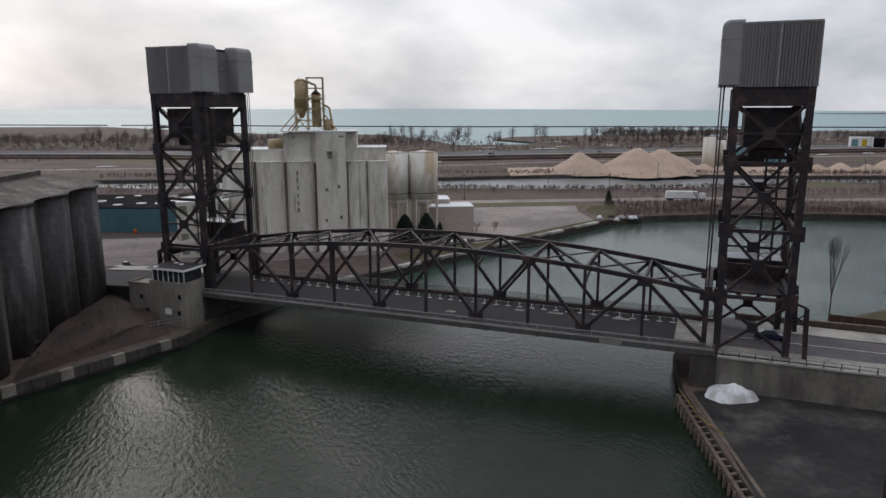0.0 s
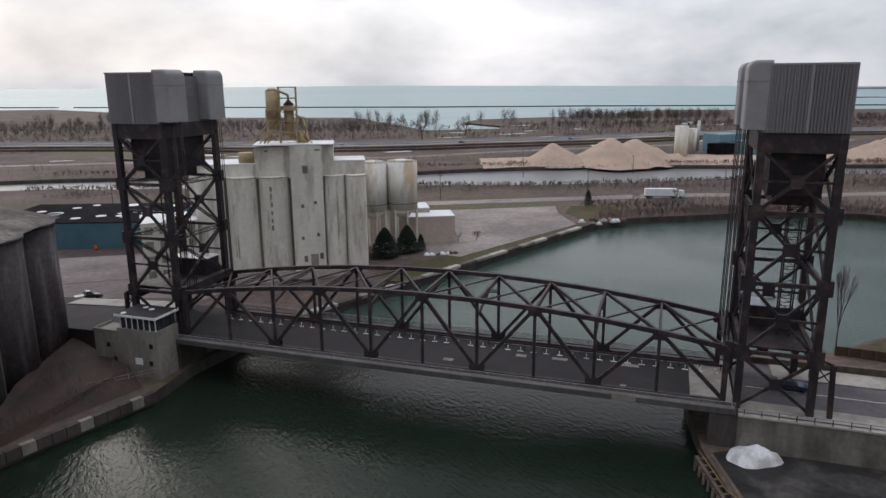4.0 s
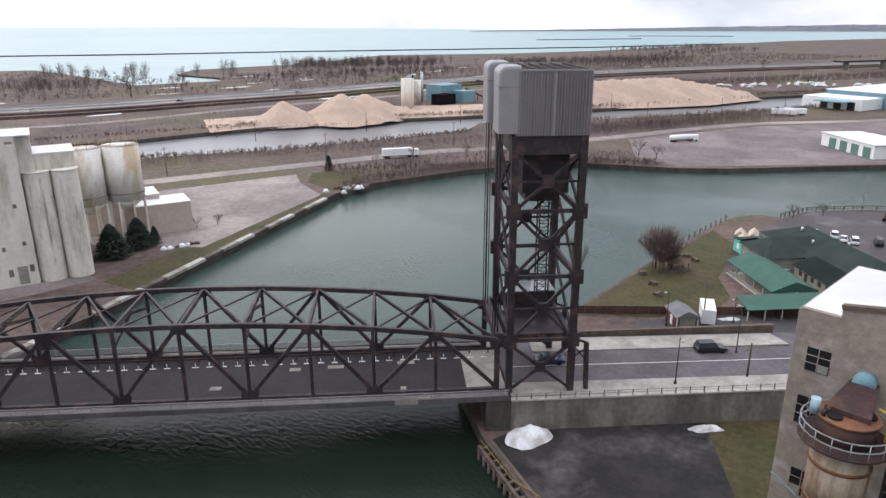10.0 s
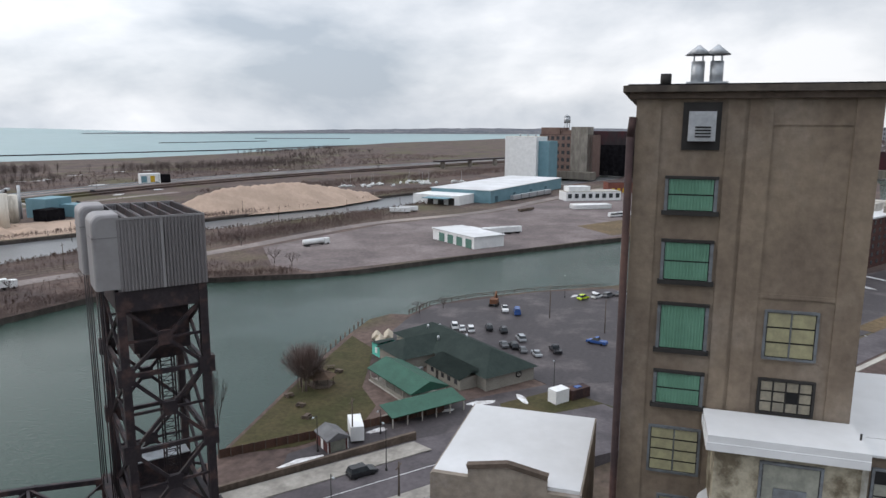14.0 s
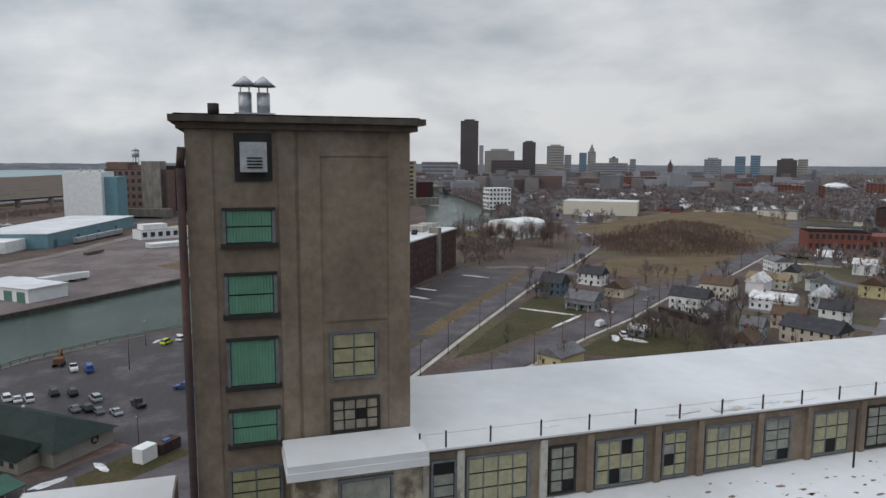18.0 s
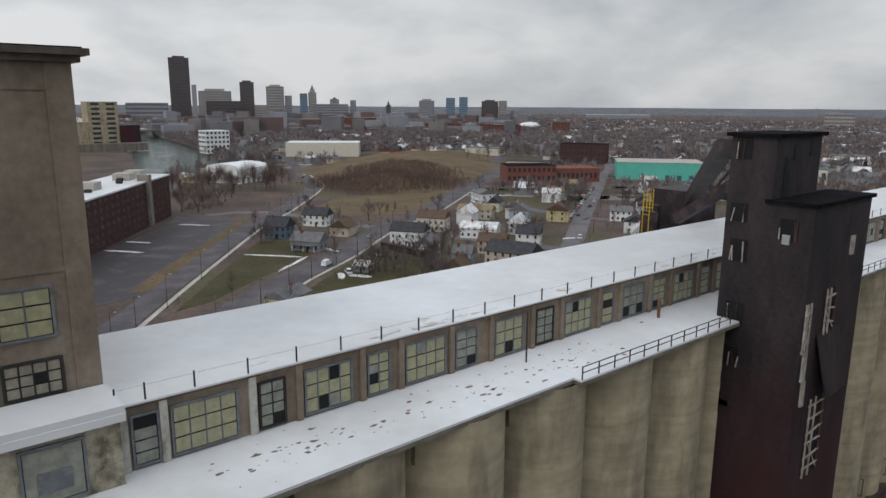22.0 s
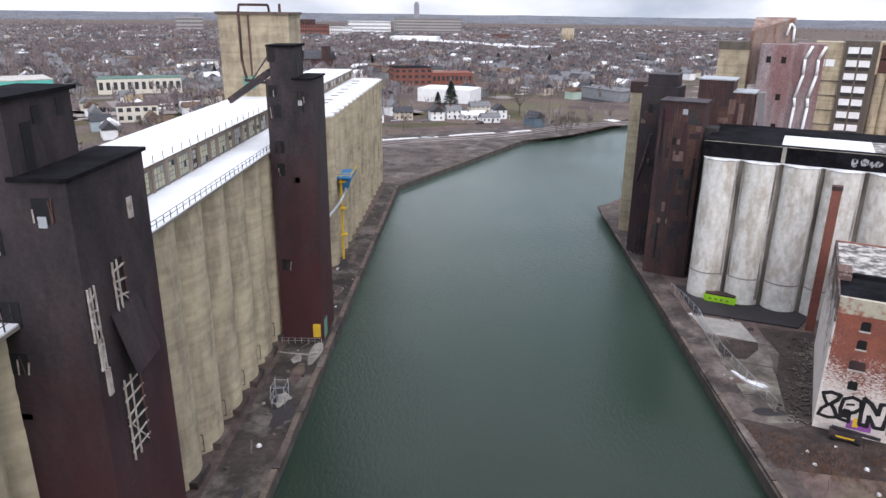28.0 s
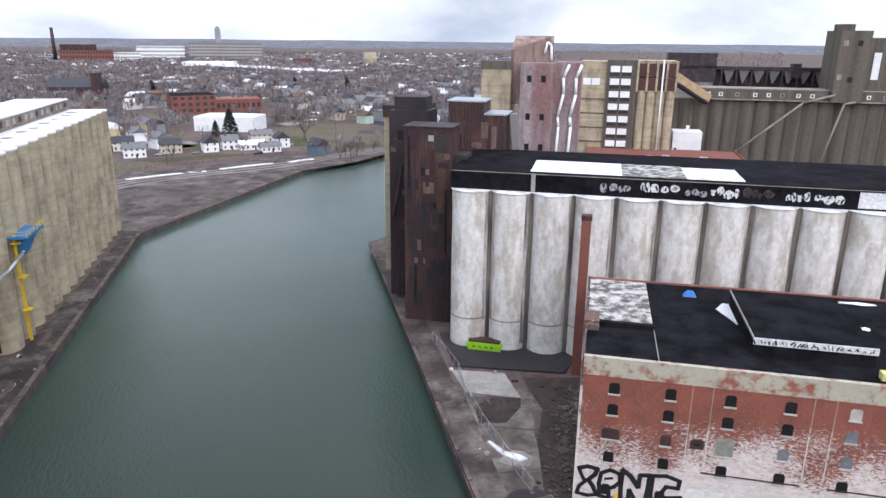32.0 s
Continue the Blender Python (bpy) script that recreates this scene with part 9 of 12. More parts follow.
for z in (8, 16, 22):
    part("tie", Geo().box(-1.5, 1.5, -1.58, -1.42, z - 0.12, z + 0.12).box(-1.5, 1.5, 1.42, 1.58, z - 0.12, z + 0.12), RUST_BROWN, dc)
slab("dark_yard", [(45, 38), (57.0, 62.8), (63.2, 76.8), (66.8, 76.2), (88, 58.6), (76, 49), (61, 40)], DARK_YARD, "dark wet asphalt yard with worn pale patches", "pavement")
slab("yard_grass", [(88, 58.6), (97, 51), (84, 38), (62, 38), (76, 49)], GRASS, "winter grass beside the ramp", "lawn", t=0.05)


def snow_heap(x, y, rx, ry, h, seed, label="dirty melting snow heap", rz=0.0):
    rr = random.Random(seed)
    g = Geo()
    n, m = 18, 5
    vs = [(0, 0, h)]
    for j in range(1, m + 1):
        f = j / m
        for i in range(n):
            a = 6.283 * i / n
            k = f * (0.85 + 0.3 * noise.noise((math.cos(a) * 1.5 + seed, math.sin(a) * 1.5, f)))
            vs.append((rx * k * math.cos(a), ry * k * math.sin(a), max(-0.1, h * (1 - f * f) + 0.25 * h * noise.noise((math.cos(a) * f * 3 + seed, math.sin(a) * f * 3, 1))) if j < m else -0.1))
    fs = [(0, 1 + i, 1 + (i + 1) % n) for i in range(n)]
    for j in range(m - 1):
        fs += [(1 + j * n + i, 1 + (j + 1) * n + i, 1 + (j + 1) * n + (i + 1) % n, 1 + j * n + (i + 1) % n) for i in range(n)]
    g.add(vs, fs, True)
    return solid("snow_heap", g, DIRTY_SNOW, label, "snow", at=(x, y, GROUND + 0.05), rz=rz)


snow_heap(66.8, 73.4, 4.4, 2.4, 1.9, 3, "large dirty snow heap below the abutment", -20)
snow_heap(86.5, 57.6, 3.2, 1.0, 0.7, 5, "long snow heap by the ramp wall", -40)
crib = thing("timber_crib", (0, 0, 0), "weathered open timber crib along the quay edge", "quay crib", kind="structure")
p0, p1 = Vector((62.2, 77.2, 1.7)), Vector((50.0, 48.0, 1.7))
dd = (p1 - p0).normalized()
nn = Vector((-dd.y, dd.x, 0))
for off, z in ((-0.9, 1.3), (0.9, 1.7)):
    part("wale", Geo().beam(p0 + nn * off + Vector((0, 0, z - 1.7)), p1 + nn * off + Vector((0, 0, z - 1.7)), 0.45, 0.8), TIMBER, crib)
for k in range(20):
    q = p0.lerp(p1, (k + 0.5) / 20)
    part("cross_timber", Geo().beam(q - nn * 1.0 - Vector((0, 0, 0.25)), q + nn * 0.9, 0.4, 0.35), TIMBER, crib)
    part("pile", Geo().cyl((q - nn * 1.2).x, (q - nn * 1.2).y, -1.5, 1.4, 0.22, 8), TIMBER, crib)
part("ladder_rail", Geo().tube([tuple(p0 + nn * -0.7 + Vector((0, 0, 0.8))), tuple(p0.lerp(p1, 0.3) + nn * -0.6 + Vector((0, 0, 0.9))), tuple(p0.lerp(p1, 0.42) + nn * 1.2 + Vector((0, 0, 0.6)))], 0.07, 6), WORN_YELLOW, crib, "bent worn yellow pipe rail")
street_pole(86.9, 63.0, 7.4, "lamp", 6.85, 40)
street_pole(103.5, 61.5, 7.4, "lamp", 6.5, 220)
street_pole(96.6, 56.8, 5.5, "pole", 6.75)
car("suv", "black", 101.0, 64.6, -39.7, 6.62, "cars on the bridge road", "driving")
car("sedan", "dark blue", 79.0, 79.6, -39.7, 6.98, "cars on the bridge road", "driving")

# ---------------------------------------------------------------- riverside tavern and its grounds; local axes as the bridge
RX0, RY0 = 151.8, 56.5
RM = pose(RX0, RY0, GROUND, 0, 0, BRIDGE_RZ)


def rt_at(x, y, z=0.0):
    p = RM @ Vector((x, y, z))
    return (p.x, p.y, p.z)


CREAM = mat("cream_block_wall", (0.277, 0.264, 0.231), (0.238, 0.224, 0.198), scale=0.3, bump=0.1)
tv = thing("tavern", (RX0, RY0, GROUND), "long cream riverside tavern with dark green hipped roofs", "restaurant", rz=BRIDGE_RZ)
part("main_wall", Geo().box(0, 14, 0, 40, 0, 3.4), CREAM, tv)
part("main_roof", Geo().add([(-0.8, -0.8, 3.3), (14.8, -0.8, 3.3), (14.8, 40.8, 3.3), (-0.8, 40.8, 3.3), (7, 7.5, 7.0), (7, 33, 7.0)], [(3, 2, 1, 0), (0, 1, 4), (1, 2, 5, 4), (2, 3, 5), (3, 0, 4, 5)]), GREEN_ROOF, tv, "dark green shingled hipped roof")
part("wing_wall", Geo().box(-9.0, 0, 21, 33, 0, 3.2), CREAM, tv)
part("wing_roof", Geo().add([(-9.8, 20.4, 3.1), (4, 20.4, 3.1), (4, 33.6, 3.1), (-9.8, 33.6, 3.1), (-5, 27, 6.2), (6, 27, 6.2)], [(3, 2, 1, 0), (0, 1, 5, 4), (2, 3, 4, 5), (3, 0, 4), (1, 2, 5)]), GREEN_ROOF, tv, "dark green shingled roof")
part("teal_end", Geo().box(-9.1, -3.5, 33, 37, 0, 3.2), TEAL, tv, "turquoise end wall")
part("teal_roof", Geo().add([(-9.6, 32.6, 4.0), (-3, 32.6, 4.6), (-3, 37.6, 3.1), (-9.6, 37.6, 3.1)], [(0, 1, 2, 3), (3, 2, 1, 0)]), GREEN_ROOF, tv)
part("teal_window", Geo().box(-9.2, -9.1, 34.2, 35.2, 0.9, 2.3), WHITE_PAINT, tv)
part("low_wing", Geo().box(-4.6, 0, 3.5, 17.5, 0, 2.7), CREAM, tv)
part("low_roof", Geo().add([(-5.2, 3.0, 2.6), (0.2, 3.0, 4.4), (0.2, 18.0, 4.4), (-5.2, 18.0, 2.6)], [(0, 1, 2, 3), (3, 2, 1, 0)]), GREEN_ROOF, tv)
for y in (5.2, 8.0, 10.6, 15.0):
    part("window", Geo().box(-4.66, -4.6, y - 0.6, y + 0.6, 1.0, 2.1), GLASS, tv)
sg = part("sign", Geo().rod((9.4, -0.12, 2.3), (9.4, -0.02, 2.3), 0.9, 0.9, 20), DARK_FRAME, tv, "round dark wall sign with plain pale bars")
for k in range(3):
    part("lettering_bar", Geo().box(8.9, 9.9 - 0.2 * k, -0.16, -0.12, 1.9 + 0.3 * k, 2.05 + 0.3 * k), PALE_CONCRETE, sg)
part("door", Geo().box(-4.66, -4.6, 12.4, 13.5, 0, 2.1), DARK_FRAME, tv)
for x, y, z in ((3, 24, 5.5), (9, 20, 6.0), (5, 32, 6.2), (10, 34, 5.0)):
    part("roof_vent", Geo().cyl(x, y, z - 0.4, z + 0.7, 0.3, 10), GALV, tv)
for x, y in ((-6.5, 19.6), (-5.4, 18.9), (-7.6, 20.0)):
    part("cooler_unit", Geo().box(x - 0.5, x + 0.5, y - 0.4, y + 0.4, 0, 1.1), GALV, tv)
pv = thing("picnic_pavilion", rt_at(-14, 11), "open picnic pavilion with a green metal gable roof", "pavilion", rz=BRIDGE_RZ + 90)
part("roof", Geo().gable(-9.5, 9.5, -4.6, 4.6, 2.9, 4.7, 0.3), GREEN_METAL, pv, "green metal roof")
for k in range(6):
    for y in (-4.3, 4.3):
        part("post", Geo().box(-9.2 + k * 3.7 - 0.1, -9.2 + k * 3.7 + 0.1, y - 0.1, y + 0.1, 0, 2.9), PALE_CONCRETE, pv)
part("floor", Geo().box(-9.6, 9.6, -4.8, 4.8, -0.1, 0.12), PALE_CONCRETE, pv)
part("half_wall", Geo().box(-9.3, 9.3, 4.2, 4.4, 0, 0.9), CREAM, pv)
part("gable_panel", Geo().add([(-9.5, -4.4, 2.9), (-9.5, 4.4, 2.9), (-9.5, 0, 4.65)], [(0, 1, 2), (2, 1, 0)]), RUST_BRIGHT, pv)
p2 = thing("bar_shelter", rt_at(-18.5, -3.2), "long open bar shelter with a green metal lean-to roof", "shelter", rz=BRIDGE_RZ)
part("roof", Geo().add([(-8.8, -2.6, 2.2), (8.8, -2.6, 2.2), (8.8, 2.6, 3.2), (-8.8, 2.6, 3.2), (-8.8, -2.6, 2.35), (8.8, -2.6, 2.35), (8.8, 2.6, 3.35), (-8.8, 2.6, 3.35)], [(3, 2, 1, 0), (4, 5, 6, 7), (0, 1, 5, 4), (1, 2, 6, 5), (2, 3, 7, 6), (3, 0, 4, 7)]), GREEN_METAL, p2, "green metal roof")
for k in range(6):
    part("post", Geo().box(-8.6 + k * 3.4, -8.4 + k * 3.4, -2.4, -2.2, 0, 2.3), PALE_CONCRETE, p2)
part("counter", Geo().box(-8.4, 8.4, 1.8, 2.4, 0, 1.1), CREAM, p2)
gz = thing("gazebo", (144.5, 93.5, GROUND), "small timber gazebo with a brown hexagonal roof", "gazebo")
part("roof", Geo().cyl(0, 0, 2.3, 4.0, 3.6, 6, 0.1, smooth=False), HOUSE_ROOFS["brown"], gz)
part("floor", Geo().cyl(0, 0, -0.1, 0.4, 3.1, 6, smooth=False), TIMBER, gz)
for k in range(6):
    a = k * math.pi / 3
    part("post", Geo().box(2.8 * math.cos(a) - 0.1, 2.8 * math.cos(a) + 0.1, 2.8 * math.sin(a) - 0.1, 2.8 * math.sin(a) + 0.1, 0.3, 2.4), TIMBER, gz)
gr = thing("garage_shed", rt_at(-40.0, -5.6), "small dark red shed garage with a patched gable roof", "shed", rz=BRIDGE_RZ + 90)
part("wall", Geo().extrude_x([(-2.0, 0), (2.0, 0), (2.0, 2.4), (0, 3.4), (-2.0, 2.4)], -2.6, 2.6), mat("dark_red_boards", (0.12, 0.05, 0.045), (0.09, 0.04, 0.038), scale=0.5), gr)
part("roof", Geo().gable(-2.6, 2.6, -2.0, 2.0, 2.4, 3.4, 0.3), HOUSE_ROOFS["grey"], gr)
part("garage_door", Geo().box(-2.68, -2.6, -1.5, 1.5, 0, 2.2), GREY_GLASS, gr)
part("trim", Geo().box(-2.66, -2.58, -2.05, -1.9, 0, 2.5).box(-2.66, -2.58, 1.9, 2.05, 0, 2.5), WHITE_PAINT, gr)
part("side_door", Geo().box(-0.6, 0.4, 2.0, 2.06, 0, 2.0), WHITE_PAINT, gr)
tn = thing("white_box_trailer", rt_at(-34.6, -4.6), "plain white box trailer beside the shed", "trailer", rz=BRIDGE_RZ + 70)
part("box", Geo().box(-3.0, 3.0, -1.25, 1.25, 0.5, 3.3), WHITE_PAINT, tn)
for x in (-0.7, 0.7):
    part("wheel", Geo().rod((x, -1.3, 0.4), (x, 1.3, 0.4), 0.4, 0.4, 12), RUBBER, tn)
st = thing("storage_pod", rt_at(9.8, -13.0), "white storage pod on the grass", "storage pod", rz=BRIDGE_RZ)
part("box", Geo().box(-1.9, 1.9, -1.3, 1.3, 0, 3.0), WHITE_PAINT, st)
rd = thing("scrap_bin", rt_at(15.0, -13.4), "rust-red steel skip with a blue tarp", "skip", rz=BRIDGE_RZ)
part("tub", Geo().box(-2.6, 2.6, -1.3, 1.3, 0.1, 2.3), RUST_BROWN, rd)
part("tarp", Geo().box(-0.8, 0.8, -0.6, 0.6, 2.3, 2.45), CAR_MATS["blue"], rd)
for k, (x, y, w) in enumerate(((-3.5, 43.0, 5.0), (0.5, 45.5, 6.0), (-2.5, 46.8, 4.0))):
    tb = thing("covered_boat", rt_at(x, y), "boat under a tan winter cover by the tavern", "boat", "covered boats", rz=BRIDGE_RZ + 60)
    part("cover", Geo().gable(-w / 2, w / 2, -1.2, 1.2, 0.9, 2.0, 0.1), mat("tan_tarpaulin", (0.5, 0.44, 0.35)) if k == 0 else bpy.data.materials["tan_tarpaulin"], tb)
    part("hull", Geo().box(-w / 2, w / 2, -1.0, 1.0, 0.1, 1.0), CREAM, tb)
fn = thing("board_fence", rt_at(-40, 0), "brown board fence along the tavern lawn", "fence", rz=BRIDGE_RZ)
FENCE_PAN = Geo().box(0, 2.0, -0.04, 0.04, 0.05, 1.7).mesh("panel", mat("brown_fence_boards", (0.1, 0.055, 0.04), (0.075, 0.045, 0.035), scale=0.8, streak=0.3))
for k in range(22):
    if 9 <= k <= 11:
        continue
    ob = part("panel", FENCE_PAN, None, fn)
    ob.location = (-19 + k * 2.05, 0.6 - 0.22 * k, 0)
    part("post", Geo().box(-19.1 + k * 2.05, -18.95 + k * 2.05, 0.52 - 0.22 * k, 0.68 - 0.22 * k, 0, 1.85), TIMBER, fn)
slab("tavern_lawn", [(108, 95), (146, 99.5), (181, 102), (172, 92), (160, 88), (146, 84), (137, 77), (126, 76), (115, 84)], GRASS, "green-brown winter lawn by the water", "lawn")
slab("tavern_parking", [(176, 93), (206, 93), (220, 90), (249, 60), (262, 35), (245, 18), (200, 10), (170, 22), (160, 44), (172, 60), (182, 74)], WORN_ASPHALT, "grey worn asphalt parking lot", "parking lot")
slab("tavern_drive", [(100, 80), (112, 84), (126, 75), (140, 64), (150, 55), (160, 44), (170, 22), (150, 24), (124, 58)], WORN_ASPHALT, "worn asphalt driveway", "road", t=0.045)
slab("tavern_grass", [(132, 48), (146, 52), (158, 41), (150, 26), (128, 34)], GRASS, "winter grass behind the tavern", "lawn", t=0.05)
for k, (x, y, a) in enumerate(((126, 72, 3.0), (145, 56, 4.2), (150, 48, 3.4), (155, 39, 3.6), (110, 80, 5.0), (139, 62, 2.2), (253, 40, 4.0), (247, 47, 3.0))):
    snow_heap(x, y, a, a * 0.35, 0.25, 20 + k, "thin strip of old snow", (-40, -55, 30, -20)[k % 4])
for kind, col, x, y, rz in (("suv", "white", 197.3, 76.6, 20), ("sedan", "white", 195.6, 73.9, 20), ("suv", "white", 195.4, 71.2, 20), ("suv", "black", 198.5, 66.5, 20), ("suv", "black", 197.3, 62.0, 20), ("sedan", "grey", 184.6, 59.2, 25), ("suv", "black", 184.0, 56.4, 25),
                            ("suv", "silver", 191.3, 55.8, 25), ("sedan", "grey", 181.6, 53.6, 25), ("sedan", "silver", 179.7, 49.6, 25), ("pickup", "black", 184.1, 45.3, 25), ("pickup", "blue", 194.3, 35.4, 70), ("van", "blue", 217.7, 61.8, 15), ("pickup", "white", 220.0, 66.2, 15),
                            ("suv", "lime", 243.0, 43.7, -30), ("suv", "grey", 261.0, 21.2, -30), ("suv", "white", 246.3, 39.2, -30), ("suv", "grey", 249.1, 35.6, -30), ("sedan", "black", 252.0, 32.0, -30), ("suv", "silver", 255.0, 28.4, -30), ("sedan", "blue", 258, 24.8, -30), ("suv", "black", 261, 21, -30)):
    car(kind, col, x, y, rz, group="cars in the tavern lot")
dig = thing("excavator", (225.5, 71.0, GROUND), "rust-coloured excavator at the lot edge", "excavator")
part("body", Geo().box(-1.4, 1.4, -1.2, 1.2, 0.9, 2.4), RUST_BRIGHT, dig)
part("boom", Geo().tube([(1, 0, 2.2), (3, 0, 4.2), (4.6, 0, 1.4)], 0.28, 6), RUST_BRIGHT, dig)
part("track", Geo().box(-1.8, 1.8, -1.4, -0.8, 0, 0.9), RUBBER, dig)
part("track", Geo().box(-1.8, 1.8, 0.8, 1.4, 0, 0.9), RUBBER, dig)
bare_tree(142.0, 97.2, 11.5, 2, label="spreading bare tree on the lawn edge")
bare_tree(140.0, 95.0, 10.5, 0)
bare_tree(143.5, 94.0, 9.5, 2)
twig_wood("lawn_tree_twigs", [(141.2 + 1.9 * math.cos(k * 1.9), 95.6 + 1.7 * math.sin(k * 1.9), GROUND) for k in range(7)], "soft pinkish-brown crowns of leafless trees on the lawn", 8.5, 12.5, 420, 12, 0.0055, SCRUB)
bare_tree(145.0, 95.4, 8.0, 0)
bare_tree(209.1, 91.5, 5.5, 0)
bare_tree(217.1, 86.0, 5.0, 1)
poplar = bare_tree(107.2, 95.0, 19.0, 3, label="tall slender bare poplar by the bridge end")
poplar.scale = (0.62, 0.62, 1.85)
rf = thing("dock_railing", (208, 94.5, GROUND), "dark timber railing along the water", "railing")
rpts = [(0, 0), (12, -3), (26, -14), (42, -33), (56, -56)]
for (x0, y0), (x1, y1) in zip(rpts, rpts[1:]):
    n = 6
    for k in range(n):
        part("post", Geo().box(x0 + (x1 - x0) * k / n - 0.12, x0 + (x1 - x0) * k / n + 0.12, y0 + (y1 - y0) * k / n - 0.12, y0 + (y1 - y0) * k / n + 0.12, -0.5, 1.3), TIMBER, rf)
    part("rail", Geo().beam((x0, y0, 1.2), (x1, y1, 1.2), 0.12, 0.2), TIMBER, rf)
    part("rail", Geo().beam((x0, y0, 0.6), (x1, y1, 0.6), 0.12, 0.15), TIMBER, rf)
for k in range(9):
    solid("mooring_pile", Geo().cyl(0, 0, -1.5, 3.1, 0.22, 8), TIMBER, "dark timber mooring pile at the lawn edge", "pile", "mooring piles", at=(166 + k * 3.6, 102.9 + k * 0.25, 0))
for x, y, h, kd in ((119.5, 74.5, 9.0, "pole"), (153.5, 41.6, 8.5, "lamp"), (216.0, 51.3, 11, "pole"), (205, 34, 10, "pole"), (243.5, 50.0, 8.0, "lamp"), (114.5, 79.2, 7.0, "lamp"), (124.8, 71.0, 5.0, "lamp")):
    street_pole(x, y, h, kd)
for x, y in ((132, 92), (136, 97), (127, 88), (155, 96), (153, 93)):
    bench = thing("picnic_table", (x, y, GROUND + 0.06), "small dark picnic table on the lawn", "table", "picnic tables", rz=(x * 17) % 180)
    part("top", Geo().box(-0.9, 0.9, -0.4, 0.4, 0.7, 0.76), TIMBER, bench)
    part("bench_plank", Geo().box(-0.9, 0.9, 0.6, 0.85, 0.42, 0.47), TIMBER, bench)
    part("bench_plank", Geo().box(-0.9, 0.9, -0.85, -0.6, 0.42, 0.47), TIMBER, bench)
    for tx in (-0.65, 0.65):
        part("trestle", Geo().box(tx - 0.05, tx + 0.05, -0.8, 0.8, 0, 0.7), TIMBER, bench)
# wharf in front of the bins
WHARF_DIRT = mat("dark_dirty_wharf_concrete", (0.052, 0.042, 0.035), (0.026, 0.021, 0.019), scale=0.2, fine=1.0, grain=0.35, c3=(0.115, 0.1, 0.086), c3_scale=0.12, bump=0.3)
slab("elevator_wharf", [(29.9, -244), (29.9, -6), (38.5, -6), (38.5, -154), (36.2, -156), (34.5, -252)], WHARF_DIRT, "dirty concrete wharf in front of the bins", "pavement", t=0.04)
ek = thing("wharf_edge", (29.9, -120, GROUND), "worn concrete coping of the wharf", "kerb", kind="structure")
for k in range(32):
    y = 112 - k * 7.4
    part("coping", Geo().box(-0.15 - 0.2 * (k % 2), 0.75, y - 7.2, y, -0.4, 0.32), (CONCRETE, YARD, YARD)[k % 3] if y > 80 else (TIMBER, YARD)[k % 2], ek)
sc = thing("scaffold_tower", (32.8, -93.2, GROUND), "galvanised scaffold tower on the wharf", "scaffold")
for x in (0, 2.2):
    for y in (0, 2.8):
        part("upright", Geo().cyl(x, y, 0, 4.2, 0.05, 6), GALV, sc)
for z in (1.0, 2.4, 3.8):
    part("deck_tube", Geo().rod((0, 0, z), (2.2, 0, z), 0.04, 0.04, 5).rod((0, 2.8, z), (2.2, 2.8, z), 0.04, 0.04, 5).rod((0, 0, z), (0, 2.8, z), 0.04, 0.04, 5).rod((2.2, 0, z), (2.2, 2.8, z), 0.04, 0.04, 5), GALV, sc)
part("brace", Geo().rod((0, 0, 0.2), (0, 2.8, 2.4), 0.04, 0.04, 5).rod((2.2, 2.8, 0.2), (2.2, 0, 3.8), 0.04, 0.04, 5), GALV, sc)
pl = thing("pipe_boom", (38.6, -107.5, GROUND), "pale pipe boom lying across the wharf", "pipe")
part("pipe", Geo().tube([(0, 0, 1.4), (-6.2, 0.4, 1.2), (-7.0, -1.0, 0.8)], 0.16, 8), CONCRETE, pl)
UNLOADER_BLUE = mat("bright_blue_steel_paint", (0.03, 0.17, 0.36), (0.025, 0.13, 0.28), rough=0.5, scale=0.5, bump=0)
ul = thing("ship_unloader", (36.2, -163.0, GROUND), "blue and yellow unloading spout with a yellow ladder on the bins", "unloader")
part("ladder", Geo().box(-0.7, -0.2, 0.6, 1.1, 0.5, 22.5), YELLOW, ul, "yellow ladder cage")
for z in (7, 14, 21):
    part("landing", Geo().box(-1.6, 0, -0.2, 1.8, z, z + 0.3), YELLOW, ul)
part("platform", Geo().box(-3.2, 0.4, -8.0, 2.0, 22.0, 22.4), UNLOADER_BLUE, ul, "blue platform")
part("spout_head", Geo().add([(-2.6, -6.6, 22.0), (0, -6.6, 22.0), (0, 0.6, 22.0), (-2.6, 0.6, 22.0), (-1.8, -2.4, 18.6), (-0.8, -2.4, 18.6), (-0.8, 0.2, 18.6), (-1.8, 0.2, 18.6)], [(0, 1, 5, 4), (1, 2, 6, 5), (2, 3, 7, 6), (3, 0, 4, 7), (4, 5, 6, 7), (3, 2, 1, 0)]), UNLOADER_BLUE, ul)
part("spout", Geo().tube([(-1.3, -1.0, 19.5), (-1.6, 1.0, 19.0), (-1.7, 9.5, 18.0), (-0.8, 24.0, 17.4)], 0.32, 8), GALV, ul, "pale loading spout")
for z in (22.95, 23.5):
    part("rail", Geo().rod((-3.2, -8.0, z), (-3.2, 2.0, z), 0.07, 0.07, 5).rod((-3.2, 2.0, z), (0.2, 2.0, z), 0.07, 0.07, 5), YELLOW, ul, "yellow handrail")
for k in range(6):
    part("rail_post", Geo().rod((-3.2, -8.0 + 2 * k, 22.3), (-3.2, -8.0 + 2 * k, 23.5), 0.06, 0.06, 5), YELLOW, ul)
yl = thing("yellow_ladder_frame", (62.5, -60.0, GROUND), "yellow ladder cages behind the snowy gallery roof", "ladder")
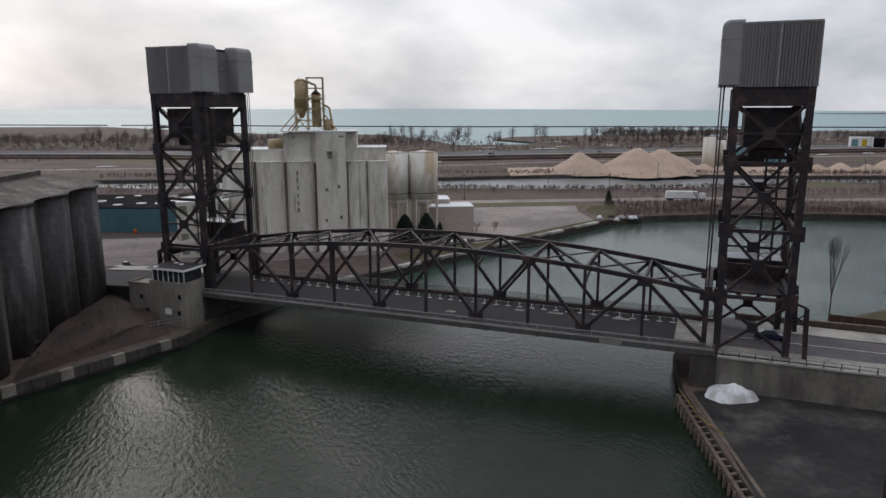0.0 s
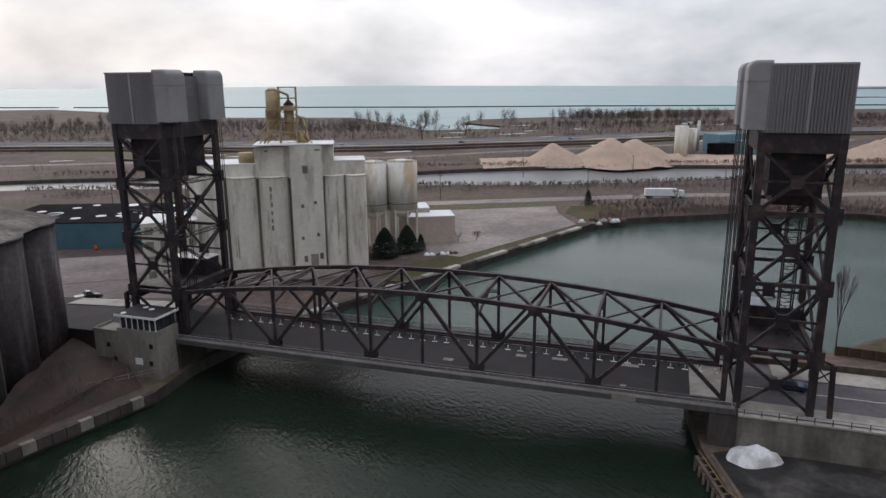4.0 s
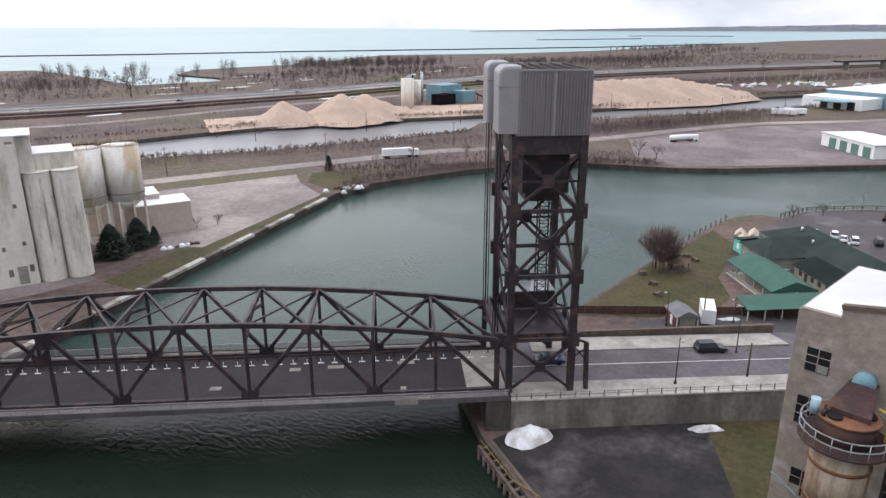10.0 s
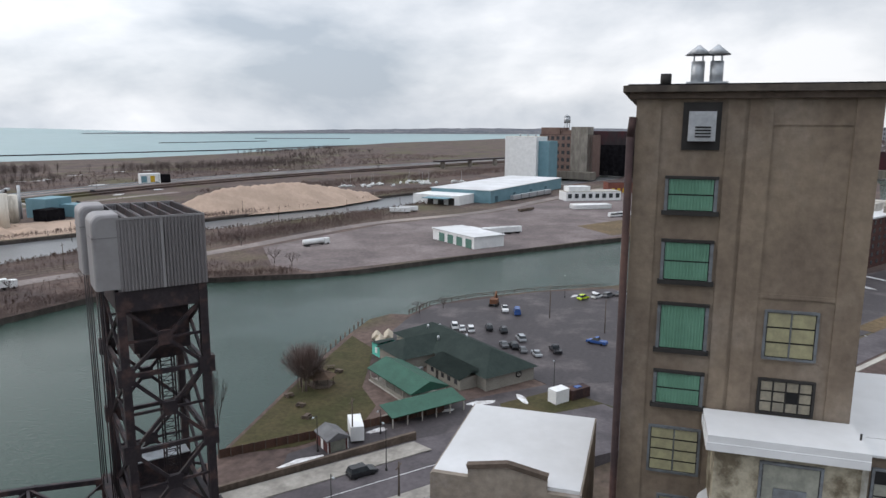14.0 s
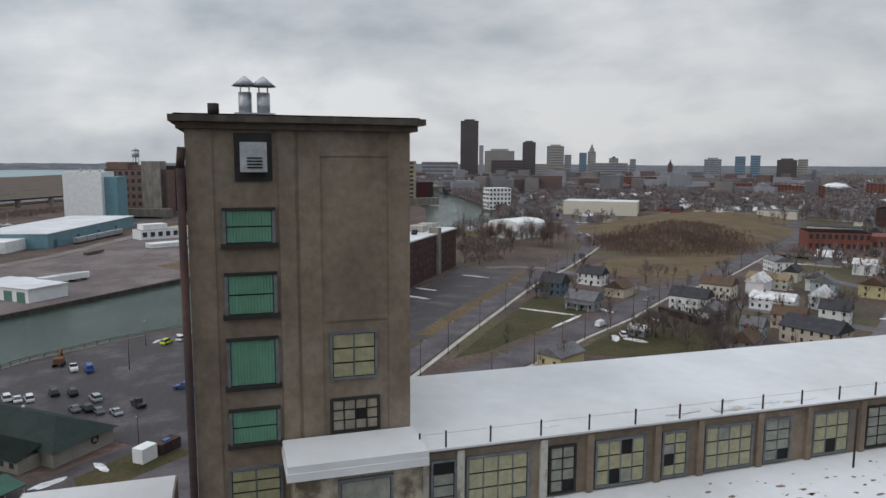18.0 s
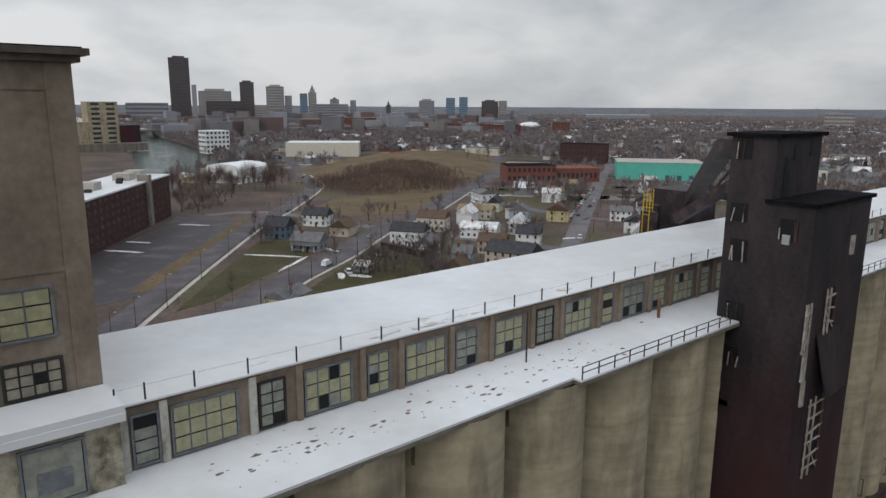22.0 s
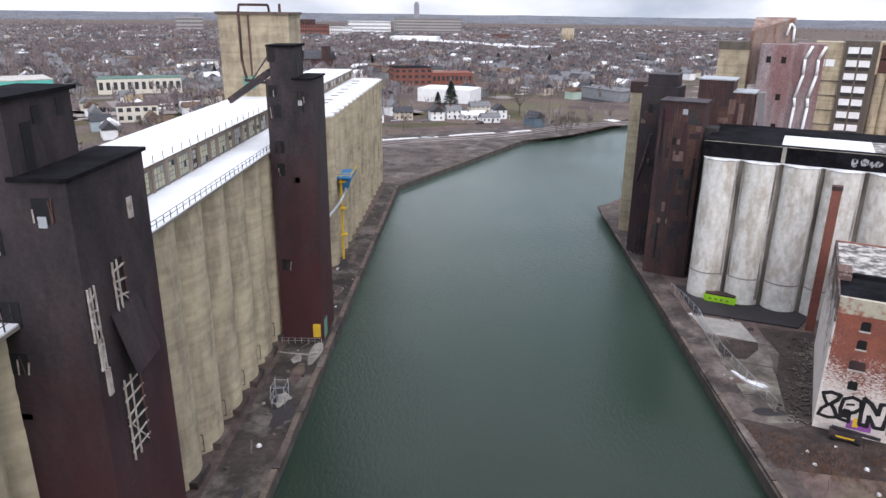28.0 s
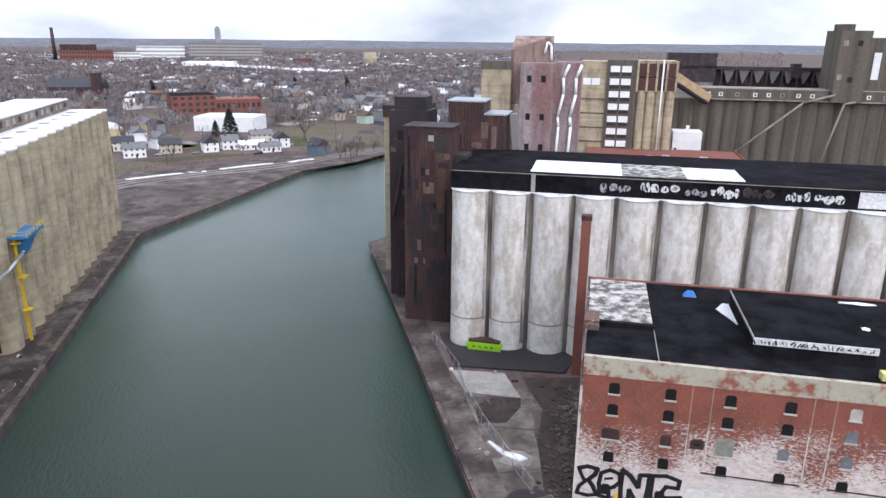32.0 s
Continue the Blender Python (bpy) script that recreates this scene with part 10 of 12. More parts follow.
for x, y in ((0, 0), (3.5, -6)):
    part("cage", Geo().box(x, x + 0.1, y, y + 0.1, 40, 46.4).box(x + 1.0, x + 1.1, y, y + 0.1, 40, 46.4), YELLOW, yl)
    for z in (43.6, 44.6, 45.6, 46.3):
        part("rung", Geo().box(x, x + 1.1, y, y + 0.08, z, z + 0.08), YELLOW, yl)
    part("stand", Geo().box(x - 0.5, x + 1.6, y - 1.2, y - 0.2, 0, 44), STEEL, yl)
lg = thing("dark_leg_house", (66, -74, GROUND), "dark steel conveyor leg house behind the bins", "conveyor house")
part("leg", Geo().box(-3, 3, -4, 4, 0, 46), STEEL, lg)
part("arm", Geo().beam((-2, 2, 44), (-20, 26, 54), 1.6, 1.8), STEEL, lg)
part("arm", Geo().beam((0, -3, 45), (-22, 20, 48), 0.8, 0.8), STEEL, lg)

# litter and wear on the wharf below the bins
we = random.Random(52)
thicket("wharf_weeds", [(30.6 + we.gauss(0, 0.4), we.uniform(-240, -20), GROUND) for _ in range(240)], "dry weeds along the wharf coping", 0.2, 0.8, 9, SCRUB, 73, width=0.03)
for k in range(40):
    x, y, r_ = we.uniform(31, 37.5), we.uniform(-160, -46), we.uniform(0.15, 0.6)
    solid("rubble_lump", Geo().cyl(0, 0, -0.05, r_ * 0.6, r_, 6, r_ * 0.45), we.choice((CONCRETE, YARD, TIMBER, RUST_BROWN, DIRTY_SNOW)), "broken lump of rubble on the wharf", "rubble", "rubble below the bins", at=(x, y, GROUND + 0.02), rz=we.uniform(0, 360))
for k in range(12):
    x, y = we.uniform(32, 36), -50 - k * 15 + we.uniform(-4, 4)
    solid("plank", Geo().box(-1.8, 1.8, -0.12, 0.12, 0, 0.1), TIMBER, "loose old plank on the wharf", "plank", "loose planks", at=(x, y, GROUND + 0.05), rz=we.uniform(60, 120))
for k in range(14):
    x, y = we.uniform(32, 36.5), we.uniform(-170, -48)
    n_, a_, b_ = 9, we.uniform(0.6, 1.8), we.uniform(1.5, 5)
    slab("stain_patch", [(x + a_ * math.cos(6.283 * i / n_) * we.uniform(0.6, 1.2), y + b_ * math.sin(6.283 * i / n_) * we.uniform(0.6, 1.2)) for i in range(n_)], we.choice((CONCRETE, ASPHALT, SOIL)), "irregular worn patch on the wharf", "pavement", t=0.05 + 0.004 * k)

# ---------------------------------------------------------------- harbour and industry to the north
def ribbon(pts, width, z0, z1):
    """A strip of even width along a line of points, with thickness."""
    g = Geo()
    ps = [Vector((p[0], p[1])) for p in pts]
    rows = []
    for i, p in enumerate(ps):
        a, b = ps[max(0, i - 1)], ps[min(len(ps) - 1, i + 1)]
        d = (b - a).normalized()
        n = Vector((-d.y, d.x)) * (width / 2)
        rows.append((p + n, p - n))
    vs = []
    for l, r in rows:
        vs += [(l.x, l.y, z1), (r.x, r.y, z1), (l.x, l.y, z0), (r.x, r.y, z0)]
    fs = []
    for i in range(len(rows) - 1):
        a, b = i * 4, i * 4 + 4
        fs += [(a, a + 1, b + 1, b), (a + 1, a + 3, b + 3, b + 1), (a + 2, a, b, b + 2)]
    g.add(vs, fs)
    n = len(vs)
    g.add([vs[0], vs[1], vs[3], vs[2], vs[n - 4], vs[n - 3], vs[n - 1], vs[n - 2]], [(0, 3, 2, 1), (4, 5, 6, 7)])
    return g


def smooth_line(pts, step=12.0):
    """Rounds a line of points off (Catmull-Rom)."""
    ps = [Vector((p[0], p[1])) for p in pts]
    ps = [2 * ps[0] - ps[1]] + ps + [2 * ps[-1] - ps[-2]]
    out = []
    for i in range(1, len(ps) - 2):
        p0, p1, p2, p3 = ps[i - 1:i + 3]
        n = max(2, int((p2 - p1).length / step))
        for k in range(n):
            t = k / n
            q = 0.5 * (2 * p1 + (p2 - p0) * t + (2 * p0 - 5 * p1 + 4 * p2 - p3) * t * t + (3 * p1 - p0 - 3 * p2 + p3) * t ** 3)
            out.append((q.x, q.y))
    out.append((ps[-2].x, ps[-2].y))
    return out


def road(name, pts, width, mat_, label, z=GROUND, t=0.08, category="road"):
    return solid(name, ribbon(smooth_line(pts), width, z - 0.1, z + t), mat_, label, category, kind="structure")


def heap(name, cones, mat_, label, category="heap", cell=2.0, seed=3, rough=0.5, slope=0.62, kind=""):
    """Loose material tipped in cones (x, y, height), as one uneven surface on the ground."""
    rr = random.Random(seed)
    x0, x1 = min(c[0] - c[2] / slope for c in cones) - 2, max(c[0] + c[2] / slope for c in cones) + 2
    y0, y1 = min(c[1] - c[2] / slope for c in cones) - 2, max(c[1] + c[2] / slope for c in cones) + 2
    nx, ny = int((x1 - x0) / cell) + 1, int((y1 - y0) / cell) + 1
    ph = [rr.uniform(0, 6.28) for _ in range(6)]
    g = Geo()
    vs = []
    for j in range(ny + 1):
        for i in range(nx + 1):
            x, y = x0 + i * cell, y0 + j * cell
            h = -0.6
            for cx, cy, ch in cones:
                d = math.hypot(x - cx, y - cy) * (1 + 0.1 * math.sin(3 * math.atan2(y - cy, x - cx) + ph[0]))
                v = ch - d * slope
                if v > ch - 1.2:
                    v = ch - 1.2 + (v - ch + 1.2) * 0.5
                h = max(h, v)
            if h > 0:
                h += rough * (math.sin(x * 0.31 + ph[1]) * math.sin(y * 0.27 + ph[2]) + 0.5 * math.sin(x * 0.8 + y * 0.5 + ph[3])) * min(1.0, h / 3)
            vs.append((x, y, GROUND + h))
    fs = []
    w = nx + 1
    for j in range(ny):
        for i in range(nx):
            q = (j * w + i, j * w + i + 1, (j + 1) * w + i + 1, (j + 1) * w + i)
            if max(vs[k][2] for k in q) > GROUND - 0.55:
                fs.append(q)
    g.add(vs, fs, True)
    return solid(name, g, mat_, label, category, kind=kind)


rr = random.Random(77)
# island between the basin and the canal: street, rails, scrub
road("island_road", [(-46, 300), (40, 286), (93, 273), (140, 262), (206, 246), (240, 229), (298, 211), (390, 184), (467, 133), (560, 103), (646, 77), (760, 30)], 9, GRAVEL, "worn pale road along the railway")
for off in (13, 17.5, 22):
    road("railway_track", [(-46, 300 + off), (93, 273 + off), (206, 246 + off), (298, 211 + off), (390, 186 + off * 0.7), (467, 136 + off), (646, 80 + off), (760, 34 + off)], 2.6, TIMBER, "rusty railway track on dark ballast", t=0.05, category="railway")
for nm, pts, n, w, h1 in (("shore_scrub", [(-46, 352), (60, 322), (131, 296), (190, 274), (254, 246), (320, 224), (388, 200)], 900, 12, 3.6),
                          ("shore_scrub", [(138, 213), (150, 216), (194, 208), (230, 190), (250, 158)], 520, 4, 4.2),
                          ("shore_scrub", [(150, 230), (176, 232), (205, 224), (240, 206), (258, 176)], 260, 10, 3.6),
                          ("shore_scrub", [(-54, 424), (60, 395), (155, 353), (210, 345), (263, 337), (306, 302)], 260, 7, 3.0),
                          ("shore_scrub", [(306, 318), (401, 284), (470, 262), (552, 238), (640, 200), (720, 166)], 900, 9, 4.6),
                          ("shore_scrub", [(300, 232), (345, 218), (395, 200), (430, 190)], 500, 14, 6.0)):
    twig_wood(nm, scatter_line(pts, n * 3, w, rr), "dense brown leafless scrub along the shore", 0.8, h1, 22, int(pts[0][0] + 900), 0.014, SCRUB)
# sand yard
slab("sand_yard", [(166, 368), (186, 418), (300, 400), (362, 356), (520, 300), (530, 236), (400, 288), (318, 316), (262, 345), (200, 366)], SAND, "flat trampled sand round the heaps", "ground", t=0.05)
heap("sand_heap", [(215.4, 376, 12.5)], SAND, "tall pale pink sand cone", seed=4)
heap("sand_heap", [(246, 362, 15.6), (262, 360, 15.0), (236, 368, 9), (276, 358, 9), (256, 370, 11), (290, 356, 5)], SAND, "broad pale pink sand heap with two peaks", seed=5)
heap("sand_heap", [(190, 384, 4), (178, 388, 3), (300, 346, 4), (322, 336, 3)], SAND, "low spill of pale sand", seed=6)
heap("sand_heap", [(392 + 5.2 * k, 316 - 2.75 * k, 17.2 * math.sin(math.pi * min(1.0, (k + 1.2) / 18)) ** 0.5 * (1 if k < 17 else 1 - (k - 16) * 0.075) if k < 9 else 17.4 - max(0, k - 15) * 1.05) for k in range(27)], SAND, "long high ridge of pale pink sand", seed=7)
twig_wood("sand_yard_scrub", scatter_line([(168, 371), (200, 370), (262, 349), (318, 320), (400, 291), (520, 242)], 1800, 5, rr), "brown scrub along the foot of the sand", 0.8, 3.2, 18, 93, 0.016, SCRUB)
heap("sand_heap", [(352, 330, 5), (365, 326, 6), (380, 320, 5)], SAND, "low pale sand heap", seed=8)

# batching plant beside the heaps
plant = thing("batching_plant", (318, 383, GROUND), "concrete plant with two pale silos and blue hall", "industrial plant")
for x, y, h, r in ((-9, -8, 19.5, 4.2), (10, 6, 16.5, 4.2)):
    part("silo", Geo().cyl(x, y, 0, h, r, 20), WHITE_CONCRETE, plant, "pale cylindrical silo")
part("hall", Geo().box(30, 50, 0, 16, 0, 12), BLUE_WALL, plant, "blue metal-clad hall")
part("annex", Geo().box(18, 32, -12, -2, 0, 7), BLACK_ROOF, plant, "dark bin")
part("lower_hall", Geo().box(40, 52, -12, 0, 0, 8), BLUE_WALL, plant)
part("walkway", Geo().beam((-9, -8, 20.2), (10, 6, 20.2), 2.2, 1.2), GALV, plant)
part("stair_tower", Geo().box(-3, 1, -3, 1, 0, 21), STEEL, plant)
part("chimney", Geo().cyl(24, 14, 0, 21, 0.9, 10), GALV, plant)
for k in range(3):
    part("conveyor_leg", Geo().box(53 + k * 5, 53.4 + k * 5, -4, -3.6, 0, 6 - k), STEEL, plant)
part("conveyor", Geo().beam((50, -4, 9), (68, -4, 2), 1.2, 0.8), STEEL, plant)

# raised highway along the lake
HWY = [(-700, 720), (-300, 680), (-78, 622), (80, 537), (160, 512), (227, 505), (316, 495), (406, 494), (564, 474), (690, 440), (826, 389), (1000, 310), (1300, 170)]
solid("highway_embankment", ribbon(smooth_line(HWY), 46, GROUND - 0.2, GROUND + 1.6), SOIL, "grassed bank under the highway", "ground", kind="structure")
solid("highway_embankment_top", ribbon(smooth_line(HWY), 34, GROUND, GROUND + 2.8), SOIL, "upper shoulder of the highway bank", "ground", kind="structure")
for off in (-8.5, 8.5):
    pts = [(x + off * 0.25, y + off) for x, y in HWY]
    solid("highway", ribbon(smooth_line(pts), 11, GROUND + 2.7, GROUND + 3.1), GRAVEL, "grey concrete highway carriageway", "road", kind="structure")
    solid("highway_barrier", ribbon(smooth_line([(x, y + 6.0) for x, y in pts]), 0.4, GROUND + 2.9, GROUND + 4.0), GALV, "low guard rail along the highway", "barrier", kind="structure")
road("shore_road", [(-400, 560), (-63, 496), (60, 470), (140, 448), (230, 452), (330, 446), (420, 436), (520, 418)], 9, GRAVEL, "pale service road behind the canal")
for k in range(14):
    street_pole(-60 + k * 68, 612 - k * 12 if k < 4 else 535 - k * 8, 13, "lamp", z=GROUND + 2.5, rz=90)
for k in range(9):
    street_pole(-20 + k * 62, 304 - k * 13.5, 11, "pole", rz=15)
for k in range(6):
    street_pole(110 + k * 58, 337 - k * 12, 10, "pole", rz=15)
# snow patches in the flats
for k in range(46):
    x = rr.uniform(-100, 900)
    y = 560 - 0.12 * x + rr.choice((rr.uniform(-60, -30), rr.uniform(25, 210)))
    a, b = rr.uniform(5, 17), rr.uniform(1.5, 4.5)
    poly = [(x + a * math.cos(t) * rr.uniform(0.6, 1.2), y + b * math.sin(t) * rr.uniform(0.6, 1.2)) for t in [i * 0.6283 for i in range(10)]]
    slab("snow_patch", poly, DIRTY_SNOW, "flat patch of old snow", "snow", t=0.09 if y < 540 else 0.2, kind="")
# trees and brush between highway and lake
for pts, n, w, h0, h1 in (([(450, 742), (530, 705), (606, 665)], 90, 26, 11, 20), ([(690, 620), (780, 560), (900, 500)], 120, 30, 8, 16), ([(60, 700), (170, 640), (205, 660)], 40, 30, 10, 18),
                          ([(-300, 850), (-100, 800), (40, 760)], 140, 60, 8, 16), ([(340, 640), (460, 600), (560, 560)], 40, 30, 7, 14), ([(940, 560), (1100, 600), (1400, 620)], 60, 40, 7, 13), ([(1150, 730), (1300, 740), (1500, 720)], 60, 30, 8, 15)):
    twig_wood("lakeside_trees", scatter_line(pts, n * 3, w * 1.2, rr), "leafless grey-brown trees near the lake shore", h0, h1, 70, int(pts[0][0] + 2000), 0.007)
TALL_SPOTS = [(x + rr.gauss(0, 9), y + rr.gauss(0, 7), GROUND) for x, y in ((252, 700), (262, 690), (215, 726), (198, 740), (150, 750), (349, 690), (-110, 850), (-80, 870), (-60, 840), (420, 650), (300, 670)) for _ in range(3)]
twig_wood("lakeside_trees", TALL_SPOTS, "tall bare grey trees on the lake shore", 15, 24, 150, 2101, 0.005)
thicket("lakeside_brush", [(x, 1000 - 0.75 * abs(x - 60) * 0.35 - rr.uniform(10, 380), GROUND) for x in [rr.uniform(-350, 300) for _ in range(3800)]], "brown leafless brush on the spit", 1.5, 5.0, 18, SCRUB, 31, width=0.022)
thicket("lakeside_brush", [(x, 640 - 0.2 * (x - 420) + rr.uniform(-110, 90), GROUND) for x in [rr.uniform(330, 1300) for _ in range(3800)]], "brown leafless brush by the lake", 1.2, 4.5, 18, SCRUB, 32, width=0.02)
thicket("lakeside_brush", [(x, 440 - 0.42 * (x - 400) + rr.uniform(-46, 16), GROUND) for x in [rr.uniform(520, 1100) for _ in range(2600)]], "brown leafless brush beside the highway", 1.5, 5.0, 18, SCRUB, 33, width=0.02)
for x, y, h, k in ((208, 585, 24, 0), (250, 600, 18, 1), (258, 606, 15, 3), (266, 176, 9, 2), (263, 166, 8, 0), (688, 620, 18, 2), (842, 360, 16, 0), (190, 236, 6, 3), (212, 226, 7, 1), (174, 240, 5, 0), (300, 214, 7, 2)):
    bare_tree(x, y, h, k)
# breakwaters
for pts, w in (([(-183, 1804), (200, 1575), (525, 1386), (797, 1281), (1100, 1120), (1407, 964), (1974, 810)], 9), ([(-900, 2150), (-400, 1930), (-220, 1830)], 9), ([(2594, 1621), (2680, 1440), (2755, 1259)], 8), ([(1850, 1500), (2200, 1330)], 7)):
    solid("breakwater", ribbon(pts, w, -0.5, 2.0), STEEL, "long dark stone breakwater in the lake", "breakwater", kind="structure")

# open lot across the basin
slab("open_lot", [(262, 175), (300, 202), (388, 176), (470, 124), (640, 70), (640, 20), (470, -10), (383, 42), (340, 76), (256, 152)], LOT, "wide bare asphalt and gravel lot", "ground", t=0.05)
slab("lot_gravel", [(420, 64), (470, 30), (440, 0), (390, 42)], BROWN_GRASS, "rough weedy ground at the quay's end", "ground", t=0.09)
GREEN_DOOR = mat("dull_green_door_paint", (0.1, 0.2, 0.165), (0.085, 0.17, 0.14), rough=0.6, bump=0)
shed = thing("storage_shed", (337, 117, GROUND), "white metal shed with green doors on the lot", "shed", rz=-130.5)
part("wall", Geo().box(-18.5, 18.5, 0, 18, 0, 5.6), WHITE_PAINT, shed, "white ribbed wall")
part("roof", Geo().box(-19, 19, -0.5, 18.5, 5.6, 6.0), SNOW, shed, "pale flat roof")
part("end_bay", Geo().box(-18, -8, 18, 24, 0, 5), WHITE_PAINT, shed)
for k in range(4):
    part("roller_door", Geo().box(-12.5 + k * 8, -7.5 + k * 8, -0.12, 0, 0, 4.4), GREEN_DOOR, shed, "dull green roller door")
for x, y, rz, ln in ((372, 104, 30, 12), (376, 100, 30, 12), (380, 96, 30, 12), (368, 107, 30, 12), (443, 184, 18, 14), (452, 181, 18, 13)):
    t = thing("trailer", (x, y, GROUND), "white box trailer parked on the lot", "trailer", "parked trailers", rz=rz + 90)
    part("body", Geo().box(-ln / 2, ln / 2, -1.25, 1.25, 1.1, 4.0), WHITE_PAINT, t)
    part("chassis", Geo().box(-ln / 2, ln / 2, -1.0, 1.0, 0.8, 1.1), DARK_FRAME, t)
    for sx in (-ln * 0.36, -ln * 0.27, ln * 0.3):
        for sy in (-1.0, 1.0):
            part("wheel", Geo().rod((sx, sy - 0.15, 0.5), (sx, sy + 0.15, 0.5), 0.5, 0.5, 10), RUBBER, t)
semi = thing("semi_truck", (191, 244.5, GROUND), "white box truck driving on the island road", "truck", rz=-27)
part("box", Geo().box(-8, 4.5, -1.3, 1.3, 1.1, 4.0), WHITE_PAINT, semi)
part("cab", Geo().box(5, 7.6, -1.2, 1.2, 0.7, 3.3), WHITE_PAINT, semi)
part("windscreen", Geo().box(7.6, 7.66, -1.0, 1.0, 2.0, 3.0), GLASS, semi)
part("chassis", Geo().box(-8, 6, -0.5, 0.5, 0.7, 1.1), DARK_FRAME, semi)
for sx in (-6.8, -5.6, 3.4, 6.4):
    for sy in (-1.1, 1.1):
        part("wheel", Geo().rod((sx, sy - 0.15, 0.5), (sx, sy + 0.15, 0.5), 0.5, 0.5, 10), RUBBER, semi)
tank = thing("tank_truck", (312.5, 180, GROUND), "white tank truck parked on the lot", "truck", rz=-30)
part("tank", Geo().rod((-7, 0, 2.2), (4, 0, 2.2), 1.3, 1.3, 14), WHITE_PAINT, tank)
part("cab", Geo().box(4.6, 7.4, -1.2, 1.2, 0.6, 3.1), WHITE_PAINT, tank)
part("chassis", Geo().box(-7, 6, -0.6, 0.6, 0.6, 1.0), DARK_FRAME, tank)
for sx in (-6, -4.8, 3, 6.2):
    for sy in (-1.1, 1.1):
        part("wheel", Geo().rod((sx, sy - 0.15, 0.5), (sx, sy + 0.15, 0.5), 0.5, 0.5, 10), RUBBER, tank)

hall = thing("port_warehouse", (519, 139, GROUND), "long pale blue warehouse with a white roof", "warehouse", rz=-13.1)
part("wall", Geo().box(0, 152, 0, 52, 0, 9.6), BLUE_WALL, hall, "pale blue metal wall")
part("roof", Geo().box(-0.6, 153, -0.6, 53, 9.6, 10.0), SNOW, hall, "white flat roof")
part("end_building", Geo().box(-24, 0, 14, 54, 0, 7), WHITE_PAINT, hall, "white loading bay at the end")
part("canopy", Geo().box(-34, -10, 20, 40, 5.0, 5.6), BLUE_WALL, hall)
for k in range(4):
    part("roller_door", Geo().box(8 + k * 34, 13 + k * 34, -0.15, 0, 0, 5), TEAL_DARK, hall)
for k in range(3):
    part("loading_door", Geo().box(-24.15, -24, 18 + k * 9, 23 + k * 9, 0, 5), DARK_FRAME, hall)
for k in range(5):
    t = thing("rail_car", (546 + k * 13.2, 125 - k * 4.2, GROUND), "pale grey freight car on the siding", "rail car", "freight cars", rz=-17)
    part("body", Geo().box(-6, 6, -1.5, 1.5, 1.2, 4.6), GALV, t)
    part("underframe", Geo().box(-6.2, 6.2, -1.2, 1.2, 0.5, 1.2), DARK_FRAME, t)
white_block = block("elevator_block", 744, 158, 36, 30, 46.5, WHITE_PAINT, "tall blank white grain storage block", "grain elevator", rz=-104, roof=WHITE_CONCRETE)
part("side_strip", Geo().box(-18.3, -18.05, 3, 27, 0, 46), TAN_CONCRETE, white_block)
for k in range(6):
    part("side_window", Geo().box(-18.5, -18.3, 12, 14.5, 6 + k * 7, 8.5 + k * 7), GLASS, white_block)
part("rear_wing", Geo().box(18.05, 30, 6, 30, 0, 42), BLUE_WALL, white_block, "blue-grey rear wing")
for k in range(3):
    part("roof_vent", Geo().cyl(-6 + k * 9, 12, 46.7, 49.5, 1.2, 8), GALV, white_block)
BROWN_BRICK = mat("grey_brown_brick", (0.19, 0.13, 0.11), (0.15, 0.1, 0.088), scale=0.2, fine=1.5, grain=0.15)
brick = block("brick_elevator", 800, 120, 58, 40, 48, BROWN_BRICK, "tall brown brick elevator with a stepped roofline", "grain elevator", rz=-106, rows=6, cols=9)
part("upper_storey", Geo().box(-29, -6, 4, 30, 48.25, 56), BROWN_BRICK, brick)
part("stair_tower", Geo().box(10, 29, -2, 16, 0, 57), CONCRETE, brick, "grey concrete tower")
part("upper_middle", Geo().box(-6, 10, 6, 30, 48.25, 53), BROWN_BRICK, brick)
part("lean_to", Geo().box(-29, 40, -12, -0.2, 0, 8), SILO_DARK, brick)
wt = thing("water_tower", (806, 117, 57), "grey water tank on legs on the elevator roof", "water tower")
part("tank", Geo().cyl(0, 0, 6, 13, 3.6, 14), GALV, wt)
part("tank_roof", Geo().cyl(0, 0, 13, 15.5, 3.8, 14, 0.2), GALV, wt)
for a in range(4):
    part("leg", Geo().beam((3 * math.cos(a * 1.57), 3 * math.sin(a * 1.57), -2), (2.4 * math.cos(a * 1.57), 2.4 * math.sin(a * 1.57), 6.2), 0.4, 0.4), STEEL, wt)
dark_el = block("dark_elevator", 848, 66, 62, 40, 36, BLACK_ROOF, "huge dark sheet-clad elevator with a red-brown top", "grain elevator", rz=-108)
part("upper_body", Geo().box(-30, 26, 6, 36, 36.25, 52), RUST_SHEET, dark_el, "red-brown sheet cladding")
part("lower_wing", Geo().box(20, 60, -10, 30, 0, 22), BLACK_ROOF, dark_el)
for k in range(4):
    part("bin_door", Geo().box(-26 + k * 13, -20 + k * 13, -0.2, 0, 0, 5), DARK, dark_el)
low = block("port_office", 566, 66, 46, 16, 7, WHITE_PAINT, "low white building with a grey roof", "building", rz=-62, roof=PALE_CONCRETE, rows=1, cols=8)
part("upper_floor", Geo().box(-20, -2, 3, 14, 7.25, 11), WHITE_PAINT, low)
red = block("red_hall", 640, 48, 24, 14, 9, BRICK_RED, "small red hall with yellow doors", "building", rz=-68, roof=RUST_BROWN)
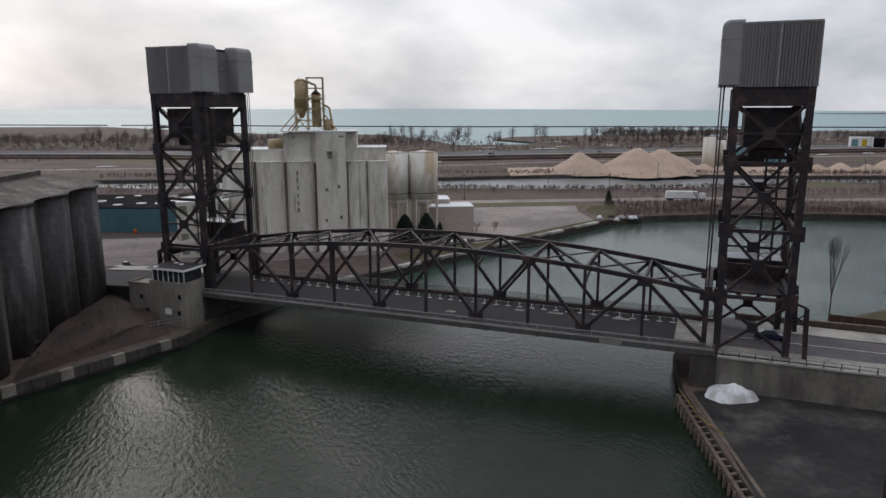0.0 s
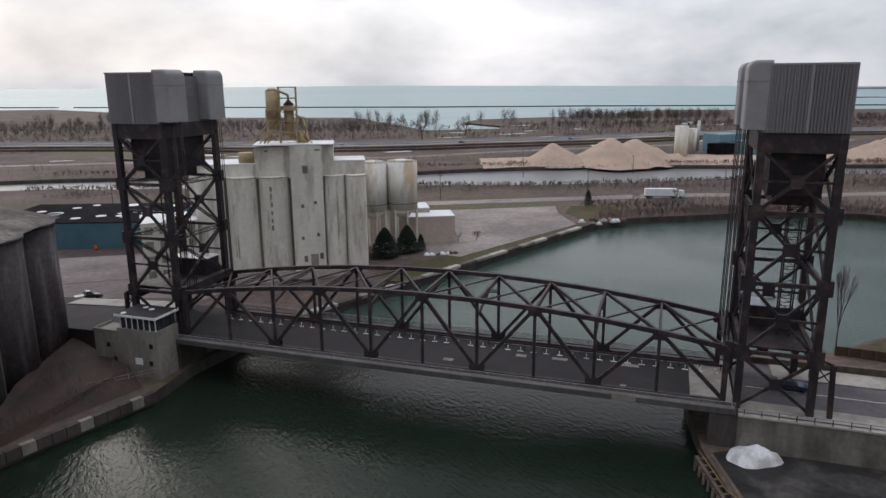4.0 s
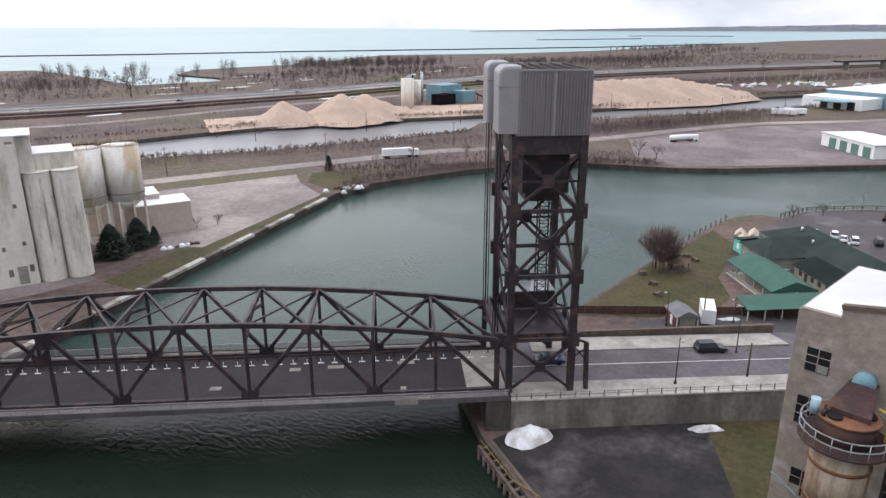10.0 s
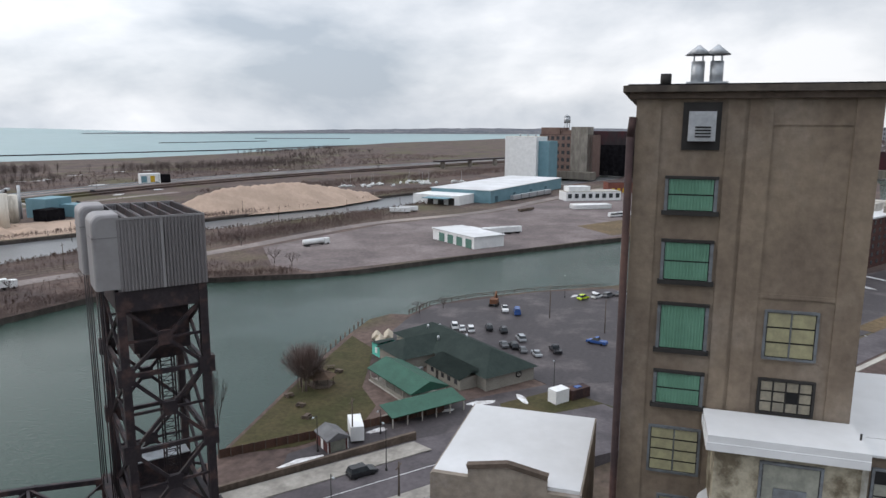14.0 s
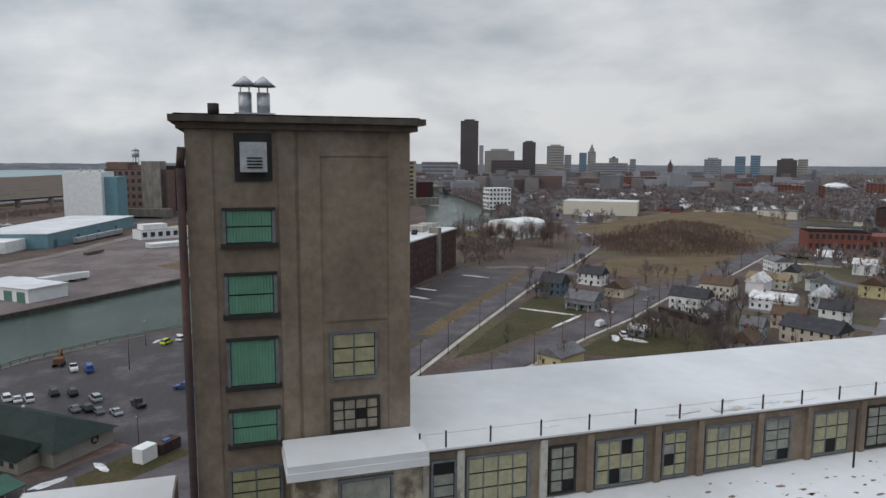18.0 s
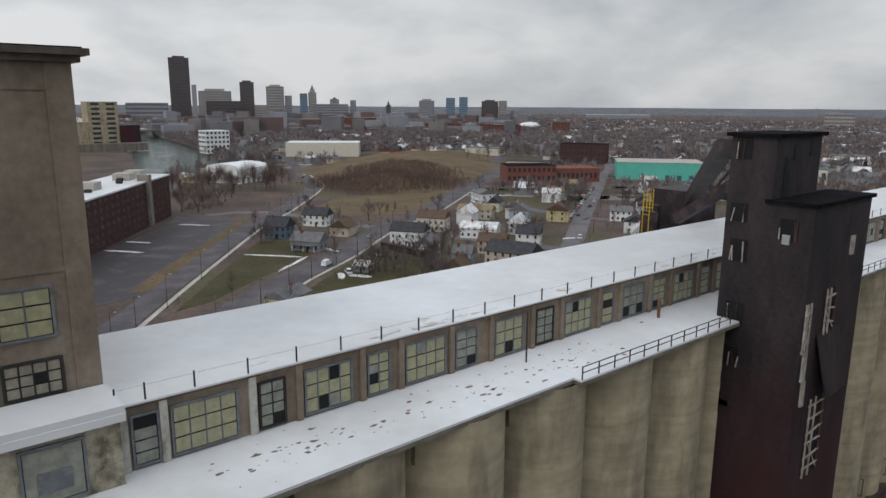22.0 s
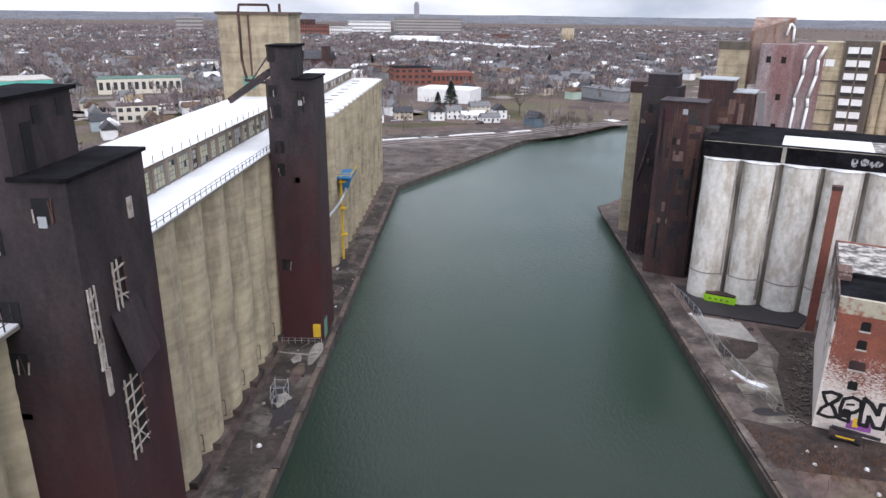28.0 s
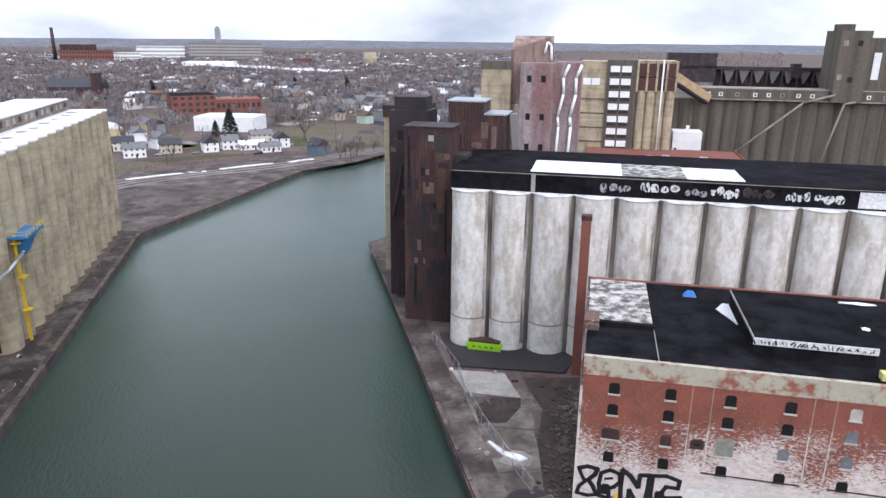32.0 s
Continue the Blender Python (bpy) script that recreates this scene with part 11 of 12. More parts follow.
for k in range(4):
    part("door", Geo().box(-9 + k * 5, -6 + k * 5, -0.15, 0, 0, 4), YELLOW, red)
for k in range(18):
    solid("steel_pipe", Geo().rod((-14, 0, 0.6 + (k % 3) * 1.1), (14, 0, 0.6 + (k % 3) * 1.1), 0.55, 0.55, 8), WHITE_PAINT, "white pipe stacked on the lot", "pipe", "stacked pipes", at=(508 + (k // 3) * 1.5, 62 + (k // 3) * 0.8, GROUND), rz=-62)
for k in range(2):
    bus = thing("bus", (470 + k * 5, 44 - k * 4, GROUND), "white bus parked on the lot", "bus", rz=-45)
    part("body", Geo().box(-6, 6, -1.25, 1.25, 0.6, 3.1), WHITE_PAINT, bus)
    part("windows", Geo().box(-5.6, 5.6, -1.28, 1.28, 1.7, 2.6), GLASS, bus)
    for sx in (-3.8, 3.8):
        for sy in (-1.1, 1.1):
            part("wheel", Geo().rod((sx, sy - 0.15, 0.5), (sx, sy + 0.15, 0.5), 0.5, 0.5, 10), RUBBER, bus)
solid("flat_car", Geo().box(-8, 8, -1.4, 1.4, 0.6, 2.0), TIMBER, "dark low freight wagon", "rail car", at=(483, 105.5, GROUND), rz=-25)
# hauled-out boats across the canal
for k in range(34):
    x, y = 610 + rr.uniform(0, 95), 290 + rr.uniform(-30, 20) - k * 0.0
    y -= (x - 610) * 0.55
    b = thing("boat", (x, y, GROUND), "white boat laid up for winter ashore", "boat", "laid-up boats", rz=rr.uniform(0, 360))
    ln = rr.uniform(6, 11)
    hull = Geo().add([(-ln / 2, -1.2, 1.0), (-ln / 2, 1.2, 1.0), (ln * 0.2, 1.4, 1.0), (ln / 2, 0, 1.2), (ln * 0.2, -1.4, 1.0), (-ln / 2, -0.5, 0), (-ln / 2, 0.5, 0), (ln * 0.3, 0, 0)],
                     [(0, 1, 2, 3, 4), (5, 7, 6), (0, 5, 6, 1), (1, 6, 7, 3, 2), (0, 4, 3, 7, 5)])
    part("hull", hull, WHITE_PAINT, b)
    part("cabin", Geo().box(-ln * 0.25, ln * 0.15, -0.8, 0.8, 1.0, 2.0), WHITE_PAINT, b)
    if k % 3 == 0:
        part("mast", Geo().rod((0, 0, 1), (0, 0, 12), 0.12, 0.07, 5), GALV, b)
hut = thing("harbour_hut", (560, 480, GROUND), "white box hut with blue and yellow panels", "building", rz=-40)
part("wall", Geo().box(-9, 9, -5, 5, 0, 12), WHITE_PAINT, hut)
part("dark_side", Geo().box(9, 18, -5, 5, 0, 11), BLACK_ROOF, hut)
part("blue_panel", Geo().box(-8, -3, -5.1, -5, 4, 10), BLUE_WALL, hut)
part("yellow_panel", Geo().box(0, 4, -5.1, -5, 4, 10), YELLOW, hut)
far_bridge = thing("approach_viaduct", (0, 0, GROUND), "low dark viaduct with a yellow sign far off", "bridge")
part("deck", ribbon([(900, 300), (1010, 250), (1130, 190), (1260, 110)], 12, 9, 11), STEEL, far_bridge)
for k in range(7):
    part("pier", Geo().box(910 + k * 50 - 1, 910 + k * 50 + 1, 294 - k * 25 - 3, 294 - k * 25 + 3, 0, 9), CONCRETE, far_bridge)
for k in range(16):
    car(rr.choice(("sedan", "suv", "van")), rr.choice(("white", "silver", "black", "grey")), 585 + rr.uniform(0, 60), 70 + rr.uniform(-18, 10), rr.uniform(0, 180))
for k in range(7):
    x = 120 + k * 88
    car("sedan" if k % 2 else "suv", ("white", "black", "silver")[k % 3], x, (530 - 0.13 * x) - 5 if x < 560 else 470 - 0.34 * (x - 564), -8, z=GROUND + 3.1, group="cars on the highway", state="driving")

thicket("flat_brush", [(x, 470 - 0.13 * x + rr.uniform(-62, 24), GROUND) for x in [rr.uniform(-150, 560) for _ in range(2600)]], "low brown brush between canal and highway", 0.5, 2.4, 9, SCRUB, 34, width=0.03)

for pts_, n_, lab_ in (([(-60, 376), (60, 336), (110, 316), (164, 292), (220, 279), (262, 272)], 1500, "red-brown brush along the canal"), ([(296, 284), (357, 243), (469, 193), (550, 177), (640, 132)], 1100, "red-brown brush along the canal"),
                       ([(-54, 432), (100, 395), (200, 372), (300, 332), (401, 292), (552, 247), (700, 192)], 2000, "red-brown brush on the far bank of the canal"), ([(152, 240), (176, 222), (194, 208), (232, 190), (250, 160)], 560, "dark brush at the basin's edge")):
    twig_wood("canal_brush", scatter_line(pts_, n_, 4, rr), lab_, 1.0, 3.4, 14, n_, 0.04, DARK_BRUSH)

# ---------------------------------------------------------------- the town to the east and south
def inside(poly, x, y):
    c = False
    for (x0, y0), (x1, y1) in zip(poly, poly[1:] + poly[:1]):
        if (y0 > y) != (y1 > y) and x < (x1 - x0) * (y - y0) / (y1 - y0) + x0:
            c = not c
    return c


def near_line(pts, x, y):
    best = 1e9
    p = Vector((x, y))
    for a, b in zip(pts, pts[1:]):
        a, b = Vector(a), Vector(b)
        t = max(0.0, min(1.0, (p - a).dot(b - a) / (b - a).length_squared))
        best = min(best, (a + (b - a) * t - p).length)
    return best


R1 = [(176, -6), (193, -20), (239, -54), (325, -120), (352, -146), (424, -205), (458, -227), (519, -250), (620, -294), (733, -336), (978, -408), (1250, -500)]
R2 = [(172, -20), (195, -56), (217, -84), (240, -117), (262, -143), (284, -173), (308, -214), (374, -300), (440, -395), (530, -480), (640, -600), (900, -900), (1300, -1350)]
R3 = [(160, -150), (190, -196), (241, -266), (300, -350), (363, -438), (419, -522), (521, -645), (700, -880)]
R4 = [(366, -112), (356, -142), (272, -165), (190, -196), (120, -222)]
R5 = [(349, -277), (241, -266), (120, -330)]
R6 = [(441, -407), (363, -438), (250, -500), (120, -560)]
STREETS = (R1, R2, R3, R4, R5, R6)
road("main_street", R1, 9, STREET_DARK, "grey asphalt street curving towards the city", t=0.1)
road("town_street", R2, 12, STREET_DARK, "wide worn asphalt street", t=0.12)
road("town_street", R3, 9, STREET, "asphalt side street between houses", t=0.14)
road("town_street", R4, 8, STREET, "asphalt cross street", t=0.05)
road("town_street", R5, 8, STREET, "asphalt cross street", t=0.06)
road("town_street", R6, 8, STREET, "asphalt cross street", t=0.07)
for off, w, nm in ((-6.2, 1.5, "sidewalk"), (-7.4, 1.3, "sidewalk")):
    for pts, keep in (((R1, 8),) if off > -7 else ((R2, 8),)):
        ps = []
        for i, p in enumerate(pts[:keep]):
            a, b = Vector(pts[max(0, i - 1)]), Vector(pts[i + 1])
            d = (b - a).normalized()
            ps.append((p[0] - d.y * off, p[1] + d.x * off))
        road(nm, ps, w, PALE_CONCRETE, "pale concrete sidewalk beside the street", t=0.2, category="sidewalk")
slab("street_lawn", [(202, -40), (284, -103), (276, -114), (250, -112), (228, -82), (206, -52)], GRASS, "open green lawn between two streets", "lawn", t=0.04)
slab("street_lawn", [(196, -76), (212, -96), (234, -124), (242, -137), (214, -139), (190, -128), (184, -100)], GRASS, "green lawn with old snow between the houses", "lawn", t=0.035)
slab("dark_lot", [(222, -24), (296, -40), (340, -80), (372, -98), (345, -118), (322, -114), (268, -70), (224, -36)], WORN_ASPHALT, "dark weedy asphalt lot", "ground", t=0.04)
slab("lot_edge_grass", [(232, -36), (262, -58), (320, -104), (340, -118), (322, -115), (268, -72), (228, -42)], BROWN_GRASS, "strip of dry grass along the wall", "lawn", t=0.07)
slab("brown_field", [(372, -112), (396, -100), (470, -130), (480, -178), (420, -192), (366, -140)], SOIL, "reddish dry field", "ground", t=0.04)
slab("yellow_field", [(316, -170), (352, -166), (386, -204), (372, -262), (374, -288), (352, -270), (322, -222), (306, -196)], BROWN_GRASS, "yellow dry grass field", "lawn", t=0.03)
for x, y, ln, w, rz in ((253, -95, 24, 1.8, 41), (236, -95, 26, 1.6, -52), (209, -99, 9, 2.6, -30), (250, -118, 12, 2, 10), (296, -52, 18, 2.4, 38), (312, -62, 12, 1.8, 38), (205, -104, 9, 3, 30), (288, -120, 10, 2, 40), (340, -96, 16, 2, 40), (230, -128, 8, 2, 0), (268, -224, 8, 3, 20), (206, -214, 7, 2.5, 70), (330, -292, 12, 3, 55)):
    c, s = math.cos(radians(rz)), math.sin(radians(rz))
    poly = [(x + c * ln * u - s * w * v, y + s * ln * u + c * w * v) for u, v in ((-0.5, 0), (-0.3, 0.5), (0.05, 0.4), (0.3, 0.55), (0.5, 0.1), (0.32, -0.4), (0, -0.5), (-0.35, -0.35))]
    slab("snow_patch", poly, DIRTY_SNOW, "flat patch of old snow by the street", "snow", t=0.22, kind="")

# large buildings
apt = thing("brick_apartments", (302, -44, GROUND), "dark brick apartment block with a white roof", "apartment building", rz=-35.5)
part("wall", Geo().box(-62, 92, 0, 26, 0, 21), DARK_BRICK, apt, "dark red-brown brick wall")
part("roof", Geo().box(-62.4, 92.4, -0.4, 26.4, 21, 21.7), SNOW, apt, "white flat roof")
part("stair_tower", Geo().box(58, 62, -1.4, 4, 0, 24.5), CONCRETE, apt, "pale stair tower")
for x in (20, 60, 74):
    part("roof_house", Geo().box(x, x + 8, 8, 16, 21.7, 25), PALE_CONCRETE, apt)
for k in range(12):
    part("roof_unit", Geo().box(-52 + k * 11, -50 + k * 11, 7 + (k % 3) * 4, 9.5 + (k % 3) * 4, 21.7, 23), DARK_FRAME, apt)
for r in range(6):
    for k in range(26):
        part("window", Geo().box(-58 + k * 5.7, -56 + k * 5.7, -0.12, 0, 1.4 + r * 3.4, 3.2 + r * 3.4), GLASS, apt)
    for k in range(4):
        part("window", Geo().box(92, 92.12, 3 + k * 6, 5 + k * 6, 1.4 + r * 3.4, 3.2 + r * 3.4), GLASS, apt)
tent = thing("white_hall", (499, -199, GROUND), "white hall with a curved roof behind bare trees", "warehouse", rz=-62)
part("wall", Geo().box(-17, 17, 0, 30, 0, 11), WHITE_PAINT, tent)
part("roof", Geo().extrude_x([(0, 11), (30, 11), (28, 12.8), (22, 13.9), (15, 14.3), (8, 13.9), (2, 12.8)], -17.4, 17.4), WHITE_PAINT, tent)
for k in range(5):
    part("door", Geo().box(-14 + k * 6, -11 + k * 6, -0.15, 0, 0, 4), GREY_GLASS, tent)
block("white_warehouse", 690, -366, 80, 44, 15, HOUSE_WALLS["cream"], "long low white warehouse with a white roof", "warehouse", rz=facing(690, -366) - 6, roof=SNOW)
block("white_apartments", 800, -292, 28, 24, 26, WHITE_PAINT, "white four-storey apartment block", "apartment building", rz=facing(800, -292) + 20, roof=SNOW, rows=5, cols=6, side_cols=5)
tan = block("grain_elevator", 930, -203, 34, 34, 58, SILO_CONCRETE, "tall tan concrete grain elevator by the river", "grain elevator", rz=facing(930, -203) + 12, rows=10, cols=2)
part("bin_row", Geo().box(-70, -17.1, 2, 30, 0, 34), SILO_CONCRETE, tan)
part("dark_annex", Geo().box(17.1, 40, -4, 26, 0, 30), RUST_SHEET, tan, "dark sheet annex")
part("wharf_shed", Geo().box(-60, 44, -20, -4.1, 0, 9), SILO_DARK, tan)
fac = block("brick_factory", 371, -364, 38, 26, 12.5, BRICK_RED, "two-storey red brick factory with bricked-up windows", "factory", rz=-122, rows=2, cols=10)
part("side_wing", Geo().box(19.1, 54, 2, 28, 0, 10.5), BRICK_RED, fac, "lower brick wing")
for k in range(9):
    part("wing_window", Geo().box(21 + k * 3.6, 23 + k * 3.6, 1.85, 2, 3, 7), GLASS, fac)
block("brick_factory", 462, -533, 46, 30, 19, DARK_BRICK, "dark brown brick factory block", "factory", rz=-149, rows=3, cols=11)
tl = thing("turquoise_warehouse", (322, -458, GROUND), "long turquoise warehouse with a white patch", "warehouse", rz=-140)
part("wall", Geo().box(-33, 33, 0, 40, 0, 13.5), TEAL, tl, "turquoise painted wall")
part("roof", Geo().box(-33.3, 33.3, -0.3, 40.3, 13.5, 14), PALE_CONCRETE, tl)
part("white_patch", Geo().box(-16, -2, -0.15, 0, 0.5, 3.5), WHITE_PAINT, tl)
for k in range(3):
    part("door", Geo().box(4 + k * 9, 7.5 + k * 9, -0.15, 0, 0, 4), TEAL_DARK, tl)
block("green_roofed_hall", 254, -520, 59, 26, 11, HOUSE_WALLS["cream"], "long hall with a green roof", "building", rz=facing(254, -520), roof=GREEN_METAL, rows=1, cols=12)
block("red_roofed_hall", 193, -384, 22, 16, 9, HOUSE_WALLS["cream"], "hall with a red-brown roof", "building", rz=facing(193, -384), roof=RUST_BROWN, rows=2, cols=5)
bf = block("brick_works", 54, -614, 34, 30, 14.5, BRICK_RED, "three-storey orange brick works with dark windows", "factory", rz=195.7, rows=3, cols=6, side_cols=4, roof=BLACK_ROOF)
part("long_wing", Geo().box(17.1, 56, 6, 28, 0, 10), BRICK_RED, bf, "long lower brick wing")
for k in range(9):
    part("wing_window", Geo().box(19 + k * 4.1, 21.4 + k * 4.1, 5.85, 6, 3, 7), GLASS, bf)
block("white_store", 23, -496, 40, 26, 9.2, WHITE_PAINT, "plain white flat-roofed store", "warehouse", rz=162, roof=SNOW)
sc = block("old_school", 187, -784, 50, 30, 10, DARK_BRICK, "dark brick school with a slate roof", "school", rz=176, rows=2, cols=10)
part("slate_roof", Geo().gable(-26, 26, -1, 31, 10, 18), HOUSE_ROOFS["dark grey"], sc)
part("bell_tower", Geo().box(18, 26, -3, 6, 0, 24), RUST_BROWN, sc)
block("long_shed", 24, -1262, 330, 60, 9, HOUSE_WALLS["grey"], "very long low pale shed", "warehouse", rz=130.5, roof=SNOW, rows=1, cols=30)
block("long_shed", 118, -1390, 90, 60, 14, WHITE_PAINT, "plain white industrial shed", "warehouse", rz=175, roof=SNOW)
block("apartment_row", 1350, -837, 76, 20, 26, BRICK_RED, "row of red brick apartment blocks", "apartment building", rz=facing(1350, -837), rows=6, cols=14, group="apartment rows")
block("apartment_row", 1092, -869, 72, 18, 19, BRICK_RED, "row of red brick apartment blocks", "apartment building", rz=facing(1092, -869), rows=5, cols=13, group="apartment rows")
block("apartment_row", 974, -912, 80, 18, 19, BRICK_RED, "row of red brick apartment blocks", "apartment building", rz=facing(974, -912), rows=5, cols=14, group="apartment rows")
block("apartment_row", 929, -1035, 34, 18, 23, BRICK_RED, "red brick apartment block", "apartment building", rz=facing(929, -1035), rows=6, cols=6, group="apartment rows")
dome = thing("domed_hall", (1141, -1168, GROUND), "white low dome in the town", "building")
part("dome", Geo().cyl(0, 0, 0, 8, 34, 28, 30).cyl(0, 0, 8, 16, 30, 28, 16).cyl(0, 0, 16, 18.5, 16, 28, 2), WHITE_PAINT, dome)
ev = thing("elevated_highway", (0, 0, GROUND), "long grey elevated highway across the town", "bridge")
part("deck", ribbon([(1180, -250), (1290, -420), (1400, -674), (1560, -900), (1800, -1200)], 16, 10, 13), CONCRETE, ev)
for k in range(16):
    a = Vector((1180, -250)).lerp(Vector((1560, -900)), k / 15)
    part("pier", Geo().box(a.x - 2, a.x + 2, a.y - 5, a.y + 5, 0, 10.2), CONCRETE, ev)
block("long_hall", 1620, -2139, 229, 60, 21, HOUSE_WALLS["grey"], "long grey hall far off", "warehouse", rz=facing(1620, -2139), roof=SNOW)

# city skyline
def tower(x, y, w, top, wall, label, cap=0.0, rows=0, cols=0, depth=None):
    a, top = math.degrees(math.atan2(y, x)) - 90, top * 1.12
    t = block("city_tower", x, y, w, depth or w * 0.7, top - GROUND, wall, label, "tower block", rz=a, roof=wall, rows=rows, cols=cols, group="city skyline")
    if cap:
        part("cap", Geo().box(-w * 0.3, w * 0.3, w * 0.1, w * 0.5, top - GROUND, top - GROUND + cap), wall, t)
    return t


BROWN_TOWER = mat("brown_tower_stone", (0.1, 0.085, 0.085), (0.085, 0.07, 0.072), scale=0.02, bump=0)
GREY_TOWER = mat("grey_tower_stone", (0.27, 0.275, 0.3), (0.23, 0.235, 0.26), scale=0.02, bump=0)
TAN_TOWER = mat("tan_tower_stone", (0.32, 0.3, 0.29), (0.28, 0.265, 0.255), scale=0.02, bump=0)
BLUE_TOWER = mat("blue_glass_tower", (0.16, 0.24, 0.32), (0.13, 0.2, 0.28), rough=0.3, scale=0.02, bump=0)
tower(2466, -829, 66, 186, BROWN_TOWER, "very tall dark brown office tower", 6, 26, 12)
tower(2451, -871, 16, 106, GREY_TOWER, "slim grey office tower far off")
tower(2427, -934, 110, 88, TAN_TOWER, "broad pale office block", 8, 12, 16)
tower(2385, -1034, 48, 117, BROWN_TOWER, "dark brown office tower block", 5, 14, 8)
tower(2344, -1121, 62, 104, TAN_TOWER, "pale tan office tower block", 6, 12, 10)
tower(2324, -1162, 25, 76, GREY_TOWER, "plain grey office block", 0, 10, 5)
tower(2299, -1210, 27, 83, BLUE_TOWER, "blue glass office block", 0, 12, 6)
deco = tower(2284, -1237, 29, 87, TAN_TOWER, "stepped pale tower with a spire", 0, 12, 6)
part("upper_tier", Geo().box(-9, 9, 3, 17, 85, 106), TAN_TOWER, deco)
part("spire", Geo().cyl(0, 10, 106, 124, 6, 8, 0.6), TAN_TOWER, deco)
domed = tower(2245, -1305, 33, 66, TAN_TOWER, "pale tower with a dome", 0, 9, 6)
part("dome", Geo().cyl(0, 11, 64, 72, 12, 14, 9).cyl(0, 11, 72, 79, 9, 14, 1), GREEN_METAL, domed)
tower(2210, -1362, 21, 63, GREY_TOWER, "small grey office block", 0, 8, 4)
tower(2056, -1582, 56, 63, GREY_TOWER, "broad grey hospital block", 6, 9, 12)
tower(2001, -1650, 33, 72, BLUE_TOWER, "blue glass hospital tower", 0, 10, 7)
tower(1970, -1686, 31, 75, BLUE_TOWER, "blue glass hospital tower", 0, 10, 7)
tower(1905, -1758, 61, 62, BROWN_TOWER, "broad dark brick block", 5, 9, 12)
tower(1872, -1792, 30, 64, TAN_TOWER, "pale stone office block", 0, 9, 6)
church = tower(2139, -1469, 17, 48, BROWN_TOWER, "dark church tower with a spire")
part("spire", Geo().cyl(0, 6, 46, 68, 7, 4, 0.4), BROWN_TOWER, church)
tower(2499, -725, 134, 51, GREY_TOWER, "low broad grey arena", 0, 4, 20)
tower(2245, -1290, 125, 50, GREY_TOWER, "low broad office row", 0, 6, 20, 30)
tower(2360, -1090, 150, 46, TAN_TOWER, "low broad office row", 0, 6, 20, 30)
tower(2410, -960, 120, 58, BROWN_TOWER, "low broad dark block", 0, 6, 16, 30)
red_f = block("red_factory", 391, -1685, 103, 50, 28, BRICK_RED, "big red brick factory with a tall stack", "factory", rz=facing(391, -1685), rows=3, cols=18)
part("upper_works", Geo().box(-50, 20, 8, 44, 28.3, 40), RUST_BROWN, red_f)
part("stack", Geo().cyl(-62, 30, 0, 74, 4.4, 12, 3.0), RUST_BROWN, red_f, "tall brick stack")
block("white_factory", 272, -1883, 110, 40, 36, WHITE_PAINT, "broad white factory with window bands", "factory", rz=facing(272, -1883), rows=4, cols=22)
block("white_factory", 330, -1735, 74, 40, 24, WHITE_PAINT, "plain white factory block", "factory", rz=facing(330, -1735), rows=3, cols=14)
block("grey_factory", 120, -1897, 176, 50, 44, TAN_TOWER, "broad concrete factory with a window grid", "factory", rz=facing(120, -1897), rows=6, cols=30)
tower(318, -4100, 30, 90, GREY_TOWER, "lone grey tower on the horizon", 10)
tower(759, -1910, 68, 36, TAN_TOWER, "broad tan concrete block", 0, 4, 12)
block("brick_block", -60, -1600, 40, 20, 14, BRICK_RED, "low red brick town building", "building", rz=facing(-60, -1600), rows=3, cols=8)
wtr = thing("water_tank", (-194, -1500, GROUND), "stout pale concrete water tank", "water tower")
part("tank", Geo().cyl(0, 0, 0, 31, 13, 20), SILO_CONCRETE, wtr)

# overgrown mound
MOUND = [(404, -252, 4), (438, -282, 7), (484, -316, 10), (510, -320, 11), (550, -370, 11), (590, -420, 11), (600, -470, 9), (470, -330, 9), (520, -400, 9), (410, -270, 6)]
heap("grassed_mound", MOUND, BROWN_GRASS, "broad low mound covered in dry grass", "hill", cell=5.0, seed=9, rough=0.3, slope=0.16, kind="structure")
def mound_z(x, y):
    """Height of the mound's slope at a place."""
    return GROUND + max(0.0, max(h - 0.16 * math.hypot(x - a, y - b) for a, b, h in MOUND))


pts = []
FLANK = [(452, -222), (410, -214), (388, -224), (379, -252), (376, -286), (400, -318), (446, -346), (488, -336), (492, -290), (482, -250)]
while len(pts) < 5200:
    x, y = rr.uniform(360, 565), rr.uniform(-435, -195)
    if inside(FLANK, x + rr.gauss(0, 7), y + rr.gauss(0, 7)):
        pts.append((x, y, mound_z(x, y) - 0.3))
MOUND_TWIGS = mat("red_brown_brush_twigs", (0.15, 0.102, 0.082), (0.11, 0.075, 0.062), scale=0.03, bump=0)
twig_wood("mound_brush", pts, "dense dark brown brush on the mound's flank", 2.5, 6.0, 20, 41, 0.016, MOUND_TWIGS)
twig_wood("town_trees", [(rr.uniform(438, 482), rr.uniform(-198, -122), GROUND) for _ in range(60)], "tall bare trees round the white hall", 13.0, 21.0, 120, 45, 0.0062, SCRUB)
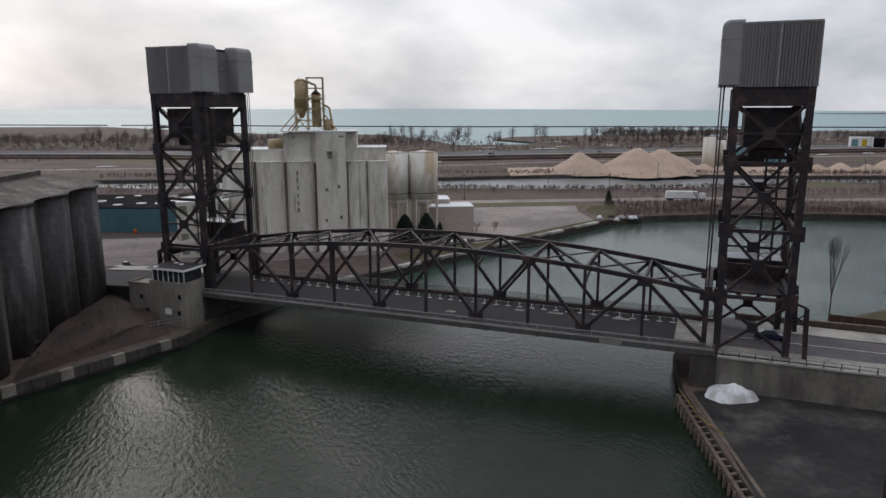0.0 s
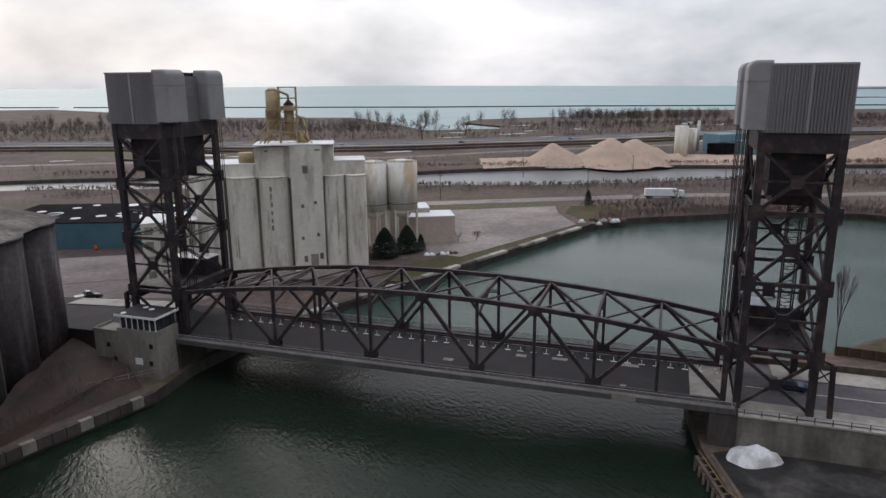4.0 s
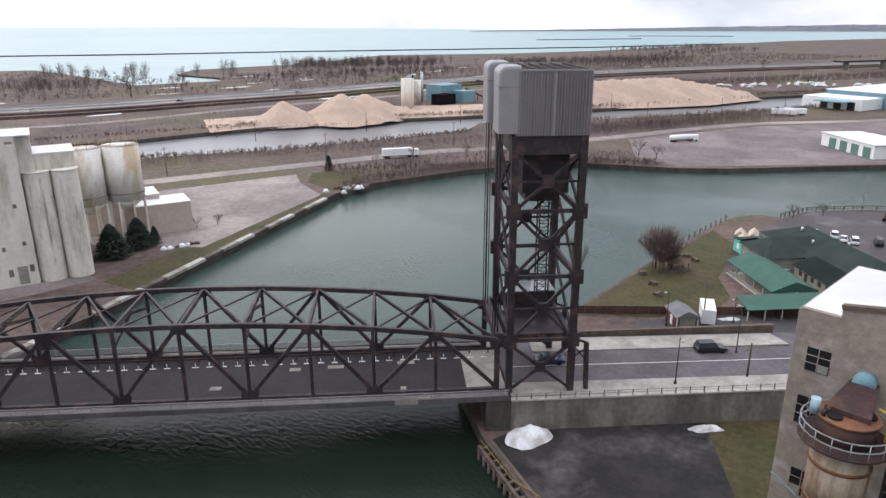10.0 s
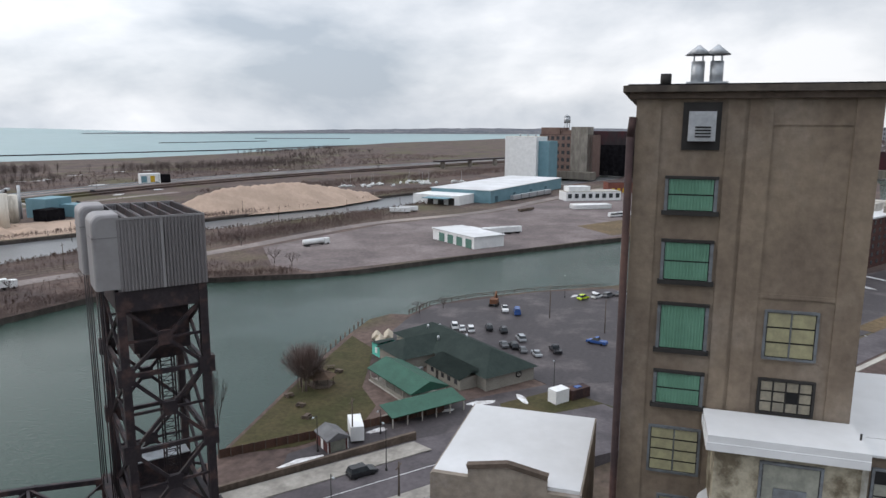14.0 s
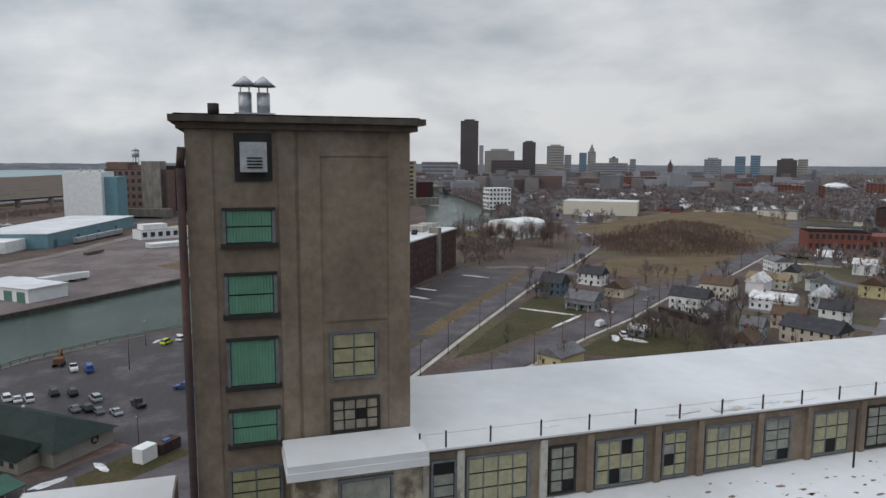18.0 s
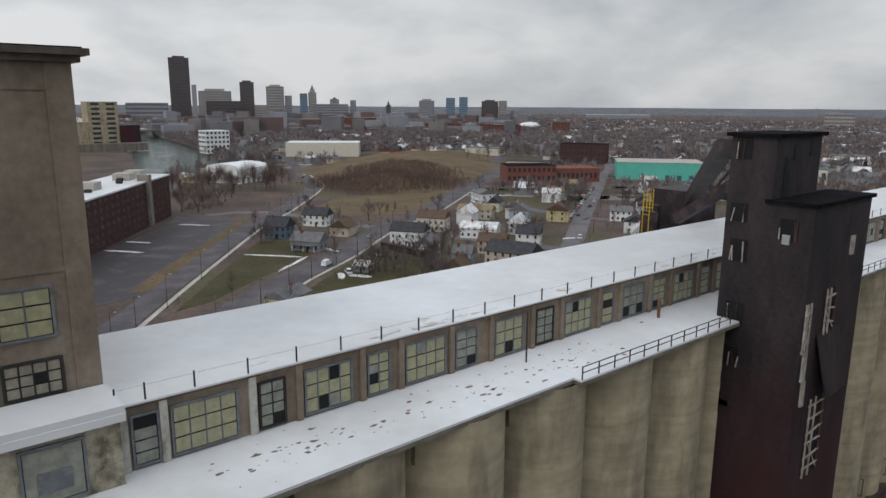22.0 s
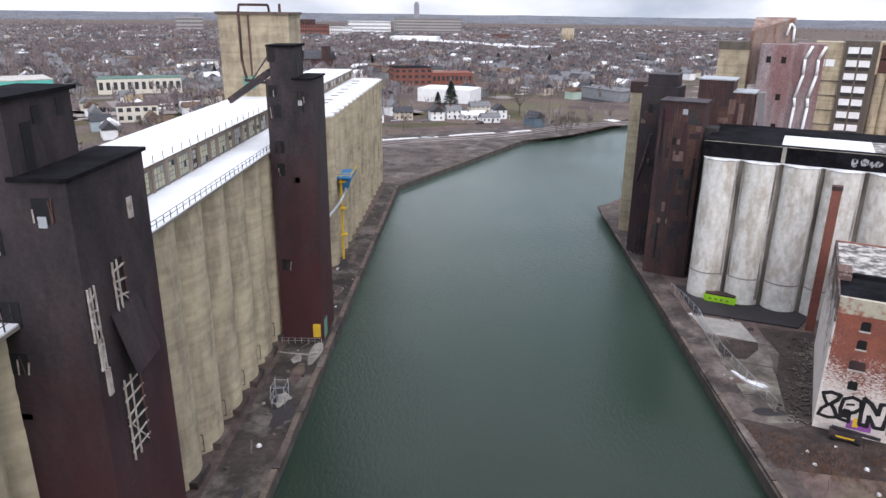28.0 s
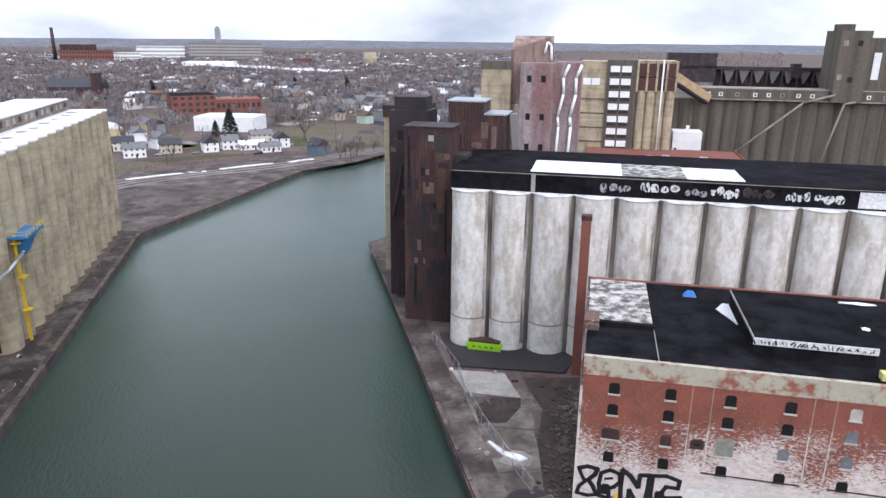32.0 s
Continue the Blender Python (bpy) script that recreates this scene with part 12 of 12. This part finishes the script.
# houses that stand by the streets, each where it is
house(286.6, -114.2, 12, 9, 6.2, 4, "blue-grey", "dark grey", 35)
house(304.3, -143.3, 14, 9, 6.0, 3.5, "white", "dark grey", 35)
house(275.2, -140.2, 12, 10, 4.6, 3.2, "beige", "brown", -55)
house(255.4, -112.1, 14, 9, 4.6, 3.2, "grey", "grey", 35, porch=True)
house(237.8, -149.5, 16, 9, 7.2, 3.4, "white", "dark grey", 35)
house(259.6, -179.7, 15, 11, 7.0, 3.2, "cream", "brown", 35)
house(312.6, -259.8, 16, 10, 6.8, 2.6, "white", "grey", -20)
house(274.2, -220.2, 20, 12, 5.0, 2.4, "cream", "tan", 35)
house(233.6, -185.9, 18, 12, 5.0, 2.4, "white", "snowy", 35)
house(251.3, -229.6, 8, 11, 6.5, 3.4, "light blue", "grey", -57)
house(260.6, -235.8, 8, 11, 6.5, 3.4, "white", "grey", -57)
house(240.9, -246.2, 8, 12, 6.5, 3.6, "yellow", "brown", -57)
house(206.6, -189, 11, 9, 6.2, 3.2, "white", "dark grey", 35)
house(197.2, -144.3, 8, 8, 5.2, 2.6, "light blue", "grey", 35)
house(185.8, -158.9, 20, 13, 5.8, 3.6, "beige", "dark grey", 20)
house(205.5, -167.2, 12, 9, 5.6, 3.0, "beige", "brown", 35)
house(187.5, -68.0, 13, 9, 4.0, 2.2, "yellow", "grey", -62)
house(197.2, -250.4, 9, 11, 6, 3, "white", "dark grey", -57)
house(222.2, -273.3, 12, 9, 5.6, 2.6, "white", "grey", 35)
house(203.4, -283.7, 10, 9, 5.6, 3.0, "cream", "grey", 35)
house(211, -109, 6, 5, 2.6, 1.5, "grey", "snowy", 35)
house(60, -400, 12, 9, 5.2, 3, "white", "grey", 14)
house(44, -412, 12, 9, 5.2, 3, "beige", "dark grey", 14)
house(24, -414, 11, 9, 5.8, 3.4, "white", "dark grey", 104)
house(14, -420, 10, 8, 5.6, 3.0, "white", "grey", 14)
house(2, -418, 16, 8, 3.2, 2.2, "white", "snowy", 14)
house(-8, -408, 12, 8, 3.4, 2.4, "white", "grey", 14)
house(-14, -424, 9, 9, 6, 3.4, "white", "dark grey", 104, porch=True)
house(-2, -446, 14, 10, 5, 2.8, "cream", "grey", 14)
house(70, -424, 12, 9, 5.2, 3, "cream", "dark grey", 14)
block("red_shed", 228, -140.5, 26, 2.5, 2.2, RUST_SHEET, "long low dark red shed", "shed", rz=5, roof=RUST_BROWN)

# scattered houses of the rest of the town
KEEP_OUT = [(302, -60, 105), (499, -220, 60), (690, -380, 75), (800, -290, 45), (930, -203, 90), (375, -375, 60), (440, -515, 50), (322, -458, 62), (254, -520, 45), (193, -384, 24), (40, -615, 70), (23, -490, 40),
            (187, -784, 45), (480, -330, 110), (560, -430, 110), (420, -250, 80), (340, -210, 62), (235, -80, 62), (420, -150, 70), (200, -40, 90), (-40, -450, 46), (-70, -480, 50)]
u_dir, v_dir = Vector((0.545, -0.838)), Vector((0.838, 0.545))
walls_cycle = ("white", "cream", "white", "light blue", "beige", "grey", "white", "white", "pale green", "cream", "blue-grey", "grey", "grey", "light blue", "yellow")
roofs_cycle = ("grey", "dark grey", "brown", "grey", "dark grey", "snowy", "tan", "brown", "grey", "snowy")
far_walls = ("grey", "beige", "white", "grey", "cream", "grey", "grey", "white", "beige", "red-brick", "cream", "grey")
far_roofs = ("grey", "dark grey", "grey", "dark grey", "brown", "grey", "dark grey", "snowy", "grey", "dark grey")
placed = [(ob.location.x, ob.location.y) for ob in bpy.data.objects if ob.name.startswith("house") and ob.parent is None]
FAR = {}
far_trees, near_trees = [], []
count = 0
for i in range(-40, 175):
    for j in range(-130, 62):
        p = u_dir * (i * 15.0) + v_dir * (j * 27.0)
        x, y = p.x + rr.uniform(-2.5, 2.5), p.y + rr.uniform(-3, 3)
        r = math.hypot(x - 10, y - 20)
        if r > 2700 or y > 60 - 0.24 * x or y > -20:
            continue
        if x < 150 and y > -385 - 0.2 * x:
            continue
        if x < -0.17 * (-y) - 60 and y > -700 or x < 0.36 * y - 80:
            continue
        if not (inside(LAND_EAST, x, y)):
            continue
        if any(math.hypot(x - a, y - b) < c for a, b, c in KEEP_OUT) or min(near_line(s, x, y) for s in STREETS) < 15:
            continue
        if any(math.hypot(x - a, y - b) < 17 for a, b in placed):
            continue
        if rr.random() < 0.55:
            (near_trees if r < 420 else far_trees).append((x + rr.uniform(-6, 6), y + rr.uniform(6, 11)))
        density = 0.62 if r < 1100 else 0.42
        if y > -0.45 * x + 40 and r > 700:
            density = 0.3
        if rr.random() > density:
            far_trees.append((x, y))
            continue
        rz = (33 if rr.random() < 0.35 else -57) + rr.uniform(-2, 2)
        w, d, h, rh = rr.uniform(10, 14), rr.uniform(7, 9), rr.uniform(5.0, 6.8), rr.uniform(2.6, 3.8)
        wl_, rf_ = rr.choice(walls_cycle if r < 560 else far_walls), rr.choice(roofs_cycle if r < 560 else far_roofs)
        if r < 560 and count < 230:
            house(x, y, w, d, h, rh, wl_, rf_, rz, windows=r < 330)
            count += 1
        else:
            gw, gr = FAR.setdefault(("wall", wl_), Geo()), FAR.setdefault(("roof", rf_), Geo())
            big = rr.random()
            m = Matrix.Translation((x, y, GROUND)) @ Matrix.Rotation(radians(rz), 4, "Z")
            if big < 0.035:
                gw.move(m, gw.box(-w * 1.6, w * 1.6, -d * 1.4, d * 1.4, 0, h * 1.3) and len(gw.v) - 8)
                gr.move(m, gr.box(-w * 1.65, w * 1.65, -d * 1.45, d * 1.45, h * 1.3, h * 1.3 + 0.5) and len(gr.v) - 8)
            else:
                n0 = len(gw.v)
                gw.extrude_x([(-d / 2, 0), (d / 2, 0), (d / 2, h), (0, h + rh), (-d / 2, h)], -w / 2, w / 2)
                gw.move(m, n0)
                n0 = len(gr.v)
                gr.gable(-w / 2, w / 2, -d / 2, d / 2, h, h + rh, 0.4)
                gr.move(m, n0)
for (kind_, key), g in FAR.items():
    src = HOUSE_WALLS if kind_ == "wall" else HOUSE_ROOFS
    solid("distant_houses", g, src[key], f"{key} {'walls' if kind_ == 'wall' else 'roofs'} of the distant houses", "houses", kind="stuff")
for k, (x, y) in enumerate(near_trees):
    bare_tree(x, y, rr.uniform(7, 14), k)
yard_trees = [(204, -107), (212, -115), (206, -119), (198, -130), (202, -135), (221, -153), (279, -102), (343, -159), (312, -185), (190, -120)]
for k, (x, y) in enumerate(yard_trees):
    bare_tree(x, y, rr.uniform(9, 13), k)
twig_wood("town_trees", [(x + rr.gauss(0, 4), y + rr.gauss(0, 4), GROUND) for x, y in yard_trees for _ in range(7)], "dark bare trees and shrubs in the house yards", 4.0, 11.0, 90, 49, 0.007)
twig_wood("town_trees", [(x + rr.gauss(0, 14), y + rr.gauss(0, 10), GROUND) for x, y in ((618, -257), (625, -227), (600, -240), (559, -519), (540, -480), (580, -560)) for _ in range(9)], "tall bare trees beyond the fields", 12.0, 20.0, 60, 48, 0.011)
twig_wood("town_trees", [(x + rr.gauss(0, 8), y + rr.gauss(0, 8), GROUND) for x, y in near_trees for _ in range(9)] + [(x + rr.gauss(0, 11), y + rr.gauss(0, 11), GROUND) for x, y in placed for _ in range(4) if x > 120], "leafless trees among the near houses", 4.0, 13.0, 46, 50, 0.01)
twig_wood("town_trees", [(x + rr.gauss(0, 8), y + rr.gauss(0, 8), GROUND) for x, y in far_trees for _ in range(5) if math.hypot(x, y) < 1300], "leafless trees among the town's houses", 8.0, 16.0, 16, 51, 0.042, FAR_HAZE_TWIGS)
twig_wood("town_trees", [(x + rr.gauss(0, 9), y + rr.gauss(0, 9), GROUND) for x, y in far_trees for _ in range(3) if math.hypot(x, y) >= 1300], "leafless trees of the distant town", 8.0, 15.0, 4, 52, 0.15, FAR_HAZE_TWIGS)
woods = []
while len(woods) < 15000:
    a, r = radians(rr.uniform(-128, -12)), rr.uniform(1.0, 2.2) ** 2 * 1000
    x, y = r * math.cos(a), r * math.sin(a)
    if r > 1000 and inside(LAND_EAST, x, y) and (math.sin(x * 0.006) * math.sin(y * 0.005 + 1) + 0.25 * math.sin(x * 0.02)) > -0.15:
        woods.append((x, y, GROUND + max(0.0, (r - 4100) / 750 * 36)))
twig_wood("distant_woods", woods, "leafless woods beyond the town", 8.0, 14.0, 4, 53, 0.13, FAR_HAZE_TWIGS)
for x, y, h in ((17, -471, 17.5), (26, -474, 10), (300, -900, 14), (120, -820, 15), (60, -760, 13), (-30, -900, 14), (-90, -860, 15), (240, -640, 12), (-62, -700, 13)):
    conifer(x, y, h)
for x, y, h, k in ((378, -112, 15, 0), (392, -120, 14, 2), (400, -132, 16, 0), (410, -140, 13, 1), (424, -150, 15, 2), (440, -158, 16, 0), (456, -165, 14, 1), (470, -170, 13, 2), (478, -200, 15, 0), (484, -214, 14, 2), (386, -106, 13, 3),
                   (-28, -444, 20, 2), (-53, -383, 11, 2), (-50, -386, 10, 0), (207, -113, 13, 0), (200, -131, 13, 2), (222, -160, 13, 0), (236, -160, 12, 1), (216, -205, 13, 2), (262, -280, 18, 0), (268, -292, 18, 2), (254, -268, 15, 1), (280, -310, 17, 0),
                   (256, -124, 10, 1), (286, -124, 12, 0), (300, -170, 11, 2), (330, -290, 14, 0), (300, -215, 13, 1), (600, -560, 16, 0), (360, -300, 14, 2), (170, -210, 13, 0), (178, -230, 14, 1), (550, -160, 16, 0), (575, -185, 14, 2), (40, -388, 9, 0), (6, -396, 8, 2), (80, -388, 10, 1)):
    bare_tree(x, y, h, k)
thicket("river_brush", [(x, -115 - 0.2 * (x - 380) + rr.uniform(-16, 8), GROUND) for x in [rr.uniform(385, 500) for _ in range(420)]], "leafless brush along the river", 1.5, 4.5, 12, SCRUB, 54, width=0.03)
for pts, n in ((R1, 16), (R2, 14), (R3, 14)):
    line = smooth_line(pts, 30.0)
    for k in range(1, min(n, len(line))):
        (x, y), (x2, y2) = line[k], line[k - 1]
        d = Vector((x - x2, y - y2)).normalized()
        street_pole(x + d.y * 7.5, y - d.x * 7.5, 10, "pole" if pts is not R1 else "lamp", rz=math.degrees(math.atan2(d.y, d.x)) + 90)
for kind_, col, x, y, rz in (("van", "white", 226, -103, -55), ("suv", "white", 211, -103, -20), ("sedan", "black", 352, -152, -42), ("sedan", "silver", 262, -146, -52), ("suv", "grey", 300, -206, -55), ("sedan", "black", 246, -268, -55), ("suv", "white", 203, -218, -55), ("sedan", "grey", 236, -262, -55),
                             ("sedan", "silver", 256, -284, -55), ("suv", "black", 262, -298, -55), ("sedan", "white", 275, -318, -55), ("sedan", "black", 444, -222, -30), ("suv", "silver", 476, -234, -30), ("sedan", "dark blue", 500, -240, -25), ("suv", "white", 520, -252, -22), ("sedan", "grey", 30, -404, 14), ("suv", "black", -2, -398, 14), ("sedan", "silver", 48, -402, 14)):
    car(kind_, col, x, y, rz, group="cars in the town")
for k in range(14):
    car(("sedan", "suv")[k % 2], ("white", "silver", "black", "red", "grey")[k % 5], 242 + k * 5.6 + 3.2, -258 - k * 8.4 - 4, -57, group="cars in the town")

# railway and bank at the river bend
slab("rail_yard", [(30.2, -248), (-23.6, -346.4), (-50, -366), (-80, -402), (-140, -424), (-60, -420), (0, -382), (60, -350), (78, -300), (70, -250)], YARD, "bare dark gravel along the river bend", "ground", t=0.05)
slab("bank_grass", [(-8, -436), (4, -492), (-52, -436), (-80, -416), (-40, -408)], GRASS, "green-brown grass by the bend", "lawn", t=0.06)
slab("bank_grass", [(40, -380), (60, -388), (20, -404), (0, -398)], GRASS, "small lawn before the houses", "lawn", t=0.06)
slab("dirt_patch", [(-62, -476), (-80, -470), (-86, -490), (-66, -492)], RUST_BROWN, "patch of reddish dirt", "ground", t=0.09)
for off in (0, 6, 12):
    road("railway_track", [(66 + off * 0.4, -262), (56 + off, -310), (31 + off * 0.6, -336 - off * 0.5), (-12, -356 - off), (-70, -398 - off), (-160, -432 - off)], 1.7, GRAVEL, "railway track on pale ballast along the bank", t=0.1, category="railway")
for a, b in (((52, -337), (20, -352)), ((14, -356), (-10, -368)), ((-18, -370), (-30, -378)), ((30, -348), (22, -351))):
    solid("snow_strip", ribbon([a, ((a[0] + b[0]) / 2 + 1, (a[1] + b[1]) / 2 - 1), b], 2.6, GROUND, GROUND + 0.25), DIRTY_SNOW, "strip of old snow beside the track", "snow")
street_pole(-27, -432, 16, "pole")
street_pole(-46, -436, 12, "pole")
street_pole(40, -372, 11, "pole")
thicket("bank_scrub", scatter_line([(64, -352), (30, -372), (-6, -390), (-40, -402)], 260, 6, rr), "brown scrub beside the railway", 0.8, 2.6, 10, SCRUB, 61, width=0.03)
thicket("bank_scrub", scatter_line([(-50, -366), (-80, -402), (-140, -422)], 200, 4, rr, 1.6), "brown scrub on the river bank", 0.8, 2.4, 10, SCRUB, 62, width=0.03)

# streets, lots, lawns and old snow between the distant houses
FLAT = {"asphalt": Geo(), "gravel": Geo(), "lawn": Geo(), "snow": Geo()}
tr = random.Random(88)
for _ in range(2600):
    r, a = 430 + 2100 * tr.random() ** 1.3, radians(tr.uniform(-122, -22))
    x, y = r * math.cos(a), r * math.sin(a)
    if not inside(LAND_EAST, x, y) or any(math.hypot(x - p, y - q) < c for p, q, c in KEEP_OUT) or (x < 150 and y > -420):
        continue
    k = tr.choice(("asphalt", "gravel", "lawn", "snow", "gravel", "lawn"))
    w, d = (tr.uniform(5, 16), tr.uniform(3, 8)) if k == "snow" else (tr.uniform(12, 40), tr.uniform(8, 22))
    t_ = radians(-57 + tr.choice((0, 90)))
    c, s_ = math.cos(t_) / 2, math.sin(t_) / 2
    z = GROUND + {"asphalt": 0.05, "gravel": 0.06, "lawn": 0.07, "snow": 0.1}[k]
    FLAT[k].add([(x + c * w * i_ - s_ * d * j_, y + s_ * w * i_ + c * d * j_, z) for i_, j_ in ((-1, -1), (1, -0.9), (0.9, 1), (-1, 0.9))], [(0, 1, 2, 3)])
for i_ in range(-6, 40):
    a, b = v_dir * (i_ * 81.0 - 900) + u_dir * 430, v_dir * (i_ * 81.0 - 900) + u_dir * 2400
    for k in range(40):
        p, q = a.lerp(b, k / 40), a.lerp(b, (k + 1) / 40)
        if all(inside(LAND_EAST, m_.x, m_.y) and math.hypot(m_.x, m_.y) > 480 and not any(math.hypot(m_.x - e, m_.y - f) < g for e, f, g in KEEP_OUT) for m_ in (p, q)):
            n_ = v_dir * 4
            FLAT["asphalt"].add([(p.x - n_.x, p.y - n_.y, GROUND + 0.09), (q.x - n_.x, q.y - n_.y, GROUND + 0.09), (q.x + n_.x, q.y + n_.y, GROUND + 0.09), (p.x + n_.x, p.y + n_.y, GROUND + 0.09)], [(0, 1, 2, 3)])
for k, m_, lab in (("asphalt", ASPHALT, "far streets and lots of the town"), ("gravel", GRAVEL, "pale yards between far houses"), ("lawn", GRASS, "lawns between the far houses"), ("snow", DIRTY_SNOW, "old snow between the far houses")):
    solid("far_" + k, FLAT[k], m_, lab, "ground", kind="stuff")

city_trees = []
while len(city_trees) < 2600:
    a, r = radians(tr.uniform(-47, -13)), tr.uniform(950, 2300)
    if inside(LAND_EAST, r * math.cos(a), r * math.sin(a)):
        city_trees.append((r * math.cos(a), r * math.sin(a), GROUND))
twig_wood("city_trees", city_trees, "bare trees between the blocks of the city", 8.0, 16.0, 7, 57, 0.08, FAR_HAZE_TWIGS)
# mid-rise buildings of the city round the towers and along the flats
# wall colours greyed to carry the haze over the city
CITY_TAN = mat("hazed_tan_city_stone", (0.2, 0.185, 0.18), (0.16, 0.148, 0.146), scale=0.03, bump=0)
CITY_GREY = mat("hazed_grey_city_stone", (0.17, 0.17, 0.185), (0.13, 0.13, 0.142), scale=0.03, bump=0)
CITY_BRICK = mat("hazed_brick_city_walls", (0.15, 0.105, 0.1), (0.12, 0.088, 0.086), scale=0.03, bump=0)
CITY = [Geo(), Geo(), Geo(), Geo()]
for _ in range(420):
    a, r = radians(tr.choice((tr.uniform(-38, -13), tr.uniform(-46, -16), tr.uniform(-110, -46)))), tr.uniform(1250, 2650)
    x, y = r * math.cos(a), r * math.sin(a)
    if not inside(LAND_EAST, x, y):
        continue
    h = tr.uniform(5, 10) if a < radians(-46) else tr.uniform(6, 13) + (tr.random() ** 4) * 26
    w, d = tr.uniform(18, 60), tr.uniform(14, 34)
    g = tr.choice(CITY)
    n0 = len(g.v)
    g.box(-w / 2, w / 2, 0, d, 0, h)
    g.move(Matrix.Translation((x, y, GROUND)) @ Matrix.Rotation(radians(facing(x, y) + tr.uniform(-25, 25)), 4, "Z"), n0)
for g, m_, lab in zip(CITY, (CITY_TAN, CITY_GREY, CITY_BRICK, GREY_TOWER), ("tan blocks of the distant city", "grey blocks of the distant city", "brick blocks of the distant city", "pale blocks of the distant city")):
    solid("distant_buildings", g, m_, lab, "buildings", kind="stuff")
